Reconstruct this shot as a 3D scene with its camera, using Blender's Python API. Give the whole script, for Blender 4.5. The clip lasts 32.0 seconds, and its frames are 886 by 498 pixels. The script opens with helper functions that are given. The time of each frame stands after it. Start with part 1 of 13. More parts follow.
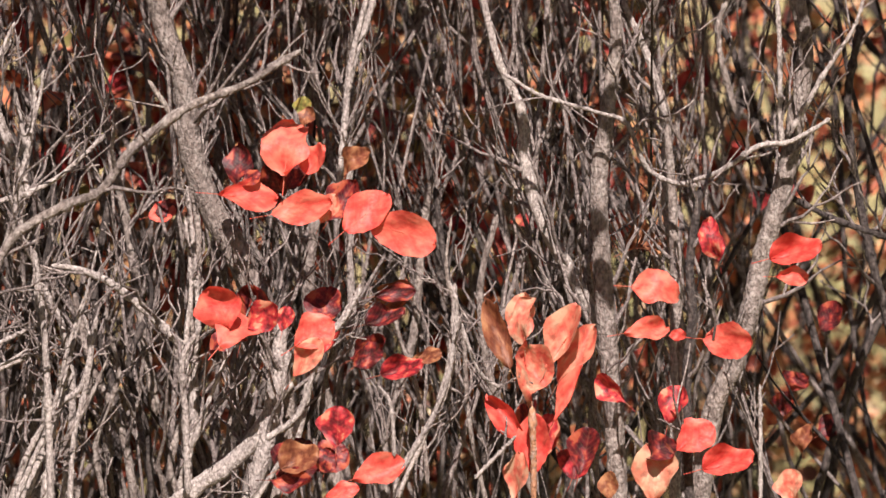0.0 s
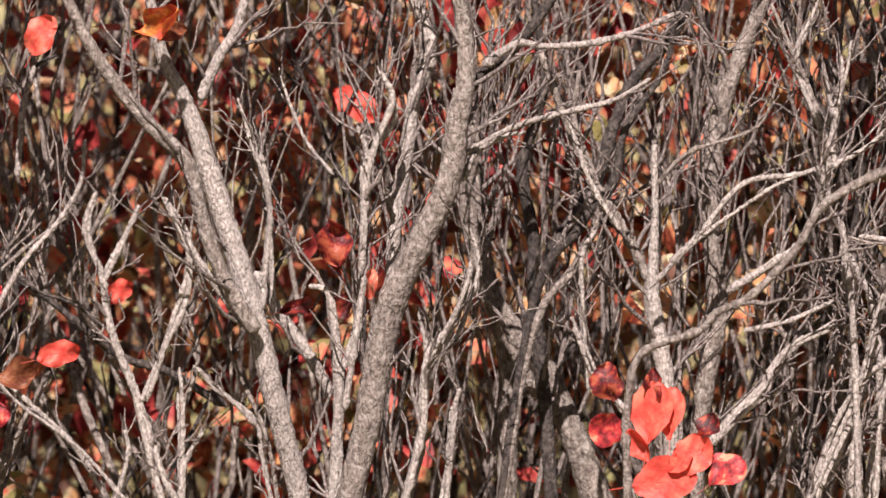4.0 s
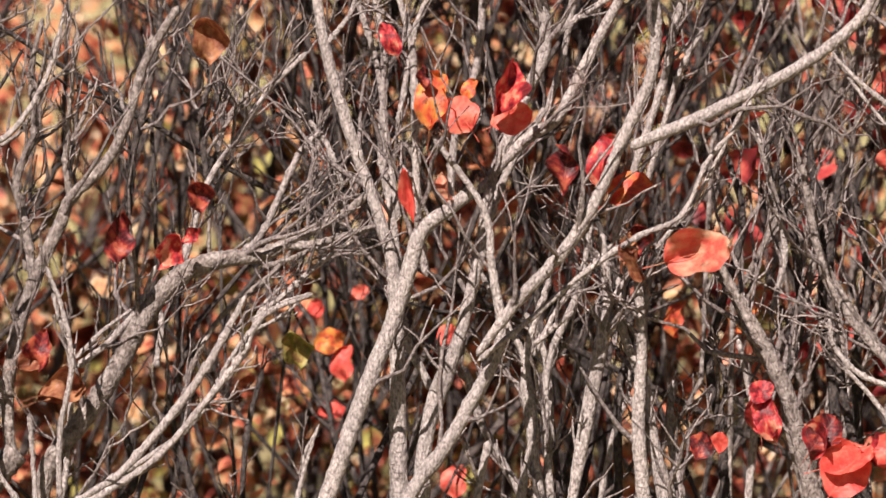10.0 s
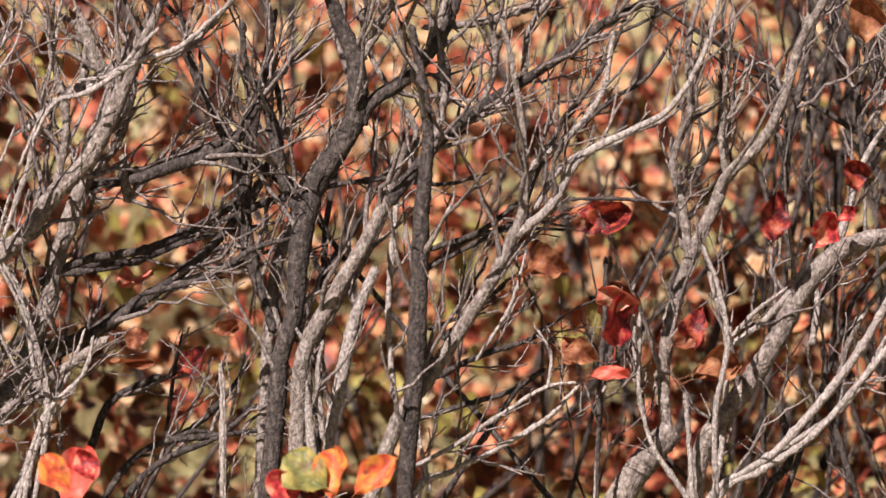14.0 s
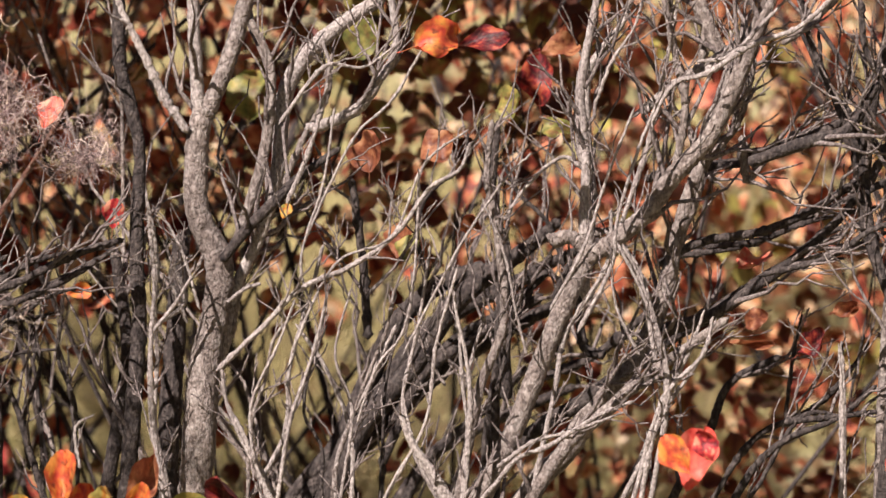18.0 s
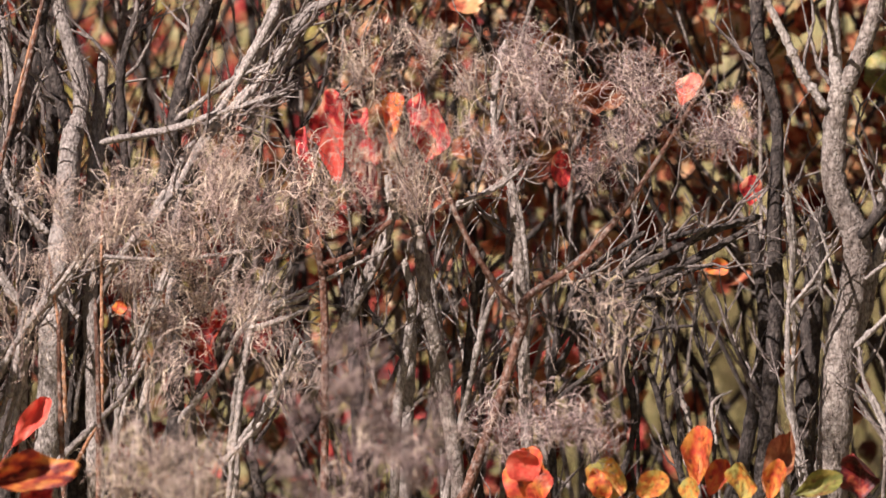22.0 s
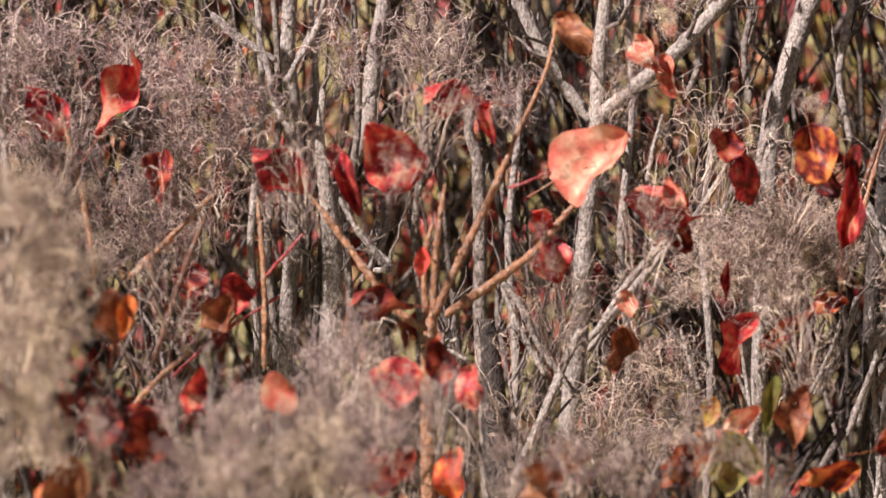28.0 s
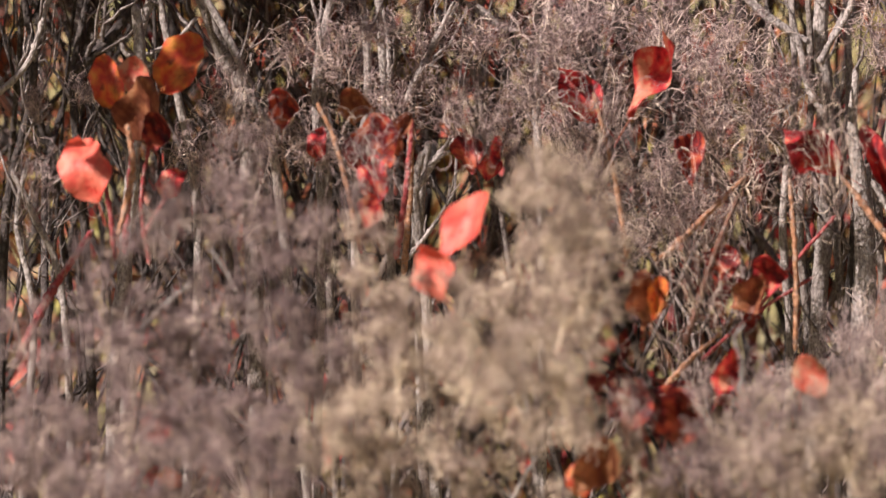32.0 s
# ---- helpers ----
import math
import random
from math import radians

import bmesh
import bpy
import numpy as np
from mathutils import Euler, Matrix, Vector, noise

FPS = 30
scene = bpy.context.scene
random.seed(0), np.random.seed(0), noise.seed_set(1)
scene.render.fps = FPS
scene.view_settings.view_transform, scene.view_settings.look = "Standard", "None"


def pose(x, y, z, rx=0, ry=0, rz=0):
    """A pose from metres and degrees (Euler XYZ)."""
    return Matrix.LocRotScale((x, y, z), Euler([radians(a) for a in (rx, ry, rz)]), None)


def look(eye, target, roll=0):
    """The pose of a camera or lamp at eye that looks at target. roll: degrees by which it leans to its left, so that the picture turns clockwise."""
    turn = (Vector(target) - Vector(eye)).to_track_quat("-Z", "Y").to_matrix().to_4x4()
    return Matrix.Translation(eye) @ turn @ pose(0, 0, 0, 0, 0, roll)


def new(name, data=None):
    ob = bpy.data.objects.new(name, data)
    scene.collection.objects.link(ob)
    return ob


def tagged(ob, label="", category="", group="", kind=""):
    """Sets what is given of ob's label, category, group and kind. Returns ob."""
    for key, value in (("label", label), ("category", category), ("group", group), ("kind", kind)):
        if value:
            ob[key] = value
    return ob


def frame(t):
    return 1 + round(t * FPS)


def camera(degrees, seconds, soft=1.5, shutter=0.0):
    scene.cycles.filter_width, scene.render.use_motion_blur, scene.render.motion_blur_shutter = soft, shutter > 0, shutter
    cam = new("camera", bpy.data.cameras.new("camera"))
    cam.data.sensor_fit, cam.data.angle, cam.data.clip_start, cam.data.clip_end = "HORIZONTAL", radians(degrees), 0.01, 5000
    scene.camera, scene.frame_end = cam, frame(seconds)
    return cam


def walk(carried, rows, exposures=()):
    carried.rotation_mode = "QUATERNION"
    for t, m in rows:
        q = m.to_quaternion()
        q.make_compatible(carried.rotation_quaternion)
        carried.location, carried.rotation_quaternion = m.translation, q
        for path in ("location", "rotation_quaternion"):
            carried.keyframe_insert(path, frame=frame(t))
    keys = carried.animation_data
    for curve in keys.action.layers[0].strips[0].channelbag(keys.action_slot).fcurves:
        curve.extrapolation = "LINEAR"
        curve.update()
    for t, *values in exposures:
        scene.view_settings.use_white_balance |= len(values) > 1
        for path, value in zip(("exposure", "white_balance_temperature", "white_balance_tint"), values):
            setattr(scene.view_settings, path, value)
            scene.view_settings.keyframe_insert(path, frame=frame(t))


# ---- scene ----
EYE = Vector((0.0, 0.0, 1.30))
cam = camera(10.0, 32.0, soft=1.5)
cam.data.dof.use_dof = True
cam.data.dof.focus_distance = 5.05
cam.data.dof.aperture_fstop = 8.5


def ahead(az, up=0.0):
    """The way from the stand at so many degrees to the left of +y."""
    a, e = radians(az), radians(up)
    return Vector((-math.sin(a) * math.cos(e), math.cos(a) * math.cos(e), math.sin(e)))


# seconds, degrees to the left, up, lean
TURN = [
    (0, -29.718, -0.022, -2.051),
    (0.5, -28.863, -0.026, -1.967),
    (1, -27.880, -0.021, -1.999),
    (1.5, -26.768, -0.035, -1.952),
    (2, -25.428, -0.023, -1.877),
    (2.5, -24.122, -0.023, -1.864),
    (3, -22.925, -0.031, -1.888),
    (3.5, -21.726, -0.034, -1.928),
    (4, -20.594, -0.031, -1.985),
    (4.5, -19.552, -0.025, -2.111),
    (5, -18.532, -0.018, -2.237),
    (5.5, -17.468, -0.016, -2.294),
    (6, -16.381, 0.003, -2.318),
    (6.5, -15.251, 0.005, -2.258),
    (7, -14.181, 0.013, -2.156),
    (7.5, -13.185, 0.009, -2.072),
    (8, -12.166, 0.009, -2.082),
    (8.5, -11.068, 0.012, -2.060),
    (9, -9.975, 0.015, -2.000),
    (9.5, -8.961, 0.024, -1.968),
    (10, -7.898, 0.029, -1.936),
    (10.5, -6.911, 0.038, -1.972),
    (11, -5.924, 0.031, -1.924),
    (11.5, -5.022, 0.029, -1.923),
    (12, -4.168, 0.024, -1.868),
    (12.5, -3.326, 0.025, -1.848),
    (13, -2.313, 0.018, -1.865),
    (13.5, -1.348, 0.024, -1.782),
    (14, -0.482, 0.026, -1.832),
    (14.5, 0.345, 0.039, -1.856),
    (15, 1.162, 0.041, -1.874),
    (15.5, 1.958, 0.044, -1.914),
    (16, 2.784, 0.048, -1.954),
    (16.5, 3.694, 0.050, -1.972),
    (17, 4.651, 0.047, -1.962),
    (17.5, 5.635, 0.054, -1.921),
    (18, 6.519, 0.043, -1.955),
    (18.5, 7.470, 0.038, -1.898),
    (19, 8.426, 0.031, -1.916),
    (19.5, 9.450, 0.028, -1.882),
    (20, 10.277, 0.015, -1.837),
    (20.5, 11.130, 0.019, -1.825),
    (21, 12.014, 0.018, -1.813),
    (21.5, 12.880, 0.013, -1.755),
    (22, 13.727, 0.011, -1.732),
    (22.5, 14.497, 0.004, -1.781),
    (23, 15.364, 0.005, -1.724),
    (23.5, 16.231, -0.002, -1.726),
    (24, 17.205, -0.006, -1.692),
    (24.5, 18.016, -0.015, -1.686),
    (25, 18.855, -0.017, -1.712),
    (25.5, 19.626, -0.023, -1.769),
    (26, 20.386, -0.028, -1.826),
    (26.5, 21.194, -0.031, -1.852),
    (27, 22.084, -0.036, -1.792),
    (27.5, 22.895, -0.044, -1.808),
    (28, 23.704, -0.039, -1.767),
    (28.5, 24.492, -0.042, -1.763),
    (29, 25.196, -0.026, -1.731),
    (29.5, 25.965, -0.032, -1.679),
    (30, 26.947, -0.036, -1.703),
    (30.5, 27.847, -0.053, -1.647),
    (31, 28.593, -0.065, -1.594),
    (31.5, 29.154, -0.070, -1.582),
    (32, 29.718, -0.073, -1.542),
]
walk(cam, [(t, look(EYE, EYE + ahead(a, u), roll)) for t, a, u, roll in TURN], exposures=[(0.0, 1.12, 6350.0, 20.0)])

# ---- light ----
SUN_AZ, SUN_EL = 25.0, 43.0   # degrees: the sun stands high behind the camera, to its left
world = bpy.data.worlds.new("sky")
scene.world = world
world.use_nodes = True
wn = world.node_tree.nodes
sky = wn.new("ShaderNodeTexSky")
sky.sky_type, sky.sun_disc = "NISHITA", False
sun_way = Vector((-math.sin(radians(SUN_AZ)) * math.cos(radians(SUN_EL)), -math.cos(radians(SUN_AZ)) * math.cos(radians(SUN_EL)), math.sin(radians(SUN_EL))))
sky.sun_elevation, sky.sun_rotation = radians(SUN_EL), math.atan2(sun_way.x, sun_way.y)
world.node_tree.links.new(sky.outputs[0], wn["Background"].inputs[0])
wn["Background"].inputs[1].default_value = 0.021
sun = new("sun", bpy.data.lights.new("sun", "SUN"))
sun.data.energy, sun.data.angle, sun.data.color = 5.2, radians(0.5), (1.0, 0.93, 0.82)
sun.matrix_world = look(sun_way * 40, (0, 0, 0))


# ---- materials ----
def ramp(nt, stops, fac):
    n = nt.nodes.new("ShaderNodeValToRGB")
    while len(n.color_ramp.elements) < len(stops):
        n.color_ramp.elements.new(0.5)
    for e, (p, c) in zip(n.color_ramp.elements, stops):
        e.position, e.color = p, (*c, 1)
    nt.links.new(fac, n.inputs[0])
    return n.outputs[0]


def base_material(name, rough=0.8):
    m = bpy.data.materials.new(name)
    m.use_nodes = True
    nt = m.node_tree
    b = nt.nodes["Principled BSDF"]
    b.inputs["Roughness"].default_value = rough
    b.inputs["Specular IOR Level"].default_value = 0.25
    return m, nt, b


def texture(nt, kind, scale, coord="Object", stretch=(1, 1, 1), detail=5.0):
    co = nt.nodes.new("ShaderNodeTexCoord")
    mp = nt.nodes.new("ShaderNodeMapping")
    mp.inputs["Scale"].default_value = stretch
    tx = nt.nodes.new(kind)
    tx.inputs["Scale"].default_value = scale
    if "Detail" in tx.inputs:
        tx.inputs["Detail"].default_value = detail
    nt.links.new(co.outputs[coord], mp.inputs[0])
    nt.links.new(mp.outputs[0], tx.inputs["Vector"])
    return tx.outputs[0]


def mixed(nt, fac, a, b, mode="MIX"):
    n = nt.nodes.new("ShaderNodeMix")
    n.data_type, n.blend_type = "RGBA", mode
    for sock, v in ((n.inputs[0], fac), (n.inputs[6], a), (n.inputs[7], b)):
        if isinstance(v, (int, float)):
            sock.default_value = v
        elif isinstance(v, tuple):
            sock.default_value = (*v, 1)
        else:
            nt.links.new(v, sock)
    return n.outputs[2]


def bump(nt, b, height, strength, distance):
    n = nt.nodes.new("ShaderNodeBump")
    n.inputs["Strength"].default_value, n.inputs["Distance"].default_value = strength, distance
    nt.links.new(height, n.inputs["Height"])
    nt.links.new(n.outputs[0], b.inputs["Normal"])


def bark(name, stops, grain=1.0, rough=0.85, cracks=0.85, lichen=0.6, least=0.3):
    """Bark: fine grey mottling, pale lichen grains, and small flaking plates with dark lips; each piece is a little lighter or darker."""
    m, nt, b = base_material(name, rough)
    streak = texture(nt, "ShaderNodeTexNoise", 230 * grain, stretch=(1, 1, 0.55), detail=8)
    c = ramp(nt, stops, streak)
    fleck = texture(nt, "ShaderNodeTexNoise", 130 * grain, detail=8)
    c = mixed(nt, ramp(nt, [(0.5, (0, 0, 0)), (0.68, (lichen, lichen, lichen))], fleck), c, (0.36, 0.335, 0.31))
    blot = texture(nt, "ShaderNodeTexNoise", 17.0, stretch=(1, 1, 0.5), detail=4)
    c = mixed(nt, 0.55, c, ramp(nt, [(0.32, (0.6, 0.57, 0.56)), (0.5, (1, 1, 1)), (0.68, (1.25, 1.25, 1.2))], blot), "MULTIPLY")
    geo = nt.nodes.new("ShaderNodeNewGeometry")
    c = mixed(nt, 0.75, c, ramp(nt, [(0.0, (least, least * 0.95, least * 0.93)), (0.6, (0.95, 0.9, 0.87)), (1.0, (2 - least, 1.92 - least, 1.86 - least))], geo.outputs["Random Per Island"]), "MULTIPLY")
    warp = texture(nt, "ShaderNodeTexNoise", 60.0, detail=3)
    co = nt.nodes.new("ShaderNodeTexCoord")
    mp = nt.nodes.new("ShaderNodeMapping")
    mp.inputs["Scale"].default_value = (1, 1, 0.62)
    nt.links.new(mixed(nt, 0.018, co.outputs["Object"], warp.node.outputs[1], "ADD"), mp.inputs[0])
    plate = nt.nodes.new("ShaderNodeTexVoronoi")
    plate.feature = "DISTANCE_TO_EDGE"
    plate.inputs["Scale"].default_value = 105.0
    nt.links.new(mp.outputs[0], plate.inputs["Vector"])
    lip = ramp(nt, [(0.0, (0.66, 0.64, 0.64)), (0.06, (0.95, 0.95, 0.95)), (0.3, (1.06, 1.06, 1.06))], plate.outputs[0])
    chip = texture(nt, "ShaderNodeTexNoise", 420.0, stretch=(1, 1, 0.6), detail=6)
    flake = mixed(nt, 0.6, lip, ramp(nt, [(0.34, (0.4, 0.39, 0.39)), (0.48, (0.92, 0.92, 0.92)), (0.64, (1.2, 1.2, 1.2))], chip), "MULTIPLY")
    c = mixed(nt, cracks, c, flake, "MULTIPLY")
    nt.links.new(c, b.inputs["Base Color"])
    fine = texture(nt, "ShaderNodeTexNoise", 420 * grain, stretch=(1, 1, 0.6), detail=6)
    bump(nt, b, mixed(nt, 0.35, flake, fine), 1.0, 0.0028)
    return m


BARK = bark("grey_bark", [(0.3, (0.085, 0.068, 0.06)), (0.48, (0.18, 0.152, 0.137)), (0.7, (0.3, 0.265, 0.245))], least=0.65)
# near-black copy of the bark: the shade of the thicket is in its colour
BARK_SHADED = bark("shaded_bark", [(0.3, (0.02, 0.016, 0.016)), (0.5, (0.05, 0.041, 0.038)), (0.72, (0.11, 0.092, 0.084))], lichen=0.1)
BARK_PALE = bark("pale_bark", [(0.3, (0.13, 0.11, 0.102)), (0.48, (0.28, 0.25, 0.236)), (0.7, (0.45, 0.415, 0.395))], 1.8, cracks=0.55, least=0.65)
TWIG = bark("twig_bark", [(0.3, (0.06, 0.048, 0.046)), (0.5, (0.155, 0.128, 0.121)), (0.75, (0.31, 0.272, 0.26))], 2.0, 0.65, cracks=0.3)
RED_SHOOT = bark("crimson_shoot", [(0.3, (0.16, 0.02, 0.025)), (0.5, (0.3, 0.045, 0.05)), (0.75, (0.4, 0.13, 0.11))], 1.5, 0.55, cracks=0.2)
SHOOT_DARK = bark("dull_brown_shoot", [(0.3, (0.075, 0.034, 0.024)), (0.5, (0.14, 0.066, 0.045)), (0.75, (0.24, 0.13, 0.09))], 1.5, 0.65, cracks=0.3)
SHOOT = bark("brown_shoot", [(0.3, (0.2, 0.09, 0.05)), (0.5, (0.36, 0.18, 0.1)), (0.75, (0.5, 0.29, 0.18))], 1.5, 0.6, cracks=0.25, least=0.8)


def fuzz(name, stops):
    m, nt, b = base_material(name, 0.7)
    geo = nt.nodes.new("ShaderNodeNewGeometry")
    c = ramp(nt, stops, geo.outputs["Random Per Island"])
    c = mixed(nt, 0.85, c, ramp(nt, [(0.32, (0.52, 0.42, 0.45)), (0.5, (0.97, 0.89, 0.88)), (0.66, (1.34, 1.3, 1.14))], texture(nt, "ShaderNodeTexNoise", 22.0)), "MULTIPLY")
    nt.links.new(c, b.inputs["Base Color"])
    return m


PLUME = fuzz("plume_hair", [(0.0, (0.1, 0.07, 0.065)), (0.4, (0.33, 0.255, 0.222)), (0.8, (0.6, 0.495, 0.42)), (1.0, (0.8, 0.705, 0.59))])
PLUME_MAUVE = fuzz("mauve_plume_hair", [(0.0, (0.085, 0.06, 0.056)), (0.45, (0.285, 0.213, 0.208)), (0.8, (0.51, 0.415, 0.385)), (1.0, (0.77, 0.665, 0.59))])
PLUME_PALE = fuzz("pale_plume_hair", [(0.0, (0.07, 0.045, 0.04)), (0.35, (0.27, 0.2, 0.165)), (0.7, (0.57, 0.47, 0.36)), (1.0, (0.77, 0.67, 0.53))])
# mauve-brown hair, darkened further so that shade is part of its colour
PLUME_MAUVE_SHADE = fuzz("mauve_shade_plume_hair", [(0.0, (0.05, 0.034, 0.032)), (0.4, (0.17, 0.12, 0.118)), (0.8, (0.37, 0.286, 0.275)), (1.0, (0.6, 0.5, 0.42))])


def leaf_material(name, stops, spots=0.35, through_colour=(1, 0.25, 0.08), islands=False, patch=4.2):
    """A thin autumn leaf that lets light through: veins, brown spots and burnt rims; each leaf has its own hue."""
    m, nt, b = base_material(name, 0.5)
    if islands:
        own = nt.nodes.new("ShaderNodeNewGeometry").outputs["Random Per Island"]
    else:
        own = nt.nodes.new("ShaderNodeObjectInfo").outputs["Random"]
    cloud = texture(nt, "ShaderNodeTexNoise", 3.6 if not islands else 40.0, detail=3)
    mth = nt.nodes.new("ShaderNodeMath")
    mth.operation = "MULTIPLY_ADD"
    mth.inputs[1].default_value, mth.inputs[2].default_value = 2.8, -1.4
    nt.links.new(cloud, mth.inputs[0])
    if not islands:
        mth.inputs[1].default_value, mth.inputs[2].default_value = patch, 0.25 - patch / 2
        half = nt.nodes.new("ShaderNodeMath")
        half.operation, half.inputs[1].default_value = "MULTIPLY", 0.5
        nt.links.new(own, half.inputs[0])
        own = half.outputs[0]
    add = nt.nodes.new("ShaderNodeMath")
    add.operation, add.use_clamp = "ADD", True
    nt.links.new(mth.outputs[0], add.inputs[0])
    nt.links.new(own, add.inputs[1])
    c = ramp(nt, stops, add.outputs[0])
    spot = texture(nt, "ShaderNodeTexNoise", 6.0 if not islands else 120.0, detail=7)
    c = mixed(nt, ramp(nt, [(0.58, (0, 0, 0)), (0.68, (spots, spots, spots))], spot), c, (0.09, 0.035, 0.02))
    if not islands:
        blotch = texture(nt, "ShaderNodeTexNoise", 2.3, detail=4)
        c = mixed(nt, mixed(nt, 1.0, ramp(nt, [(0.5, (0, 0, 0)), (0.68, (0.9, 0.9, 0.9))], blotch), (spots, spots, spots), "MULTIPLY"), c, (0.13, 0.025, 0.022))
        sep = nt.nodes.new("ShaderNodeSeparateXYZ")
        nt.links.new(nt.nodes.new("ShaderNodeTexCoord").outputs["Object"], sep.inputs[0])
        ab = nt.nodes.new("ShaderNodeMath")
        ab.operation = "ABSOLUTE"
        nt.links.new(sep.outputs[0], ab.inputs[0])
        vein = nt.nodes.new("ShaderNodeMath")
        vein.operation = "MULTIPLY_ADD"
        vein.inputs[1].default_value = -0.75
        nt.links.new(ab.outputs[0], vein.inputs[0])
        nt.links.new(sep.outputs[1], vein.inputs[2])
        saw = nt.nodes.new("ShaderNodeMath")
        saw.operation, saw.inputs[1].default_value = "PINGPONG", 0.055
        nt.links.new(vein.outputs[0], saw.inputs[0])
        line = ramp(nt, [(0.0, (1, 1, 1)), (0.012, (0, 0, 0))], saw.outputs[0])
        rib = ramp(nt, [(0.0, (1, 1, 1)), (0.022, (0, 0, 0))], ab.outputs[0])
        both = mixed(nt, 1.0, line, rib, "LIGHTEN")
        c = mixed(nt, mixed(nt, 1.0, both, (0.09, 0.09, 0.09), "MULTIPLY"), c, (0.72, 0.36, 0.2))
        bump(nt, b, cloud, 0.12, 0.05)
    nt.links.new(c, b.inputs["Base Color"])
    tr = nt.nodes.new("ShaderNodeBsdfTranslucent")
    nt.links.new(mixed(nt, 0.5, c, through_colour, "MULTIPLY"), tr.inputs[0])
    mx = nt.nodes.new("ShaderNodeMixShader")
    mx.inputs[0].default_value = 0.3
    out = nt.nodes["Material Output"]
    nt.links.new(b.outputs[0], mx.inputs[1])
    nt.links.new(tr.outputs[0], mx.inputs[2])
    nt.links.new(mx.outputs[0], out.inputs[0])
    return m


LEAF = {
    "coral": leaf_material("coral_leaf", [(0.0, (0.52, 0.045, 0.036)), (0.5, (0.68, 0.1, 0.072)), (1.0, (0.7, 0.19, 0.125))], 0.25, patch=2.6),
    "red": leaf_material("red_leaf", [(0.0, (0.12, 0.009, 0.014)), (0.35, (0.34, 0.022, 0.03)), (0.65, (0.5, 0.045, 0.045)), (0.88, (0.56, 0.11, 0.07)), (1.0, (0.6, 0.24, 0.15))], 0.4),
    # dark red leaves; also colours back leaves that would lie in shade
    "dark": leaf_material("dark_red_shaded_leaf", [(0.0, (0.035, 0.007, 0.009)), (0.5, (0.12, 0.012, 0.016)), (0.8, (0.26, 0.03, 0.022)), (1.0, (0.36, 0.08, 0.04))], 0.3),
    "orange": leaf_material("orange_leaf", [(0.0, (0.5, 0.06, 0.035)), (0.5, (0.6, 0.13, 0.04)), (1.0, (0.62, 0.25, 0.05))], 0.75),
    "yellow": leaf_material("yellow_leaf", [(0.0, (0.55, 0.15, 0.035)), (0.5, (0.55, 0.3, 0.06)), (1.0, (0.36, 0.32, 0.09))], 0.75),
    "green": leaf_material("olive_leaf", [(0.0, (0.1, 0.11, 0.03)), (0.6, (0.2, 0.19, 0.05)), (1.0, (0.32, 0.26, 0.07))], 0.8, (0.8, 0.7, 0.1)),
    "brown": leaf_material("brown_leaf", [(0.0, (0.13, 0.04, 0.02)), (0.5, (0.24, 0.085, 0.04)), (1.0, (0.36, 0.17, 0.08))], 0.6),
    "amber": leaf_material("amber_veined_leaf", [(0.0, (0.045, 0.009, 0.01)), (0.35, (0.17, 0.022, 0.018)), (0.62, (0.36, 0.075, 0.025)), (1.0, (0.5, 0.2, 0.045))], 0.7),
    "faded": leaf_material("faded_leaf", [(0.0, (0.55, 0.14, 0.1)), (0.4, (0.62, 0.25, 0.17)), (0.75, (0.64, 0.36, 0.24)), (1.0, (0.68, 0.48, 0.33))], 0.5),
    "pink": leaf_material("pink_tan_leaf", [(0.0, (0.56, 0.1, 0.07)), (0.45, (0.6, 0.19, 0.12)), (0.8, (0.54, 0.25, 0.16)), (1.0, (0.55, 0.33, 0.21))], 0.5),
}
LITTER = leaf_material("mixed_leaf", [(0.0, (0.12, 0.025, 0.015)), (0.18, (0.42, 0.1, 0.055)), (0.42, (0.56, 0.22, 0.115)), (0.62, (0.54, 0.31, 0.13)), (0.82, (0.6, 0.46, 0.33)), (0.92, (0.24, 0.22, 0.075)), (1.0, (0.12, 0.05, 0.03))], 0.5, islands=True)
LITTER_BROWN = leaf_material("dull_leaf", [(0.0, (0.07, 0.025, 0.015)), (0.35, (0.16, 0.05, 0.025)), (0.6, (0.22, 0.11, 0.04)), (0.85, (0.2, 0.18, 0.05)), (1.0, (0.34, 0.3, 0.08))], 0.5, islands=True)
LITTER_RED = leaf_material("mixed_red_leaf", [(0.0, (0.14, 0.015, 0.016)), (0.3, (0.36, 0.045, 0.042)), (0.55, (0.5, 0.12, 0.085)), (0.75, (0.46, 0.2, 0.1)), (0.9, (0.38, 0.26, 0.16)), (1.0, (0.2, 0.17, 0.06))], 0.5, islands=True)


def ground_material():
    m, nt, b = base_material("dry_ground", 0.95)
    c = ramp(nt, [(0.3, (0.1, 0.085, 0.04)), (0.48, (0.28, 0.24, 0.12)), (0.7, (0.48, 0.42, 0.26))], texture(nt, "ShaderNodeTexNoise", 9.0, detail=10))
    c = mixed(nt, ramp(nt, [(0.42, (0, 0, 0)), (0.6, (0.75, 0.75, 0.75))], texture(nt, "ShaderNodeTexNoise", 2.2)), c, (0.31, 0.29, 0.12))
    c = mixed(nt, ramp(nt, [(0.56, (0, 0, 0)), (0.64, (0.8, 0.8, 0.8))], texture(nt, "ShaderNodeTexNoise", 14.0, detail=4)), c, (0.3, 0.12, 0.06))
    nt.links.new(c, b.inputs["Base Color"])
    bump(nt, b, texture(nt, "ShaderNodeTexNoise", 30.0, detail=8), 1.0, 0.06)
    return m


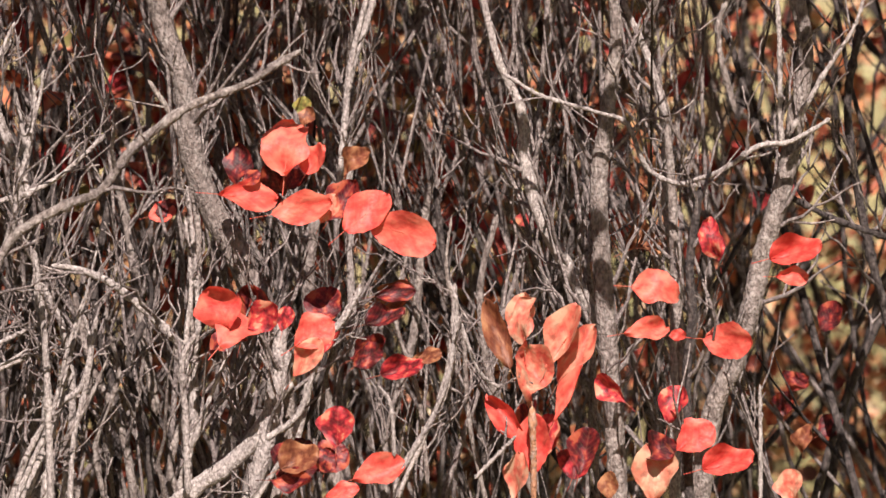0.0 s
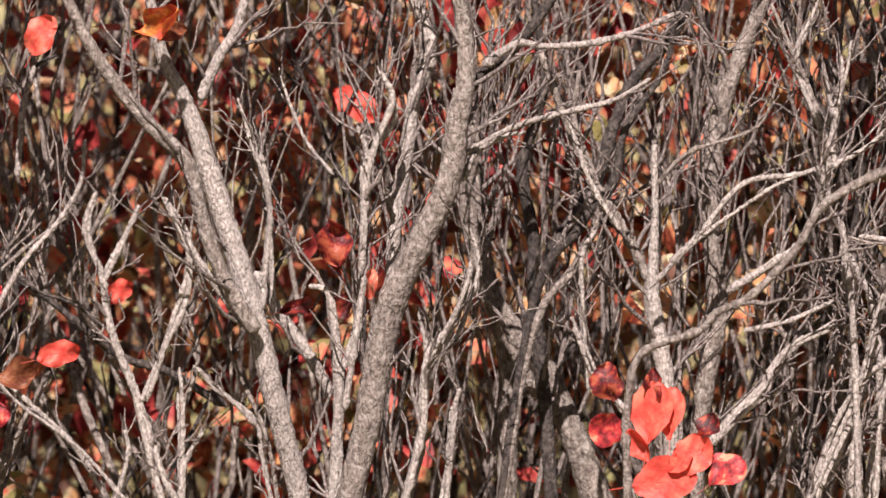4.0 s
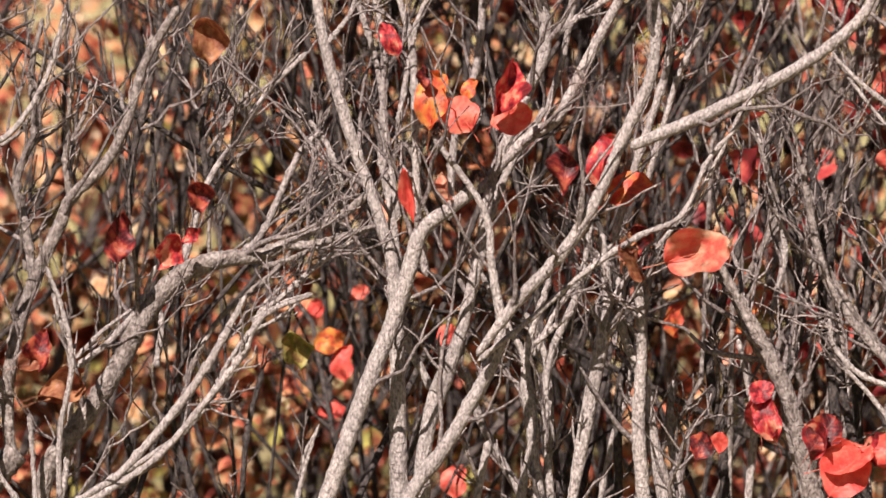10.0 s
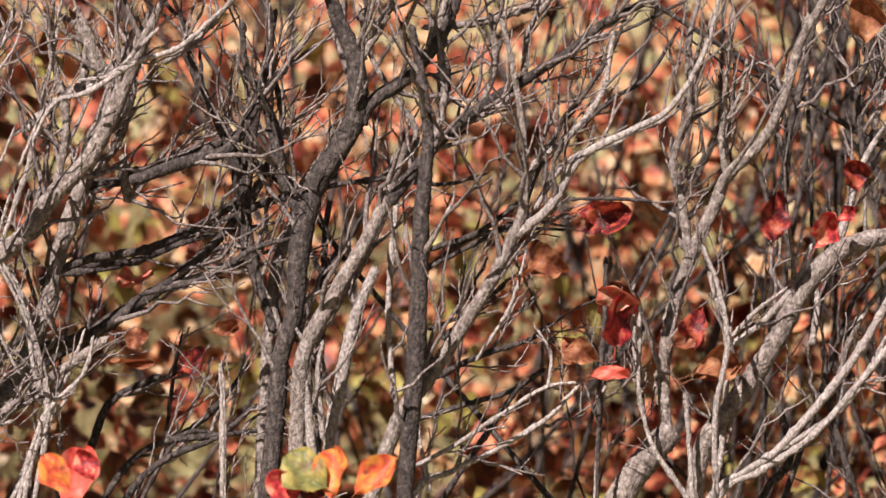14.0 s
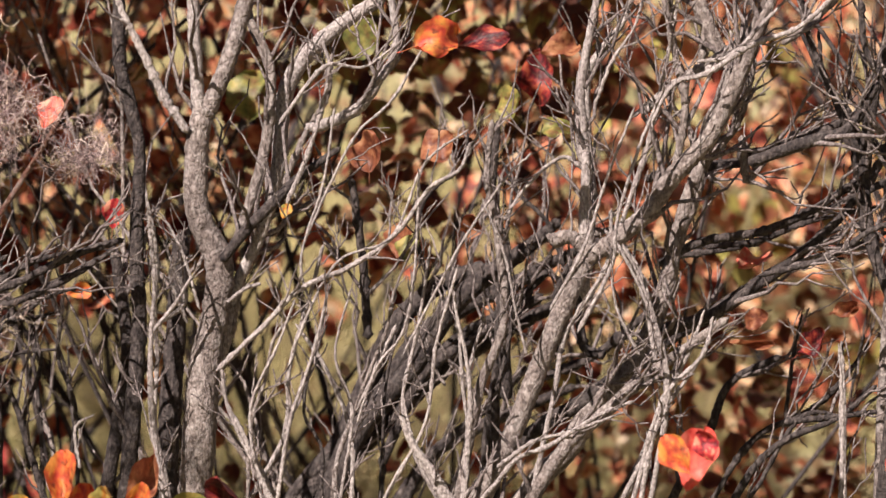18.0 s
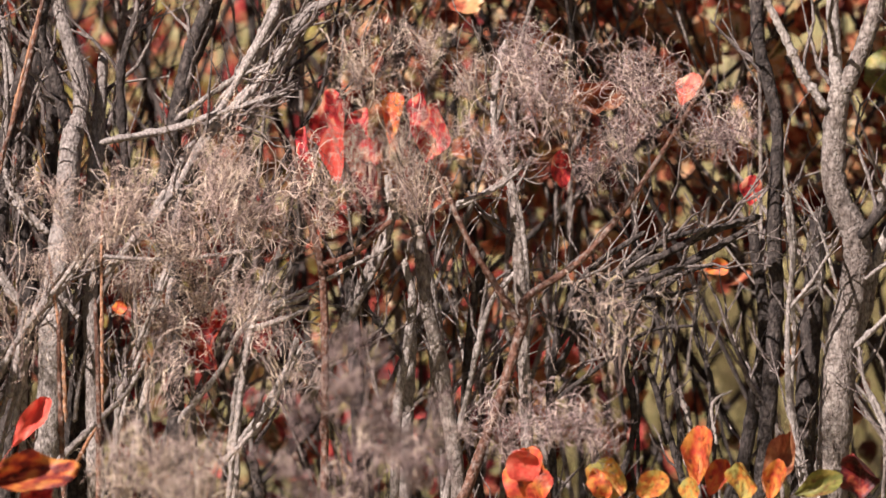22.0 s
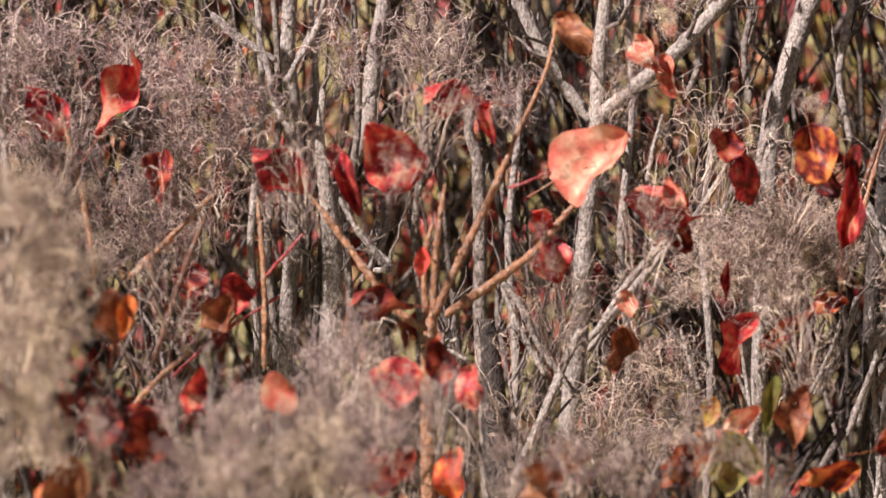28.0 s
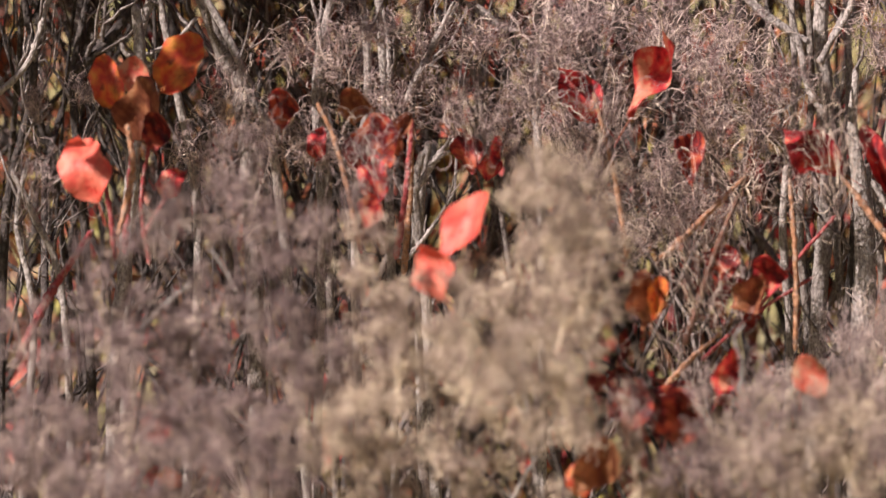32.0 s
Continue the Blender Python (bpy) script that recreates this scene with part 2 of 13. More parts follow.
GROUND = ground_material()
STRAW = fuzz("dry_grass", [(0.0, (0.2, 0.2, 0.07)), (0.4, (0.43, 0.39, 0.18)), (1.0, (0.62, 0.55, 0.32))])


# ---- shapes ----
def mesh_from(name, verts, faces, material, smooth=True):
    me = bpy.data.meshes.new(name)
    verts, faces = np.asarray(verts, np.float32), np.asarray(faces, np.int32)
    me.vertices.add(len(verts))
    me.vertices.foreach_set("co", verts.ravel())
    me.loops.add(faces.size)
    me.loops.foreach_set("vertex_index", faces.ravel())
    me.polygons.add(len(faces))
    me.polygons.foreach_set("loop_start", np.arange(0, faces.size, faces.shape[1], dtype=np.int32))
    me.update(calc_edges=True)
    me.polygons.foreach_set("use_smooth", np.full(len(faces), smooth))
    me.materials.append(material)
    return me


def tubes(paths, radii, sides=5):
    """Round stems along paths (stems, points, 3) of the given radii (stems, points): vertices and quads."""
    paths, radii = np.asarray(paths, float), np.asarray(radii, float)
    m, n, _ = paths.shape
    tang = np.gradient(paths, axis=1)
    tang /= np.linalg.norm(tang, axis=2, keepdims=True) + 1e-12
    ref = np.array([0.31, 0.93, 0.17])
    a = np.cross(tang, ref)
    a /= np.linalg.norm(a, axis=2, keepdims=True) + 1e-9
    b = np.cross(tang, a)
    ang = np.arange(sides) * 2 * np.pi / sides
    ring = a[:, :, None] * np.cos(ang)[:, None] + b[:, :, None] * np.sin(ang)[:, None]
    verts = paths[:, :, None] + ring * radii[:, :, None, None]
    i = np.arange(m)[:, None, None] * n * sides + np.arange(n - 1)[None, :, None] * sides + np.arange(sides)
    j = np.arange(m)[:, None, None] * n * sides + np.arange(n - 1)[None, :, None] * sides + (np.arange(sides) + 1) % sides
    return verts.reshape(-1, 3), np.stack([i, j, j + sides, i + sides], -1).reshape(-1, 4)


def part(name, me, parent, label=""):
    ob = new(name, me)
    if parent is not None:
        ob.parent = parent
        ob.matrix_parent_inverse = parent.matrix_world.inverted()
    if label:
        tagged(ob, label)
    return ob


def ground_height(x, y):
    """Level where the stand is; past the bushes the slope climbs away."""
    x, y = np.asarray(x, float), np.asarray(y, float)
    r = np.hypot(x, y)
    front = np.clip((y + 1.0) / 3.0, 0, 1)
    near = np.clip((r - 4.6) / 3.0, 0, 1)
    up = near * near * (3 - 2 * near) * 0.62 + 0.27 * np.clip(r - 6.6, 0, 12) + 0.12 * np.clip(r - 18.6, 0, 60)
    return front * up + 0.03 * np.sin(x * 1.7) * np.sin(y * 1.3 + 1)


def spot(az, z, d):
    """A place so many degrees to the left, at height z, d metres out."""
    a = radians(az)
    return np.array([-math.sin(a) * d, math.cos(a) * d, z])


def smooth_line(pts, n):
    """n points along a Catmull-Rom line through rows of numbers."""
    p = np.asarray(pts, float)
    if len(p) == 2:
        p = np.stack([p[0], p.mean(0), p[1]])
    e = np.vstack([2 * p[0] - p[1], p, 2 * p[-1] - p[-2]])
    t = np.linspace(0, len(p) - 1 - 1e-6, n)
    k = t.astype(int)
    u = (t - k)[:, None]
    a, b, c, d = e[k], e[k + 1], e[k + 2], e[k + 3]
    return 0.5 * (2 * b + (c - a) * u + (2 * a - 5 * b + 4 * c - d) * u**2 + (3 * b - a - 3 * c + d) * u**3)


def shoots(rng, paths, radii, count, length, lo=0.1, hi=0.97, n=6, spread=0.75, rise=0.35, thick=0.5, tip=0.0007):
    """Side twigs off given stems: they leave at an angle, bend up and taper."""
    paths, radii = np.asarray(paths, float), np.asarray(radii, float)
    m, k, _ = paths.shape
    s = rng.integers(0, m, count)
    u = rng.uniform(lo, hi, count) * (k - 1)
    i = np.minimum(u.astype(int), k - 2)
    w = (u - i)[:, None]
    start = paths[s, i] * (1 - w) + paths[s, i + 1] * w
    tang = paths[s, i + 1] - paths[s, i]
    tang /= np.linalg.norm(tang, axis=1, keepdims=True) + 1e-9
    side = rng.normal(size=(count, 3))
    side -= tang * (side * tang).sum(1, keepdims=True)
    side /= np.linalg.norm(side, axis=1, keepdims=True)
    way = tang * rng.uniform(0.5, 1.0, (count, 1)) + side * spread * rng.uniform(0.6, 1.3, (count, 1))
    way[:, 2] += rise * 0.5
    way /= np.linalg.norm(way, axis=1, keepdims=True)
    ln = rng.uniform(0.4, 1.25, count) * length
    t = np.linspace(0, 1, n)
    bend = rng.normal(size=(count, 3)) * 0.3
    bend[:, 2] += rise
    line = start[:, None] + (way[:, None] * t[:, None] + bend[:, None] * (t**2)[:, None] * 0.4) * ln[:, None, None]
    line[:, 1:] += rng.normal(size=(count, n - 1, 3)) * 0.022 * ln[:, None, None]
    r0 = np.minimum((radii[s, i] * thick), 0.003)
    rad = r0[:, None] * (1 - t) + tip * t
    rad *= rng.uniform(0.85, 1.2, (count, n))
    return line, np.maximum(rad, 0.0006)


def joined(*sets, sides=(5,)):
    """Several sets of stems as one list of vertices and quads."""
    vs, fs, at = [], [], 0
    for k, (p, r) in enumerate(sets):
        v, f = tubes(p, r, sides[min(k, len(sides) - 1)])
        vs.append(v)
        fs.append(f + at)
        at += len(v)
    return np.vstack(vs), np.vstack(fs)


def leaf_outline(rows, cols, wide, widest, fold, curl, wave, rng, point=None):
    """An egg-shaped blade, base at 0 and tip at 1, folded along its rib, curled and ragged at the rim, on a thin stalk."""
    power = math.log(0.5) / math.log(widest)
    ph = rng.uniform(0, 6.28, 6)
    skew = rng.uniform(-0.12, 0.12)
    point = point or rng.uniform(0.46, 0.6)
    verts = []
    for i in range(rows + 1):
        t = 0.5 - 0.5 * math.cos(math.pi * i / rows)
        half = wide * 0.5 * (math.sin(math.pi * t ** power) ** point if 0 < t < 1 else 0.03)
        for j in range(cols + 1):
            s = 2 * j / cols - 1
            rim = 1 + 0.05 * math.sin(7 * t + ph[0] + s) + 0.05 * min(wave, 1.5) * math.sin(13 * t + ph[1] + 2 * s)
            if abs(s) == 1:
                rim += rng.uniform(-0.035, 0.03)
            x = s * half * rim * (1 + skew * s) + 0.06 * wave * half * math.sin(4 * t + ph[2])
            z = fold * abs(s) ** 1.5 * half + curl * (t - 0.35) ** 2 * (1 if t > 0.35 else 0.4)
            z += wave * (0.05 * math.sin(5 * t + ph[3] + 2.2 * s) + 0.06 * math.sin(9 * t + ph[4]) * s * abs(s))
            verts.append((x, t + (rng.uniform(-0.015, 0.015) if abs(s) == 1 else 0) - (0.05 * (1 - abs(s)) if i == rows else 0), z))
    w = cols + 1
    faces = [(i * w + j, i * w + j + 1, (i + 1) * w + j + 1, (i + 1) * w + j) for i in range(rows) for j in range(cols)]
    v, f = tubes([[(0, -0.36, -0.06), (0.008, -0.2, -0.02), (0, 0.02, 0.0), (0, 0.5, -0.02)]], [[0.011, 0.01, 0.011, 0.005]], 4)
    faces = np.vstack([np.array(faces), f + len(verts)])
    return np.vstack([np.array(verts), v]), faces


LEAF_RNG = np.random.default_rng(5)
LEAF_SHAPES = [leaf_outline(16, 8, w, at, fold, curl, wave, LEAF_RNG) for w, at, fold, curl, wave in (
    (0.86, 0.56, 0.15, 0.25, 0.7), (0.8, 0.62, 0.35, -0.35, 1.0), (0.92, 0.52, 0.2, 0.55, 1.2), (0.7, 0.66, 0.5, 0.4, 0.9),
    (0.84, 0.5, 0.3, -0.7, 1.8), (0.88, 0.58, 0.7, 0.9, 2.6), (0.8, 0.55, 0.95, -0.9, 3.0), (0.88, 0.6, 0.22, 0.2, 1.1), (0.84, 0.45, 0.4, 0.65, 2.0))]
# withered ones: pointed and twisted, half rolled up, and heart-shaped
LEAF_SHAPES += [leaf_outline(16, 8, w, at, fold, curl, wave, LEAF_RNG, point) for w, at, fold, curl, wave, point in (
    (0.72, 0.45, 0.5, 0.5, 2.4, 0.85), (0.75, 0.5, 1.4, -0.6, 2.8, 0.7), (0.95, 0.36, 0.35, 0.4, 2.0, 0.75))]
LEAF_MESH = {(c, i): mesh_from("leaf", v, f, m) for c, m in LEAF.items() for i, (v, f) in enumerate(LEAF_SHAPES)}


LEAF_SWAY = np.random.default_rng(31)


def leaf(parent, colour, az, z, d, length, wide=1.0, tilt=0.0, turn=0.0, nod=0.0, shape=0, label=""):
    """One leaf with its middle at that place. tilt: its tip leans clockwise from upright; turn: about its rib; nod: its tip comes forward."""
    a = radians(az)
    right, toward = Vector((math.cos(a), math.sin(a), 0)), Vector((math.sin(a), -math.cos(a), 0))
    m = Matrix((right, Vector((0, 0, 1)), toward)).transposed().to_4x4()
    turn, nod = turn + LEAF_SWAY.normal() * 13, nod + LEAF_SWAY.normal() * 10
    m = Matrix.Translation(spot(az, z, d)) @ m @ pose(0, 0, 0, 0, 0, -tilt) @ pose(0, 0, 0, nod, 0, 0) @ pose(0, 0, 0, 0, turn, 0)
    m = m @ Matrix.Diagonal((length * wide, length, length, 1)) @ Matrix.Translation((0, -0.5, 0))
    ob = new("leaf", LEAF_MESH[colour, shape])
    ob.parent = parent
    ob.matrix_parent_inverse = parent.matrix_world.inverted()
    ob.matrix_basis = m
    if label:
        tagged(ob, label)
    return ob


def shrub(az, d, label, group="smoke bushes"):
    p = spot(az, 0, d)
    ob = new("smoke_bush")
    ob.location = (p[0], p[1], float(ground_height(p[0], p[1])) - 0.02)
    bpy.context.view_layer.update()
    return tagged(ob, label, "shrub", group)


STEM_RNG = np.random.default_rng(11)


def stem(parent, d, rows, skin=None, twigs=6, length=0.16, root=True, name="stem", lean=0.0):
    """A stem through rows of (degrees left, height, radius in mm), lowest first; it runs on down to the ground. lean: metres that its top stands farther off."""
    rows = [list(r) for r in rows]
    z0, z1 = rows[0][1], rows[-1][1]
    pts = [[*spot(a, z, d + lean * (z - z0) / max(abs(z1 - z0), 0.05)), r * 0.001] for a, z, r in rows]
    if root:
        first, second = np.array(pts[0][:3]), np.array(pts[1][:3])
        way = (first[:2] - second[:2]) / max(second[2] - first[2], 0.03)
        way *= min(1.0, 0.55 / (np.linalg.norm(way) + 1e-6))
        foot = first[:2] + way * 0.34
        deep = float(ground_height(foot[0], foot[1])) - 0.03
        near = first[2] - 0.12
        if near - 0.2 > deep:
            pts = [[*foot, deep, pts[0][3] * 1.35], [*(first[:2] + way * 0.27), (near + deep) / 2, pts[0][3] * 1.15], [*(first[:2] + way * 0.11), near, pts[0][3] * 1.03]] + pts
        else:
            pts = [[*foot, deep, pts[0][3] * 1.3]] + pts
    big = max(r[3] for r in pts)
    n = 10 * len(pts) + 3 if big < 0.006 else 12 * len(pts) + 3
    line = smooth_line(pts, n)
    rad = np.maximum(line[:, 3] * 0.89, 0.0008) * STEM_RNG.uniform(0.985, 1.015, n)
    knot = STEM_RNG.integers(2, n - 2, max(1, n // 9))
    rad[knot] *= STEM_RNG.uniform(1.01, 1.06, len(knot))
    if big < 0.006:
        bud = STEM_RNG.integers(1, n - 1, n // 5)
        rad[bud] *= STEM_RNG.uniform(1.15, 1.5, len(bud))
    rad[[0, -1]] *= 0.12
    p = line[None, :, :3] + STEM_RNG.normal(size=(1, n, 3)) * (0.0002 + 0.01 * rad[None, :, None])
    sides = 7 if big < 0.006 else 14
    v, f = tubes(p, rad[None], sides)
    rough = STEM_RNG.normal(size=(n, sides)) * 0.03
    v += (v - np.repeat(p[0], sides, 0)) * rough.reshape(-1, 1)
    ob = part(name, mesh_from(name, v, f, skin or BARK), parent)
    if twigs:
        a, ar = shoots(STEM_RNG, p, rad[None], twigs, length, lo=0.35 if root else 0.1, hi=0.98, n=7)
        for k in range(twigs):
            b = shoots(STEM_RNG, a[k:k + 1], ar[k:k + 1], int(STEM_RNG.integers(1, 4)), length * 0.4, lo=0.2, thick=0.75, n=5)
            v, f = joined((a[k:k + 1], ar[k:k + 1]), b, sides=(5, 4))
            part("twig", mesh_from("twig", v, f, TWIG), ob)
    return ob


def hair_ball(rng, size, count, tall=1.0, knots=30, tuft=0.012, long=1.0):
    """Feathery seed hairs: tufts of fine curled threads on the forks of a short panicle."""
    n = 8
    t = np.linspace(0, 1, n)
    node = rng.normal(size=(knots, 3))
    node *= (rng.uniform(0.25, 1.0, (knots, 1)) / np.linalg.norm(node, axis=1, keepdims=True)) * np.array([1, 1, tall]) * size
    own = rng.integers(0, knots, count)
    core = node[own] + rng.normal(size=(count, 3)) * tuft
    way = rng.normal(size=(count, 3)) + node[own] / size * 0.5
    way /= np.linalg.norm(way, axis=1, keepdims=True)
    curl = np.cross(way, rng.normal(size=(count, 3)))
    curl /= np.linalg.norm(curl, axis=1, keepdims=True)
    twist = np.cross(way, curl)
    ln = rng.uniform(0.035, 0.1, count)[:, None] * long
    turn = rng.uniform(0.8, 6.5, count)[:, None]
    along, across = np.sin(turn * t) / turn * ln, (1 - np.cos(turn * t)) / turn * ln
    line = core[:, None] + way[:, None] * along[:, :, None] + curl[:, None] * across[:, :, None] + twist[:, None] * (np.sin(t * 4.0) * 0.004)[:, None]
    line[:, 1:] += rng.normal(size=(count, n - 1, 3)) * 0.0008
    rad = rng.uniform(0.0004, 0.001, (count, 1)) * (1.1 - 0.5 * t)
    top = rng.uniform(-0.9, 0.35, knots) * size * tall
    foot = np.stack([node[:, 0] * 0.25, node[:, 1] * 0.25, np.minimum(top, node[:, 2] - 0.15 * size)], -1)
    s = np.linspace(0, 1, n)[None, :, None]
    arm = foot[:, None] + (node - foot)[:, None] * s + np.array([0, 0, 0.12 * size]) * np.sin(np.pi * s)
    arm += rng.normal(size=arm.shape) * 0.003
    return (line, rad), (arm, np.linspace(0.0014, 0.0006, n)[None] * np.ones((knots, 1)))


PLUME_RNG = np.random.default_rng(23)
PLUME_MESH = []
for k in range(6):
    hairs, arms = hair_ball(PLUME_RNG, 0.095, 230, 0.85 + 0.1 * k, 26)
    v, f = joined(hairs, arms, sides=(3, 4))
    hairs, arms = hair_ball(PLUME_RNG, 0.115, 480, 0.85 + 0.1 * k, 15, 0.009, 0.5)
    w, g = joined(hairs, arms, sides=(3, 4))
    PLUME_MESH.append({"tan": mesh_from("plume", v, f, PLUME), "mauve": mesh_from("plume", v, f, PLUME_MAUVE), "pale": mesh_from("plume", w, g, PLUME_PALE), "mauve_shade": mesh_from("plume", w, g, PLUME_MAUVE_SHADE)})


def plume(parent, az, z, d, size=1.0, shape=0, hue="tan", wide=1.0, lean=0.0, label=""):
    ob = new("plume", PLUME_MESH[shape % 6][hue])
    ob.parent = parent
    ob.matrix_parent_inverse = parent.matrix_world.inverted()
    ob.matrix_basis = Matrix.Translation(spot(az, z, d)) @ pose(0, 0, 0, 0, lean, az + 67 * shape) @ Matrix.Diagonal((size * wide, size * wide, size, 1))
    if label:
        tagged(ob, label)
    return ob


WISP_MESH = []
for k in range(4):
    hairs, arms = hair_ball(PLUME_RNG, 0.15, 85, 0.9 + 0.12 * k, 40, 0.014)
    v, f = joined(hairs, (arms[0], arms[1] * 0.6), sides=(3, 3))
    WISP_MESH.append({"tan": mesh_from("wisp", v, f, PLUME), "mauve": mesh_from("wisp", v, f, PLUME_MAUVE)})


def wisp(parent, az, z, d, size=1.0, shape=0, hue="tan", lean=0.0):
    """A thin, open spray of the same hairs."""
    ob = new("wisp", WISP_MESH[shape % 4][hue])
    ob.parent = parent
    ob.matrix_parent_inverse = parent.matrix_world.inverted()
    ob.matrix_basis = Matrix.Translation(spot(az, z, d)) @ pose(0, 0, 0, 0, lean, az + 83 * shape) @ Matrix.Diagonal((size, size, size, 1))
    return ob


# ---- ground ----
def build_ground():
    radii = np.concatenate([[0.0], np.linspace(0.5, 14, 55), np.geomspace(15, 1500, 40)])
    turns = np.linspace(0, 2 * np.pi, 145)[:-1]
    rr, aa = np.meshgrid(radii, turns, indexing="ij")
    x, y = -np.sin(aa) * rr, np.cos(aa) * rr
    v = np.stack([x, y, ground_height(x, y)], -1).reshape(-1, 3)
    n = len(turns)
    f = [(i * n + j, i * n + (j + 1) % n, (i + 1) * n + (j + 1) % n, (i + 1) * n + j) for i in range(len(radii) - 1) for j in range(n)]
    return tagged(new("ground", mesh_from("ground", v, f, GROUND)), "dry tan grassy hillside rising behind the bushes", "ground", kind="structure")


build_ground()


def on_arc(rng, count, az0, az1, d0, d1):
    az, d = np.radians(rng.uniform(az0, az1, count)), np.sqrt(rng.uniform(d0 * d0, d1 * d1, count))
    return -np.sin(az) * d, np.cos(az) * d


def grass(az0, az1, d0, d1, count, seed):
    rng = np.random.default_rng(seed)
    x, y = on_arc(rng, count, az0, az1, d0, d1)
    z = ground_height(x, y) - 0.01
    ln = rng.uniform(0.06, 0.2, count)
    t = np.linspace(0, 1, 4)
    way = rng.normal(size=(count, 3)) * 0.45
    way[:, 2] = 1
    line = np.stack([x, y, z], -1)[:, None] + way[:, None] * t[:, None] * ln[:, None, None]
    line[:, :, :2] += (rng.normal(size=(count, 2)) * 0.5)[:, None] * (t**2)[:, None] * ln[:, None, None]
    v, f = tubes(line, rng.uniform(0.0008, 0.0018, (count, 1)) * (1.1 - t), 3)
    tagged(new("dry_grass", mesh_from("dry_grass", v, f, STRAW)), "dry straw-coloured grass on the slope", "grass", kind="stuff")


def bare_stems(az0, az1, d0, d1, count, seed, thick, lean, wig):
    """Bare stems that rise from the ground and fork into twigs: the stems, the twigs off them and the twigs off those."""
    rng = np.random.default_rng(seed)
    x, y = on_arc(rng, count, az0, az1, d0, d1)
    g = ground_height(x, y) - 0.02
    h = np.array([0.0, 0.45, 0.8, 1.0, 1.2, 1.4, 1.65, 2.0])
    k = len(h)
    top = rng.uniform(0.75, 1.1, count)
    tilt = rng.normal(size=(count, 2)) * lean
    line = np.empty((count, k, 3))
    line[:, :, 0] = x[:, None] + tilt[:, :1] * (h - 1.25)
    line[:, :, 1] = y[:, None] + tilt[:, 1:] * (h - 1.25)
    wob = np.cumsum(rng.normal(size=(count, k, 2)), 1) * wig
    line[:, :, :2] += wob - wob[:, 4:5]
    line[:, :, 2] = g[:, None] + h * top[:, None] * (1.0 + 0.18 * np.clip(1.0 - g, 0, 1)[:, None])
    r0 = rng.uniform(*thick, count)[:, None] * 0.001 * rng.uniform(0.7, 1.0, (count, 1))
    rad = r0 * np.interp(h, [0, 1.0, 1.5, 2.0], [1.3, 1.0, 0.75, 0.3]) * rng.uniform(0.9, 1.1, (count, k))
    return rng, line, rad


def thicket(az0, az1, d0, d1, count, seed, skin, thick=(2.5, 7.0), twigs=5, length=0.17, lean=0.25, wig=0.03, label="dense bare grey twigs of the thicket"):
    """The far crowd of bare stems, which no one could count."""
    rng, line, rad = bare_stems(az0, az1, d0, d1, count, seed, thick, lean, wig)
    a = shoots(rng, line, rad, count * twigs, length, lo=0.3, hi=0.95, thick=0.6)
    b = shoots(rng, *a, count * twigs, length * 0.5, lo=0.2, thick=0.75, n=5)
    v, f = joined((line, rad), a, b, sides=(6, 4, 3))
    return tagged(new("thicket", mesh_from("thicket", v, f, skin)), label, "shrub thicket", kind="stuff")


def bare_bushes(az0, az1, d0, d1, count, seed, skin, thick=(1.8, 4.5), twigs=10, length=0.13, lean=0.32, wig=0.045, each=2.0, spread=0.6, label="leafless grey bush of thin crooked twigs"):
    """The same, near by: one bush for every few degrees, each stem with its twigs a part."""
    bushes = max(1, round((az1 - az0) / each))
    for i in range(bushes):
        lo, hi = az0 + (az1 - az0) * i / bushes, az0 + (az1 - az0) * (i + 1) / bushes
        m = round(count / bushes)
        rng, line, rad = bare_stems(lo, hi, d0, d1, m, seed + 100 * i, thick, lean, wig)
        foot = line[:, 0].mean(0)
        bush = new("bare_bush")
        bush.location = (foot[0], foot[1], float(ground_height(foot[0], foot[1])))
        bpy.context.view_layer.update()
        tagged(bush, label, "shrub", "bare bushes of the thicket")
        for j in range(m):
            p, r = line[j:j + 1], rad[j:j + 1]
            a = shoots(rng, p, r, twigs, length, lo=0.3, hi=0.95, thick=0.7, spread=spread)
            b = shoots(rng, *a, twigs, length * 0.5, lo=0.2, thick=0.75, n=5, spread=spread)
            v, f = joined((p, r), a, b, sides=(6, 4, 3))
            part("stem", mesh_from("stem", v, f, skin), bush)


BLADE_V = np.array([(0, 0, 0), (-0.3, 0.3, 0.05), (0, 0.35, 0), (0.3, 0.3, 0.05), (-0.38, 0.62, 0.06), (0, 0.65, -0.02), (0.38, 0.62, 0.06), (-0.22, 0.9, 0.03), (0, 1.0, -0.05), (0.22, 0.9, 0.03)])


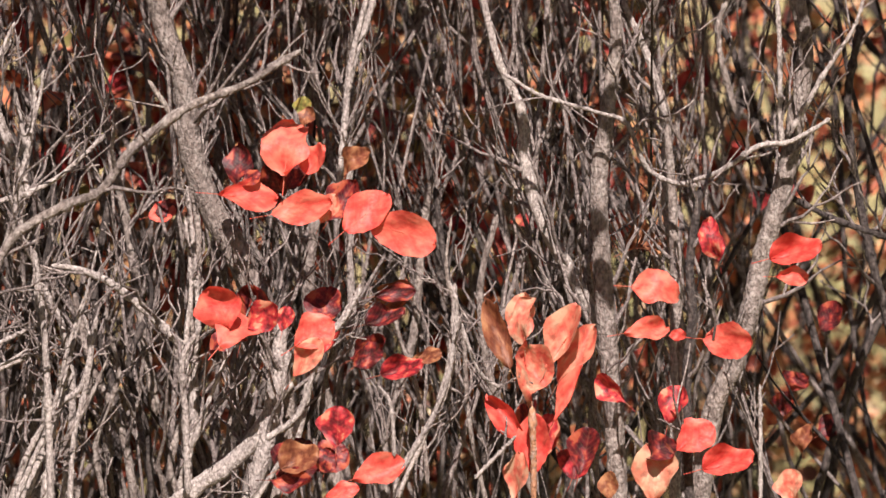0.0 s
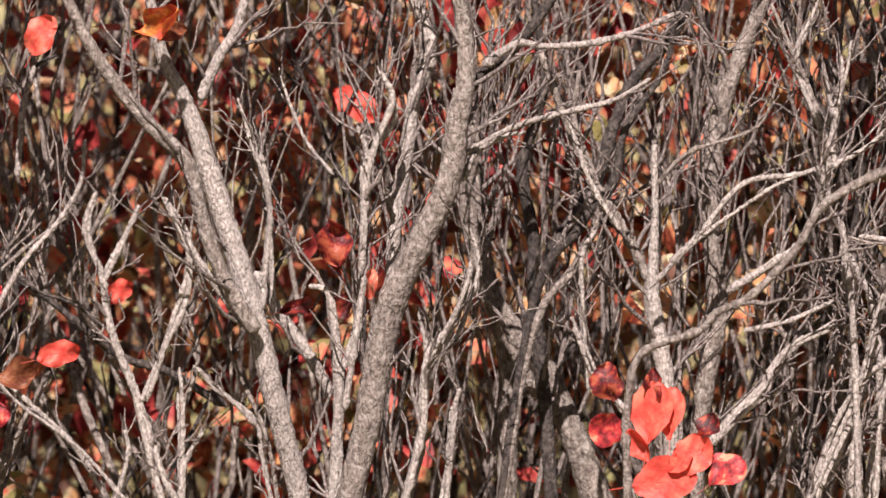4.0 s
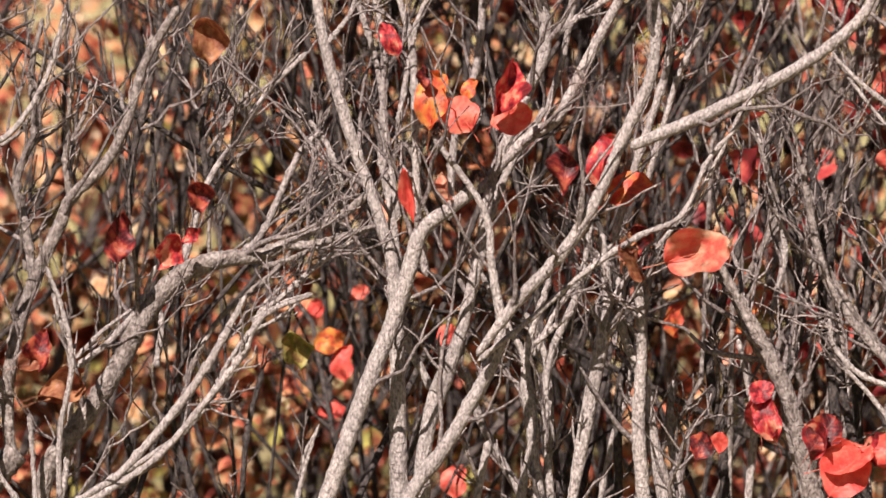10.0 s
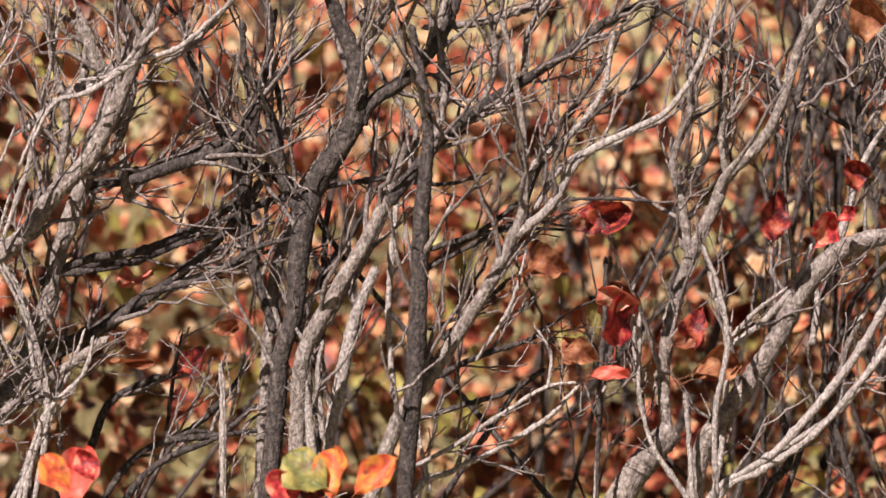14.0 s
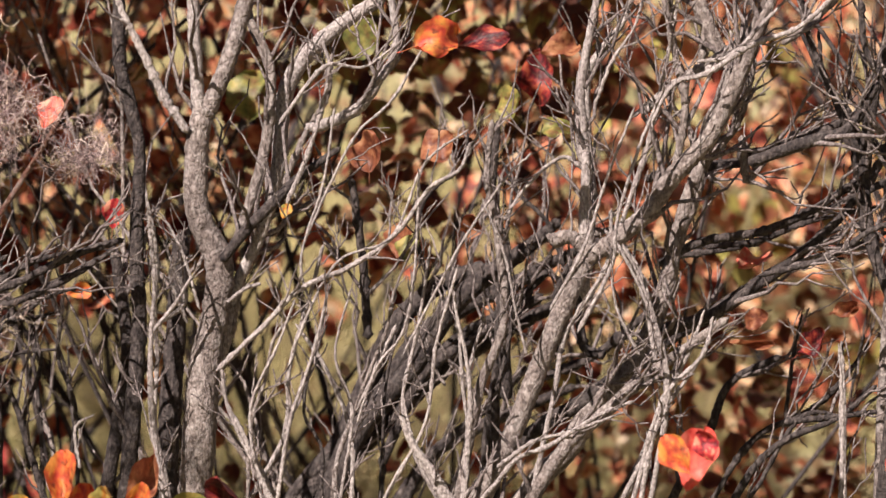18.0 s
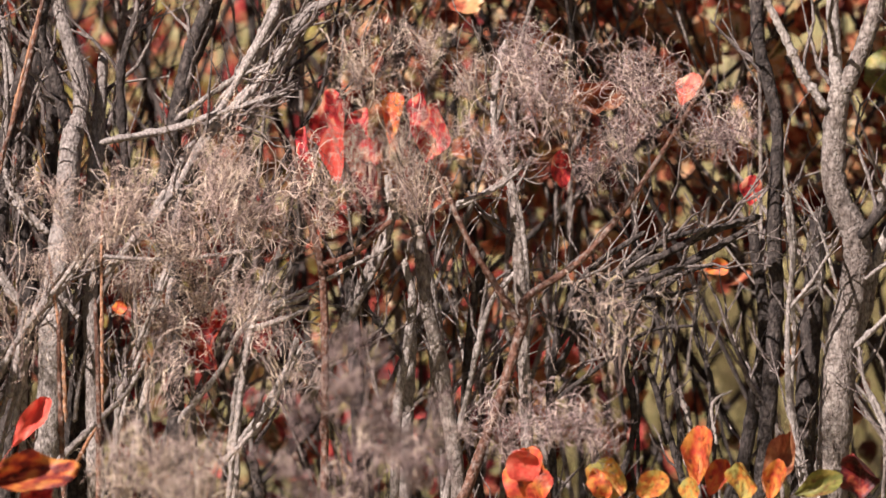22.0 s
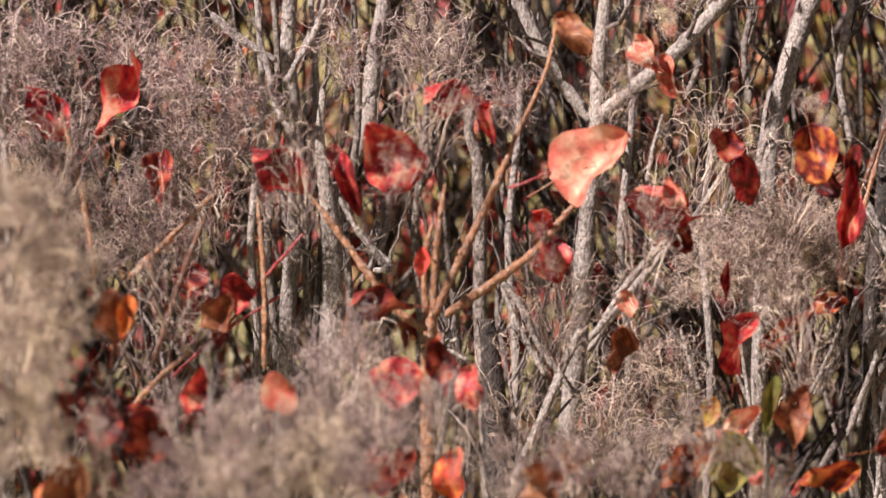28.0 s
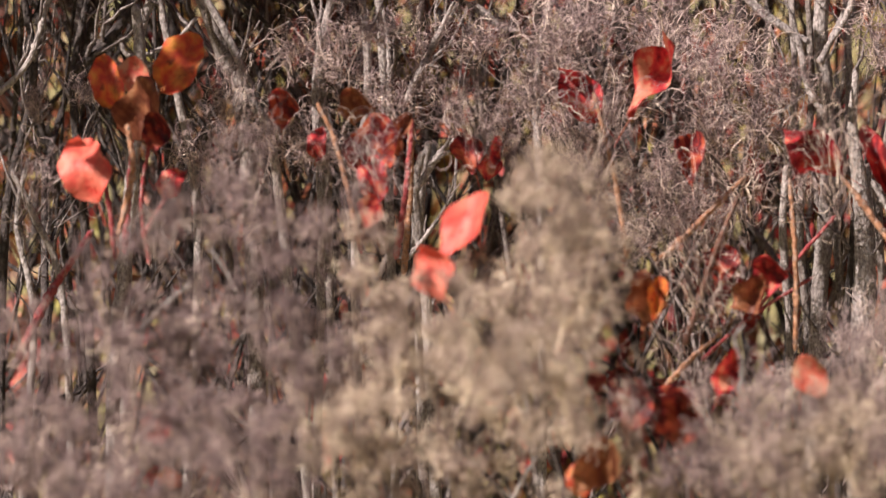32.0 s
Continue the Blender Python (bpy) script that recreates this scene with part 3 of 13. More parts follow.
def foliage(az0, az1, d0, d1, z0, z1, count, seed, skin, size=(0.03, 0.055), clump=0.12, level=False, label="autumn leaves on the low bushes behind"):
    """Crowds of leaves on the bushes behind, in clumps with gaps, on thin twigs."""
    rng = np.random.default_rng(seed)
    m = max(1, count // 9)
    cx, cy = on_arc(rng, m, az0, az1, d0, d1)
    cz = rng.uniform(z0, z1, m) + (0 if level else ground_height(cx, cy))
    c = np.stack([cx, cy, cz], -1)
    pick = rng.integers(0, m, count)
    at = c[pick] + rng.normal(size=(count, 3)) * clump * np.array([0.8, 0.8, 0.55])
    q = rng.normal(size=(count, 3, 3))
    q[:, :, 1] += np.array([0, -0.15, 0.55])
    q[:, :, 2] += np.array([0, -0.6, 0.4]) * 1.2
    yv = q[:, :, 1] / np.linalg.norm(q[:, :, 1], axis=1, keepdims=True)
    zv = q[:, :, 2] - yv * (q[:, :, 2] * yv).sum(1, keepdims=True)
    zv /= np.linalg.norm(zv, axis=1, keepdims=True)
    xv = np.cross(yv, zv)
    s = rng.uniform(*size, count)[:, None, None]
    bend = rng.uniform(-0.35, 0.5, count)[:, None]
    lv = np.repeat(BLADE_V[None], count, 0)
    lv[:, :, 2] += bend * lv[:, :, 1] ** 2 + np.abs(lv[:, :, 0]) * rng.uniform(0, 0.6, count)[:, None]
    v = at[:, None] + (lv[:, :, :1] * xv[:, None] + lv[:, :, 1:2] * yv[:, None] + lv[:, :, 2:] * zv[:, None]) * s
    tri = np.array([(0, 2, 1), (0, 3, 2), (1, 2, 5), (1, 5, 4), (2, 3, 6), (2, 6, 5), (4, 5, 8), (4, 8, 7), (5, 6, 9), (5, 9, 8)])
    f = (np.arange(count)[:, None, None] * len(BLADE_V) + tri).reshape(-1, 3)
    tagged(new("autumn_leaves", mesh_from("autumn_leaves", v.reshape(-1, 3), f, skin)), label, "leaves", kind="stuff")


# ---- the bushes along the way, from the first to the last ----

bush = shrub(-33.14, 5.1, "leafy grey-barked smoke bush with coral-red leaves")
stem(bush, 5.05, [(-32.97, 1.176, 11.3), (-33.18, 1.231, 11.8), (-33.33, 1.282, 11.3), (-33.58, 1.348, 10.7), (-33.77, 1.421, 10.1), (-33.89, 1.482, 9.0), (-33.79, 1.556, 7.9)], twigs=9, length=0.15)
stem(bush, 5.05, [(-31.60, 1.039, 11.3), (-31.58, 1.135, 11.3), (-31.54, 1.203, 11.3), (-31.51, 1.287, 10.1), (-31.51, 1.361, 10.1), (-31.63, 1.428, 8.5), (-31.76, 1.506, 6.8), (-31.72, 1.563, 5.1)], twigs=12, length=0.15)
stem(bush, 5.1, [(-31.57, 1.190, 7.4), (-31.21, 1.260, 8.0), (-30.85, 1.323, 8.0), (-30.69, 1.381, 7.4), (-30.67, 1.432, 5.7), (-30.41, 1.490, 4.6), (-30.25, 1.559, 3.4)], BARK_PALE, twigs=9, length=0.15, root=False, name="branch")
stem(bush, 5.1, [(-32.24, 1.035, 6.3), (-32.30, 1.188, 6.3), (-32.34, 1.273, 7.4), (-32.27, 1.347, 7.4), (-32.28, 1.416, 5.7), (-32.13, 1.479, 4.6), (-31.84, 1.542, 3.4)], BARK_PALE, twigs=12, length=0.15)
stem(bush, 4.95, [(-32.40, 1.042, 5.0), (-32.41, 1.152, 5.5), (-32.51, 1.224, 5.5), (-32.50, 1.274, 5.0), (-32.65, 1.350, 4.4)], BARK_SHADED, twigs=7, length=0.11)
stem(bush, 5, [(-32.40, 1.352, 2.2), (-32.92, 1.367, 2.8), (-33.31, 1.388, 3.3), (-33.69, 1.392, 2.8), (-34.15, 1.413, 2.2)], BARK_PALE, twigs=3, length=0.07, root=False, name="branch")
stem(bush, 5, [(-33.59, 1.387, 3.3), (-33.58, 1.420, 2.8), (-33.60, 1.487, 2.8), (-33.59, 1.543, 2.2)], BARK_PALE, twigs=3, length=0.07, root=False, name="branch")
stem(bush, 5, [(-33.70, 1.403, 3.3), (-34.10, 1.458, 2.8), (-34.44, 1.501, 2.2), (-34.58, 1.534, 1.7)], BARK_PALE, twigs=3, length=0.07, root=False, name="branch")
stem(bush, 5, [(-32.62, 1.351, 2.8), (-32.27, 1.358, 2.8), (-32.03, 1.375, 2.8), (-31.85, 1.415, 2.8), (-31.54, 1.427, 2.2), (-30.90, 1.446, 2.2), (-30.47, 1.469, 2.2)], BARK_PALE, twigs=5, length=0.07, root=False, name="branch")
stem(bush, 5.2, [(-34.86, 1.132, 5.2), (-34.69, 1.213, 5.2), (-34.48, 1.306, 5.2), (-34.34, 1.423, 4.6), (-34.50, 1.509, 4.1)], BARK_SHADED, twigs=8, length=0.11, root=False, name="branch")
stem(bush, 5.1, [(-34.92, 1.288, 4.0), (-34.17, 1.313, 3.4), (-33.67, 1.337, 3.4), (-33.23, 1.350, 2.8)], BARK_SHADED, twigs=3, length=0.11, root=False, name="branch")
stem(bush, 4.9, [(-33.20, 1.042, 2.2), (-33.23, 1.113, 2.2), (-33.24, 1.157, 1.6)], BARK_PALE, twigs=2, length=0.07)
stem(bush, 5.3, [(-33.80, 1.019, 4.7), (-34.22, 1.130, 4.7), (-34.64, 1.212, 4.1)], BARK_SHADED, twigs=4, length=0.11)
stem(bush, 5.3, [(-33.07, 1.429, 4.1), (-32.91, 1.513, 3.5), (-33.12, 1.565, 3.0)], twigs=3, length=0.11, root=False, name="branch")
stem(bush, 5.2, [(-31.06, 1.033, 5.2), (-31.03, 1.109, 5.2), (-30.96, 1.178, 4.6), (-31.09, 1.271, 4.6), (-31.38, 1.357, 4.1)], BARK_SHADED, twigs=7, length=0.11)
stem(bush, 4.9, [(-30.64, 1.050, 3.3), (-30.66, 1.099, 3.8), (-30.66, 1.143, 3.3)], SHOOT, twigs=0, length=0.11)
leaf(bush, "coral", -32.10, 1.252, 4.92, 0.047, 0.91, 98, -18, 0, 4)
leaf(bush, "coral", -31.99, 1.213, 4.92, 0.048, 0.62, 83, -18, -13, 1)
leaf(bush, "red", -32.77, 1.298, 4.92, 0.041, 0.70, -12, -18, 7, 4)
leaf(bush, "coral", -33.70, 1.283, 4.92, 0.052, 0.69, 78, -18, -6, 8)
leaf(bush, "coral", -33.64, 1.259, 4.92, 0.035, 0.63, 93, -18, -19, 7)
leaf(bush, "coral", -32.92, 1.199, 4.92, 0.051, 0.79, 96, -18, 1, 2)
leaf(bush, "red", -32.26, 1.140, 4.92, 0.039, 0.98, 18, -18, -12, 1)
leaf(bush, "coral", -32.49, 1.106, 4.92, 0.043, 0.93, 58, -18, 8, 7)
leaf(bush, "coral", -32.84, 1.081, 4.92, 0.051, 0.71, 78, -18, -5, 8)
leaf(bush, "red", -31.58, 1.156, 4.92, 0.038, 0.96, -42, -18, -18, 3)
leaf(bush, "dark", -32.10, 1.096, 4.92, 0.033, 1.15, 58, -18, 2, 6)
leaf(bush, "brown", -31.99, 1.297, 5.1, 0.043, 1.08, 68, -18, -11, 6)
leaf(bush, "brown", -33.73, 1.093, 5.1, 0.037, 0.58, 8, -18, 9, 6)
leaf(bush, "pink", -30.60, 1.225, 4.92, 0.051, 0.65, 0, -18, -4, 4)
leaf(bush, "brown", -30.31, 1.213, 4.92, 0.072, 0.38, -17, -18, -17, 0)
leaf(bush, "pink", -31.06, 1.207, 4.92, 0.069, 0.72, 33, -18, 3, 3)
leaf(bush, "coral", -31.10, 1.152, 4.92, 0.061, 0.40, 33, -18, -10, 3)
leaf(bush, "coral", -30.37, 1.129, 4.92, 0.061, 0.48, -37, -18, 10, 1)
leaf(bush, "coral", -30.67, 1.106, 4.92, 0.058, 0.69, 6, -18, -3, 0)
leaf(bush, "pink", -30.65, 1.169, 4.92, 0.051, 0.83, -2, -18, -16, 5)
leaf(bush, "pink", -30.49, 1.074, 4.92, 0.050, 0.76, 13, -18, 4, 7)
leaf(bush, "dark", -31.24, 1.096, 4.92, 0.047, 0.96, 18, -18, -9, 3)
leaf(bush, "pink", -32.03, 1.075, 4.92, 0.059, 0.95, 8, -18, 11, 1)
leaf(bush, "brown", -31.51, 1.063, 4.92, 0.027, 1.00, 8, -18, -2, 0)
leaf(bush, "coral", -32.34, 1.206, 4.92, 0.017, 0.83, 88, -18, -15, 4)
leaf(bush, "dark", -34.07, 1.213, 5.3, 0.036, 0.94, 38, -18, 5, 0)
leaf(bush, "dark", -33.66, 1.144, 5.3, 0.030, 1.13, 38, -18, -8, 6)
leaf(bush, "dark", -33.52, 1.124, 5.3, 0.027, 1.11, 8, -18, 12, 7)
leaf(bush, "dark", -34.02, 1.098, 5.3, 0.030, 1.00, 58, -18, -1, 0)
leaf(bush, "pink", -33.55, 1.052, 5, 0.035, 1.04, -2, -18, -14, 7)
stem(bush, 4.93, [(-30.64, 1.088, 2.8), (-30.67, 1.121, 2.8), (-30.70, 1.149, 1.7)], RED_SHOOT, twigs=0, length=0.07, root=False, name="branch")
stem(bush, 4.93, [(-30.50, 1.094, 2.2), (-30.38, 1.122, 2.2), (-30.26, 1.144, 1.7)], RED_SHOOT, twigs=0, length=0.07, root=False, name="branch")
stem(bush, 4.9, [(-29.12, 1.078, 2.7), (-29.63, 1.153, 2.7), (-29.79, 1.201, 2.7), (-29.85, 1.245, 2.2), (-29.77, 1.267, 1.6)], BARK_PALE, twigs=2, length=0.04, root=False, name="branch")
stem(bush, 4.9, [(-29.09, 1.099, 2.2), (-29.06, 1.149, 2.2), (-28.93, 1.168, 1.6)], BARK_PALE, twigs=2, length=0.04, root=False, name="branch")
stem(bush, 4.9, [(-29.98, 1.075, 2.2), (-30.31, 1.102, 2.2), (-30.47, 1.115, 1.6)], BARK_PALE, twigs=2, length=0.04, root=False, name="branch")
stem(bush, 4.9, [(-29.85, 1.234, 2.2), (-30.08, 1.179, 2.2), (-30.30, 1.162, 2.2)], BARK_PALE, twigs=2, length=0.04, root=False, name="branch")
stem(bush, 4.9, [(-27.63, 1.120, 3.3), (-27.99, 1.141, 3.3), (-28.16, 1.173, 2.7), (-28.24, 1.206, 2.2)], BARK_PALE, twigs=2, length=0.04, root=False, name="branch")
stem(bush, 4.9, [(-28.11, 1.206, 2.7), (-28.51, 1.227, 2.7), (-28.78, 1.264, 2.2)], BARK_PALE, twigs=2, length=0.04, root=False, name="branch")
leaf(bush, "dark", -27.97, 1.091, 4.98, 0.056, 1.00, 28, -18, 6, 7)
leaf(bush, "dark", -28.36, 1.095, 4.98, 0.039, 1.07, 58, -18, -7, 7)
leaf(bush, "dark", -28.35, 1.246, 4.98, 0.041, 1.07, 18, -18, -20, 0)
leaf(bush, "brown", -29.16, 1.254, 4.98, 0.050, 0.70, 73, -18, 0, 5)
leaf(bush, "dark", -28.85, 1.200, 4.98, 0.040, 0.80, 68, -18, -13, 5)
leaf(bush, "brown", -29.48, 1.192, 4.98, 0.034, 0.46, 78, -18, 7, 0)
leaf(bush, "brown", -30.32, 1.220, 4.98, 0.050, 0.49, -17, -18, -6, 3)
leaf(bush, "pink", -30.58, 1.228, 4.95, 0.050, 0.74, 3, -18, -19, 1)
leaf(bush, "pink", -31.17, 1.191, 4.93, 0.066, 0.57, 33, -18, 1, 1)
leaf(bush, "dark", -30.60, 1.120, 4.98, 0.045, 0.63, -2, -18, -12, 3)
leaf(bush, "red", -30.79, 1.108, 4.98, 0.051, 0.70, 18, -18, 8, 7)
leaf(bush, "red", -31.19, 1.085, 4.98, 0.039, 1.07, 28, -18, -5, 8)
stem(bush, 5.05, [(-32.35, 1.223, 5.7), (-32.33, 1.268, 5.4), (-32.33, 1.341, 5.1), (-32.30, 1.414, 3.9)], twigs=4, length=0.06)
stem(bush, 4.93, [(-33.20, 1.043, 2.0), (-33.23, 1.112, 2.0), (-33.24, 1.156, 1.2)], BARK_PALE, twigs=0, length=0.03)

bush = shrub(-27.71, 5.1, "smoke bush with a long arching branch and bright coral leaves")
stem(bush, 5.05, [(-27.74, 1.051, 12.4), (-27.87, 1.135, 11.8), (-27.74, 1.215, 11.3), (-27.39, 1.300, 15.2), (-27.12, 1.346, 14.1), (-26.92, 1.403, 13.5), (-26.85, 1.471, 11.3), (-26.65, 1.528, 11.3), (-26.52, 1.579, 10.1)], twigs=12, length=0.15)
stem(bush, 5, [(-26.72, 1.057, 7.8), (-27.18, 1.089, 7.8), (-27.57, 1.121, 7.8), (-27.78, 1.160, 6.7), (-27.93, 1.204, 4.5)], BARK_PALE, twigs=4, length=0.15)
stem(bush, 5, [(-27.42, 1.055, 9.5), (-27.63, 1.110, 10.0), (-27.75, 1.160, 9.5), (-27.81, 1.193, 8.9), (-27.88, 1.237, 6.7)], BARK_PALE, twigs=4, length=0.15)
stem(bush, 5.15, [(-28.44, 1.044, 9.8), (-28.32, 1.142, 9.8), (-28.24, 1.188, 9.2), (-28.18, 1.269, 7.5), (-28.30, 1.338, 5.7)], twigs=6, length=0.15)
stem(bush, 5.1, [(-28.67, 1.211, 4.6), (-28.66, 1.365, 5.1), (-28.69, 1.427, 5.7), (-28.74, 1.478, 5.7), (-28.95, 1.529, 4.0), (-29.10, 1.568, 2.8)], BARK_PALE, twigs=8, length=0.11, root=False, name="branch")
stem(bush, 5, [(-26.84, 1.129, 3.3), (-26.87, 1.196, 3.3), (-26.92, 1.240, 2.8), (-26.91, 1.296, 2.8), (-26.85, 1.369, 2.2)], BARK_PALE, twigs=5, length=0.07, root=False, name="branch")
stem(bush, 4.95, [(-25.19, 1.065, 3.9), (-25.20, 1.169, 3.9), (-25.17, 1.247, 3.3), (-25.10, 1.313, 3.3)], BARK_PALE, twigs=6, length=0.11)
stem(bush, 5, [(-26.78, 1.207, 5.0), (-26.47, 1.236, 5.0), (-26.04, 1.271, 4.5), (-25.66, 1.289, 3.9), (-25.29, 1.296, 2.8)], BARK_PALE, twigs=3, length=0.11, root=False, name="branch")
stem(bush, 4.95, [(-29.08, 1.052, 2.8), (-29.63, 1.155, 2.8), (-29.78, 1.210, 2.8), (-29.84, 1.265, 2.8)], BARK_PALE, twigs=2, length=0.07)
stem(bush, 4.95, [(-28.15, 1.193, 2.8), (-28.58, 1.236, 2.2), (-28.78, 1.263, 1.7)], BARK_PALE, twigs=2, length=0.07, root=False, name="branch")
stem(bush, 5.05, [(-27.80, 1.051, 4.5), (-28.13, 1.163, 4.5), (-28.11, 1.191, 3.9)], BARK_PALE, twigs=2, length=0.11)
stem(bush, 5.1, [(-25.51, 1.056, 4.6), (-25.40, 1.114, 4.6), (-25.68, 1.175, 4.0), (-25.65, 1.243, 3.4)], twigs=4, length=0.11)
stem(bush, 5.1, [(-26.14, 1.054, 5.1), (-26.01, 1.129, 4.6), (-25.69, 1.198, 4.6), (-25.53, 1.267, 3.4)], twigs=5, length=0.11)
stem(bush, 5.15, [(-30.10, 1.039, 4.6), (-30.07, 1.125, 4.6), (-29.98, 1.206, 4.6), (-29.75, 1.276, 4.0), (-29.65, 1.362, 3.4)], BARK_SHADED, twigs=7, length=0.11)
stem(bush, 5.2, [(-28.95, 1.040, 5.2), (-29.04, 1.115, 5.2), (-29.34, 1.207, 5.2), (-29.47, 1.294, 4.6), (-29.59, 1.369, 4.1)], twigs=7, length=0.11)
stem(bush, 5.1, [(-24.98, 1.325, 4.0), (-25.01, 1.393, 3.4), (-25.16, 1.455, 2.8)], BARK_PALE, twigs=3, length=0.11, root=False, name="branch")
stem(bush, 5.1, [(-30.68, 1.039, 4.6), (-30.39, 1.114, 4.6), (-30.16, 1.183, 4.6), (-30.13, 1.263, 4.0), (-30.35, 1.331, 3.4)], twigs=7, length=0.11)
leaf(bush, "coral", -28.01, 1.403, 4.9, 0.057, 1.03, 10, -18, -18, 4)
leaf(bush, "coral", -28.32, 1.389, 4.9, 0.034, 1.01, 38, -18, 2, 8)
leaf(bush, "coral", -27.52, 1.355, 4.9, 0.062, 0.58, 98, -18, -11, 7)
leaf(bush, "dark", -27.58, 1.372, 4.9, 0.022, 0.94, 58, -18, 9, 7)
leaf(bush, "coral", -28.14, 1.341, 4.9, 0.060, 0.57, 83, -18, -4, 2)
leaf(bush, "coral", -28.86, 1.335, 4.9, 0.056, 0.79, 53, -18, -17, 0)
leaf(bush, "coral", -29.28, 1.315, 4.9, 0.067, 0.76, 108, 5, -5, 0)
leaf(bush, "brown", -28.24, 1.430, 4.9, 0.019, 0.96, 18, -18, -10, 2)
leaf(bush, "pink", -28.43, 1.341, 4.9, 0.031, 0.86, 28, -18, 10, 1)
leaf(bush, "coral", -27.18, 1.249, 4.9, 0.045, 1.10, -22, -18, -3, 2)
leaf(bush, "coral", -27.35, 1.227, 4.9, 0.052, 1.09, 48, -18, -16, 1)
leaf(bush, "red", -27.67, 1.239, 4.9, 0.038, 0.89, 58, -18, 4, 2)
leaf(bush, "coral", -28.22, 1.221, 4.9, 0.044, 0.94, 58, -18, -9, 7)
leaf(bush, "pink", -28.15, 1.198, 4.9, 0.045, 0.70, 38, -18, 11, 7)
leaf(bush, "red", -27.91, 1.236, 4.9, 0.025, 0.89, 18, -18, -2, 7)
leaf(bush, "dark", -29.03, 1.232, 4.9, 0.040, 0.68, 78, -18, -15, 8)
leaf(bush, "dark", -28.85, 1.197, 4.9, 0.036, 0.73, 58, -18, 5, 4)
leaf(bush, "red", -29.21, 1.183, 4.9, 0.043, 0.67, 78, -18, -8, 8)
leaf(bush, "brown", -29.52, 1.194, 4.9, 0.028, 0.70, 73, -18, 12, 7)
leaf(bush, "brown", -28.77, 1.386, 4.9, 0.038, 0.72, 38, -18, -1, 6)
# leaves behind the coral ones, their shade given by the dark colour
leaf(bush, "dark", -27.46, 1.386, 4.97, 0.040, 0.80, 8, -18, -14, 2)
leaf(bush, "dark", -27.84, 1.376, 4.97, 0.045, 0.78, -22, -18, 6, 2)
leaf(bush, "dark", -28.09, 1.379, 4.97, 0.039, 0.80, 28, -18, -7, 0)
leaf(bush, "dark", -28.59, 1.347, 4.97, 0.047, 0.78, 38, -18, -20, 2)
leaf(bush, "green", -28.20, 1.442, 4.97, 0.022, 1.06, 8, -18, 0, 7)
leaf(bush, "dark", -27.49, 1.239, 4.98, 0.051, 0.83, 18, -18, -13, 5)
leaf(bush, "dark", -27.23, 1.215, 4.98, 0.039, 0.80, 58, -18, 7, 4)
leaf(bush, "red", -28.41, 1.214, 4.97, 0.033, 0.83, 28, -18, -6, 3)
leaf(bush, "red", -28.46, 1.130, 4.9, 0.040, 1.11, 8, -18, -19, 7)
leaf(bush, "brown", -28.01, 1.099, 4.9, 0.041, 1.00, 68, -18, 1, 8)
leaf(bush, "coral", -28.90, 1.086, 4.9, 0.053, 0.76, 73, -18, -12, 1)
leaf(bush, "dark", -27.92, 1.077, 4.9, 0.047, 0.56, 98, -18, 8, 2)
leaf(bush, "dark", -28.33, 1.098, 4.9, 0.025, 1.06, 18, -18, -5, 4)
leaf(bush, "coral", -28.48, 1.066, 4.9, 0.034, 0.63, 78, -18, -18, 7)
leaf(bush, "dark", -26.64, 1.349, 5.2, 0.029, 0.75, 78, -18, 2, 0)
leaf(bush, "dark", -29.16, 1.257, 4.9, 0.039, 0.54, 83, -18, -11, 7)
stem(bush, 5.05, [(-26.73, 1.038, 4.8), (-26.56, 1.094, 4.2), (-26.84, 1.172, 4.2), (-26.86, 1.229, 3.9), (-26.96, 1.307, 3.9), (-26.91, 1.363, 3.6), (-26.75, 1.431, 3.6), (-26.45, 1.477, 2.7)], twigs=4, length=0.06)
stem(bush, 5, [(-26.59, 1.060, 3.3), (-26.84, 1.129, 3.0), (-26.87, 1.196, 2.7), (-26.83, 1.263, 1.8)], twigs=3, length=0.05)
stem(bush, 4.96, [(-29.02, 1.054, 2.4), (-29.19, 1.090, 2.4), (-29.56, 1.133, 2.1), (-29.77, 1.177, 1.8), (-29.86, 1.232, 1.2)], BARK_PALE, twigs=3, length=0.05)
stem(bush, 5, [(-25.41, 1.064, 3.3), (-25.47, 1.123, 3.0), (-25.69, 1.200, 2.7), (-25.65, 1.245, 1.5)], BARK_PALE, twigs=3, length=0.06)
stem(bush, 5.05, [(-28.53, 1.347, 3.0), (-28.65, 1.420, 3.6), (-28.74, 1.482, 3.6), (-28.96, 1.552, 3.0)], BARK_PALE, twigs=3, length=0.06, root=False, name="branch")
stem(bush, 4.94, [(-28.05, 1.191, 2.1), (-28.51, 1.231, 2.1), (-28.78, 1.268, 1.2)], BARK_PALE, twigs=2, length=0.03, root=False, name="branch")
stem(bush, 5.05, [(-27.16, 1.056, 3.0), (-27.27, 1.149, 2.7), (-27.55, 1.215, 2.4), (-27.70, 1.271, 1.5)], twigs=3, length=0.06)
stem(bush, 5.1, [(-27.61, 1.052, 3.0), (-28.23, 1.155, 2.7), (-28.39, 1.235, 2.4), (-28.54, 1.285, 1.5)], BARK_SHADED, twigs=4, length=0.06)
stem(bush, 5.05, [(-30.10, 1.046, 3.0), (-29.94, 1.129, 2.7), (-29.91, 1.208, 2.4), (-29.75, 1.276, 2.1), (-29.83, 1.332, 1.2)], twigs=4, length=0.06)
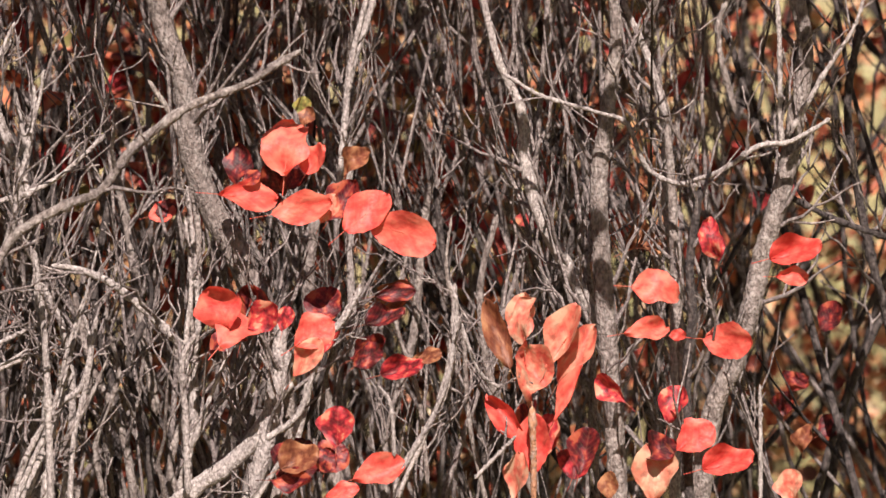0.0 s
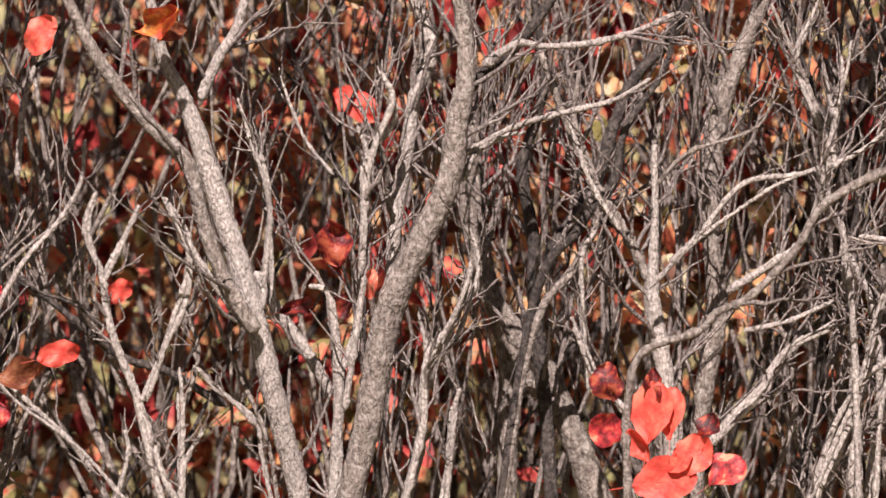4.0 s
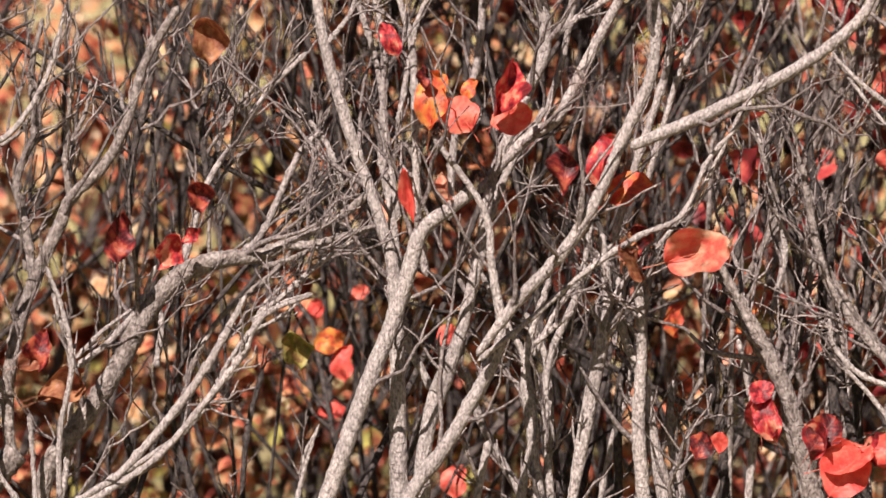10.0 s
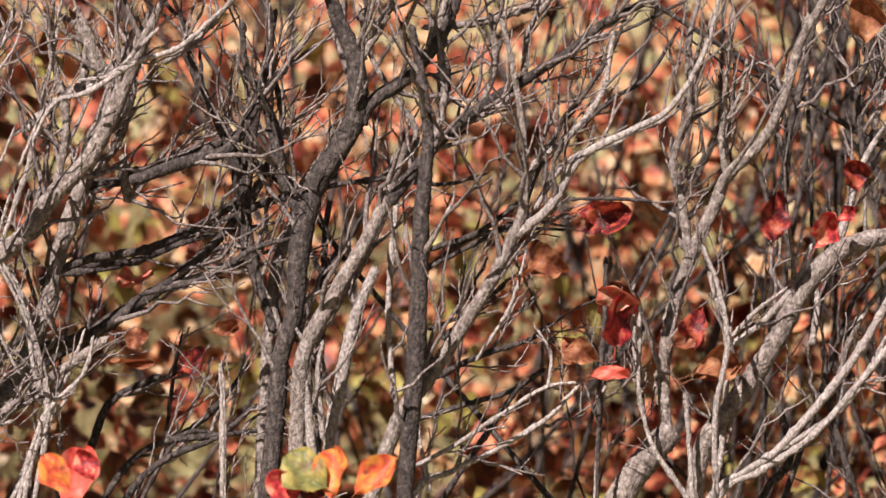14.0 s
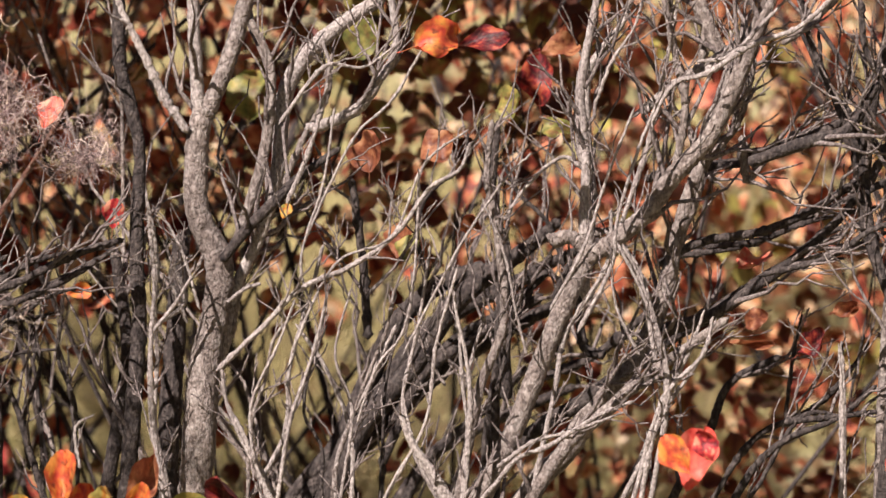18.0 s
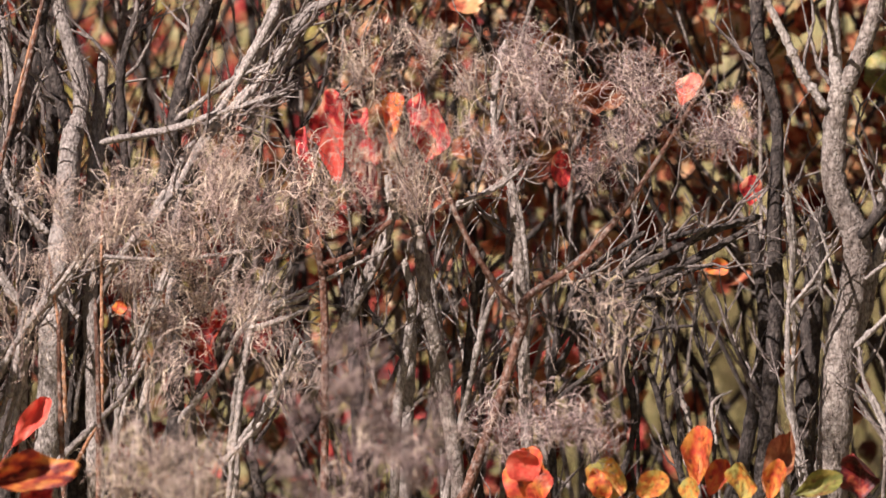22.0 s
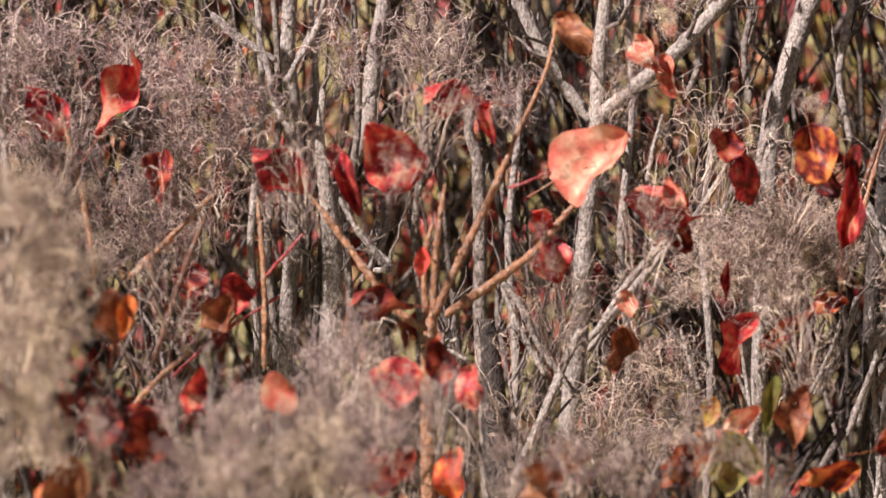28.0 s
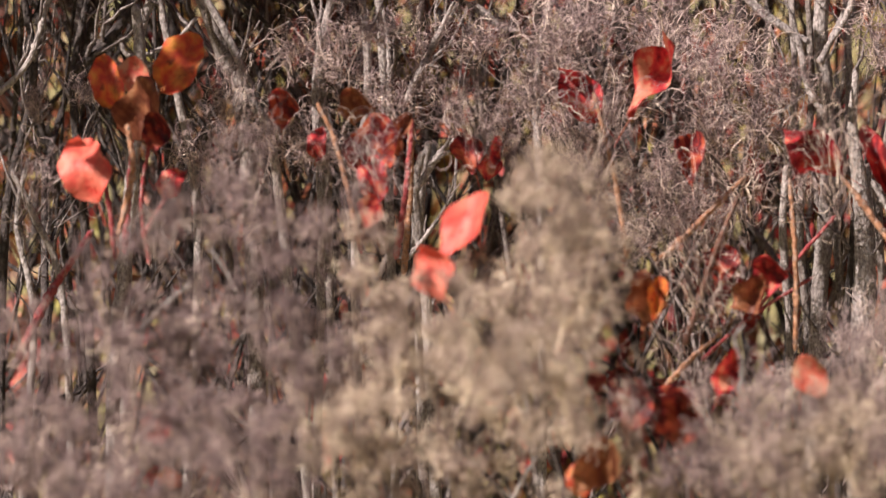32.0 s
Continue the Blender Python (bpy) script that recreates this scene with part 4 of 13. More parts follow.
stem(bush, 5.05, [(-29.46, 1.048, 2.4), (-29.38, 1.153, 2.4), (-29.15, 1.233, 2.1), (-29.31, 1.294, 1.5)], twigs=4, length=0.06)
stem(bush, 5, [(-26.72, 1.047, 3.6), (-26.82, 1.149, 3.3), (-26.77, 1.205, 3.0), (-26.86, 1.272, 2.7), (-26.82, 1.339, 1.8)], BARK_PALE, twigs=3, length=0.05)
stem(bush, 4.98, [(-26.80, 1.111, 3.0), (-27.08, 1.172, 2.4), (-27.25, 1.204, 1.2)], BARK_PALE, twigs=2, length=0.04, root=False, name="branch")
stem(bush, 4.97, [(-27.42, 1.046, 3.2), (-27.89, 1.109, 3.0), (-28.10, 1.158, 2.4), (-28.30, 1.196, 1.2)], BARK_PALE, twigs=3, length=0.05)
stem(bush, 5.05, [(-25.82, 1.046, 3.3), (-25.72, 1.117, 3.3), (-26.00, 1.184, 3.0), (-25.89, 1.241, 2.4), (-26.04, 1.297, 1.5)], twigs=4, length=0.06)
stem(bush, 5.1, [(-26.33, 1.043, 3.6), (-26.30, 1.125, 3.6), (-26.13, 1.194, 3.3), (-26.41, 1.261, 2.7), (-26.18, 1.325, 1.8)], BARK_SHADED, twigs=4, length=0.06)

bush = shrub(-23.03, 5.1, "grey smoke bush with rough upright stems and low red leaves")
stem(bush, 5.25, [(-22.23, 1.036, 17.6), (-21.94, 1.113, 15.2), (-21.70, 1.167, 14.1), (-21.46, 1.197, 14.1), (-21.09, 1.251, 11.7), (-20.95, 1.304, 11.7), (-20.91, 1.357, 11.1), (-20.99, 1.421, 8.2)], twigs=9, length=0.15)
stem(bush, 5.2, [(-21.72, 1.040, 8.1), (-21.69, 1.127, 8.1), (-21.64, 1.186, 8.1), (-21.60, 1.255, 7.5), (-21.62, 1.307, 7.5), (-21.52, 1.377, 6.4), (-21.73, 1.435, 5.8), (-21.81, 1.475, 4.6), (-21.71, 1.557, 4.1)], BARK_SHADED, twigs=11, length=0.15)
stem(bush, 5.2, [(-21.74, 1.267, 8.1), (-21.88, 1.301, 8.1), (-22.14, 1.329, 8.1), (-22.42, 1.375, 8.7), (-22.56, 1.415, 7.5), (-22.83, 1.466, 6.4), (-23.30, 1.511, 7.0), (-23.51, 1.563, 7.0)], BARK_SHADED, twigs=7, length=0.15, root=False, name="branch")
stem(bush, 5.1, [(-22.95, 1.252, 5.7), (-22.65, 1.310, 5.7), (-22.35, 1.356, 5.7), (-22.11, 1.403, 5.1), (-21.93, 1.449, 4.0), (-21.76, 1.495, 3.4)], twigs=6, length=0.11, root=False, name="branch")
stem(bush, 5.05, [(-23.12, 1.044, 9.6), (-23.07, 1.151, 9.6), (-22.99, 1.207, 9.6), (-22.95, 1.253, 7.3), (-23.00, 1.320, 4.5), (-23.03, 1.399, 3.4)], BARK_PALE, twigs=8, length=0.15)
stem(bush, 5.1, [(-23.35, 1.040, 10.2), (-23.40, 1.097, 9.7), (-23.52, 1.159, 11.4), (-23.67, 1.227, 12.5), (-23.63, 1.290, 9.7), (-23.66, 1.358, 10.8), (-23.81, 1.432, 10.2), (-24.06, 1.488, 9.7), (-24.30, 1.533, 8.0), (-24.41, 1.567, 6.8)], twigs=12, length=0.15)
stem(bush, 4.85, [(-22.58, 1.055, 4.3), (-22.61, 1.136, 4.3), (-22.79, 1.190, 4.3), (-23.44, 1.210, 4.3), (-23.67, 1.228, 4.3), (-24.03, 1.241, 4.3), (-24.56, 1.283, 4.3), (-24.89, 1.325, 4.9), (-25.48, 1.353, 5.4), (-25.87, 1.365, 4.9), (-26.26, 1.405, 4.9), (-26.92, 1.443, 4.3), (-27.56, 1.463, 3.8), (-28.21, 1.494, 3.2)], twigs=8, length=0.11)
stem(bush, 4.9, [(-22.61, 1.135, 3.8), (-22.27, 1.168, 3.3), (-22.04, 1.218, 2.2)], BARK_PALE, twigs=2, length=0.11, root=False, name="branch")
stem(bush, 5, [(-26.38, 1.037, 6.7), (-26.77, 1.070, 7.8), (-27.29, 1.102, 6.7), (-27.69, 1.145, 5.0), (-27.96, 1.172, 4.5)], BARK_PALE, twigs=4, length=0.15)
stem(bush, 4.95, [(-26.74, 1.066, 3.9), (-26.74, 1.144, 3.9), (-26.73, 1.199, 3.3), (-26.96, 1.231, 2.2)], BARK_PALE, twigs=4, length=0.11, root=False, name="branch")
stem(bush, 5, [(-24.72, 1.042, 5.0), (-24.99, 1.085, 5.0), (-25.27, 1.152, 3.9), (-25.60, 1.179, 3.3), (-25.79, 1.245, 2.8)], BARK_PALE, twigs=5, length=0.11)
stem(bush, 5, [(-23.53, 1.095, 4.5), (-24.05, 1.138, 4.5), (-24.39, 1.182, 3.9), (-24.98, 1.208, 2.8)], BARK_PALE, twigs=4, length=0.11, root=False, name="branch")
stem(bush, 5, [(-23.78, 1.245, 5.0), (-24.30, 1.272, 4.5), (-24.69, 1.298, 3.9), (-24.97, 1.370, 3.3), (-25.05, 1.403, 2.8), (-24.95, 1.471, 2.2)], BARK_PALE, twigs=6, length=0.11, root=False, name="branch")
stem(bush, 5, [(-24.98, 1.381, 3.3), (-24.81, 1.438, 2.8), (-24.63, 1.477, 2.8), (-24.39, 1.528, 2.2)], twigs=3, length=0.07, root=False, name="branch")
stem(bush, 5, [(-23.15, 1.275, 3.9), (-23.54, 1.307, 3.3), (-24.01, 1.351, 3.3), (-24.71, 1.360, 2.8), (-25.36, 1.380, 2.8), (-25.95, 1.423, 2.2)], BARK_PALE, twigs=7, length=0.11, root=False, name="branch")
stem(bush, 5, [(-23.95, 1.206, 3.3), (-24.47, 1.215, 2.8), (-24.99, 1.233, 2.2)], BARK_PALE, twigs=2, length=0.07, root=False, name="branch")
stem(bush, 5.1, [(-25.30, 1.035, 5.1), (-25.46, 1.142, 4.6), (-25.43, 1.222, 4.0), (-25.13, 1.286, 3.4)], BARK_PALE, twigs=6, length=0.11)
stem(bush, 5.15, [(-24.53, 1.034, 5.2), (-24.76, 1.143, 4.6), (-24.92, 1.223, 4.6), (-25.27, 1.314, 4.0), (-25.37, 1.400, 3.4)], BARK_SHADED, twigs=8, length=0.11)
stem(bush, 5.15, [(-24.12, 1.133, 3.4), (-23.59, 1.095, 5.2), (-23.45, 1.060, 5.7)], BARK_SHADED, twigs=2, length=0.11, root=False, name="branch")
stem(bush, 5, [(-22.16, 1.211, 3.3), (-22.16, 1.283, 2.8), (-22.33, 1.311, 2.2)], BARK_PALE, twigs=2, length=0.07, root=False, name="branch")
stem(bush, 5.2, [(-25.87, 1.028, 5.2), (-25.97, 1.138, 5.2), (-25.76, 1.255, 4.6), (-25.99, 1.370, 4.1)], BARK_SHADED, twigs=7, length=0.11)
stem(bush, 5.2, [(-26.42, 1.137, 5.2), (-26.27, 1.241, 5.2), (-26.17, 1.323, 4.6), (-26.01, 1.405, 4.1)], twigs=6, length=0.11, root=False, name="branch")
leaf(bush, "dark", -22.41, 1.164, 4.85, 0.036, 1.06, -12, -18, 9, 4)
leaf(bush, "coral", -22.90, 1.133, 4.85, 0.062, 0.87, 13, -18, -4, 7)
leaf(bush, "coral", -23.12, 1.132, 4.85, 0.051, 0.70, 8, -18, -17, 7)
leaf(bush, "red", -22.38, 1.120, 4.85, 0.038, 1.04, -62, -18, 3, 0)
leaf(bush, "dark", -22.92, 1.161, 4.85, 0.030, 0.73, -2, -18, -10, 6)
leaf(bush, "coral", -23.01, 1.068, 4.85, 0.063, 0.82, 83, -18, 10, 0)
leaf(bush, "coral", -23.36, 1.091, 4.85, 0.042, 0.93, 18, -18, -3, 2)
leaf(bush, "red", -23.71, 1.074, 4.85, 0.041, 1.04, 58, -18, -16, 7)
leaf(bush, "coral", -23.19, 1.085, 4.85, 0.033, 0.94, 58, -18, 4, 7)
leaf(bush, "dark", -23.53, 1.118, 4.85, 0.025, 1.11, 28, -18, -9, 2)
leaf(bush, "coral", -22.76, 1.103, 4.85, 0.039, 0.89, -22, -18, 11, 3)
leaf(bush, "coral", -26.56, 1.345, 5.2, 0.029, 0.88, 78, -18, -2, 0)
leaf(bush, "coral", -22.46, 1.524, 6.2, 0.079, 0.68, 8, -18, -15, 1)
leaf(bush, "coral", -21.98, 1.420, 6.3, 0.043, 1.04, -2, -18, -8, 3)
leaf(bush, "red", -22.76, 1.566, 6, 0.031, 1.11, -2, -18, 12, 3)
leaf(bush, "coral", -21.88, 1.523, 6.4, 0.039, 0.91, 58, -18, -1, 4)
leaf(bush, "orange", -21.63, 1.445, 6.4, 0.037, 1.00, 28, -18, -14, 3)
leaf(bush, "red", -24.50, 1.480, 5.6, 0.025, 1.10, 18, -18, 6, 7)
leaf(bush, "red", -26.10, 1.497, 5.6, 0.019, 1.25, -2, -18, -7, 0)
stem(bush, 5.25, [(-21.53, 1.159, 8.1), (-21.34, 1.195, 8.1), (-21.12, 1.237, 8.1), (-21.00, 1.295, 7.8), (-20.98, 1.360, 6.9), (-20.98, 1.424, 6.2)], twigs=3, length=0.06)
stem(bush, 4.95, [(-22.60, 1.129, 2.9), (-22.31, 1.166, 2.6), (-22.13, 1.205, 2.1), (-22.01, 1.227, 1.2)], BARK_PALE, twigs=2, length=0.04, root=False, name="branch")
stem(bush, 4.97, [(-22.17, 1.154, 2.4), (-22.16, 1.210, 2.1), (-22.15, 1.265, 2.1), (-22.16, 1.290, 1.2)], BARK_PALE, twigs=2, length=0.04, root=False, name="branch")
stem(bush, 5, [(-23.49, 1.094, 3.9), (-23.83, 1.126, 3.6), (-24.16, 1.153, 3.3), (-24.49, 1.186, 3.0), (-25.01, 1.215, 1.5)], BARK_PALE, twigs=4, length=0.05, root=False, name="branch")
stem(bush, 5, [(-24.66, 1.043, 4.2), (-24.90, 1.101, 3.6), (-25.14, 1.145, 3.0), (-25.20, 1.201, 2.7), (-25.12, 1.245, 2.1), (-25.10, 1.290, 1.2)], BARK_PALE, twigs=4, length=0.05)
stem(bush, 5, [(-25.23, 1.122, 2.7), (-25.45, 1.200, 2.4), (-25.67, 1.266, 1.8), (-25.81, 1.310, 1.2)], BARK_PALE, twigs=3, length=0.05, root=False, name="branch")
stem(bush, 5, [(-25.02, 1.078, 2.7), (-25.29, 1.111, 2.7), (-25.62, 1.155, 2.4), (-25.90, 1.204, 1.2)], twigs=3, length=0.05, root=False, name="branch")
stem(bush, 5, [(-22.62, 1.308, 2.7), (-22.31, 1.354, 3.0), (-22.14, 1.399, 2.7), (-22.05, 1.422, 1.5)], BARK_PALE, twigs=3, length=0.05, root=False, name="branch")
stem(bush, 5, [(-25.07, 1.363, 3.3), (-25.01, 1.385, 3.0), (-24.83, 1.419, 2.7), (-24.66, 1.470, 2.4), (-24.93, 1.519, 1.5)], BARK_PALE, twigs=3, length=0.05, root=False, name="branch")
stem(bush, 5, [(-22.91, 1.252, 2.7), (-23.44, 1.295, 2.4), (-23.97, 1.327, 2.1), (-24.49, 1.353, 2.1), (-25.13, 1.368, 1.5)], BARK_PALE, twigs=3, length=0.05, root=False, name="branch")
stem(bush, 5, [(-23.02, 1.352, 2.4), (-23.41, 1.384, 2.4), (-24.19, 1.407, 1.8), (-24.46, 1.454, 1.2)], twigs=3, length=0.05, root=False, name="branch")
stem(bush, 5, [(-25.13, 1.065, 4.2), (-25.20, 1.157, 3.9), (-25.17, 1.246, 3.3), (-25.09, 1.291, 2.1)], BARK_PALE, twigs=3, length=0.06)
stem(bush, 5, [(-24.85, 1.325, 3.3), (-25.01, 1.391, 3.0), (-25.16, 1.446, 2.7), (-25.17, 1.474, 1.5)], BARK_PALE, twigs=2, length=0.06, root=False, name="branch")
stem(bush, 4.97, [(-23.67, 1.104, 2.7), (-24.13, 1.147, 2.7), (-24.47, 1.190, 2.4), (-24.92, 1.208, 1.2)], BARK_PALE, twigs=3, length=0.05, root=False, name="branch")
stem(bush, 4.97, [(-24.73, 1.054, 3.0), (-25.01, 1.106, 3.0), (-25.22, 1.144, 2.7), (-25.43, 1.210, 2.1), (-25.65, 1.265, 1.2)], BARK_PALE, twigs=4, length=0.05)
stem(bush, 5, [(-25.16, 1.154, 2.7), (-25.18, 1.221, 2.4), (-25.11, 1.283, 1.2)], BARK_PALE, twigs=3, length=0.05, root=False, name="branch")
stem(bush, 5, [(-24.93, 1.395, 3.0), (-24.81, 1.434, 2.7), (-24.64, 1.474, 2.4), (-24.84, 1.512, 2.1), (-24.98, 1.537, 1.5)], BARK_PALE, twigs=3, length=0.05, root=False, name="branch")
stem(bush, 5, [(-24.96, 1.403, 2.4), (-25.21, 1.455, 2.1), (-25.28, 1.489, 1.2)], BARK_PALE, twigs=3, length=0.05, root=False, name="branch")
stem(bush, 5.05, [(-24.22, 1.051, 3.3), (-24.50, 1.121, 3.3), (-24.46, 1.183, 3.0), (-24.29, 1.234, 2.4), (-24.38, 1.290, 1.5)], twigs=4, length=0.06)
stem(bush, 5.1, [(-22.07, 1.274, 4.8), (-22.34, 1.319, 4.5), (-22.30, 1.370, 4.2), (-22.13, 1.422, 3.6), (-22.21, 1.473, 2.7)], twigs=4, length=0.07)
stem(bush, 5.1, [(-22.93, 1.192, 4.8), (-22.89, 1.249, 4.5), (-23.04, 1.311, 4.2), (-23.00, 1.374, 3.6), (-23.15, 1.442, 2.7)], twigs=4, length=0.07)
stem(bush, 5.1, [(-22.15, 1.314, 5.4), (-22.55, 1.358, 5.4), (-22.69, 1.409, 4.5), (-23.16, 1.470, 3.6), (-23.31, 1.521, 2.7)], BARK_SHADED, twigs=4, length=0.07)

bush = shrub(-19.04, 5.05, "tall forked smoke bush with pale peeling bark")
stem(bush, 4.98, [(-19.45, 1.058, 14.4), (-19.67, 1.130, 15.6), (-19.86, 1.207, 16.7), (-20.04, 1.256, 16.7), (-20.38, 1.311, 14.4), (-20.69, 1.365, 13.9), (-20.80, 1.421, 13.3), (-20.92, 1.465, 10.6), (-20.91, 1.520, 9.4), (-20.86, 1.571, 8.3)], twigs=5, length=0.15)
stem(bush, 5, [(-18.89, 1.041, 12.3), (-18.84, 1.075, 12.3), (-18.65, 1.148, 12.8), (-18.52, 1.204, 12.8), (-18.33, 1.272, 12.8), (-18.10, 1.345, 12.3), (-17.88, 1.413, 11.2), (-17.71, 1.458, 8.4), (-17.50, 1.498, 7.3), (-17.37, 1.560, 5.6)], BARK_PALE, twigs=6, length=0.15)
stem(bush, 4.97, [(-18.46, 1.221, 8.9), (-18.13, 1.272, 8.3), (-17.90, 1.329, 8.3), (-17.74, 1.390, 8.3), (-17.37, 1.425, 8.3), (-17.01, 1.465, 7.8), (-16.71, 1.505, 7.2), (-16.41, 1.562, 5.5)], twigs=6, length=0.15, root=False, name="branch")
stem(bush, 5.02, [(-19.29, 1.156, 6.7), (-19.00, 1.202, 6.7), (-18.70, 1.242, 6.7), (-18.46, 1.282, 5.0)], BARK_PALE, twigs=2, length=0.11, root=False, name="branch")
stem(bush, 5.05, [(-19.92, 1.205, 7.9), (-20.01, 1.273, 8.5), (-20.07, 1.329, 7.9), (-20.22, 1.396, 8.5), (-20.34, 1.452, 7.3), (-20.54, 1.491, 7.9), (-20.46, 1.525, 7.3), (-20.25, 1.570, 5.6)], BARK_PALE, twigs=8, length=0.15, root=False, name="branch")
stem(bush, 4.97, [(-19.66, 1.274, 4.4), (-19.76, 1.368, 4.4), (-19.87, 1.401, 3.9), (-20.08, 1.445, 3.9), (-19.96, 1.473, 2.8)], BARK_PALE, twigs=4, length=0.11, root=False, name="branch")
stem(bush, 4.95, [(-20.09, 1.058, 4.4), (-20.31, 1.129, 3.9), (-20.36, 1.189, 3.9), (-20.63, 1.222, 3.3), (-20.84, 1.260, 2.8), (-20.91, 1.282, 2.2)], BARK_PALE, twigs=2, length=0.11)
stem(bush, 4.95, [(-20.54, 1.056, 2.2), (-20.66, 1.139, 2.8), (-20.74, 1.161, 2.2)], BARK_PALE, twigs=1, length=0.07)
stem(bush, 4.95, [(-19.42, 1.142, 3.9), (-19.58, 1.219, 3.9), (-19.70, 1.274, 3.3)], BARK_PALE, twigs=3, length=0.11, root=False, name="branch")
stem(bush, 5, [(-20.82, 1.388, 3.3), (-21.41, 1.414, 3.3), (-21.92, 1.426, 3.3), (-22.57, 1.438, 2.8), (-23.02, 1.459, 2.2)], BARK_PALE, twigs=4, length=0.07, root=False, name="branch")
stem(bush, 5, [(-21.11, 1.476, 5.0), (-21.50, 1.497, 4.5), (-21.82, 1.494, 3.3), (-22.33, 1.495, 3.9), (-22.85, 1.505, 3.3), (-23.37, 1.523, 2.8)], BARK_PALE, twigs=3, length=0.11, root=False, name="branch")
stem(bush, 5.02, [(-20.94, 1.455, 7.3), (-21.57, 1.503, 6.2), (-21.97, 1.547, 5.6)], BARK_SHADED, twigs=3, length=0.15, root=False, name="branch")
stem(bush, 4.95, [(-17.55, 1.048, 4.4), (-17.34, 1.087, 3.9), (-17.12, 1.155, 3.9), (-16.92, 1.199, 3.9), (-16.78, 1.244, 4.4), (-16.73, 1.283, 3.9), (-16.56, 1.328, 3.3), (-16.71, 1.366, 2.8)], BARK_PALE, twigs=5, length=0.05)
stem(bush, 4.95, [(-16.76, 1.286, 2.8), (-17.04, 1.326, 2.8), (-17.18, 1.351, 2.2)], BARK_PALE, twigs=2, length=0.03, root=False, name="branch")
stem(bush, 4.95, [(-17.12, 1.157, 3.3), (-17.40, 1.209, 3.3), (-17.68, 1.258, 3.3), (-17.70, 1.307, 2.8), (-17.44, 1.358, 2.2)], BARK_PALE, twigs=4, length=0.05, root=False, name="branch")
stem(bush, 5, [(-15.43, 1.237, 3.3), (-15.84, 1.297, 3.3), (-16.24, 1.335, 2.8), (-16.52, 1.373, 2.8), (-16.60, 1.417, 2.2)], BARK_PALE, twigs=3, length=0.07, root=False, name="branch")
stem(bush, 4.95, [(-17.55, 1.054, 3.3), (-17.60, 1.098, 2.8), (-17.81, 1.127, 2.2)], BARK_PALE, twigs=2, length=0.07, root=False, name="branch")
stem(bush, 5, [(-19.24, 1.040, 6.1), (-19.35, 1.145, 6.1), (-19.35, 1.212, 5.0), (-19.28, 1.257, 3.9), (-19.06, 1.266, 2.8)], BARK_PALE, twigs=4, length=0.11)
stem(bush, 4.98, [(-20.04, 1.038, 5.6), (-20.26, 1.104, 5.6), (-20.35, 1.176, 5.0), (-20.63, 1.214, 3.9), (-20.90, 1.263, 2.8)], BARK_PALE, twigs=3, length=0.11)
stem(bush, 4.98, [(-20.51, 1.037, 2.8), (-20.62, 1.131, 2.8), (-20.69, 1.141, 2.2)], BARK_PALE, twigs=1, length=0.07)
stem(bush, 5, [(-18.66, 1.237, 3.3), (-18.65, 1.282, 3.3), (-18.63, 1.371, 3.3), (-18.46, 1.416, 2.8)], BARK_PALE, twigs=5, length=0.05, root=False, name="branch")
stem(bush, 4.98, [(-18.28, 1.236, 5.0), (-17.94, 1.279, 4.4), (-17.68, 1.319, 3.3), (-17.47, 1.358, 2.2)], BARK_PALE, twigs=3, length=0.05, root=False, name="branch")
stem(bush, 5, [(-19.61, 1.217, 3.3), (-19.68, 1.300, 3.3), (-19.78, 1.384, 3.3), (-19.67, 1.423, 2.2)], BARK_PALE, twigs=4, length=0.06, root=False, name="branch")
stem(bush, 5.05, [(-17.90, 1.453, 6.2), (-18.11, 1.492, 6.2), (-18.35, 1.525, 5.6), (-18.45, 1.553, 5.1)], BARK_PALE, twigs=3, length=0.11, root=False, name="branch")
stem(bush, 5.3, [(-21.21, 1.017, 11.8), (-21.28, 1.165, 11.8), (-21.21, 1.224, 11.8), (-21.07, 1.272, 11.2), (-20.97, 1.337, 10.6), (-20.99, 1.384, 9.5), (-20.89, 1.455, 7.1)], twigs=9, length=0.15)
stem(bush, 5, [(-20.85, 1.363, 3.3), (-20.99, 1.390, 3.3), (-21.32, 1.406, 2.8), (-21.58, 1.410, 2.2)], BARK_PALE, twigs=2, length=0.07, root=False, name="branch")
stem(bush, 5.1, [(-21.00, 1.472, 5.7), (-21.29, 1.482, 5.1), (-21.69, 1.514, 4.6)], BARK_SHADED, twigs=2, length=0.11, root=False, name="branch")
stem(bush, 5.15, [(-18.08, 1.145, 4.6), (-17.45, 1.182, 4.6), (-16.89, 1.201, 4.6), (-16.27, 1.249, 4.0), (-15.77, 1.286, 3.4)], BARK_SHADED, twigs=5, length=0.11, root=False, name="branch")
stem(bush, 5.2, [(-15.35, 1.043, 4.6), (-15.70, 1.118, 4.1), (-16.11, 1.186, 4.1)], twigs=3, length=0.11)
stem(bush, 5.1, [(-16.75, 1.049, 2.8), (-16.40, 1.107, 3.4), (-16.03, 1.143, 2.8), (-15.47, 1.190, 2.3)], BARK_PALE, twigs=3, length=0.07, root=False, name="branch")
leaf(bush, "coral", -21.30, 1.511, 5.4, 0.042, 0.89, 8, -18, -5, 0)
leaf(bush, "coral", -13.04, 1.467, 5.6, 0.048, 0.83, 78, -18, -11, 4)
stem(bush, 4.95, [(-16.74, 1.280, 3.3), (-16.60, 1.327, 2.8), (-16.71, 1.365, 1.7)], BARK_PALE, twigs=3, length=0.05, root=False, name="branch")
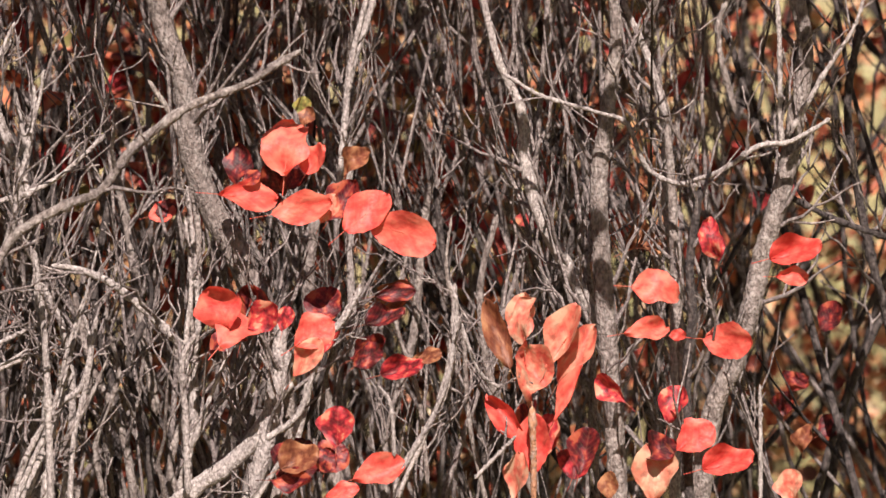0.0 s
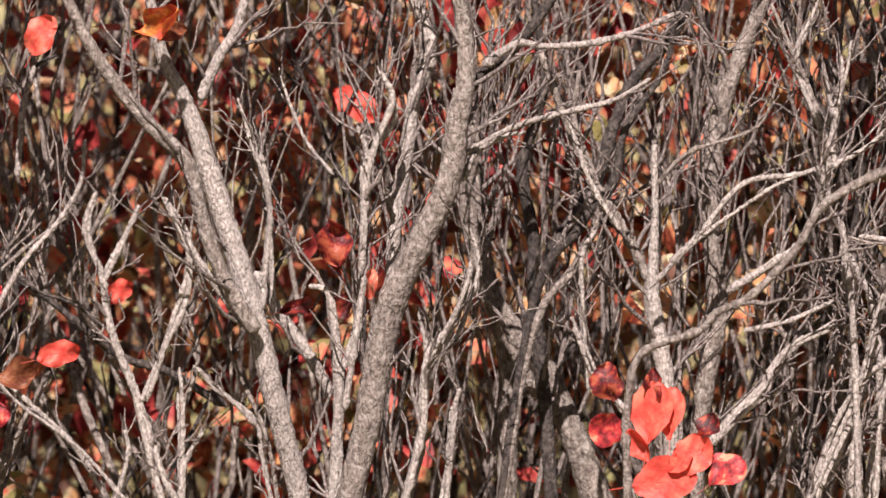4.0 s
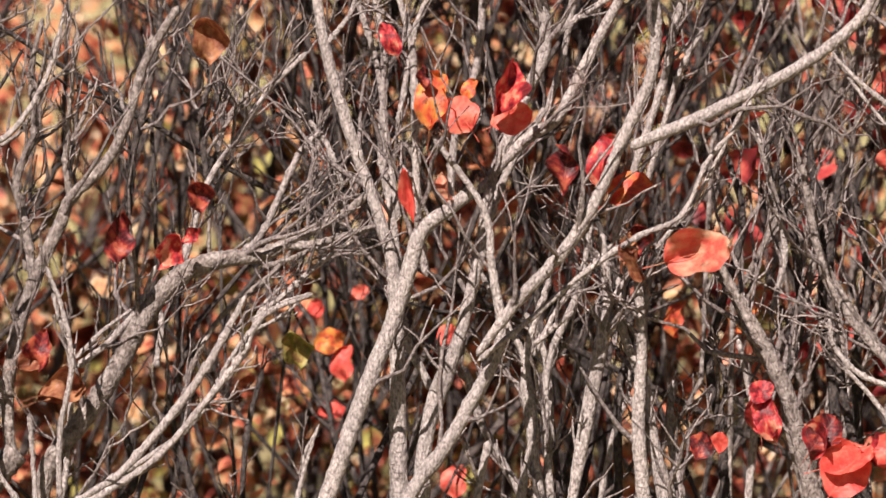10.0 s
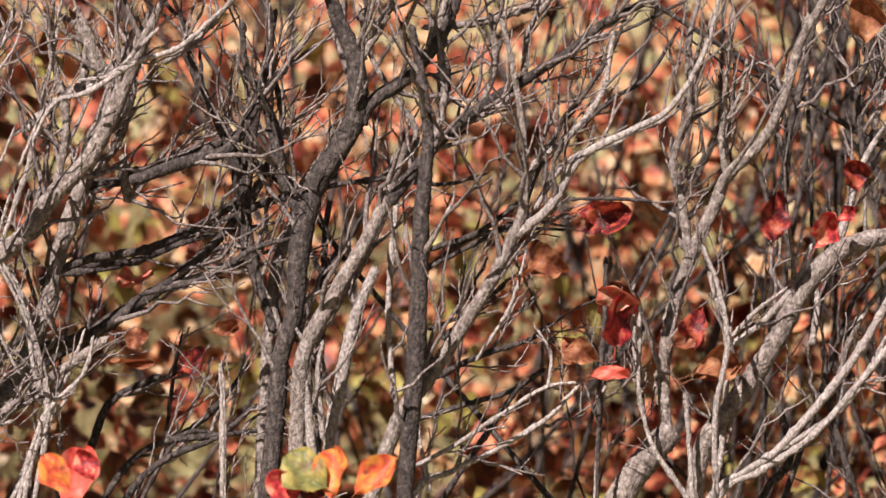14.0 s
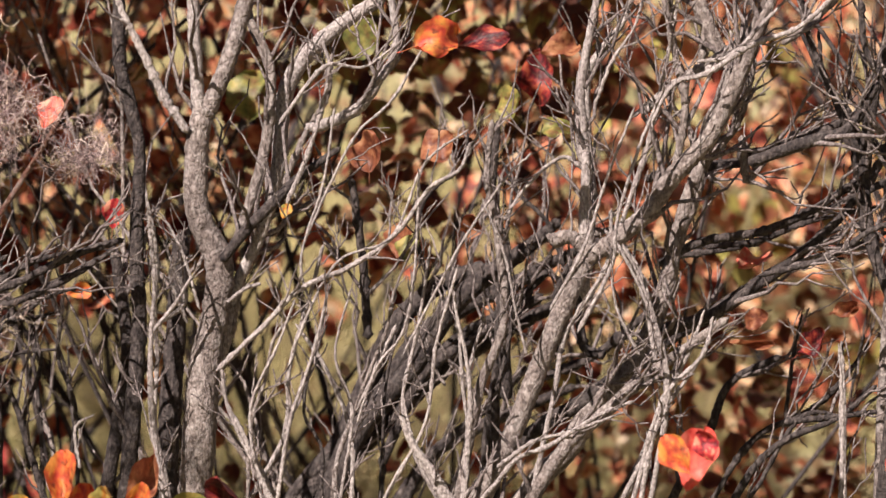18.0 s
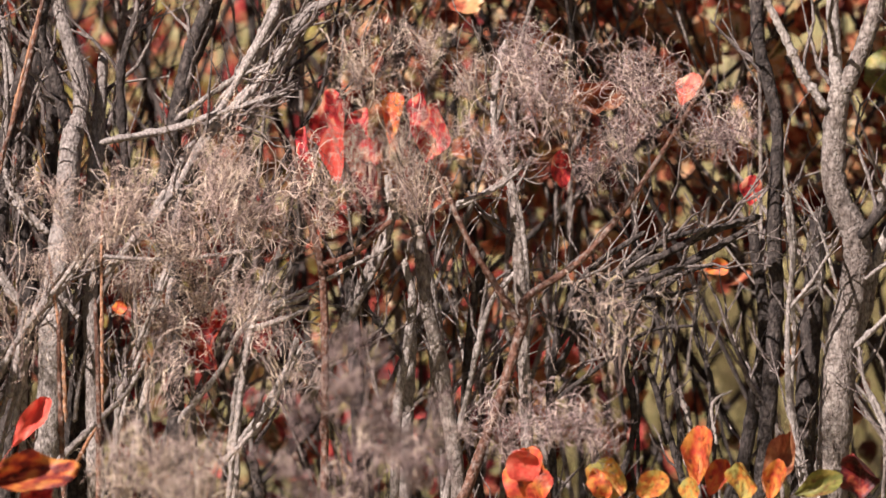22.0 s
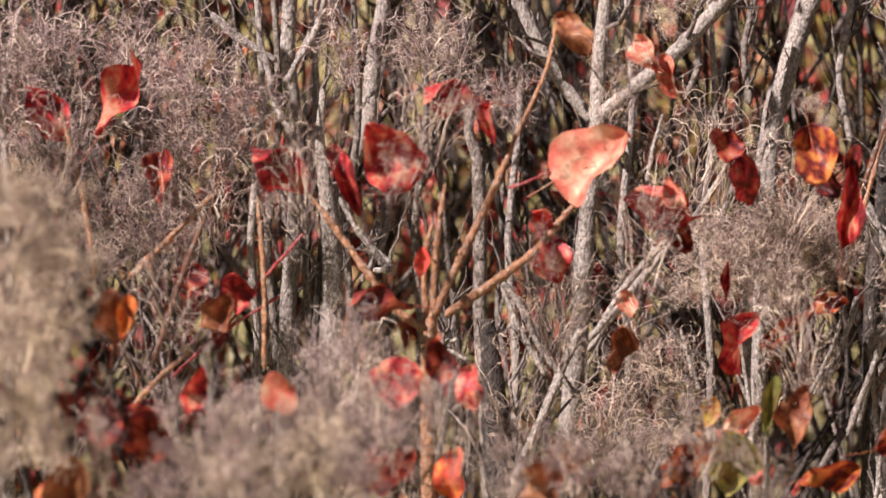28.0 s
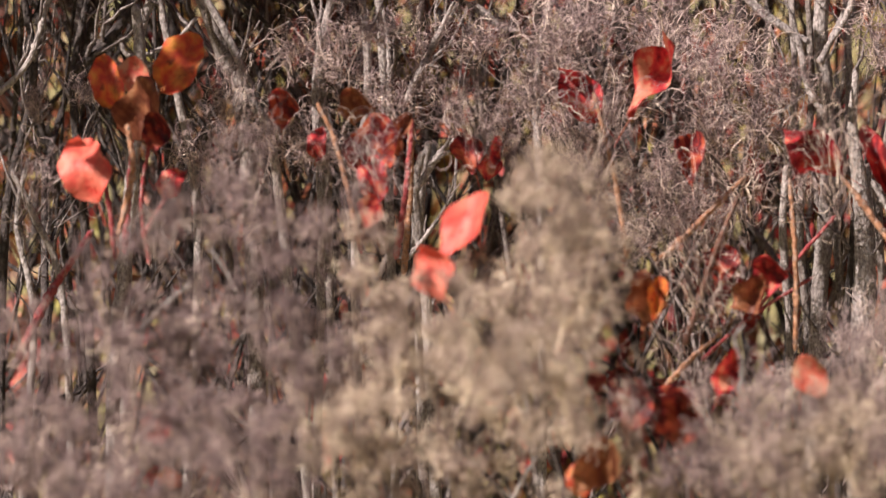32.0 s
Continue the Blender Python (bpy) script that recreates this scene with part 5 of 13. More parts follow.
stem(bush, 4.95, [(-16.75, 1.277, 3.3), (-16.92, 1.304, 2.8), (-17.18, 1.347, 1.7)], BARK_PALE, twigs=3, length=0.05, root=False, name="branch")
stem(bush, 4.95, [(-17.13, 1.154, 3.9), (-16.84, 1.227, 3.3), (-16.74, 1.282, 2.8)], BARK_PALE, twigs=3, length=0.05, root=False, name="branch")
stem(bush, 4.95, [(-17.19, 1.159, 3.3), (-17.51, 1.236, 3.3), (-17.73, 1.290, 2.8), (-17.73, 1.323, 2.2)], BARK_PALE, twigs=3, length=0.05, root=False, name="branch")
stem(bush, 4.95, [(-17.37, 1.043, 4.4), (-17.15, 1.126, 3.9), (-16.99, 1.193, 2.8)], BARK_PALE, twigs=3, length=0.05)
stem(bush, 4.95, [(-17.53, 1.042, 3.9), (-17.59, 1.147, 2.8), (-17.57, 1.191, 2.2)], BARK_PALE, twigs=3, length=0.05)
stem(bush, 4.95, [(-18.55, 1.265, 2.8), (-18.65, 1.348, 2.8), (-18.42, 1.420, 2.2)], BARK_PALE, twigs=3, length=0.05, root=False, name="branch")
stem(bush, 4.95, [(-16.73, 1.045, 3.3), (-16.95, 1.105, 2.8), (-16.93, 1.133, 2.2)], BARK_PALE, twigs=3, length=0.05)
stem(bush, 5, [(-17.51, 1.051, 2.4), (-17.54, 1.118, 2.1), (-17.54, 1.166, 1.5)], BARK_PALE, twigs=2, length=0.05)
stem(bush, 5, [(-17.09, 1.153, 2.4), (-17.37, 1.202, 2.1), (-17.64, 1.252, 2.1), (-17.76, 1.296, 1.8), (-17.68, 1.330, 1.8), (-17.44, 1.361, 1.2)], BARK_PALE, twigs=3, length=0.05, root=False, name="branch")
stem(bush, 5.02, [(-18.44, 1.243, 3.0), (-18.60, 1.304, 2.7), (-18.59, 1.360, 2.4), (-18.43, 1.428, 1.5)], BARK_PALE, twigs=3, length=0.05, root=False, name="branch")
stem(bush, 5, [(-19.29, 1.045, 3.9), (-19.34, 1.090, 3.6), (-19.40, 1.173, 3.0), (-19.58, 1.228, 2.7), (-19.75, 1.322, 2.4), (-19.77, 1.386, 1.8), (-20.12, 1.427, 1.5), (-19.92, 1.481, 1.2)], BARK_PALE, twigs=4, length=0.06)
stem(bush, 4.98, [(-20.01, 1.044, 3.3), (-20.26, 1.110, 3.0), (-20.39, 1.187, 2.4), (-20.31, 1.226, 1.2)], BARK_PALE, twigs=3, length=0.05)
stem(bush, 4.98, [(-20.39, 1.187, 2.1), (-20.80, 1.241, 1.8), (-20.91, 1.274, 1.2)], BARK_PALE, twigs=2, length=0.04, root=False, name="branch")
stem(bush, 4.95, [(-20.45, 1.044, 2.6), (-20.61, 1.104, 2.4), (-20.69, 1.140, 1.5)], BARK_PALE, twigs=2, length=0.04)
stem(bush, 4.95, [(-16.95, 1.058, 2.4), (-16.40, 1.116, 2.1), (-15.78, 1.159, 1.8), (-15.44, 1.191, 1.2)], BARK_PALE, twigs=3, length=0.04, root=False, name="branch")
stem(bush, 5.1, [(-17.89, 1.449, 3.3), (-18.11, 1.494, 3.0), (-18.44, 1.527, 2.7), (-18.71, 1.549, 2.4)], twigs=3, length=0.06, root=False, name="branch")
stem(bush, 5.1, [(-19.39, 1.375, 2.4), (-19.09, 1.411, 2.1), (-18.89, 1.457, 1.8), (-18.81, 1.486, 1.2)], BARK_PALE, twigs=3, length=0.05, root=False, name="branch")
stem(bush, 5.1, [(-16.77, 1.228, 2.1), (-16.40, 1.255, 1.8), (-16.02, 1.268, 1.5), (-15.77, 1.280, 1.2)], BARK_SHADED, twigs=3, length=0.05, root=False, name="branch")
stem(bush, 4.97, [(-18.57, 1.049, 2.7), (-18.47, 1.099, 2.7), (-18.39, 1.138, 2.4), (-17.96, 1.168, 2.1), (-17.78, 1.190, 1.5)], BARK_PALE, twigs=2, length=0.05)
stem(bush, 4.97, [(-20.09, 1.058, 4.1), (-20.31, 1.138, 3.5), (-20.37, 1.193, 3.2), (-20.29, 1.237, 1.5)], BARK_PALE, twigs=3, length=0.05)
stem(bush, 4.97, [(-20.38, 1.187, 3.0), (-20.73, 1.236, 2.4), (-20.91, 1.286, 1.5)], BARK_PALE, twigs=2, length=0.04, root=False, name="branch")
stem(bush, 4.95, [(-20.54, 1.057, 3.2), (-20.63, 1.110, 2.6), (-20.67, 1.143, 1.5)], BARK_PALE, twigs=1, length=0.04)
stem(bush, 5, [(-18.53, 1.242, 3.0), (-18.63, 1.320, 2.7), (-18.61, 1.365, 2.4), (-18.44, 1.421, 2.1), (-18.33, 1.454, 1.2)], BARK_PALE, twigs=3, length=0.05, root=False, name="branch")
stem(bush, 4.98, [(-19.66, 1.278, 3.8), (-19.72, 1.339, 3.5), (-19.74, 1.383, 3.0), (-20.11, 1.432, 2.4), (-19.93, 1.477, 1.2)], BARK_PALE, twigs=3, length=0.05, root=False, name="branch")
stem(bush, 4.95, [(-18.43, 1.130, 2.4), (-18.03, 1.167, 2.1), (-17.72, 1.193, 1.2)], BARK_PALE, twigs=2, length=0.03, root=False, name="branch")
stem(bush, 5.05, [(-17.61, 1.062, 2.7), (-17.57, 1.132, 2.7), (-17.79, 1.199, 2.4), (-17.68, 1.244, 2.1), (-17.73, 1.289, 1.2)], twigs=3, length=0.05)
stem(bush, 5.05, [(-18.62, 1.059, 3.0), (-18.52, 1.118, 2.7), (-18.11, 1.209, 2.4), (-17.82, 1.289, 2.1), (-17.65, 1.334, 1.2)], twigs=4, length=0.06)
leaf(bush, "orange", -17.52, 1.526, 4.96, 0.053, 0.57, 72, -12, 0, 5)
leaf(bush, "brown", -17.61, 1.518, 4.97, 0.033, 0.83, 60, -12, 0, 6)
leaf(bush, "dark", -19.38, 1.306, 4.96, 0.048, 1.00, -10, -12, 0, 9)
leaf(bush, "dark", -18.92, 1.244, 4.96, 0.037, 0.69, 80, -12, 0, 10)
leaf(bush, "coral", -19.68, 1.456, 5.4, 0.057, 0.68, -50, -12, 0, 4)
leaf(bush, "pink", -19.77, 1.266, 4.98, 0.030, 0.69, 0, -12, 0, 10)
leaf(bush, "dark", -19.46, 1.240, 5.2, 0.035, 0.76, 60, -12, 0, 5)
leaf(bush, "coral", -16.92, 1.263, 5.4, 0.036, 0.79, 70, -12, 0, 4)
leaf(bush, "orange", -18.54, 1.051, 5.1, 0.034, 0.76, 30, -12, 0, 5)
stem(bush, 5, [(-20.51, 1.185, 2.7), (-20.78, 1.223, 2.7), (-20.99, 1.278, 2.4), (-20.91, 1.317, 1.2)], BARK_PALE, twigs=3, length=0.05, root=False, name="branch")

bush = shrub(-14.06, 5.05, "slender smoke bush with crumpled red and brown leaves")
stem(bush, 5, [(-13.56, 1.060, 11.2), (-13.33, 1.128, 10.6), (-13.29, 1.178, 10.0), (-13.29, 1.245, 9.5), (-13.23, 1.306, 8.9), (-13.13, 1.374, 8.4), (-13.17, 1.429, 7.8), (-13.23, 1.474, 7.3), (-13.10, 1.519, 6.1), (-12.97, 1.575, 5.0)], BARK_PALE, twigs=5, length=0.15)
stem(bush, 4.98, [(-13.09, 1.157, 6.1), (-12.73, 1.192, 5.0), (-12.30, 1.243, 5.0), (-12.11, 1.299, 4.4), (-11.98, 1.377, 3.3)], twigs=5, length=0.11, root=False, name="branch")
stem(bush, 5.05, [(-14.13, 1.055, 11.3), (-14.41, 1.111, 10.1), (-14.57, 1.166, 9.6), (-14.63, 1.239, 9.0), (-14.66, 1.307, 7.3), (-14.78, 1.352, 7.9), (-15.09, 1.390, 7.9), (-15.27, 1.440, 7.3), (-15.29, 1.496, 6.2), (-15.26, 1.570, 5.6)], twigs=6, length=0.15)
stem(bush, 5, [(-11.90, 1.066, 7.2), (-11.75, 1.139, 8.2), (-11.51, 1.184, 6.7), (-11.34, 1.218, 4.8), (-10.99, 1.286, 4.3)], twigs=5, length=0.15)
stem(bush, 4.95, [(-13.33, 1.394, 3.3), (-13.65, 1.404, 3.3), (-13.99, 1.431, 2.8), (-14.27, 1.485, 2.2), (-14.29, 1.535, 2.2)], BARK_PALE, twigs=3, length=0.07, root=False, name="branch")
stem(bush, 4.95, [(-14.50, 1.169, 3.3), (-14.26, 1.198, 3.3), (-14.03, 1.243, 3.3), (-13.74, 1.316, 3.3), (-13.59, 1.344, 2.8)], BARK_PALE, twigs=4, length=0.05, root=False, name="branch")
stem(bush, 4.9, [(-13.15, 1.416, 3.3), (-12.72, 1.445, 2.7), (-12.41, 1.473, 2.2)], BARK_PALE, twigs=2, length=0.07, root=False, name="branch")
stem(bush, 5.1, [(-13.19, 1.375, 5.1), (-13.10, 1.449, 4.6), (-13.32, 1.511, 4.6), (-13.66, 1.555, 4.0)], BARK_PALE, twigs=3, length=0.11, root=False, name="branch")
stem(bush, 4.95, [(-13.15, 1.147, 3.3), (-12.59, 1.165, 3.3), (-12.28, 1.194, 2.8), (-12.23, 1.222, 2.2)], BARK_PALE, twigs=2, length=0.07, root=False, name="branch")
stem(bush, 4.95, [(-13.09, 1.094, 3.3), (-12.64, 1.148, 2.8), (-12.34, 1.177, 2.2)], BARK_PALE, twigs=2, length=0.07, root=False, name="branch")
stem(bush, 5.05, [(-14.83, 1.053, 4.5), (-14.92, 1.109, 4.5), (-15.08, 1.170, 4.5), (-15.43, 1.231, 3.9)], BARK_PALE, twigs=4, length=0.11)
stem(bush, 5.1, [(-15.28, 1.049, 5.1), (-15.28, 1.123, 5.1), (-15.41, 1.190, 4.6), (-15.57, 1.270, 4.6), (-15.48, 1.355, 3.4)], BARK_SHADED, twigs=7, length=0.11)
stem(bush, 5.1, [(-12.54, 1.059, 5.1), (-12.38, 1.133, 5.1), (-12.29, 1.202, 5.1), (-12.26, 1.282, 4.6), (-12.43, 1.378, 4.0)], BARK_SHADED, twigs=7, length=0.11)
stem(bush, 5.2, [(-14.00, 1.048, 5.2), (-13.85, 1.136, 5.2), (-13.82, 1.217, 5.2), (-14.06, 1.309, 4.6), (-13.97, 1.403, 4.1)], BARK_SHADED, twigs=8, length=0.11)
stem(bush, 5.1, [(-11.60, 1.227, 4.0), (-11.76, 1.295, 4.0), (-11.60, 1.363, 3.4), (-11.49, 1.409, 2.8)], BARK_PALE, twigs=4, length=0.11, root=False, name="branch")
stem(bush, 5.1, [(-15.82, 1.383, 4.0), (-15.91, 1.451, 3.4), (-16.06, 1.496, 2.8)], BARK_PALE, twigs=2, length=0.11, root=False, name="branch")
stem(bush, 5, [(-14.62, 1.419, 2.8), (-14.91, 1.490, 2.8), (-14.87, 1.541, 2.8)], BARK_PALE, twigs=3, length=0.07, root=False, name="branch")
stem(bush, 4.93, [(-13.49, 1.322, 2.2), (-13.96, 1.364, 2.2), (-14.61, 1.401, 2.2)], SHOOT, twigs=0, length=0.07, root=False, name="branch")
leaf(bush, "dark", -12.11, 1.111, 4.9, 0.043, 1.04, 38, -18, -1, 1)
leaf(bush, "red", -12.90, 1.092, 4.9, 0.046, 0.84, 58, -18, -14, 8)
leaf(bush, "coral", -12.41, 1.084, 4.9, 0.055, 0.75, 78, -18, 6, 8)
leaf(bush, "red", -11.49, 1.132, 4.9, 0.044, 0.66, -12, -18, -7, 4)
leaf(bush, "red", -11.43, 1.153, 4.9, 0.029, 0.90, 38, -18, -20, 0)
leaf(bush, "pink", -13.33, 1.322, 4.9, 0.033, 0.52, 3, -18, 1, 1)
stem(bush, 5.05, [(-13.12, 1.144, 2.7), (-12.65, 1.159, 2.4), (-12.37, 1.180, 2.1), (-12.23, 1.214, 1.5)], BARK_PALE, twigs=3, length=0.05, root=False, name="branch")
stem(bush, 5.05, [(-13.16, 1.155, 3.9), (-12.70, 1.201, 3.9), (-12.37, 1.248, 3.3), (-12.14, 1.293, 3.0), (-12.04, 1.350, 2.4), (-11.90, 1.401, 1.5)], twigs=5, length=0.06, root=False, name="branch")
stem(bush, 5, [(-14.37, 1.163, 3.0), (-14.14, 1.219, 2.7), (-13.91, 1.276, 2.4), (-13.62, 1.336, 1.8), (-13.51, 1.361, 1.2)], BARK_PALE, twigs=4, length=0.05, root=False, name="branch")
stem(bush, 5.05, [(-13.14, 1.391, 2.7), (-12.86, 1.420, 2.1), (-12.53, 1.461, 1.8), (-12.35, 1.490, 1.2)], BARK_PALE, twigs=3, length=0.05, root=False, name="branch")
stem(bush, 5, [(-13.33, 1.395, 2.4), (-13.53, 1.403, 2.1), (-13.85, 1.416, 1.8), (-14.09, 1.446, 1.8), (-14.20, 1.482, 1.5), (-14.29, 1.526, 1.2)], twigs=3, length=0.05, root=False, name="branch")
stem(bush, 5, [(-14.58, 1.341, 1.8), (-14.35, 1.397, 1.8), (-14.09, 1.446, 1.5)], twigs=1, length=0.04, root=False, name="branch")
stem(bush, 5.15, [(-15.89, 1.400, 2.4), (-15.87, 1.441, 2.4), (-16.03, 1.492, 2.1), (-16.32, 1.508, 1.5)], BARK_SHADED, twigs=3, length=0.05, root=False, name="branch")
stem(bush, 5.1, [(-15.45, 1.281, 2.4), (-15.98, 1.319, 2.1), (-16.38, 1.346, 1.8), (-16.56, 1.391, 1.5), (-16.60, 1.420, 1.2)], twigs=3, length=0.05, root=False, name="branch")
stem(bush, 5.15, [(-15.35, 1.052, 3.7), (-15.31, 1.121, 3.4), (-15.54, 1.189, 3.1), (-15.76, 1.257, 2.8), (-15.72, 1.315, 2.1), (-15.87, 1.366, 1.5)], BARK_SHADED, twigs=4, length=0.06)
stem(bush, 5.15, [(-14.84, 1.053, 3.7), (-15.05, 1.110, 3.4), (-15.14, 1.156, 2.8), (-15.42, 1.212, 2.4), (-15.77, 1.269, 1.8)], BARK_SHADED, twigs=4, length=0.06)
stem(bush, 5.1, [(-13.15, 1.150, 3.6), (-12.78, 1.185, 3.6), (-12.35, 1.238, 3.6), (-12.18, 1.284, 3.0), (-12.01, 1.341, 2.4), (-11.91, 1.404, 2.1), (-11.79, 1.433, 1.2)], twigs=4, length=0.06, root=False, name="branch")
leaf(bush, "red", -14.36, 1.469, 4.97, 0.049, 0.63, 10, -12, 0, 9)
leaf(bush, "dark", -14.91, 1.416, 4.95, 0.054, 0.79, 62, -12, 0, 5)
leaf(bush, "red", -14.15, 1.379, 4.96, 0.044, 0.88, 20, -12, 0, 5)
leaf(bush, "brown", -14.60, 1.377, 4.96, 0.048, 0.55, 85, -12, 0, 6)
leaf(bush, "red", -15.02, 1.293, 4.95, 0.044, 0.83, -20, -12, 0, 9)
leaf(bush, "brown", -15.14, 1.302, 4.96, 0.028, 1.00, 30, -12, 0, 6)
leaf(bush, "red", -15.44, 1.268, 4.95, 0.033, 0.83, 50, -12, 0, 4)
leaf(bush, "dark", -15.07, 1.250, 4.97, 0.051, 1.01, 0, -12, 0, 5)
leaf(bush, "brown", -15.27, 1.241, 4.94, 0.033, 0.83, 10, -12, 0, 6)
leaf(bush, "coral", -15.04, 1.220, 4.93, 0.046, 0.51, 86, -12, 0, 1)
leaf(bush, "coral", -16.22, 1.207, 4.95, 0.044, 0.68, 80, -12, 0, 4)
leaf(bush, "brown", -15.73, 1.185, 4.97, 0.061, 0.58, 80, -12, 0, 9)
leaf(bush, "red", -15.49, 1.156, 4.97, 0.037, 1.01, 0, -12, 0, 4)
leaf(bush, "coral", -16.15, 1.520, 4.97, 0.042, 0.85, 30, -12, 0, 4)
leaf(bush, "orange", -13.74, 1.541, 5.3, 0.044, 0.97, 20, -12, 0, 4)
leaf(bush, "orange", -14.03, 1.529, 5.3, 0.035, 0.79, -10, -12, 0, 4)
leaf(bush, "coral", -12.94, 1.379, 5.3, 0.024, 1.34, 0, -12, 0, 0)
leaf(bush, "coral", -15.85, 1.463, 5.3, 0.024, 0.82, 0, -12, 0, 2)
leaf(bush, "red", -15.54, 1.482, 5.3, 0.021, 0.99, 0, -12, 0, 4)
leaf(bush, "pink", -16.16, 1.302, 5.4, 0.036, 0.95, 0, -12, 0, 5)
leaf(bush, "coral", -16.11, 1.046, 5.2, 0.035, 0.72, 80, -12, 0, 2)

bush = shrub(-8.16, 5.05, "many-stemmed pale grey smoke bush with a few red leaves")
stem(bush, 4.95, [(-6.50, 1.064, 10.0), (-6.74, 1.118, 9.5), (-7.02, 1.178, 9.5), (-7.27, 1.227, 9.0), (-7.48, 1.276, 9.0), (-7.66, 1.320, 8.5), (-7.98, 1.341, 7.6), (-8.27, 1.360, 7.6)], BARK_PALE, twigs=4, length=0.15)
stem(bush, 5, [(-7.31, 1.059, 10.6), (-7.32, 1.131, 9.6), (-7.34, 1.198, 8.2), (-7.34, 1.254, 8.2), (-7.30, 1.299, 7.2), (-7.18, 1.338, 6.7), (-6.98, 1.395, 6.7), (-6.81, 1.445, 6.7), (-6.64, 1.507, 6.3), (-6.54, 1.574, 5.2)], BARK_PALE, twigs=6, length=0.15)
stem(bush, 5, [(-7.58, 1.058, 7.8), (-7.64, 1.119, 8.4), (-7.85, 1.169, 8.4), (-8.06, 1.218, 7.3), (-8.21, 1.263, 6.7), (-8.35, 1.307, 6.7), (-8.47, 1.368, 6.1), (-8.86, 1.445, 6.7), (-9.13, 1.500, 7.3), (-9.06, 1.567, 6.7)], BARK_PALE, twigs=8, length=0.15)
stem(bush, 4.93, [(-7.42, 1.062, 8.1), (-7.76, 1.099, 7.6), (-8.16, 1.153, 7.6), (-8.51, 1.213, 6.2), (-8.44, 1.284, 4.7), (-8.37, 1.340, 3.8), (-7.82, 1.413, 3.4)], BARK_PALE, twigs=3, length=0.15)
stem(bush, 4.9, [(-8.24, 1.198, 3.8), (-8.68, 1.246, 6.6), (-9.04, 1.277, 6.6), (-9.38, 1.309, 7.1), (-9.72, 1.357, 6.6), (-9.99, 1.406, 6.6), (-10.30, 1.460, 6.6), (-10.39, 1.509, 6.6), (-10.37, 1.558, 5.5)], BARK_PALE, twigs=6, length=0.15, root=False, name="branch")
stem(bush, 5.05, [(-7.40, 1.242, 5.1), (-7.34, 1.333, 5.1), (-7.24, 1.400, 4.5), (-7.30, 1.473, 4.5), (-7.29, 1.524, 3.9), (-7.18, 1.570, 3.4)], BARK_PALE, twigs=5, length=0.11, root=False, name="branch")
stem(bush, 5.05, [(-7.70, 1.275, 5.1), (-7.63, 1.337, 5.1), (-7.63, 1.416, 4.5), (-7.63, 1.501, 4.5), (-7.49, 1.557, 3.4)], BARK_PALE, twigs=5, length=0.11, root=False, name="branch")
stem(bush, 5, [(-9.27, 1.053, 6.1), (-9.50, 1.141, 6.7), (-9.69, 1.213, 6.1), (-9.74, 1.247, 5.6), (-9.70, 1.314, 4.5)], BARK_PALE, twigs=4, length=0.11)
stem(bush, 5, [(-10.07, 1.050, 7.8), (-10.04, 1.123, 7.8), (-10.10, 1.190, 6.1), (-10.11, 1.234, 5.6), (-10.07, 1.279, 4.5)], BARK_PALE, twigs=4, length=0.15)
stem(bush, 5.02, [(-10.30, 1.049, 7.8), (-10.19, 1.111, 7.3), (-10.12, 1.161, 6.2), (-9.91, 1.212, 5.0), (-9.87, 1.269, 4.5)], BARK_PALE, twigs=4, length=0.15)
stem(bush, 5.05, [(-8.89, 1.052, 6.8), (-8.82, 1.125, 6.2), (-8.78, 1.170, 5.6), (-8.86, 1.215, 4.5), (-9.11, 1.271, 3.9)], BARK_PALE, twigs=5, length=0.11)
stem(bush, 5, [(-8.31, 1.357, 5.0), (-8.84, 1.406, 6.7), (-9.23, 1.427, 6.1), (-9.51, 1.471, 5.6), (-9.91, 1.531, 5.6), (-10.12, 1.564, 5.0)], BARK_PALE, twigs=6, length=0.11, root=False, name="branch")
stem(bush, 4.92, [(-8.24, 1.192, 3.3), (-8.90, 1.234, 3.3), (-9.43, 1.271, 3.3), (-10.08, 1.307, 3.3), (-10.60, 1.327, 2.7), (-10.94, 1.381, 2.7), (-11.34, 1.419, 2.7), (-11.55, 1.467, 2.2)], BARK_PALE, twigs=4, length=0.05, root=False, name="branch")
stem(bush, 4.9, [(-10.05, 1.395, 5.5), (-10.51, 1.410, 7.1), (-10.96, 1.425, 7.1), (-11.35, 1.440, 6.6), (-11.80, 1.458, 6.6), (-12.26, 1.481, 6.6), (-12.65, 1.507, 6.0), (-12.86, 1.534, 4.9), (-12.96, 1.555, 4.4)], BARK_PALE, twigs=5, length=0.15, root=False, name="branch")
stem(bush, 5, [(-8.19, 1.056, 4.5), (-8.34, 1.112, 4.5)], BARK_PALE, twigs=2, length=0.11)
stem(bush, 5.1, [(-8.70, 1.050, 5.1), (-8.46, 1.090, 5.1), (-8.22, 1.137, 5.1), (-8.11, 1.182, 4.6)], BARK_PALE, twigs=3, length=0.11)
stem(bush, 5.05, [(-9.02, 1.051, 4.5), (-8.99, 1.136, 4.5), (-9.07, 1.192, 4.5), (-9.42, 1.259, 3.9), (-9.58, 1.326, 3.4)], BARK_PALE, twigs=5, length=0.11)
stem(bush, 5.1, [(-9.79, 1.046, 5.1), (-9.82, 1.143, 5.1), (-9.98, 1.211, 4.6), (-9.82, 1.285, 4.0), (-9.46, 1.366, 3.4)], BARK_SHADED, twigs=5, length=0.11)
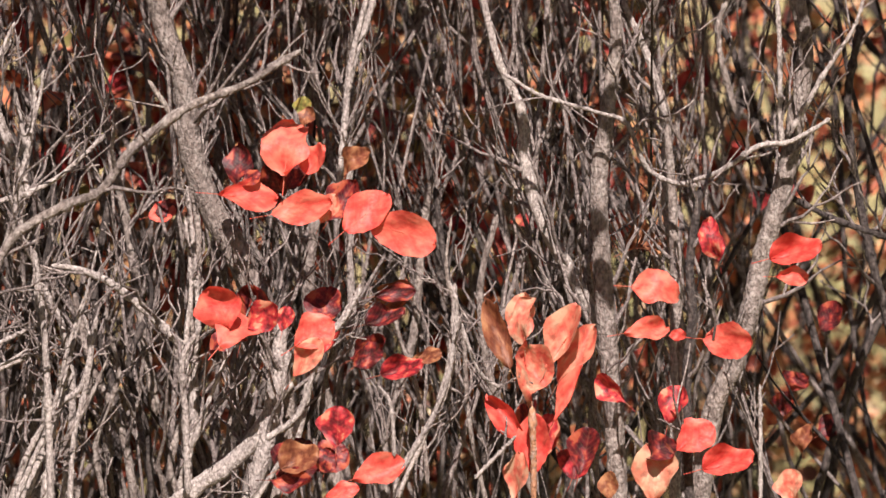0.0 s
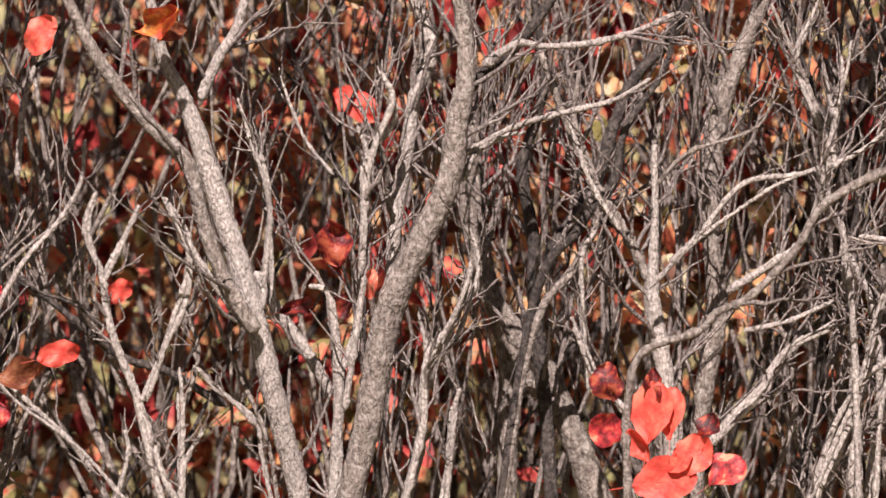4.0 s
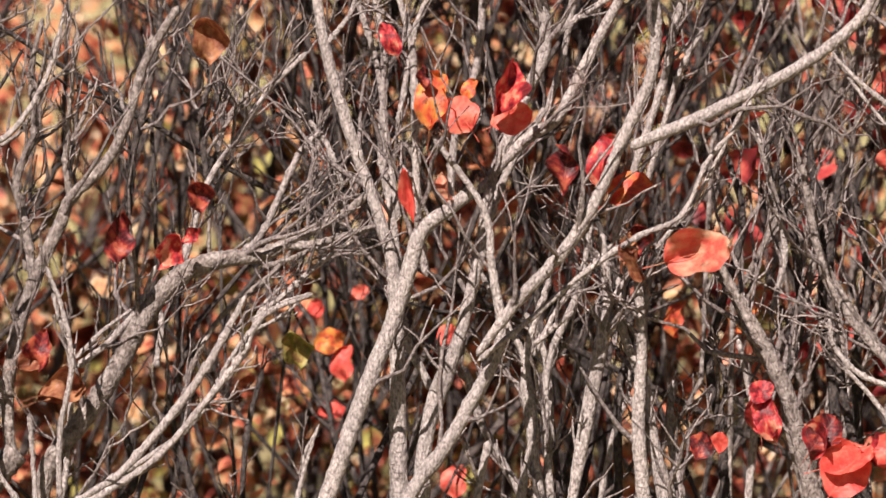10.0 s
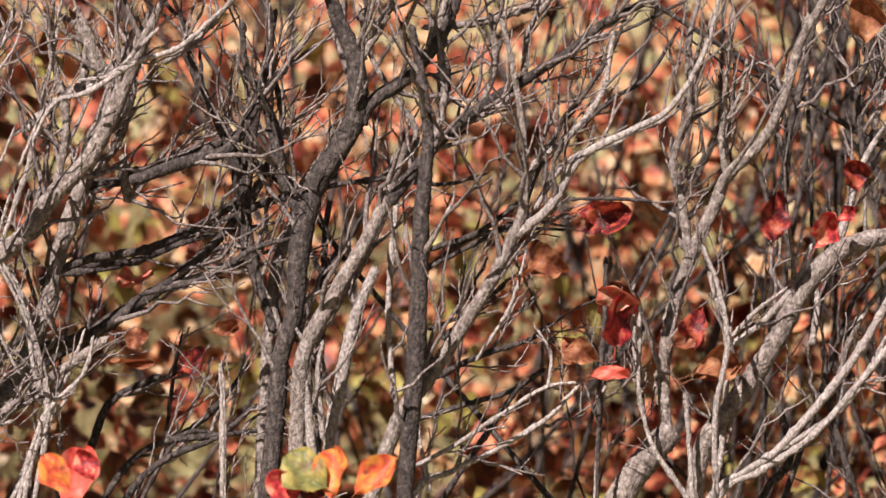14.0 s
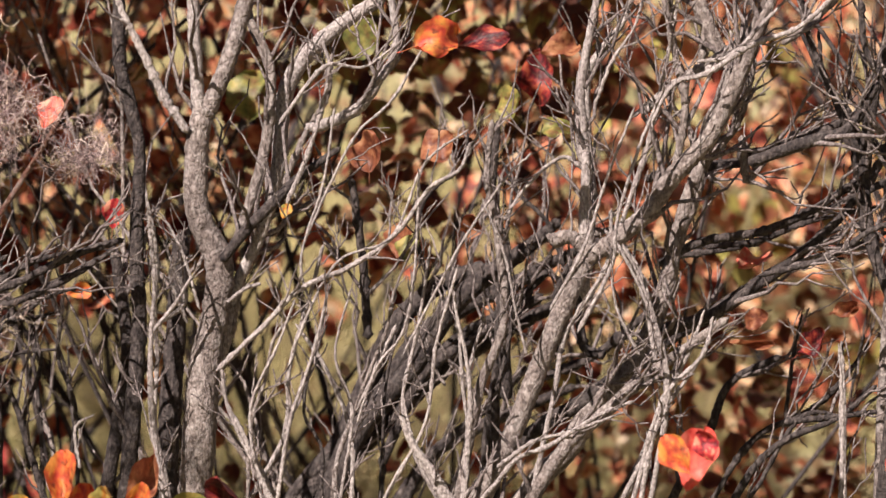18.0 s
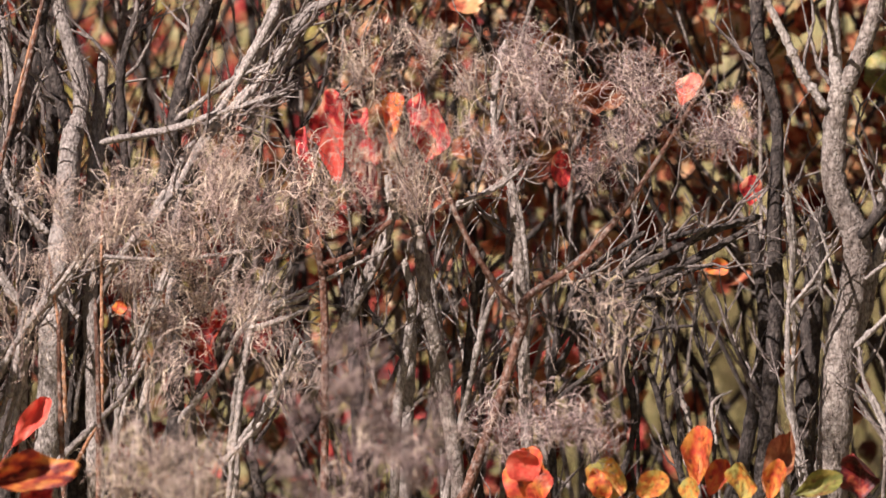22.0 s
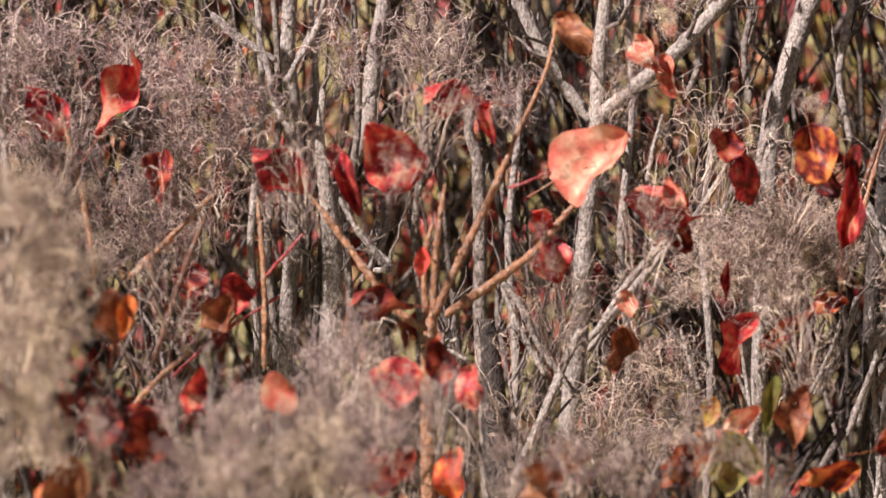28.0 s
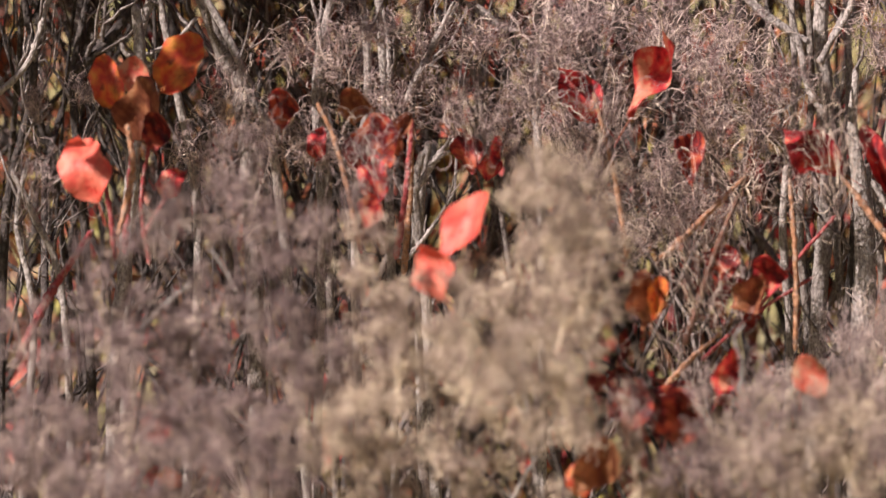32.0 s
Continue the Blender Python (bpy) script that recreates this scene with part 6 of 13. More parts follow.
stem(bush, 5, [(-9.82, 1.302, 4.5), (-10.11, 1.380, 4.5), (-10.46, 1.462, 4.5), (-10.61, 1.518, 3.9), (-10.82, 1.556, 3.3)], BARK_PALE, twigs=6, length=0.11, root=False, name="branch")
stem(bush, 5, [(-10.23, 1.363, 3.3), (-10.44, 1.418, 3.3), (-10.66, 1.473, 3.3), (-10.93, 1.511, 2.8)], BARK_PALE, twigs=4, length=0.07, root=False, name="branch")
stem(bush, 5.05, [(-8.43, 1.329, 4.5), (-8.70, 1.385, 4.5), (-9.18, 1.451, 3.9), (-9.40, 1.518, 3.9), (-9.48, 1.563, 3.4)], BARK_PALE, twigs=6, length=0.11, root=False, name="branch")
stem(bush, 5.1, [(-7.98, 1.331, 4.6), (-8.08, 1.416, 4.6), (-8.36, 1.489, 4.6), (-8.45, 1.563, 4.0)], BARK_PALE, twigs=5, length=0.11, root=False, name="branch")
stem(bush, 5.05, [(-7.72, 1.162, 5.1), (-7.48, 1.208, 5.1), (-7.40, 1.242, 4.5)], BARK_PALE, twigs=1, length=0.11, root=False, name="branch")
stem(bush, 5, [(-8.89, 1.205, 3.3), (-9.35, 1.237, 3.3)], BARK_PALE, twigs=1, length=0.07, root=False, name="branch")
leaf(bush, "red", -11.51, 1.128, 4.9, 0.047, 0.66, -17, -18, -9, 4)
leaf(bush, "red", -12.09, 1.104, 4.9, 0.045, 1.02, 28, -18, 11, 3)
leaf(bush, "coral", -12.36, 1.073, 4.9, 0.055, 1.06, 38, -18, -2, 0)
leaf(bush, "coral", -12.88, 1.091, 4.9, 0.045, 0.94, 108, -18, -15, 4)
leaf(bush, "dark", -10.76, 1.103, 4.9, 0.030, 0.91, 28, -18, -8, 2)
leaf(bush, "coral", -10.96, 1.107, 4.9, 0.022, 0.94, 8, -18, 12, 7)
leaf(bush, "coral", -13.01, 1.058, 4.9, 0.033, 1.04, 58, -18, -1, 0)
wisp(bush, -9.72, 1.436, 4.70, 0.18, 3, hue="mauve", lean=-22)
wisp(bush, -9.47, 1.457, 4.75, 0.13, 0, hue="mauve", lean=9)
stem(bush, 5.05, [(-8.70, 1.058, 5.4), (-8.86, 1.125, 4.5), (-8.76, 1.193, 3.9), (-8.61, 1.222, 3.6), (-8.43, 1.256, 3.0), (-8.28, 1.290, 2.7), (-8.33, 1.329, 2.1)], BARK_PALE, twigs=4, length=0.06)
stem(bush, 5.1, [(-8.96, 1.055, 4.5), (-9.05, 1.123, 4.2), (-9.01, 1.191, 3.6), (-8.80, 1.237, 3.0)], BARK_PALE, twigs=4, length=0.06)
stem(bush, 5, [(-9.28, 1.058, 5.3), (-9.36, 1.103, 5.0), (-9.51, 1.164, 4.7), (-9.69, 1.225, 4.5), (-9.80, 1.247, 3.6), (-10.07, 1.279, 2.1)], BARK_PALE, twigs=4, length=0.06)
stem(bush, 5.05, [(-8.88, 1.192, 3.3), (-9.16, 1.237, 3.0), (-9.56, 1.281, 2.4), (-9.82, 1.302, 1.8)], BARK_PALE, twigs=3, length=0.06, root=False, name="branch")
stem(bush, 4.97, [(-7.46, 1.066, 7.7), (-7.89, 1.114, 7.1), (-8.30, 1.168, 6.1), (-8.61, 1.223, 4.6)], BARK_PALE, twigs=4, length=0.06)
stem(bush, 5, [(-7.52, 1.064, 7.7), (-7.72, 1.153, 7.1), (-7.99, 1.207, 5.3), (-8.21, 1.263, 4.2), (-8.29, 1.313, 2.7)], BARK_PALE, twigs=4, length=0.06)
stem(bush, 5.05, [(-9.20, 1.510, 4.5), (-9.53, 1.529, 4.2), (-9.99, 1.553, 3.6)], BARK_PALE, twigs=3, length=0.06, root=False, name="branch")
stem(bush, 5.05, [(-7.40, 1.332, 4.5), (-7.31, 1.411, 3.9), (-7.24, 1.479, 3.6), (-7.10, 1.530, 3.3), (-6.99, 1.564, 3.0)], BARK_PALE, twigs=5, length=0.08, root=False, name="branch")
stem(bush, 5.05, [(-7.44, 1.428, 3.3), (-7.67, 1.523, 3.0), (-7.88, 1.562, 2.7)], BARK_PALE, twigs=4, length=0.08, root=False, name="branch")
stem(bush, 5.1, [(-9.60, 1.053, 3.0), (-9.75, 1.109, 3.0), (-9.96, 1.160, 2.7), (-9.91, 1.211, 2.1)], BARK_PALE, twigs=4, length=0.06)
leaf(bush, "red", -7.38, 1.510, 4.95, 0.035, 0.71, -20, -12, 0, 4)
leaf(bush, "orange", -7.85, 1.449, 4.93, 0.059, 0.68, 10, -12, 0, 4)
leaf(bush, "dark", -7.77, 1.470, 4.92, 0.025, 0.85, 0, -12, 0, 9)
leaf(bush, "coral", -8.15, 1.434, 4.93, 0.039, 1.22, -30, -12, 0, 4)
leaf(bush, "orange", -8.26, 1.457, 4.94, 0.024, 0.76, 20, -12, 0, 4)
leaf(bush, "red", -8.67, 1.458, 4.92, 0.061, 0.64, 22, -12, 0, 10)
leaf(bush, "coral", -8.71, 1.427, 4.94, 0.041, 0.91, 70, -12, 0, 2)
leaf(bush, "coral", -7.55, 1.357, 4.95, 0.057, 0.38, -5, -12, 0, 3)
leaf(bush, "pink", -7.96, 1.361, 4.95, 0.031, 0.57, -30, -12, 0, 10)
leaf(bush, "dark", -9.34, 1.374, 4.93, 0.052, 0.71, 5, -12, 0, 9)
leaf(bush, "red", -9.76, 1.382, 4.93, 0.057, 0.66, 10, -12, 0, 4)
leaf(bush, "coral", -6.93, 1.256, 5.7, 0.024, 0.92, 60, -12, 0, 1)
leaf(bush, "brown", -9.88, 1.289, 5.2, 0.035, 0.83, 0, -12, 0, 6)
leaf(bush, "coral", -7.95, 1.045, 5.6, 0.037, 0.99, 10, -12, 0, 4)
leaf(bush, "coral", -7.91, 1.207, 5.6, 0.027, 0.95, 30, -12, 0, 0)

bush = shrub(-11.67, 5.15, "smoke bush with shade-coloured stems in front of glowing autumn leaves")
stem(bush, 5.05, [(-11.93, 1.042, 8.7), (-11.76, 1.116, 8.3), (-11.68, 1.156, 7.7), (-11.38, 1.202, 7.3), (-11.18, 1.247, 6.3), (-11.03, 1.276, 5.3), (-10.91, 1.305, 3.9)], twigs=5, length=0.15)
stem(bush, 5.1, [(-11.68, 1.149, 6.8), (-11.90, 1.216, 6.3), (-11.89, 1.285, 5.7), (-11.76, 1.353, 4.6), (-11.58, 1.382, 4.0), (-11.80, 1.461, 3.4)], BARK_SHADED, twigs=7, length=0.11, root=False, name="branch")
stem(bush, 5.15, [(-12.28, 1.036, 6.3), (-12.25, 1.145, 6.3), (-12.16, 1.226, 5.7), (-12.19, 1.306, 5.2), (-12.09, 1.376, 4.6), (-12.06, 1.462, 4.0)], BARK_SHADED, twigs=7, length=0.11)
stem(bush, 5.15, [(-11.00, 1.040, 5.7), (-10.96, 1.115, 5.7), (-10.86, 1.184, 5.2), (-11.08, 1.252, 4.6), (-11.30, 1.321, 4.0), (-11.14, 1.390, 3.4)], BARK_SHADED, twigs=6, length=0.11)
stem(bush, 5.2, [(-12.53, 1.033, 5.8), (-12.52, 1.172, 5.8), (-12.68, 1.259, 5.2), (-12.53, 1.358, 4.6)], BARK_SHADED, twigs=6, length=0.11)
stem(bush, 5.1, [(-11.25, 1.042, 4.6), (-11.35, 1.115, 4.6), (-11.30, 1.155, 4.0), (-11.19, 1.207, 3.4)], BARK_PALE, twigs=3, length=0.11)
stem(bush, 5.1, [(-10.49, 1.044, 5.1), (-10.39, 1.118, 4.6), (-10.47, 1.164, 4.0)], BARK_PALE, twigs=3, length=0.11)
stem(bush, 5, [(-11.94, 1.072, 7.1), (-11.75, 1.150, 6.2), (-11.46, 1.207, 5.3), (-11.16, 1.252, 4.2)], twigs=5, length=0.08)
stem(bush, 5.05, [(-12.14, 1.293, 2.7), (-11.77, 1.323, 2.4), (-11.57, 1.380, 1.8), (-11.43, 1.414, 1.5)], twigs=3, length=0.05, root=False, name="branch")
stem(bush, 5.08, [(-10.03, 1.052, 6.0), (-10.10, 1.120, 5.7), (-10.11, 1.182, 5.4), (-10.15, 1.233, 4.5), (-10.26, 1.284, 3.0)], twigs=4, length=0.07)
stem(bush, 5.02, [(-10.36, 1.054, 6.6), (-10.19, 1.105, 6.0), (-10.12, 1.156, 5.1)], twigs=4, length=0.06)
stem(bush, 5.1, [(-11.66, 1.166, 4.5), (-11.86, 1.205, 4.2), (-12.04, 1.261, 3.6), (-12.13, 1.318, 3.0), (-11.96, 1.381, 2.1)], twigs=4, length=0.06, root=False, name="branch")
stem(bush, 4.97, [(-10.30, 1.295, 2.4), (-10.73, 1.338, 2.4), (-11.00, 1.376, 2.1), (-11.34, 1.431, 2.1), (-11.55, 1.469, 1.2)], BARK_PALE, twigs=4, length=0.05, root=False, name="branch")
stem(bush, 5.1, [(-10.75, 1.049, 3.3), (-10.90, 1.105, 3.0), (-11.04, 1.156, 2.7), (-10.93, 1.196, 2.1)], BARK_SHADED, twigs=4, length=0.06)
leaf(bush, "orange", -10.01, 1.354, 4.95, 0.046, 0.82, 60, -12, 0, 4)
leaf(bush, "dark", -10.05, 1.303, 4.96, 0.034, 0.88, 0, -12, 0, 5)
leaf(bush, "pink", -10.81, 1.291, 4.9, 0.072, 0.76, 76, -22, 24, 8)
leaf(bush, "brown", -10.06, 1.288, 4.93, 0.048, 0.52, -20, -12, 0, 10)
leaf(bush, "red", -11.42, 1.133, 5, 0.047, 0.96, 0, -12, 0, 9)
leaf(bush, "pink", -11.12, 1.189, 5.6, 0.052, 0.97, 30, -12, 0, 5)
leaf(bush, "coral", -10.73, 1.090, 5.3, 0.025, 0.89, 60, -12, 0, 0)
leaf(bush, "orange", -10.50, 1.219, 5.5, 0.043, 0.85, 0, -12, 0, 4)
leaf(bush, "orange", -11.26, 1.216, 5.5, 0.037, 0.91, 40, -12, 0, 4)

bush = shrub(-5.36, 5.1, "low spreading smoke bush with a dark sideways limb")
stem(bush, 5, [(-3.22, 1.048, 10.0), (-3.37, 1.104, 10.0), (-3.77, 1.147, 11.2), (-4.17, 1.196, 11.2), (-4.50, 1.246, 11.2), (-4.90, 1.284, 11.2), (-5.35, 1.299, 10.0), (-5.87, 1.303, 7.8), (-6.25, 1.319, 5.6), (-6.77, 1.340, 5.0), (-7.10, 1.361, 4.5)], twigs=9, length=0.15)
stem(bush, 4.93, [(-3.41, 1.051, 4.4), (-4.13, 1.093, 4.4), (-4.79, 1.152, 5.0), (-5.26, 1.206, 4.4), (-5.66, 1.265, 3.3)], BARK_PALE, twigs=6, length=0.11)
stem(bush, 4.93, [(-3.50, 1.051, 3.9), (-3.99, 1.077, 3.9), (-4.58, 1.109, 3.9), (-5.11, 1.157, 3.9), (-5.57, 1.205, 3.9), (-5.84, 1.243, 3.3), (-6.42, 1.263, 2.2)], BARK_PALE, twigs=6, length=0.05)
stem(bush, 4.9, [(-3.47, 1.053, 3.3), (-3.50, 1.135, 3.3), (-3.66, 1.200, 3.3), (-3.58, 1.255, 2.7), (-3.41, 1.299, 2.2)], BARK_PALE, twigs=3, length=0.05)
stem(bush, 5, [(-3.72, 1.198, 3.9), (-4.11, 1.224, 3.9), (-4.45, 1.257, 3.3), (-4.65, 1.296, 2.8)], BARK_PALE, twigs=3, length=0.11, root=False, name="branch")
stem(bush, 5.05, [(-4.90, 1.283, 5.1), (-5.25, 1.373, 3.9), (-5.59, 1.417, 3.4), (-5.99, 1.466, 3.4), (-6.45, 1.504, 2.8)], BARK_PALE, twigs=7, length=0.11, root=False, name="branch")
stem(bush, 5.05, [(-5.61, 1.304, 4.5), (-5.87, 1.326, 3.9), (-6.28, 1.398, 3.9), (-6.55, 1.425, 3.4)], BARK_PALE, twigs=5, length=0.11, root=False, name="branch")
stem(bush, 5.1, [(-4.35, 1.342, 4.0), (-4.44, 1.410, 4.0), (-4.58, 1.455, 4.0), (-4.73, 1.511, 3.4), (-4.81, 1.557, 2.8)], BARK_SHADED, twigs=6, length=0.11, root=False, name="branch")
stem(bush, 5.1, [(-5.26, 1.379, 4.0), (-5.22, 1.442, 3.4), (-5.36, 1.492, 3.4), (-5.32, 1.544, 2.8)], BARK_SHADED, twigs=5, length=0.11, root=False, name="branch")
stem(bush, 5.1, [(-4.61, 1.193, 4.0), (-4.69, 1.238, 3.4), (-4.64, 1.267, 2.8)], BARK_PALE, twigs=2, length=0.11, root=False, name="branch")
stem(bush, 5.05, [(-6.18, 1.038, 2.3), (-6.23, 1.094, 2.3), (-6.44, 1.133, 1.7)], BARK_PALE, twigs=1, length=0.07)
stem(bush, 5, [(-5.71, 1.237, 3.3), (-6.17, 1.269, 3.3), (-6.56, 1.296, 2.8), (-7.02, 1.322, 2.2)], BARK_PALE, twigs=4, length=0.07, root=False, name="branch")
stem(bush, 5, [(-5.87, 1.309, 4.5), (-6.51, 1.313, 4.5), (-7.15, 1.327, 3.9)], twigs=3, length=0.11, root=False, name="branch")
stem(bush, 5.1, [(-6.78, 1.369, 4.0), (-6.61, 1.415, 3.4), (-6.30, 1.450, 2.8)], BARK_PALE, twigs=3, length=0.11, root=False, name="branch")
stem(bush, 5.1, [(-5.51, 1.037, 3.4), (-5.61, 1.122, 3.4), (-5.82, 1.190, 2.8)], BARK_SHADED, twigs=4, length=0.07)
stem(bush, 5.1, [(-5.07, 1.038, 4.0), (-4.90, 1.090, 4.0), (-4.78, 1.136, 3.4), (-4.74, 1.193, 2.8)], BARK_SHADED, twigs=4, length=0.11)
stem(bush, 5.1, [(-3.98, 1.041, 4.6), (-4.32, 1.080, 4.6), (-4.21, 1.137, 4.0)], BARK_SHADED, twigs=3, length=0.11)
leaf(bush, "coral", -6.60, 1.116, 6, 0.028, 1.07, 58, -18, 9, 1)
stem(bush, 5, [(-4.91, 1.134, 3.0), (-5.30, 1.171, 2.7), (-5.60, 1.204, 2.4), (-5.81, 1.248, 2.1), (-6.07, 1.272, 1.2)], BARK_PALE, twigs=3, length=0.06, root=False, name="branch")
stem(bush, 5.05, [(-4.92, 1.177, 3.3), (-5.26, 1.232, 3.0), (-5.59, 1.259, 2.7), (-5.98, 1.286, 2.7), (-6.38, 1.324, 2.4), (-6.91, 1.362, 2.1), (-7.11, 1.390, 1.2)], twigs=5, length=0.06, root=False, name="branch")
stem(bush, 5, [(-5.64, 1.226, 2.1), (-6.03, 1.241, 1.8), (-6.36, 1.263, 1.2)], BARK_PALE, twigs=2, length=0.04, root=False, name="branch")
stem(bush, 4.95, [(-6.18, 1.071, 2.4), (-6.29, 1.103, 2.1), (-6.43, 1.136, 1.2)], BARK_PALE, twigs=2, length=0.04)
stem(bush, 5.1, [(-5.20, 1.396, 2.1), (-5.40, 1.424, 1.8), (-5.73, 1.457, 1.8), (-6.06, 1.479, 1.8), (-6.36, 1.506, 1.2)], twigs=3, length=0.06, root=False, name="branch")
stem(bush, 5.1, [(-6.33, 1.359, 2.1), (-6.50, 1.398, 2.1), (-6.59, 1.449, 1.8), (-6.89, 1.493, 1.5)], twigs=3, length=0.06, root=False, name="branch")
stem(bush, 5, [(-6.64, 1.507, 3.3), (-6.91, 1.534, 2.7), (-7.05, 1.562, 2.4)], BARK_PALE, twigs=3, length=0.06, root=False, name="branch")
stem(bush, 4.97, [(-4.25, 1.095, 3.2), (-5.03, 1.143, 3.0), (-5.50, 1.208, 2.4), (-5.97, 1.251, 2.1), (-6.39, 1.264, 1.2)], BARK_PALE, twigs=5, length=0.06, root=False, name="branch")
stem(bush, 5.2, [(-4.65, 1.311, 2.2), (-4.67, 1.380, 2.2), (-4.66, 1.438, 2.2), (-4.77, 1.479, 1.5)], BARK_SHADED, twigs=3, length=0.06, root=False, name="branch")
stem(bush, 5.2, [(-4.35, 1.364, 2.8), (-4.40, 1.416, 2.5), (-4.28, 1.457, 2.2), (-4.14, 1.498, 1.9), (-4.09, 1.539, 1.2)], BARK_SHADED, twigs=3, length=0.06, root=False, name="branch")
stem(bush, 5.2, [(-5.25, 1.384, 2.8), (-5.46, 1.436, 2.5), (-5.35, 1.483, 2.2), (-5.20, 1.518, 1.5)], BARK_SHADED, twigs=3, length=0.06, root=False, name="branch")
stem(bush, 5.2, [(-5.38, 1.407, 2.5), (-5.53, 1.447, 2.2), (-5.86, 1.481, 2.2), (-6.00, 1.533, 1.5)], twigs=3, length=0.06, root=False, name="branch")
stem(bush, 5.15, [(-5.25, 1.303, 2.4), (-5.30, 1.360, 2.1), (-5.57, 1.400, 1.8), (-5.83, 1.416, 1.2)], twigs=3, length=0.06, root=False, name="branch")
stem(bush, 5.15, [(-6.25, 1.323, 2.8), (-6.47, 1.397, 2.4), (-6.68, 1.454, 1.8)], twigs=3, length=0.06, root=False, name="branch")
stem(bush, 5.05, [(-5.85, 1.290, 3.6), (-6.24, 1.300, 3.0), (-6.63, 1.316, 2.4), (-7.21, 1.331, 1.5)], twigs=3, length=0.06, root=False, name="branch")
leaf(bush, "dark", -4.24, 1.323, 4.95, 0.049, 0.85, 5, -12, 0, 9)
leaf(bush, "red", -4.83, 1.309, 4.95, 0.041, 0.77, 35, -12, 0, 5)
leaf(bush, "red", -5.07, 1.323, 4.96, 0.025, 0.72, 60, -12, 0, 9)
leaf(bush, "dark", -5.15, 1.361, 4.97, 0.031, 0.97, -10, -12, 0, 5)
leaf(bush, "brown", -5.34, 1.513, 4.97, 0.047, 0.84, 0, -12, 0, 5)
leaf(bush, "green", -6.21, 1.210, 5, 0.044, 0.79, -10, -12, 0, 5)
leaf(bush, "orange", -6.58, 1.204, 5.6, 0.037, 0.91, 70, -12, 0, 4)
leaf(bush, "coral", -6.73, 1.179, 5.6, 0.040, 0.86, 0, -12, 0, 4)
leaf(bush, "coral", -6.54, 1.129, 5.6, 0.026, 0.89, 70, -12, 0, 0)
leaf(bush, "coral", -6.45, 1.241, 5.7, 0.022, 1.03, 0, -12, 0, 0)

bush = shrub(-2.93, 5.05, "broken grey stump with slender crooked shoots and withered leaves")
stem(bush, 5, [(-2.39, 1.051, 15.6), (-2.72, 1.089, 15.6), (-3.02, 1.119, 14.5)], twigs=0, length=0.15)
stem(bush, 5, [(-3.01, 1.105, 7.8), (-2.93, 1.133, 6.7), (-2.95, 1.189, 7.3), (-3.10, 1.244, 7.3), (-3.31, 1.294, 7.3), (-3.58, 1.338, 7.3), (-3.72, 1.365, 6.7), (-4.11, 1.397, 6.1), (-4.39, 1.441, 5.6), (-4.60, 1.496, 5.0), (-5.00, 1.551, 4.5)], twigs=5, length=0.15, root=False, name="branch")
stem(bush, 5.02, [(-3.27, 1.277, 5.6), (-3.20, 1.339, 5.0), (-3.12, 1.384, 4.5), (-3.33, 1.434, 3.9), (-3.32, 1.490, 3.4), (-3.47, 1.545, 2.8)], twigs=5, length=0.11, root=False, name="branch")
stem(bush, 5, [(-3.70, 1.360, 3.3), (-3.67, 1.404, 3.3), (-3.75, 1.460, 2.8), (-3.84, 1.527, 2.2)], twigs=4, length=0.07, root=False, name="branch")
stem(bush, 4.95, [(-3.15, 1.051, 3.3), (-2.79, 1.102, 2.8), (-2.65, 1.157, 2.2), (-2.68, 1.235, 2.2)], BARK_PALE, twigs=2, length=0.07)
stem(bush, 4.95, [(-2.13, 1.054, 2.2), (-2.20, 1.159, 2.8), (-2.29, 1.236, 2.8), (-2.32, 1.291, 2.2)], BARK_SHADED, twigs=1, length=0.07)
stem(bush, 4.97, [(-3.20, 1.078, 2.8), (-3.18, 1.133, 2.8), (-3.16, 1.155, 2.2)], BARK_PALE, twigs=1, length=0.07)
stem(bush, 4.95, [(-1.62, 1.221, 1.1), (-2.01, 1.242, 1.1), (-2.40, 1.252, 1.1)], BARK_SHADED, twigs=0, length=0.07, root=False, name="branch")
stem(bush, 4.95, [(-1.92, 1.347, 1.7), (-2.43, 1.346, 2.2), (-2.88, 1.342, 1.7)], BARK_SHADED, twigs=1, length=0.07, root=False, name="branch")
leaf(bush, "dark", -2.33, 1.332, 4.92, 0.051, 0.71, 93, -18, -3, 5)
leaf(bush, "red", -2.41, 1.228, 4.92, 0.051, 1.07, 3, 5, -5, 2)
leaf(bush, "brown", -1.99, 1.198, 4.92, 0.033, 0.94, 108, -18, 4, 6)
leaf(bush, "coral", -2.32, 1.176, 4.92, 0.039, 0.43, 86, -18, -9, 4)
leaf(bush, "pink", -2.40, 1.250, 4.92, 0.028, 1.75, 8, -18, 11, 5)
leaf(bush, "brown", -1.64, 1.281, 4.92, 0.047, 0.74, 78, -18, -2, 6)
leaf(bush, "brown", -3.55, 1.181, 4.92, 0.051, 0.70, 73, -18, -15, 6)
leaf(bush, "dark", -3.31, 1.217, 4.92, 0.041, 0.75, 8, -18, 5, 6)
leaf(bush, "brown", -3.24, 1.206, 4.92, 0.033, 0.83, 78, -18, -8, 8)
leaf(bush, "dark", -2.26, 1.324, 4.92, 0.034, 0.83, 68, -18, 12, 4)
stem(bush, 5.1, [(-1.39, 1.337, 3.3), (-1.67, 1.393, 3.0), (-2.06, 1.420, 2.7), (-2.46, 1.448, 2.7), (-2.85, 1.469, 2.4), (-3.25, 1.519, 1.8)], BARK_SHADED, twigs=5, length=0.07, root=False, name="branch")
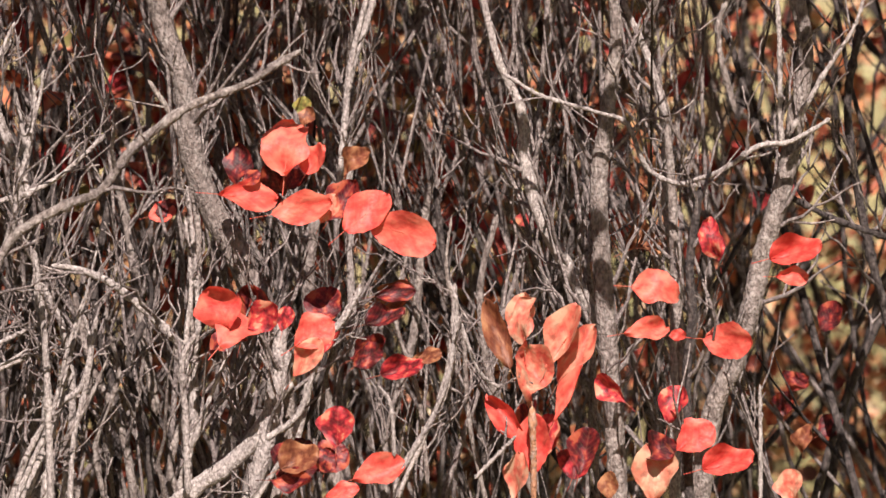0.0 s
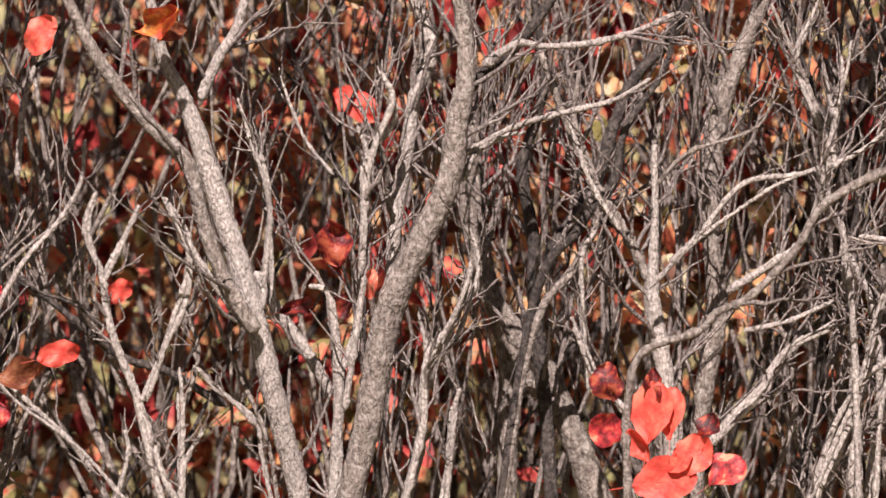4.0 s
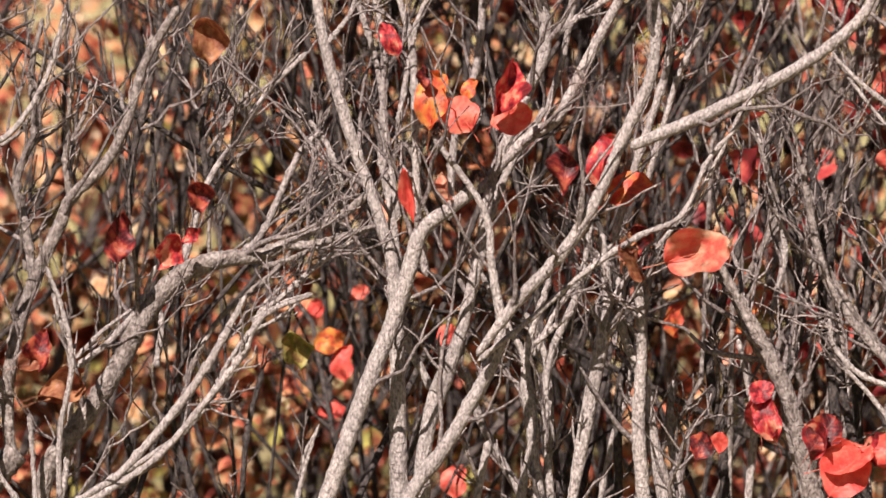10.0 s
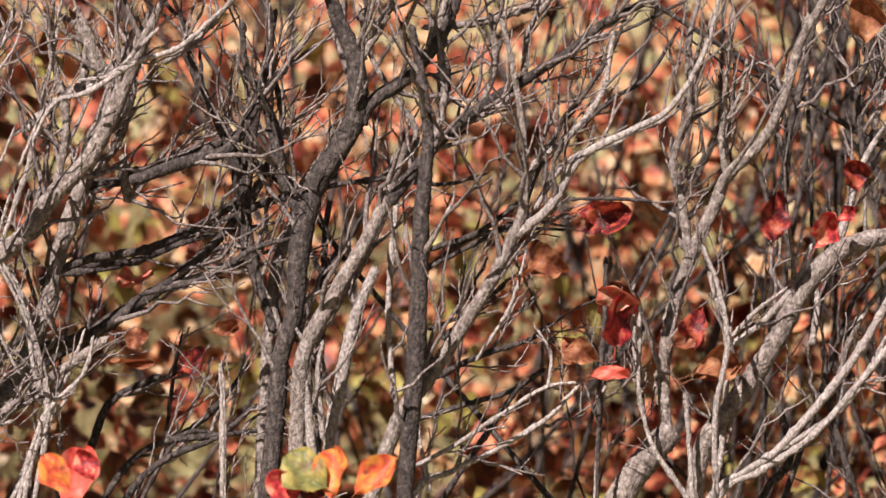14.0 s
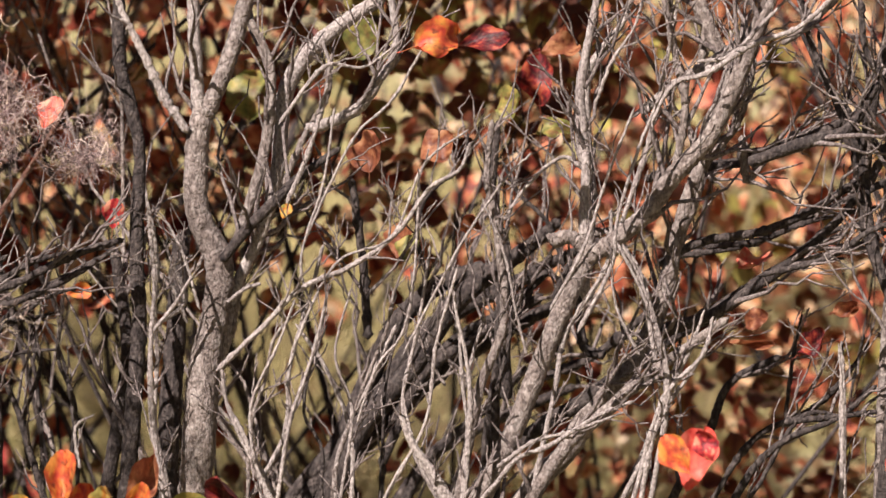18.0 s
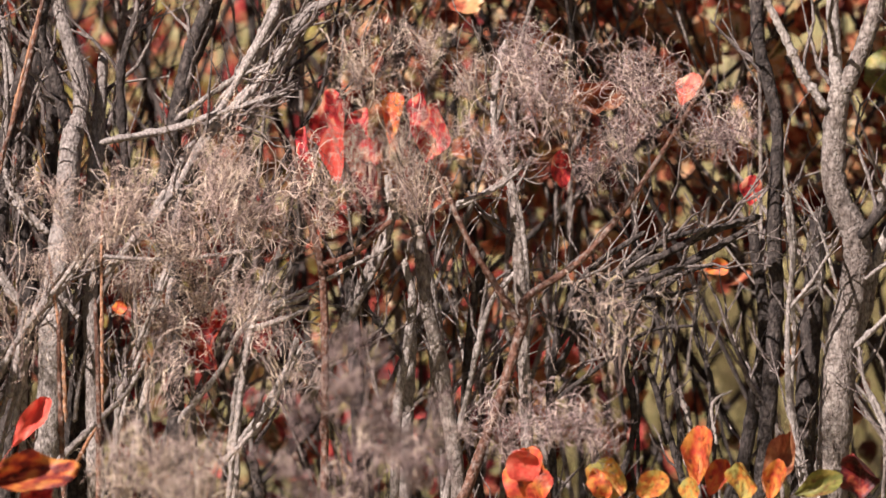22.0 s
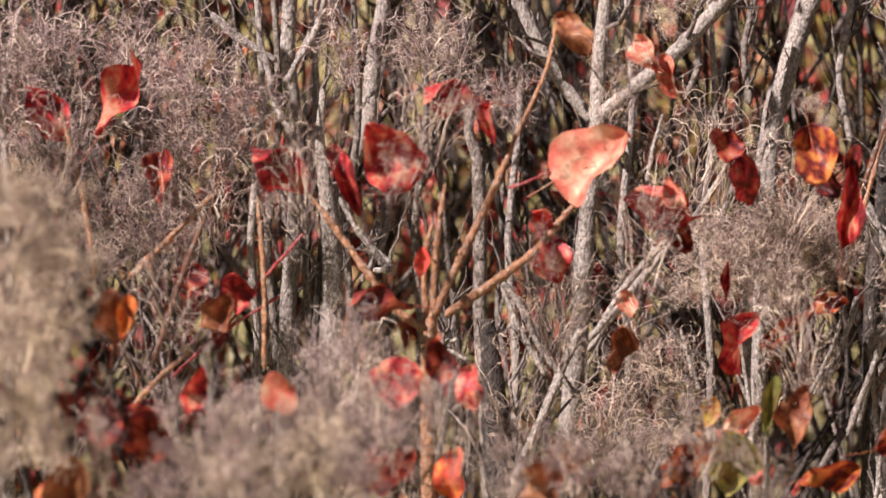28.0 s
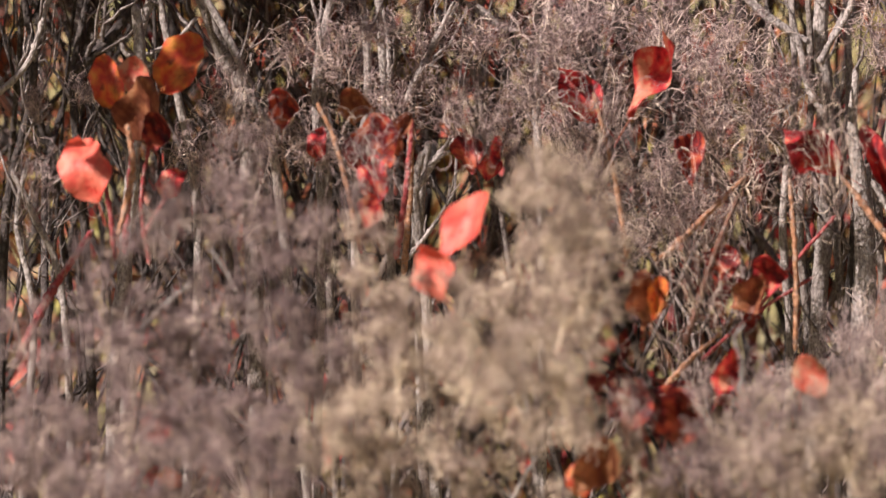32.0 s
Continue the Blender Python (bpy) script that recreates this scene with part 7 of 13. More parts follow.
stem(bush, 5, [(-1.52, 1.336, 3.0), (-1.92, 1.385, 2.7), (-2.44, 1.400, 2.4), (-2.77, 1.416, 1.5)], BARK_PALE, twigs=4, length=0.05, root=False, name="branch")
stem(bush, 5.1, [(-1.61, 1.393, 2.7), (-2.14, 1.454, 2.4), (-2.48, 1.499, 2.4), (-2.68, 1.544, 1.8)], BARK_SHADED, twigs=5, length=0.06, root=False, name="branch")
stem(bush, 5.05, [(-1.92, 1.386, 2.7), (-2.44, 1.407, 2.4), (-3.09, 1.427, 2.4), (-3.43, 1.472, 2.4), (-3.61, 1.528, 1.8)], twigs=5, length=0.06, root=False, name="branch")
stem(bush, 5.15, [(-1.57, 1.475, 2.8), (-2.09, 1.502, 2.4), (-2.74, 1.523, 2.1), (-3.39, 1.550, 1.5)], BARK_SHADED, twigs=5, length=0.06, root=False, name="branch")
stem(bush, 4.98, [(-1.62, 1.163, 2.1), (-1.66, 1.196, 1.8), (-1.48, 1.225, 1.2)], BARK_PALE, twigs=2, length=0.03, root=False, name="branch")
stem(bush, 5.1, [(-3.67, 1.364, 3.0), (-3.76, 1.421, 2.7), (-3.84, 1.466, 2.1), (-3.82, 1.495, 1.2)], BARK_SHADED, twigs=3, length=0.06, root=False, name="branch")
stem(bush, 5.05, [(-3.26, 1.286, 3.3), (-3.19, 1.337, 3.0), (-3.10, 1.371, 2.4), (-3.11, 1.405, 1.5)], BARK_SHADED, twigs=3, length=0.05, root=False, name="branch")
stem(bush, 5, [(-3.47, 1.057, 3.6), (-3.58, 1.112, 3.3), (-3.65, 1.201, 3.0), (-3.51, 1.258, 2.4), (-3.43, 1.297, 1.5)], BARK_PALE, twigs=4, length=0.06)
stem(bush, 5, [(-3.71, 1.207, 2.7), (-4.04, 1.234, 2.4), (-4.44, 1.258, 1.5)], BARK_PALE, twigs=2, length=0.04, root=False, name="branch")
stem(bush, 5.05, [(-3.21, 1.061, 2.4), (-2.78, 1.107, 2.1), (-2.67, 1.158, 1.8), (-2.66, 1.214, 1.2)], BARK_SHADED, twigs=3, length=0.05, root=False, name="branch")
stem(bush, 5.05, [(-2.12, 1.058, 2.1), (-2.22, 1.148, 1.8), (-2.30, 1.193, 1.2)], BARK_SHADED, twigs=2, length=0.03)
leaf(bush, "brown", -2.37, 1.246, 4.98, 0.044, 1.11, 10, -12, 0, 5)
leaf(bush, "brown", -1.96, 1.200, 4.95, 0.039, 0.71, -60, -12, 0, 6)
leaf(bush, "brown", -3.55, 1.177, 4.95, 0.052, 0.72, 70, -12, 0, 6)
leaf(bush, "red", -2.34, 1.174, 4.96, 0.033, 0.58, 80, -12, 0, 10)
leaf(bush, "brown", -1.62, 1.282, 5, 0.045, 0.94, 70, -12, 0, 6)
stem(bush, 5.1, [(-2.84, 1.148, 4.8), (-2.96, 1.204, 4.8), (-3.07, 1.249, 4.8), (-3.28, 1.288, 4.2), (-3.48, 1.328, 3.9), (-3.72, 1.367, 3.9), (-4.08, 1.394, 3.9), (-4.35, 1.439, 3.6), (-4.56, 1.489, 3.3), (-4.70, 1.528, 3.0)], twigs=3, length=0.05, root=False, name="branch")
stem(bush, 5.05, [(-3.18, 1.294, 3.3), (-3.17, 1.340, 3.0), (-3.09, 1.374, 2.4), (-3.10, 1.407, 1.5)], twigs=3, length=0.05, root=False, name="branch")
stem(bush, 5.05, [(-3.72, 1.372, 3.0), (-3.67, 1.406, 2.7), (-3.91, 1.450, 2.4), (-3.99, 1.483, 1.8)], twigs=2, length=0.05, root=False, name="branch")
stem(bush, 5, [(-2.11, 1.052, 2.1), (-2.20, 1.141, 2.1), (-2.27, 1.163, 1.5)], BARK_PALE, twigs=3, length=0.05)
stem(bush, 5, [(-2.65, 1.140, 2.4), (-2.61, 1.196, 2.4), (-2.62, 1.240, 1.5)], BARK_PALE, twigs=3, length=0.05, root=False, name="branch")

bush = shrub(0.46, 5.1, "dense forked grey smoke bush with shade-coloured trunks above orange foliage")
# trunks that stand in shade get it from the near-black bark colour
stem(bush, 5, [(1.60, 1.063, 10.0), (1.48, 1.135, 10.6), (1.39, 1.201, 10.0), (1.22, 1.245, 10.0), (1.13, 1.312, 12.3), (0.95, 1.367, 12.8), (0.61, 1.411, 12.3), (0.44, 1.444, 12.3), (0.45, 1.494, 10.0), (0.63, 1.534, 8.4), (0.74, 1.573, 7.3)], BARK_SHADED, twigs=9, length=0.15)
stem(bush, 4.98, [(1.28, 1.063, 8.9), (1.23, 1.135, 8.9), (1.14, 1.201, 8.9), (0.80, 1.255, 8.9), (0.33, 1.321, 7.8), (0.12, 1.359, 7.2), (-0.09, 1.408, 5.6)], twigs=6, length=0.15)
stem(bush, 4.92, [(0.04, 1.062, 9.3), (-0.05, 1.133, 9.9), (-0.14, 1.198, 10.4), (-0.20, 1.275, 9.9), (-0.26, 1.341, 8.8), (-0.35, 1.412, 6.6), (-0.30, 1.467, 5.5), (-0.20, 1.522, 4.4)], BARK_SHADED, twigs=8, length=0.15)
stem(bush, 5.05, [(0.93, 1.058, 6.2), (0.88, 1.114, 6.2), (0.69, 1.187, 7.3), (0.51, 1.243, 6.8), (0.27, 1.287, 5.6)], BARK_PALE, twigs=4, length=0.15)
stem(bush, 4.95, [(0.42, 1.061, 8.8), (0.08, 1.138, 8.3), (-0.26, 1.175, 8.3), (-0.66, 1.224, 7.7), (-1.00, 1.267, 7.2), (-1.27, 1.311, 6.6), (-1.41, 1.343, 5.5), (-1.43, 1.410, 3.9), (-1.33, 1.482, 3.3), (-1.22, 1.526, 2.8)], twigs=9, length=0.15)
stem(bush, 4.95, [(-1.28, 1.311, 6.1), (-1.73, 1.342, 5.0), (-2.06, 1.386, 5.0), (-2.65, 1.412, 3.9), (-3.10, 1.433, 3.3), (-3.51, 1.487, 2.8), (-3.73, 1.552, 2.2)], BARK_PALE, twigs=8, length=0.11, root=False, name="branch")
stem(bush, 4.97, [(0.12, 1.348, 6.7), (-0.08, 1.369, 6.7), (-0.47, 1.407, 6.7), (-0.93, 1.439, 6.1), (-1.45, 1.465, 5.5), (-1.98, 1.492, 5.0), (-2.37, 1.518, 5.0), (-2.89, 1.539, 4.4)], BARK_SHADED, twigs=10, length=0.11, root=False, name="branch")
stem(bush, 5, [(0.41, 1.427, 7.8), (0.28, 1.449, 7.8), (-0.18, 1.476, 7.8), (-0.58, 1.519, 6.7), (-0.79, 1.563, 5.6)], BARK_SHADED, twigs=7, length=0.15, root=False, name="branch")
stem(bush, 5.05, [(1.45, 1.223, 5.6), (1.62, 1.280, 5.1), (1.72, 1.336, 5.1), (1.70, 1.392, 7.3), (1.55, 1.460, 5.6), (1.40, 1.515, 5.1), (1.45, 1.572, 4.5)], BARK_SHADED, twigs=7, length=0.15, root=False, name="branch")
stem(bush, 5, [(3.04, 1.378, 6.7), (2.66, 1.389, 6.7), (2.27, 1.399, 7.3), (1.89, 1.409, 6.1), (1.55, 1.452, 4.5)], BARK_SHADED, twigs=4, length=0.15, root=False, name="branch")
stem(bush, 5, [(2.96, 1.267, 3.3), (2.19, 1.282, 3.3), (1.67, 1.308, 3.3), (1.22, 1.318, 2.8)], BARK_SHADED, twigs=4, length=0.07, root=False, name="branch")
stem(bush, 5.05, [(-1.41, 1.344, 3.9), (-1.55, 1.383, 3.4), (-1.94, 1.410, 3.4), (-2.34, 1.454, 3.4), (-2.49, 1.516, 2.8)], BARK_PALE, twigs=6, length=0.11, root=False, name="branch")
stem(bush, 5.05, [(-0.32, 1.173, 3.4), (-0.84, 1.194, 3.4), (-1.42, 1.209, 2.8), (-1.68, 1.225, 2.3)], BARK_SHADED, twigs=4, length=0.07, root=False, name="branch")
stem(bush, 5.05, [(0.08, 1.129, 3.4), (-0.57, 1.144, 3.4), (-1.21, 1.159, 2.8), (-1.60, 1.180, 2.8)], BARK_SHADED, twigs=4, length=0.07, root=False, name="branch")
stem(bush, 5, [(-0.02, 1.058, 3.9), (-0.54, 1.084, 3.3), (-1.06, 1.105, 3.3), (-1.58, 1.131, 2.8), (-1.98, 1.164, 2.2)], BARK_PALE, twigs=5, length=0.11)
stem(bush, 5.05, [(0.13, 1.151, 3.4), (0.16, 1.242, 3.4), (0.07, 1.320, 3.4), (-0.02, 1.388, 2.8)], BARK_PALE, twigs=4, length=0.07, root=False, name="branch")
stem(bush, 5.05, [(2.08, 1.062, 2.3), (2.05, 1.135, 2.3), (2.06, 1.191, 1.7)], BARK_PALE, twigs=1, length=0.07)
stem(bush, 5, [(1.09, 1.334, 5.0), (1.30, 1.374, 5.0), (1.37, 1.430, 4.5), (1.67, 1.486, 3.9), (1.71, 1.536, 3.3)], BARK_SHADED, twigs=6, length=0.11, root=False, name="branch")
stem(bush, 5, [(-0.34, 1.386, 4.5), (-0.55, 1.452, 4.5), (-0.51, 1.514, 3.9), (-0.66, 1.564, 3.3)], twigs=7, length=0.11, root=False, name="branch")
stem(bush, 5, [(-0.93, 1.434, 3.9), (-1.14, 1.484, 3.9), (-1.10, 1.534, 3.3)], twigs=5, length=0.11, root=False, name="branch")
stem(bush, 5.05, [(-1.45, 1.468, 3.9), (-1.54, 1.519, 3.4), (-1.87, 1.557, 3.4)], twigs=4, length=0.11, root=False, name="branch")
stem(bush, 5, [(0.42, 1.488, 5.0), (0.12, 1.527, 4.5), (-0.08, 1.565, 3.9)], twigs=4, length=0.11, root=False, name="branch")
stem(bush, 5.05, [(2.62, 1.496, 3.9), (2.23, 1.518, 3.4), (1.77, 1.561, 3.4)], twigs=3, length=0.11, root=False, name="branch")
stem(bush, 5.05, [(-0.41, 1.054, 3.4), (-0.94, 1.120, 3.4), (-1.34, 1.170, 2.8)], BARK_SHADED, twigs=4, length=0.07)
stem(bush, 5.1, [(2.76, 1.118, 4.0), (2.18, 1.122, 3.4), (1.61, 1.126, 2.8)], BARK_SHADED, twigs=3, length=0.11, root=False, name="branch")
stem(bush, 5.1, [(-0.31, 1.302, 3.4), (-0.89, 1.318, 3.4), (-1.41, 1.350, 2.8)], BARK_SHADED, twigs=4, length=0.07, root=False, name="branch")
leaf(bush, "green", 1.15, 1.103, 4.6, 0.049, 1.01, -52, 5, 5, 7)
leaf(bush, "orange", 0.86, 1.103, 4.6, 0.050, 0.79, 3, -18, -14, 1)
leaf(bush, "orange", 0.38, 1.098, 4.6, 0.049, 0.79, 48, -18, 6, 1)
leaf(bush, "red", 1.41, 1.092, 4.6, 0.036, 0.89, -52, -18, -7, 0)
leaf(bush, "dark", 1.06, 1.085, 4.6, 0.022, 1.25, -2, -18, -20, 0)
leaf(bush, "brown", 2.02, 1.230, 5, 0.028, 0.50, 78, -18, 0, 5)
stem(bush, 5.1, [(1.19, 1.066, 9.1), (1.13, 1.145, 8.2), (1.08, 1.202, 6.7), (0.81, 1.241, 5.8), (0.41, 1.296, 5.1), (0.13, 1.347, 4.8), (-0.14, 1.386, 4.5), (-0.21, 1.425, 3.9), (0.03, 1.460, 3.3), (0.27, 1.501, 3.0), (0.38, 1.552, 2.7)], twigs=5, length=0.08)
stem(bush, 5.05, [(-0.27, 1.396, 4.5), (-0.72, 1.423, 4.2), (-1.18, 1.444, 3.6), (-1.70, 1.482, 3.0), (-2.22, 1.503, 2.7), (-2.56, 1.542, 2.1)], twigs=6, length=0.07, root=False, name="branch")
stem(bush, 4.98, [(0.49, 1.072, 2.7), (-0.35, 1.100, 2.7), (-1.07, 1.137, 2.4), (-1.59, 1.163, 2.1), (-2.04, 1.167, 1.2)], BARK_PALE, twigs=4, length=0.05, root=False, name="branch")
stem(bush, 5.1, [(-0.31, 1.525, 3.3), (-0.95, 1.529, 5.1), (-1.47, 1.541, 4.5), (-1.99, 1.560, 3.6)], twigs=4, length=0.08, root=False, name="branch")
stem(bush, 5.05, [(1.33, 1.198, 3.9), (1.44, 1.243, 3.3), (1.68, 1.289, 2.7), (1.92, 1.323, 2.1)], twigs=3, length=0.06, root=False, name="branch")
stem(bush, 5.15, [(1.03, 1.338, 3.4), (1.27, 1.368, 3.1), (1.38, 1.408, 2.4), (1.24, 1.454, 1.5)], BARK_SHADED, twigs=4, length=0.06, root=False, name="branch")
stem(bush, 5.15, [(1.64, 1.397, 3.1), (1.15, 1.367, 3.4), (0.63, 1.372, 3.1), (-0.00, 1.376, 2.8), (-0.51, 1.368, 2.4), (-1.03, 1.378, 1.5)], BARK_SHADED, twigs=5, length=0.08, root=False, name="branch")
stem(bush, 5.15, [(-0.22, 1.277, 2.8), (-0.75, 1.310, 2.8), (-1.32, 1.320, 2.4), (-1.90, 1.318, 1.5)], BARK_SHADED, twigs=5, length=0.08, root=False, name="branch")
stem(bush, 5.15, [(-0.27, 1.220, 2.4), (-0.85, 1.241, 2.4), (-1.31, 1.274, 2.1), (-1.89, 1.284, 1.5)], BARK_SHADED, twigs=5, length=0.08, root=False, name="branch")
stem(bush, 5.1, [(-0.47, 1.425, 3.3), (-0.61, 1.476, 3.0), (-0.50, 1.521, 2.4), (-0.65, 1.566, 2.1)], BARK_SHADED, twigs=4, length=0.08, root=False, name="branch")
stem(bush, 5.2, [(2.73, 1.111, 2.5), (2.61, 1.180, 2.2), (2.49, 1.226, 1.2)], BARK_SHADED, twigs=3, length=0.05, root=False, name="branch")
stem(bush, 5.1, [(2.08, 1.056, 2.4), (2.08, 1.147, 2.1), (2.06, 1.198, 1.2)], BARK_PALE, twigs=2, length=0.04)
stem(bush, 5.1, [(1.47, 1.230, 4.5), (1.65, 1.276, 3.9), (1.76, 1.317, 3.6), (1.74, 1.379, 3.0), (1.91, 1.425, 2.7), (2.15, 1.465, 2.4), (2.20, 1.511, 1.8)], BARK_SHADED, twigs=4, length=0.06, root=False, name="branch")
leaf(bush, "dark", 2.38, 1.194, 5.1, 0.034, 0.80, 60, -12, 0, 5)
leaf(bush, "brown", 1.99, 1.228, 5.1, 0.026, 0.72, 80, -12, 0, 6)
stem(bush, 5.2, [(1.38, 1.221, 3.7), (1.59, 1.262, 3.7), (1.76, 1.309, 3.7), (1.84, 1.373, 3.4), (1.85, 1.425, 2.8), (2.16, 1.461, 2.5), (2.39, 1.514, 1.9)], BARK_SHADED, twigs=3, length=0.06, root=False, name="branch")
stem(bush, 5.1, [(1.21, 1.330, 6.7), (1.11, 1.364, 6.7), (0.90, 1.392, 5.4), (0.64, 1.425, 4.2), (0.49, 1.464, 3.6), (0.72, 1.533, 3.0)], twigs=3, length=0.06)
stem(bush, 5.1, [(1.17, 1.358, 3.6), (1.35, 1.398, 3.6), (1.49, 1.461, 3.0), (1.43, 1.524, 2.4), (1.48, 1.564, 2.4)], BARK_SHADED, twigs=3, length=0.06, root=False, name="branch")
stem(bush, 4.98, [(1.07, 1.106, 5.3), (1.12, 1.162, 5.0), (1.19, 1.207, 4.1)], BARK_PALE, twigs=3, length=0.05)
stem(bush, 4.98, [(0.94, 1.117, 3.3), (0.98, 1.184, 3.0), (0.90, 1.217, 2.1)], BARK_PALE, twigs=3, length=0.05, root=False, name="branch")
stem(bush, 5, [(-0.26, 1.063, 2.4), (-0.15, 1.113, 2.4), (-0.10, 1.158, 1.5)], BARK_PALE, twigs=2, length=0.04, root=False, name="branch")
stem(bush, 4.98, [(2.11, 1.065, 2.4), (2.07, 1.126, 2.1), (2.09, 1.198, 1.2)], BARK_PALE, twigs=2, length=0.05)
stem(bush, 5, [(-0.81, 1.190, 2.1), (-1.22, 1.244, 2.1), (-1.43, 1.299, 1.5)], BARK_PALE, twigs=3, length=0.05, root=False, name="branch")
stem(bush, 5.05, [(-0.44, 1.212, 3.6), (-0.70, 1.234, 3.3), (-1.10, 1.278, 2.7), (-1.43, 1.299, 1.8)], BARK_SHADED, twigs=4, length=0.06, root=False, name="branch")
stem(bush, 5.1, [(-0.34, 1.285, 2.7), (-0.86, 1.307, 2.7), (-1.38, 1.328, 2.4), (-1.89, 1.321, 1.2)], BARK_SHADED, twigs=3, length=0.06, root=False, name="branch")

bush = shrub(5.06, 5.1, "twisted pale smoke bush with bent limbs over orange leaves")
stem(bush, 5, [(6.18, 1.058, 12.3), (5.84, 1.113, 11.2), (5.56, 1.168, 11.2), (5.28, 1.223, 11.2), (5.01, 1.272, 11.2), (4.87, 1.291, 10.0), (4.61, 1.305, 9.5), (4.22, 1.331, 10.0), (3.88, 1.369, 10.6), (3.49, 1.402, 9.5), (3.21, 1.445, 9.5), (3.01, 1.484, 8.9), (2.80, 1.522, 5.6), (2.60, 1.555, 4.5)], twigs=12, length=0.15)
stem(bush, 5.1, [(5.67, 1.052, 12.5), (5.20, 1.096, 12.5), (4.80, 1.146, 12.5), (4.34, 1.190, 11.4), (4.06, 1.246, 10.2), (3.88, 1.302, 9.1), (3.70, 1.353, 8.5), (3.49, 1.392, 6.8)], twigs=8, length=0.15)
stem(bush, 5.1, [(5.91, 1.092, 8.0), (5.52, 1.120, 8.5), (4.99, 1.146, 9.1), (4.47, 1.179, 8.5), (4.07, 1.212, 8.0), (3.55, 1.227, 6.8), (3.03, 1.254, 6.3), (2.57, 1.281, 5.7), (2.12, 1.314, 5.1), (1.72, 1.347, 4.6), (1.20, 1.362, 4.0)], BARK_SHADED, twigs=9, length=0.15, root=False, name="branch")
stem(bush, 4.93, [(4.12, 1.419, 1.9), (3.85, 1.456, 2.3), (3.46, 1.466, 3.1), (2.94, 1.492, 3.1), (2.42, 1.507, 2.7), (1.90, 1.544, 2.3)], BARK_PALE, twigs=4, length=0.07, root=False, name="branch")
stem(bush, 5, [(4.93, 1.306, 6.1), (4.87, 1.383, 5.6), (4.91, 1.451, 5.6), (4.79, 1.506, 4.5), (4.64, 1.561, 3.9)], BARK_PALE, twigs=7, length=0.11, root=False, name="branch")
stem(bush, 5, [(4.87, 1.294, 8.4), (5.06, 1.311, 7.8), (5.32, 1.307, 9.5)], twigs=0, length=0.15, root=False, name="branch")
stem(bush, 5, [(6.44, 1.059, 5.6), (6.28, 1.120, 5.6), (6.14, 1.170, 5.6), (5.86, 1.230, 5.0), (5.89, 1.314, 5.0), (5.99, 1.370, 3.9), (5.91, 1.431, 3.3)], twigs=6, length=0.11)
stem(bush, 5.15, [(3.48, 1.410, 7.5), (3.20, 1.479, 8.0), (3.35, 1.502, 8.6), (3.56, 1.549, 9.2)], twigs=4, length=0.15, root=False, name="branch")
stem(bush, 5.1, [(3.17, 1.386, 6.8), (2.59, 1.395, 6.3), (2.01, 1.416, 5.7), (1.56, 1.432, 4.6)], BARK_SHADED, twigs=5, length=0.11, root=False, name="branch")
stem(bush, 5.1, [(4.11, 1.280, 5.1), (3.59, 1.302, 5.1), (2.88, 1.311, 5.1), (2.30, 1.332, 4.6), (1.78, 1.359, 4.0)], BARK_SHADED, twigs=5, length=0.11, root=False, name="branch")
stem(bush, 5.15, [(4.72, 1.190, 5.7), (4.97, 1.202, 5.7), (5.01, 1.271, 5.2)], BARK_SHADED, twigs=3, length=0.11, root=False, name="branch")
stem(bush, 5, [(4.90, 1.378, 2.7), (5.15, 1.390, 2.3), (5.55, 1.363, 2.0), (5.82, 1.330, 1.6)], BARK_PALE, twigs=3, length=0.07, root=False, name="branch")
stem(bush, 4.95, [(4.26, 1.055, 3.1), (4.03, 1.159, 2.7), (4.14, 1.215, 2.3), (4.31, 1.259, 1.9), (4.55, 1.304, 1.5)], BARK_PALE, twigs=4, length=0.07)
stem(bush, 4.95, [(4.46, 1.055, 2.7), (4.10, 1.148, 2.7), (3.63, 1.191, 2.3), (3.49, 1.229, 1.9)], BARK_PALE, twigs=3, length=0.07)
stem(bush, 4.95, [(5.92, 1.082, 2.7), (5.39, 1.108, 2.7), (4.87, 1.134, 2.3), (4.42, 1.149, 1.9)], BARK_PALE, twigs=4, length=0.07)
stem(bush, 5, [(5.61, 1.056, 3.1), (5.31, 1.161, 3.1), (5.16, 1.217, 2.7), (4.68, 1.282, 2.3), (4.60, 1.338, 2.0)], BARK_PALE, twigs=5, length=0.07)
stem(bush, 5.1, [(3.31, 1.044, 4.6), (2.84, 1.094, 4.0), (2.13, 1.121, 3.4), (1.67, 1.153, 2.8)], BARK_SHADED, twigs=5, length=0.11)
stem(bush, 5, [(4.55, 1.310, 2.7), (4.19, 1.393, 2.7), (3.97, 1.465, 2.3), (3.83, 1.514, 2.0), (3.74, 1.559, 2.0)], BARK_PALE, twigs=7, length=0.07, root=False, name="branch")
stem(bush, 5, [(3.88, 1.369, 4.5), (3.73, 1.436, 4.5), (3.83, 1.492, 3.9), (3.94, 1.548, 3.3)], twigs=6, length=0.11, root=False, name="branch")
stem(bush, 5.05, [(3.10, 1.407, 4.5), (3.05, 1.362, 4.5), (2.85, 1.389, 3.9)], twigs=3, length=0.11, root=False, name="branch")
stem(bush, 5.05, [(2.09, 1.044, 2.0), (2.10, 1.117, 2.0), (2.04, 1.184, 1.6)], BARK_PALE, twigs=2, length=0.07)
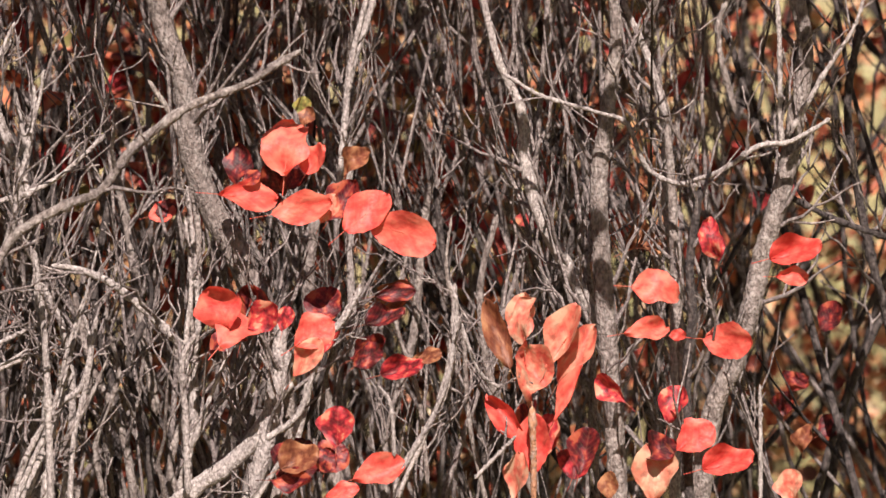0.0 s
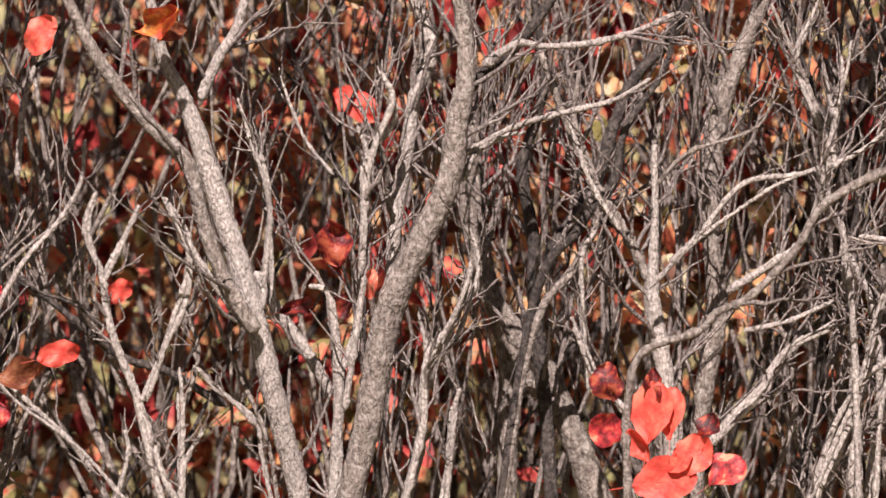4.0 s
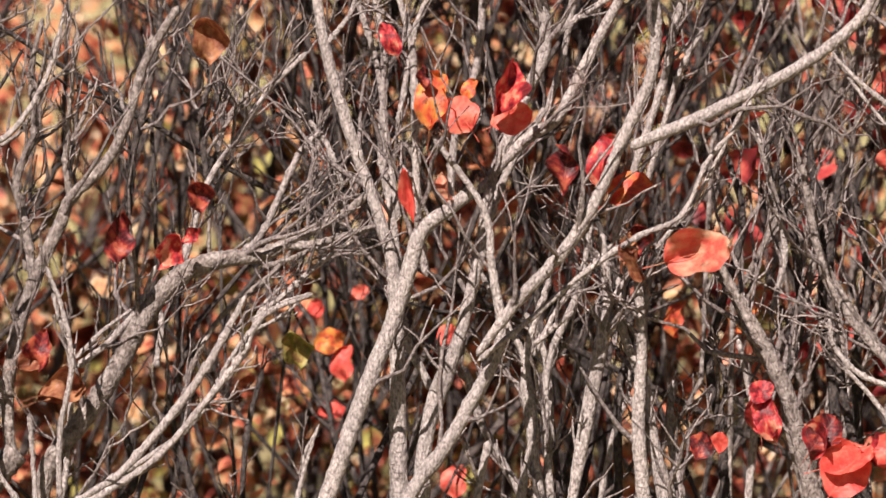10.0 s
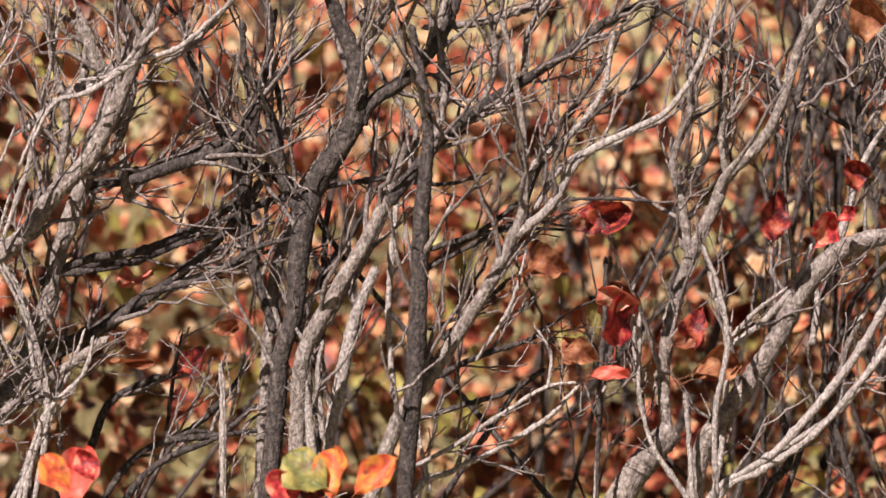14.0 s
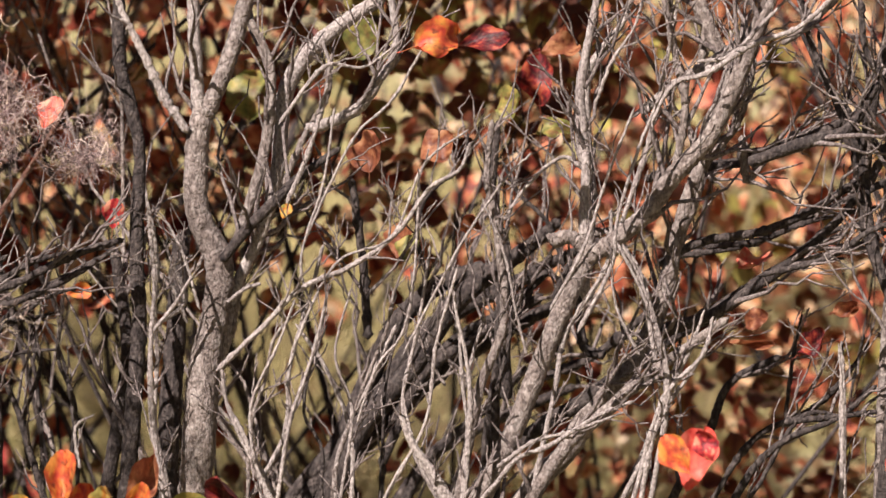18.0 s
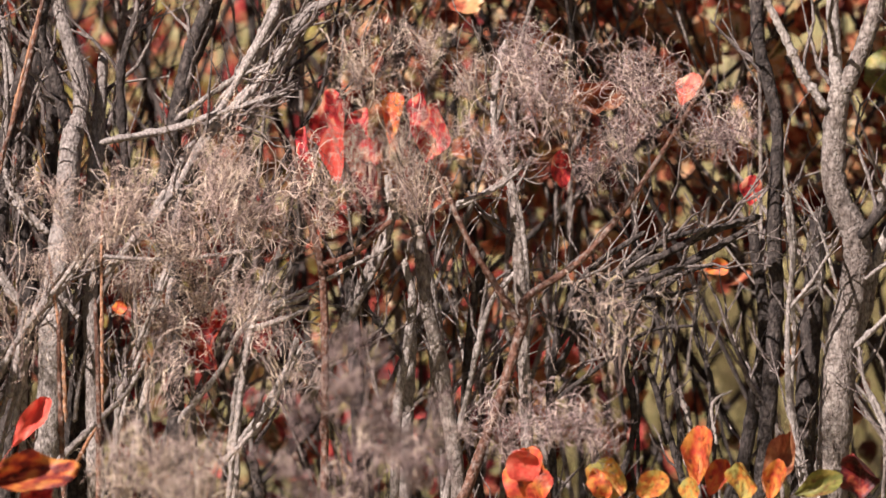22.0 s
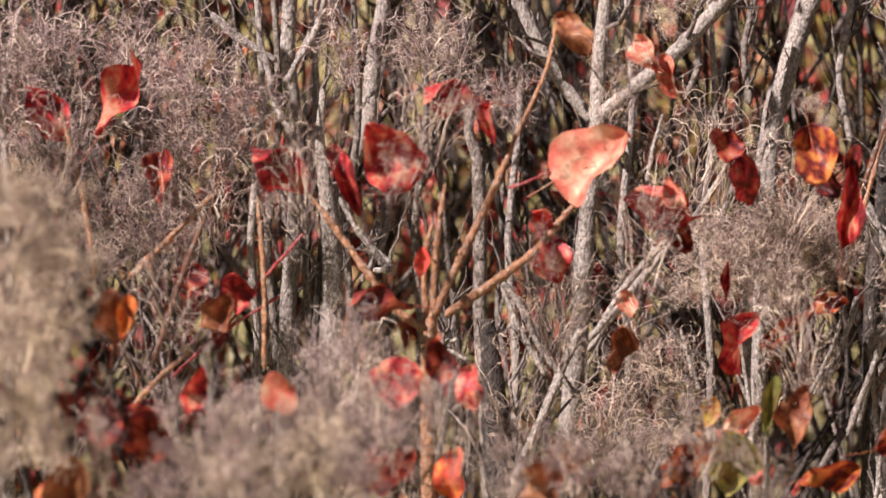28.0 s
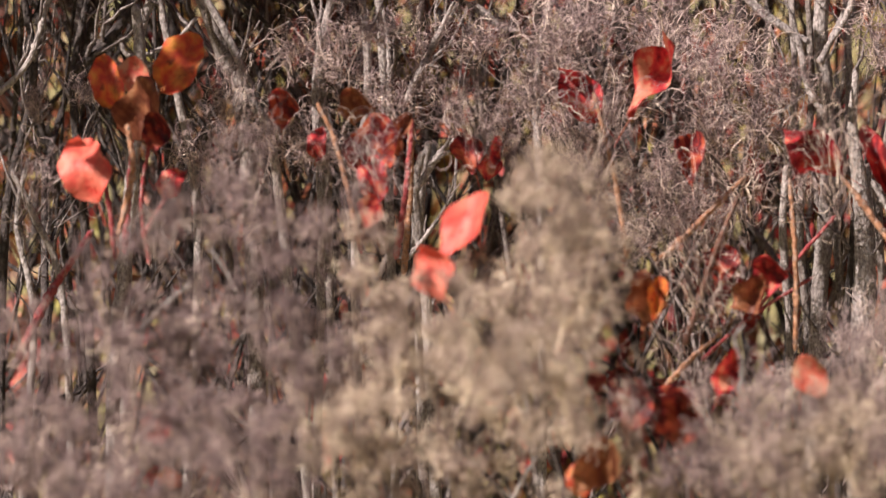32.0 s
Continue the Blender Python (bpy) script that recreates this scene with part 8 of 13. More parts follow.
stem(bush, 5.05, [(1.45, 1.227, 3.9), (1.74, 1.302, 3.9), (1.77, 1.375, 3.9), (2.06, 1.443, 3.9), (2.30, 1.500, 3.4), (2.41, 1.546, 2.8)], BARK_SHADED, twigs=6, length=0.11, root=False, name="branch")
stem(bush, 5, [(5.23, 1.195, 3.9), (5.27, 1.251, 3.3), (5.07, 1.289, 3.3)], BARK_SHADED, twigs=2, length=0.11, root=False, name="branch")
stem(bush, 5.1, [(1.72, 1.347, 4.0), (1.30, 1.431, 4.0), (1.41, 1.500, 3.4), (1.32, 1.550, 3.4)], BARK_SHADED, twigs=5, length=0.11, root=False, name="branch")
stem(bush, 5.2, [(4.01, 1.042, 5.2), (3.60, 1.104, 5.2), (3.33, 1.156, 4.6), (2.74, 1.183, 4.1)], BARK_SHADED, twigs=5, length=0.11)
stem(bush, 4.95, [(8.57, 1.068, 2.3), (8.90, 1.130, 1.9), (9.04, 1.163, 1.9)], BARK_PALE, twigs=3, length=0.05)
stem(bush, 4.95, [(7.56, 1.137, 1.5), (7.31, 1.191, 1.5), (7.01, 1.223, 1.5), (6.86, 1.278, 1.5), (6.76, 1.372, 1.5)], BARK_PALE, twigs=3, length=0.05, root=False, name="branch")
stem(bush, 4.95, [(8.48, 1.068, 2.3), (8.32, 1.139, 2.3), (8.04, 1.204, 1.9), (7.82, 1.270, 1.9)], BARK_PALE, twigs=3, length=0.05)
stem(bush, 4.95, [(6.56, 1.062, 5.0), (6.93, 1.113, 4.4), (7.07, 1.146, 3.3)], BARK_PALE, twigs=3, length=0.05)
stem(bush, 4.95, [(6.37, 1.061, 2.7), (6.27, 1.166, 2.7), (6.42, 1.255, 1.5)], BARK_PALE, twigs=3, length=0.05)
stem(bush, 4.95, [(8.29, 1.205, 1.9), (7.75, 1.292, 1.5), (7.10, 1.317, 1.5), (6.69, 1.388, 1.5), (6.17, 1.420, 1.2)], BARK_PALE, twigs=3, length=0.05, root=False, name="branch")
stem(bush, 4.95, [(7.02, 1.201, 1.5), (6.34, 1.304, 1.5), (5.80, 1.369, 1.5), (5.47, 1.395, 1.2)], BARK_PALE, twigs=3, length=0.05, root=False, name="branch")
stem(bush, 4.95, [(8.06, 1.320, 1.5), (7.51, 1.412, 1.5), (7.05, 1.450, 1.5), (6.64, 1.504, 1.5), (6.45, 1.520, 1.2)], BARK_PALE, twigs=3, length=0.05, root=False, name="branch")
stem(bush, 4.95, [(8.33, 1.431, 2.3), (7.80, 1.485, 2.3), (7.35, 1.484, 1.5), (6.96, 1.505, 1.2)], BARK_PALE, twigs=3, length=0.05, root=False, name="branch")
stem(bush, 4.95, [(5.03, 1.217, 2.3), (4.62, 1.282, 2.3), (4.54, 1.326, 1.9), (4.26, 1.397, 1.9), (3.91, 1.463, 1.5)], BARK_PALE, twigs=3, length=0.05, root=False, name="branch")
stem(bush, 4.95, [(7.77, 1.066, 1.9), (7.61, 1.148, 1.9), (7.78, 1.204, 1.5), (7.57, 1.269, 1.5)], BARK_PALE, twigs=3, length=0.05)
stem(bush, 4.95, [(7.26, 1.064, 2.3), (6.79, 1.134, 1.9), (6.63, 1.211, 1.9), (6.35, 1.288, 1.5)], BARK_PALE, twigs=3, length=0.05)
stem(bush, 4.95, [(5.61, 1.197, 1.5), (5.72, 1.241, 1.5), (5.83, 1.297, 1.5), (6.06, 1.353, 1.2)], BARK_PALE, twigs=3, length=0.05, root=False, name="branch")
stem(bush, 4.95, [(4.34, 1.193, 1.9), (4.57, 1.238, 1.5), (4.63, 1.271, 1.2)], BARK_PALE, twigs=3, length=0.05, root=False, name="branch")
stem(bush, 4.95, [(3.58, 1.478, 1.9), (3.20, 1.483, 2.3), (2.80, 1.515, 1.9), (2.47, 1.541, 1.5)], BARK_PALE, twigs=3, length=0.05, root=False, name="branch")
stem(bush, 4.95, [(9.29, 1.252, 1.9), (9.46, 1.308, 1.5), (9.64, 1.341, 1.5)], BARK_PALE, twigs=3, length=0.05, root=False, name="branch")
stem(bush, 4.95, [(5.34, 1.240, 1.9), (4.93, 1.300, 1.9), (4.65, 1.365, 1.5), (4.30, 1.436, 1.5)], BARK_PALE, twigs=3, length=0.05, root=False, name="branch")
stem(bush, 4.95, [(8.02, 1.248, 1.5), (8.13, 1.298, 1.5), (7.84, 1.375, 1.5), (7.69, 1.446, 1.2)], BARK_PALE, twigs=3, length=0.05, root=False, name="branch")
stem(bush, 4.95, [(8.67, 1.068, 1.9), (8.76, 1.151, 1.9), (8.42, 1.216, 1.5), (8.21, 1.260, 1.5)], BARK_PALE, twigs=3, length=0.05)
stem(bush, 4.95, [(4.75, 1.438, 1.9), (4.54, 1.481, 1.9), (4.27, 1.514, 1.5), (4.13, 1.552, 1.5)], BARK_PALE, twigs=3, length=0.05, root=False, name="branch")
# rear limbs in near-black bark, their shade painted by the colour
stem(bush, 5.4, [(7.90, 1.045, 15.7), (7.53, 1.116, 14.5), (6.90, 1.180, 12.1), (6.36, 1.250, 13.3), (5.57, 1.302, 9.0), (5.18, 1.331, 6.0)], BARK_SHADED, twigs=4, length=0.15)
stem(bush, 5.4, [(7.32, 1.073, 6.0), (6.70, 1.185, 6.0), (5.85, 1.237, 5.4), (5.33, 1.277, 4.8)], BARK_SHADED, twigs=4, length=0.11, root=False, name="branch")
stem(bush, 5.4, [(5.63, 1.157, 5.4), (4.85, 1.185, 5.4), (4.19, 1.231, 4.8)], BARK_SHADED, twigs=4, length=0.11, root=False, name="branch")
stem(bush, 5.4, [(6.18, 1.039, 5.4), (6.05, 1.129, 5.4), (5.87, 1.200, 4.8), (5.52, 1.260, 4.2)], BARK_SHADED, twigs=4, length=0.11)
stem(bush, 5.4, [(7.01, 1.042, 6.0), (6.74, 1.083, 6.0), (6.15, 1.129, 5.4), (5.62, 1.176, 4.8)], BARK_SHADED, twigs=4, length=0.11)
leaf(bush, "orange", 3.96, 1.108, 4.65, 0.042, 0.78, -32, -18, 7, 7)
leaf(bush, "red", 3.60, 1.115, 4.65, 0.031, 0.83, -22, -18, -6, 2)
leaf(bush, "orange", 6.48, 1.505, 4.85, 0.052, 0.89, 73, -18, -19, 4)
leaf(bush, "dark", 5.97, 1.501, 4.85, 0.049, 0.63, 83, -18, 1, 7)
leaf(bush, "brown", 5.11, 1.493, 4.85, 0.041, 0.80, 78, -18, -12, 1)
leaf(bush, "green", 5.70, 1.455, 5.35, 0.037, 1.01, 68, -18, 8, 2)
leaf(bush, "green", 5.21, 1.427, 5.35, 0.039, 0.77, 78, -18, -5, 4)
leaf(bush, "brown", 7.29, 1.406, 5.2, 0.043, 1.07, 8, -18, -18, 8)
leaf(bush, "brown", 6.54, 1.407, 5.2, 0.041, 0.98, 58, -18, 2, 2)
leaf(bush, "green", 7.34, 1.535, 5.5, 0.047, 1.00, 18, -18, -11, 0)
leaf(bush, "green", 8.64, 1.481, 5.6, 0.057, 1.04, 8, -18, 9, 4)
leaf(bush, "pink", 3.02, 1.277, 5.2, 0.041, 0.75, 83, -18, -4, 8)
leaf(bush, "brown", 2.45, 1.186, 5.3, 0.034, 0.91, 58, -18, -17, 1)
leaf(bush, "brown", 3.01, 1.226, 4.85, 0.024, 0.97, 58, -18, 3, 4)
leaf(bush, "brown", 1.99, 1.232, 4.85, 0.026, 0.52, 78, -18, -10, 5)
leaf(bush, "brown", 3.05, 1.205, 4.85, 0.044, 0.25, 93, -18, 10, 5)
leaf(bush, "dark", 5.38, 1.482, 5.4, 0.060, 0.75, -2, -18, -3, 6)
leaf(bush, "brown", 6.98, 1.313, 5.4, 0.038, 1.25, 18, -18, -16, 3)
leaf(bush, "brown", 6.17, 1.328, 5.4, 0.030, 1.00, 18, -18, 4, 5)
stem(bush, 5.6, [(7.16, 1.023, 8.6), (6.63, 1.084, 8.6), (5.85, 1.119, 7.3), (5.07, 1.148, 5.3)], BARK_SHADED, twigs=3, length=0.1, root=False, name="branch")
stem(bush, 5.25, [(4.30, 1.184, 6.9), (3.91, 1.206, 6.2), (3.32, 1.234, 5.9), (2.80, 1.268, 5.0), (2.15, 1.283, 3.7), (1.38, 1.310, 1.9)], BARK_SHADED, twigs=4, length=0.08, root=False, name="branch")
stem(bush, 5.3, [(2.80, 1.267, 3.8), (2.15, 1.307, 3.5), (1.70, 1.317, 2.2)], BARK_SHADED, twigs=3, length=0.07, root=False, name="branch")
stem(bush, 5.3, [(3.91, 1.377, 5.3), (3.59, 1.382, 5.3), (2.95, 1.386, 5.0), (2.49, 1.402, 4.4), (2.04, 1.416, 2.8), (1.65, 1.435, 1.9)], BARK_SHADED, twigs=4, length=0.08, root=False, name="branch")
stem(bush, 5.3, [(3.94, 1.288, 4.1), (3.04, 1.298, 3.8), (2.33, 1.325, 3.5), (1.81, 1.347, 2.5), (1.36, 1.357, 1.6)], BARK_SHADED, twigs=4, length=0.08, root=False, name="branch")
stem(bush, 5.2, [(3.52, 1.044, 3.4), (3.05, 1.100, 3.7), (2.40, 1.128, 3.4), (2.01, 1.161, 3.1), (1.74, 1.195, 1.5)], BARK_SHADED, twigs=4, length=0.08)
stem(bush, 5.1, [(5.63, 1.052, 10.9), (5.29, 1.088, 10.3), (4.96, 1.133, 10.3), (4.56, 1.160, 9.4), (4.23, 1.210, 8.5), (4.02, 1.255, 7.9), (3.87, 1.306, 6.7), (3.67, 1.339, 5.4), (3.52, 1.379, 4.8), (3.12, 1.423, 3.6), (2.91, 1.485, 2.7)], twigs=6, length=0.08)
stem(bush, 4.95, [(6.65, 1.065, 3.2), (6.89, 1.104, 2.6), (7.00, 1.143, 2.1), (7.03, 1.166, 1.2)], BARK_PALE, twigs=3, length=0.05)
stem(bush, 4.97, [(6.39, 1.061, 3.0), (6.31, 1.124, 2.4), (6.35, 1.169, 2.1), (6.37, 1.219, 1.8), (6.41, 1.263, 1.2)], BARK_PALE, twigs=4, length=0.05)
stem(bush, 5.05, [(5.97, 1.160, 2.7), (5.83, 1.204, 2.1), (5.78, 1.238, 1.8), (5.92, 1.284, 1.2)], BARK_SHADED, twigs=3, length=0.05, root=False, name="branch")
stem(bush, 4.95, [(6.00, 1.088, 2.4), (5.58, 1.112, 2.4), (5.16, 1.121, 2.1), (4.51, 1.139, 1.2)], BARK_PALE, twigs=3, length=0.04, root=False, name="branch")
stem(bush, 4.97, [(4.57, 1.055, 3.0), (4.34, 1.091, 2.7), (4.13, 1.134, 2.4), (3.73, 1.178, 2.1), (3.45, 1.227, 1.2)], BARK_PALE, twigs=3, length=0.05)
stem(bush, 5, [(4.02, 1.161, 2.7), (4.16, 1.223, 2.4), (4.27, 1.268, 2.4), (4.51, 1.308, 1.5)], BARK_PALE, twigs=3, length=0.05, root=False, name="branch")
stem(bush, 5, [(4.86, 1.297, 4.5), (4.87, 1.364, 3.9), (4.95, 1.415, 3.6), (4.90, 1.459, 2.1)], BARK_PALE, twigs=4, length=0.06, root=False, name="branch")
stem(bush, 5.05, [(4.21, 1.431, 3.6), (3.88, 1.458, 4.2), (3.48, 1.479, 4.2), (3.09, 1.501, 3.6), (2.83, 1.522, 3.0), (2.75, 1.550, 2.7)], BARK_PALE, twigs=4, length=0.06, root=False, name="branch")
stem(bush, 5.35, [(5.92, 1.211, 5.4), (5.85, 1.300, 5.1), (5.93, 1.360, 4.1), (6.01, 1.408, 2.9)], BARK_SHADED, twigs=4, length=0.06)
stem(bush, 5.15, [(3.55, 1.472, 4.6), (3.47, 1.529, 4.0), (3.58, 1.561, 3.7)], twigs=3, length=0.06, root=False, name="branch")
stem(bush, 5.05, [(6.54, 1.167, 2.1), (6.73, 1.196, 1.8), (6.84, 1.224, 1.2)], twigs=3, length=0.05, root=False, name="branch")
stem(bush, 5.3, [(6.70, 1.273, 3.1), (6.81, 1.321, 2.8), (6.66, 1.362, 2.5), (6.27, 1.390, 2.2), (6.19, 1.426, 1.3)], BARK_SHADED, twigs=5, length=0.08, root=False, name="branch")
stem(bush, 5.3, [(5.16, 1.280, 3.1), (5.33, 1.328, 2.8), (5.64, 1.359, 2.5), (5.82, 1.395, 1.6)], BARK_SHADED, twigs=5, length=0.08, root=False, name="branch")
stem(bush, 5.05, [(5.01, 1.312, 3.6), (4.44, 1.322, 4.5), (4.04, 1.354, 4.8), (3.58, 1.392, 4.5), (3.31, 1.437, 4.5), (3.10, 1.487, 4.2), (2.76, 1.542, 3.6)], twigs=4, length=0.06, root=False, name="branch")
stem(bush, 5.05, [(4.34, 1.428, 2.4), (3.88, 1.458, 3.6), (3.43, 1.476, 3.6), (2.97, 1.509, 3.3), (2.70, 1.542, 2.7), (2.57, 1.564, 2.4)], BARK_PALE, twigs=4, length=0.06, root=False, name="branch")
stem(bush, 5.2, [(4.23, 1.368, 4.9), (3.72, 1.378, 5.2), (3.08, 1.382, 4.6), (2.56, 1.404, 3.7), (2.11, 1.417, 2.2)], BARK_SHADED, twigs=4, length=0.08, root=False, name="branch")
stem(bush, 5.25, [(4.29, 1.211, 4.4), (3.77, 1.221, 4.4), (3.19, 1.249, 4.1), (2.67, 1.276, 3.4), (1.97, 1.280, 1.9)], BARK_SHADED, twigs=4, length=0.08, root=False, name="branch")
stem(bush, 5.25, [(3.56, 1.297, 3.7), (2.98, 1.301, 3.7), (2.46, 1.317, 3.1), (1.95, 1.327, 2.5), (1.31, 1.337, 1.9)], BARK_SHADED, twigs=4, length=0.08, root=False, name="branch")
stem(bush, 5, [(4.12, 1.159, 2.7), (4.27, 1.249, 2.7), (4.45, 1.294, 2.4), (4.69, 1.317, 1.5)], BARK_PALE, twigs=3, length=0.05, root=False, name="branch")
stem(bush, 5, [(4.47, 1.068, 3.3), (4.12, 1.137, 3.0), (3.79, 1.192, 2.4), (3.58, 1.236, 1.5)], BARK_PALE, twigs=3, length=0.05)
stem(bush, 5.1, [(3.00, 1.062, 2.7), (2.53, 1.123, 2.7), (2.02, 1.122, 1.8)], BARK_SHADED, twigs=3, length=0.06)

bush = shrub(9.35, 5, "stout upright smoke bush with cracked grey bark")
stem(bush, 5, [(9.44, 1.055, 19.0), (9.35, 1.127, 18.4), (9.26, 1.194, 17.9), (9.11, 1.249, 15.6), (9.06, 1.300, 15.6), (9.27, 1.345, 13.9), (9.28, 1.395, 13.4), (9.20, 1.439, 12.3), (9.08, 1.456, 10.0), (8.89, 1.494, 9.5), (8.75, 1.528, 9.5), (8.60, 1.572, 8.9)], twigs=0, length=0.15)
stem(bush, 5, [(9.21, 1.434, 8.4), (9.23, 1.451, 7.8), (9.24, 1.495, 7.3), (9.25, 1.568, 6.7)], BARK_PALE, twigs=2, length=0.15, root=False, name="branch")
stem(bush, 4.99, [(9.35, 1.426, 5.0), (9.61, 1.463, 5.0), (9.84, 1.508, 4.5), (10.05, 1.547, 3.9), (10.14, 1.576, 3.3)], BARK_PALE, twigs=2, length=0.11, root=False, name="branch")
stem(bush, 5.15, [(10.21, 1.050, 9.2), (10.07, 1.159, 9.8), (9.98, 1.239, 8.6), (9.98, 1.320, 8.6), (9.91, 1.411, 6.9), (9.99, 1.458, 8.0), (10.10, 1.504, 8.0), (10.08, 1.578, 6.9)], BARK_SHADED, twigs=6, length=0.15)
stem(bush, 5.2, [(10.46, 1.048, 8.1), (10.24, 1.146, 8.1), (10.12, 1.216, 7.5), (10.24, 1.320, 5.8)], BARK_SHADED, twigs=4, length=0.15)
stem(bush, 5.3, [(9.76, 1.041, 13.0), (9.66, 1.153, 13.0), (9.56, 1.236, 11.8), (9.47, 1.330, 10.6)], BARK_SHADED, twigs=3, length=0.15)
stem(bush, 4.95, [(9.76, 1.058, 3.1), (9.86, 1.142, 3.1), (9.86, 1.219, 2.7), (9.76, 1.302, 2.3), (9.84, 1.363, 1.5)], BARK_PALE, twigs=5, length=0.05)
stem(bush, 4.95, [(9.13, 1.192, 3.1), (8.61, 1.232, 3.1), (8.15, 1.269, 3.1), (7.56, 1.290, 3.1), (7.04, 1.321, 2.7), (6.64, 1.364, 2.3), (6.31, 1.380, 1.9), (6.17, 1.407, 1.5)], BARK_PALE, twigs=10, length=0.07, root=False, name="branch")
stem(bush, 5.02, [(9.07, 1.204, 5.6), (9.00, 1.221, 5.6), (8.88, 1.271, 6.2), (8.57, 1.326, 6.7), (8.36, 1.387, 7.8), (8.27, 1.454, 9.5), (8.06, 1.493, 9.5), (7.66, 1.525, 8.4), (7.08, 1.557, 7.3)], BARK_PALE, twigs=8, length=0.15, root=False, name="branch")
stem(bush, 4.98, [(9.03, 1.299, 5.6), (8.70, 1.332, 6.1), (8.37, 1.359, 6.1), (8.10, 1.380, 5.0), (7.64, 1.407, 3.3)], BARK_SHADED, twigs=4, length=0.11, root=False, name="branch")
stem(bush, 5, [(8.86, 1.316, 5.0), (8.58, 1.382, 6.1), (8.43, 1.437, 6.1), (8.41, 1.493, 5.0), (8.62, 1.538, 3.9)], twigs=4, length=0.11, root=False, name="branch")
stem(bush, 4.97, [(8.27, 1.353, 3.1), (7.96, 1.413, 2.7), (7.74, 1.479, 2.3), (7.80, 1.512, 1.9)], BARK_PALE, twigs=4, length=0.07, root=False, name="branch")
stem(bush, 5, [(8.02, 1.428, 5.0), (7.83, 1.430, 6.1), (7.44, 1.445, 6.1), (7.17, 1.473, 5.0), (6.97, 1.505, 4.5), (7.01, 1.556, 3.9)], BARK_PALE, twigs=6, length=0.11, root=False, name="branch")
stem(bush, 5, [(9.44, 1.239, 2.3), (9.61, 1.290, 2.3), (9.35, 1.306, 2.0)], BARK_PALE, twigs=2, length=0.07, root=False, name="branch")
stem(bush, 4.97, [(8.98, 1.258, 2.3), (8.78, 1.271, 2.3), (8.59, 1.276, 1.9)], BARK_PALE, twigs=1, length=0.07, root=False, name="branch")
stem(bush, 4.95, [(8.55, 1.055, 2.7), (8.84, 1.128, 2.3), (9.02, 1.161, 1.9), (9.07, 1.195, 1.9)], BARK_PALE, twigs=3, length=0.07)
stem(bush, 5.05, [(8.87, 1.051, 2.8), (8.39, 1.123, 2.8), (8.30, 1.190, 2.4), (8.02, 1.268, 2.4), (7.87, 1.313, 2.0)], BARK_PALE, twigs=6, length=0.07)
# sloping rear limbs, again darkened by bark colour to read as shaded
stem(bush, 5.45, [(8.23, 1.029, 13.4), (7.76, 1.101, 12.2), (7.41, 1.166, 12.2), (7.07, 1.226, 12.2), (6.55, 1.267, 10.9), (6.03, 1.284, 8.5)], BARK_SHADED, twigs=4, length=0.15)
stem(bush, 5.4, [(7.17, 1.119, 5.4), (6.71, 1.178, 7.2), (6.12, 1.212, 7.2), (5.40, 1.252, 6.0)], BARK_SHADED, twigs=4, length=0.11, root=False, name="branch")
stem(bush, 5.1, [(5.86, 1.148, 6.8), (5.86, 1.227, 6.8), (5.80, 1.301, 5.1), (5.94, 1.347, 4.6), (5.85, 1.432, 4.0)], BARK_SHADED, twigs=5, length=0.11, root=False, name="branch")
stem(bush, 5, [(6.63, 1.047, 2.3), (6.93, 1.104, 2.3), (7.04, 1.154, 2.0), (6.82, 1.232, 2.0), (6.66, 1.309, 1.6)], BARK_PALE, twigs=4, length=0.07)
stem(bush, 5, [(6.57, 1.047, 2.7), (6.32, 1.119, 2.3), (6.33, 1.163, 2.0), (6.11, 1.230, 2.0)], BARK_PALE, twigs=4, length=0.07)
stem(bush, 5, [(7.85, 1.050, 2.3), (7.76, 1.111, 2.3), (7.35, 1.183, 2.3), (7.07, 1.232, 2.0)], BARK_PALE, twigs=5, length=0.07)
stem(bush, 5.05, [(7.65, 1.047, 2.8), (7.63, 1.121, 2.8), (7.86, 1.183, 2.4), (8.22, 1.235, 2.4)], BARK_PALE, twigs=4, length=0.07)
stem(bush, 5.1, [(7.40, 1.215, 5.1), (7.43, 1.289, 5.1), (7.53, 1.380, 4.6)], BARK_SHADED, twigs=3, length=0.11, root=False, name="branch")
stem(bush, 4.95, [(4.40, 1.043, 3.1), (4.25, 1.104, 3.1), (4.04, 1.164, 2.7), (4.14, 1.225, 1.9), (4.31, 1.269, 1.5), (4.49, 1.303, 1.5)], BARK_PALE, twigs=5, length=0.05)
stem(bush, 5, [(5.67, 1.044, 8.4), (5.21, 1.104, 7.8), (4.75, 1.137, 7.3), (4.22, 1.174, 6.1), (3.31, 1.227, 5.0)], twigs=6, length=0.15)
stem(bush, 5.05, [(4.96, 1.248, 5.1), (4.83, 1.326, 5.1), (4.85, 1.456, 5.6), (4.67, 1.495, 4.5), (4.41, 1.522, 3.4), (4.27, 1.555, 2.8)], BARK_PALE, twigs=7, length=0.11, root=False, name="branch")
leaf(bush, "coral", 3.75, 1.102, 4.7, 0.066, 0.75, 18, -18, 1, 1)
leaf(bush, "yellow", 8.28, 1.346, 4.95, 0.016, 0.98, 28, -18, -12, 1)
leaf(bush, "brown", 11.88, 1.447, 5.1, 0.049, 0.66, 83, -18, 8, 7)
leaf(bush, "pink", 10.89, 1.450, 5, 0.036, 0.87, 28, -18, -5, 7)
leaf(bush, "green", 6.92, 1.305, 5.2, 0.031, 0.88, 18, -18, -18, 7)
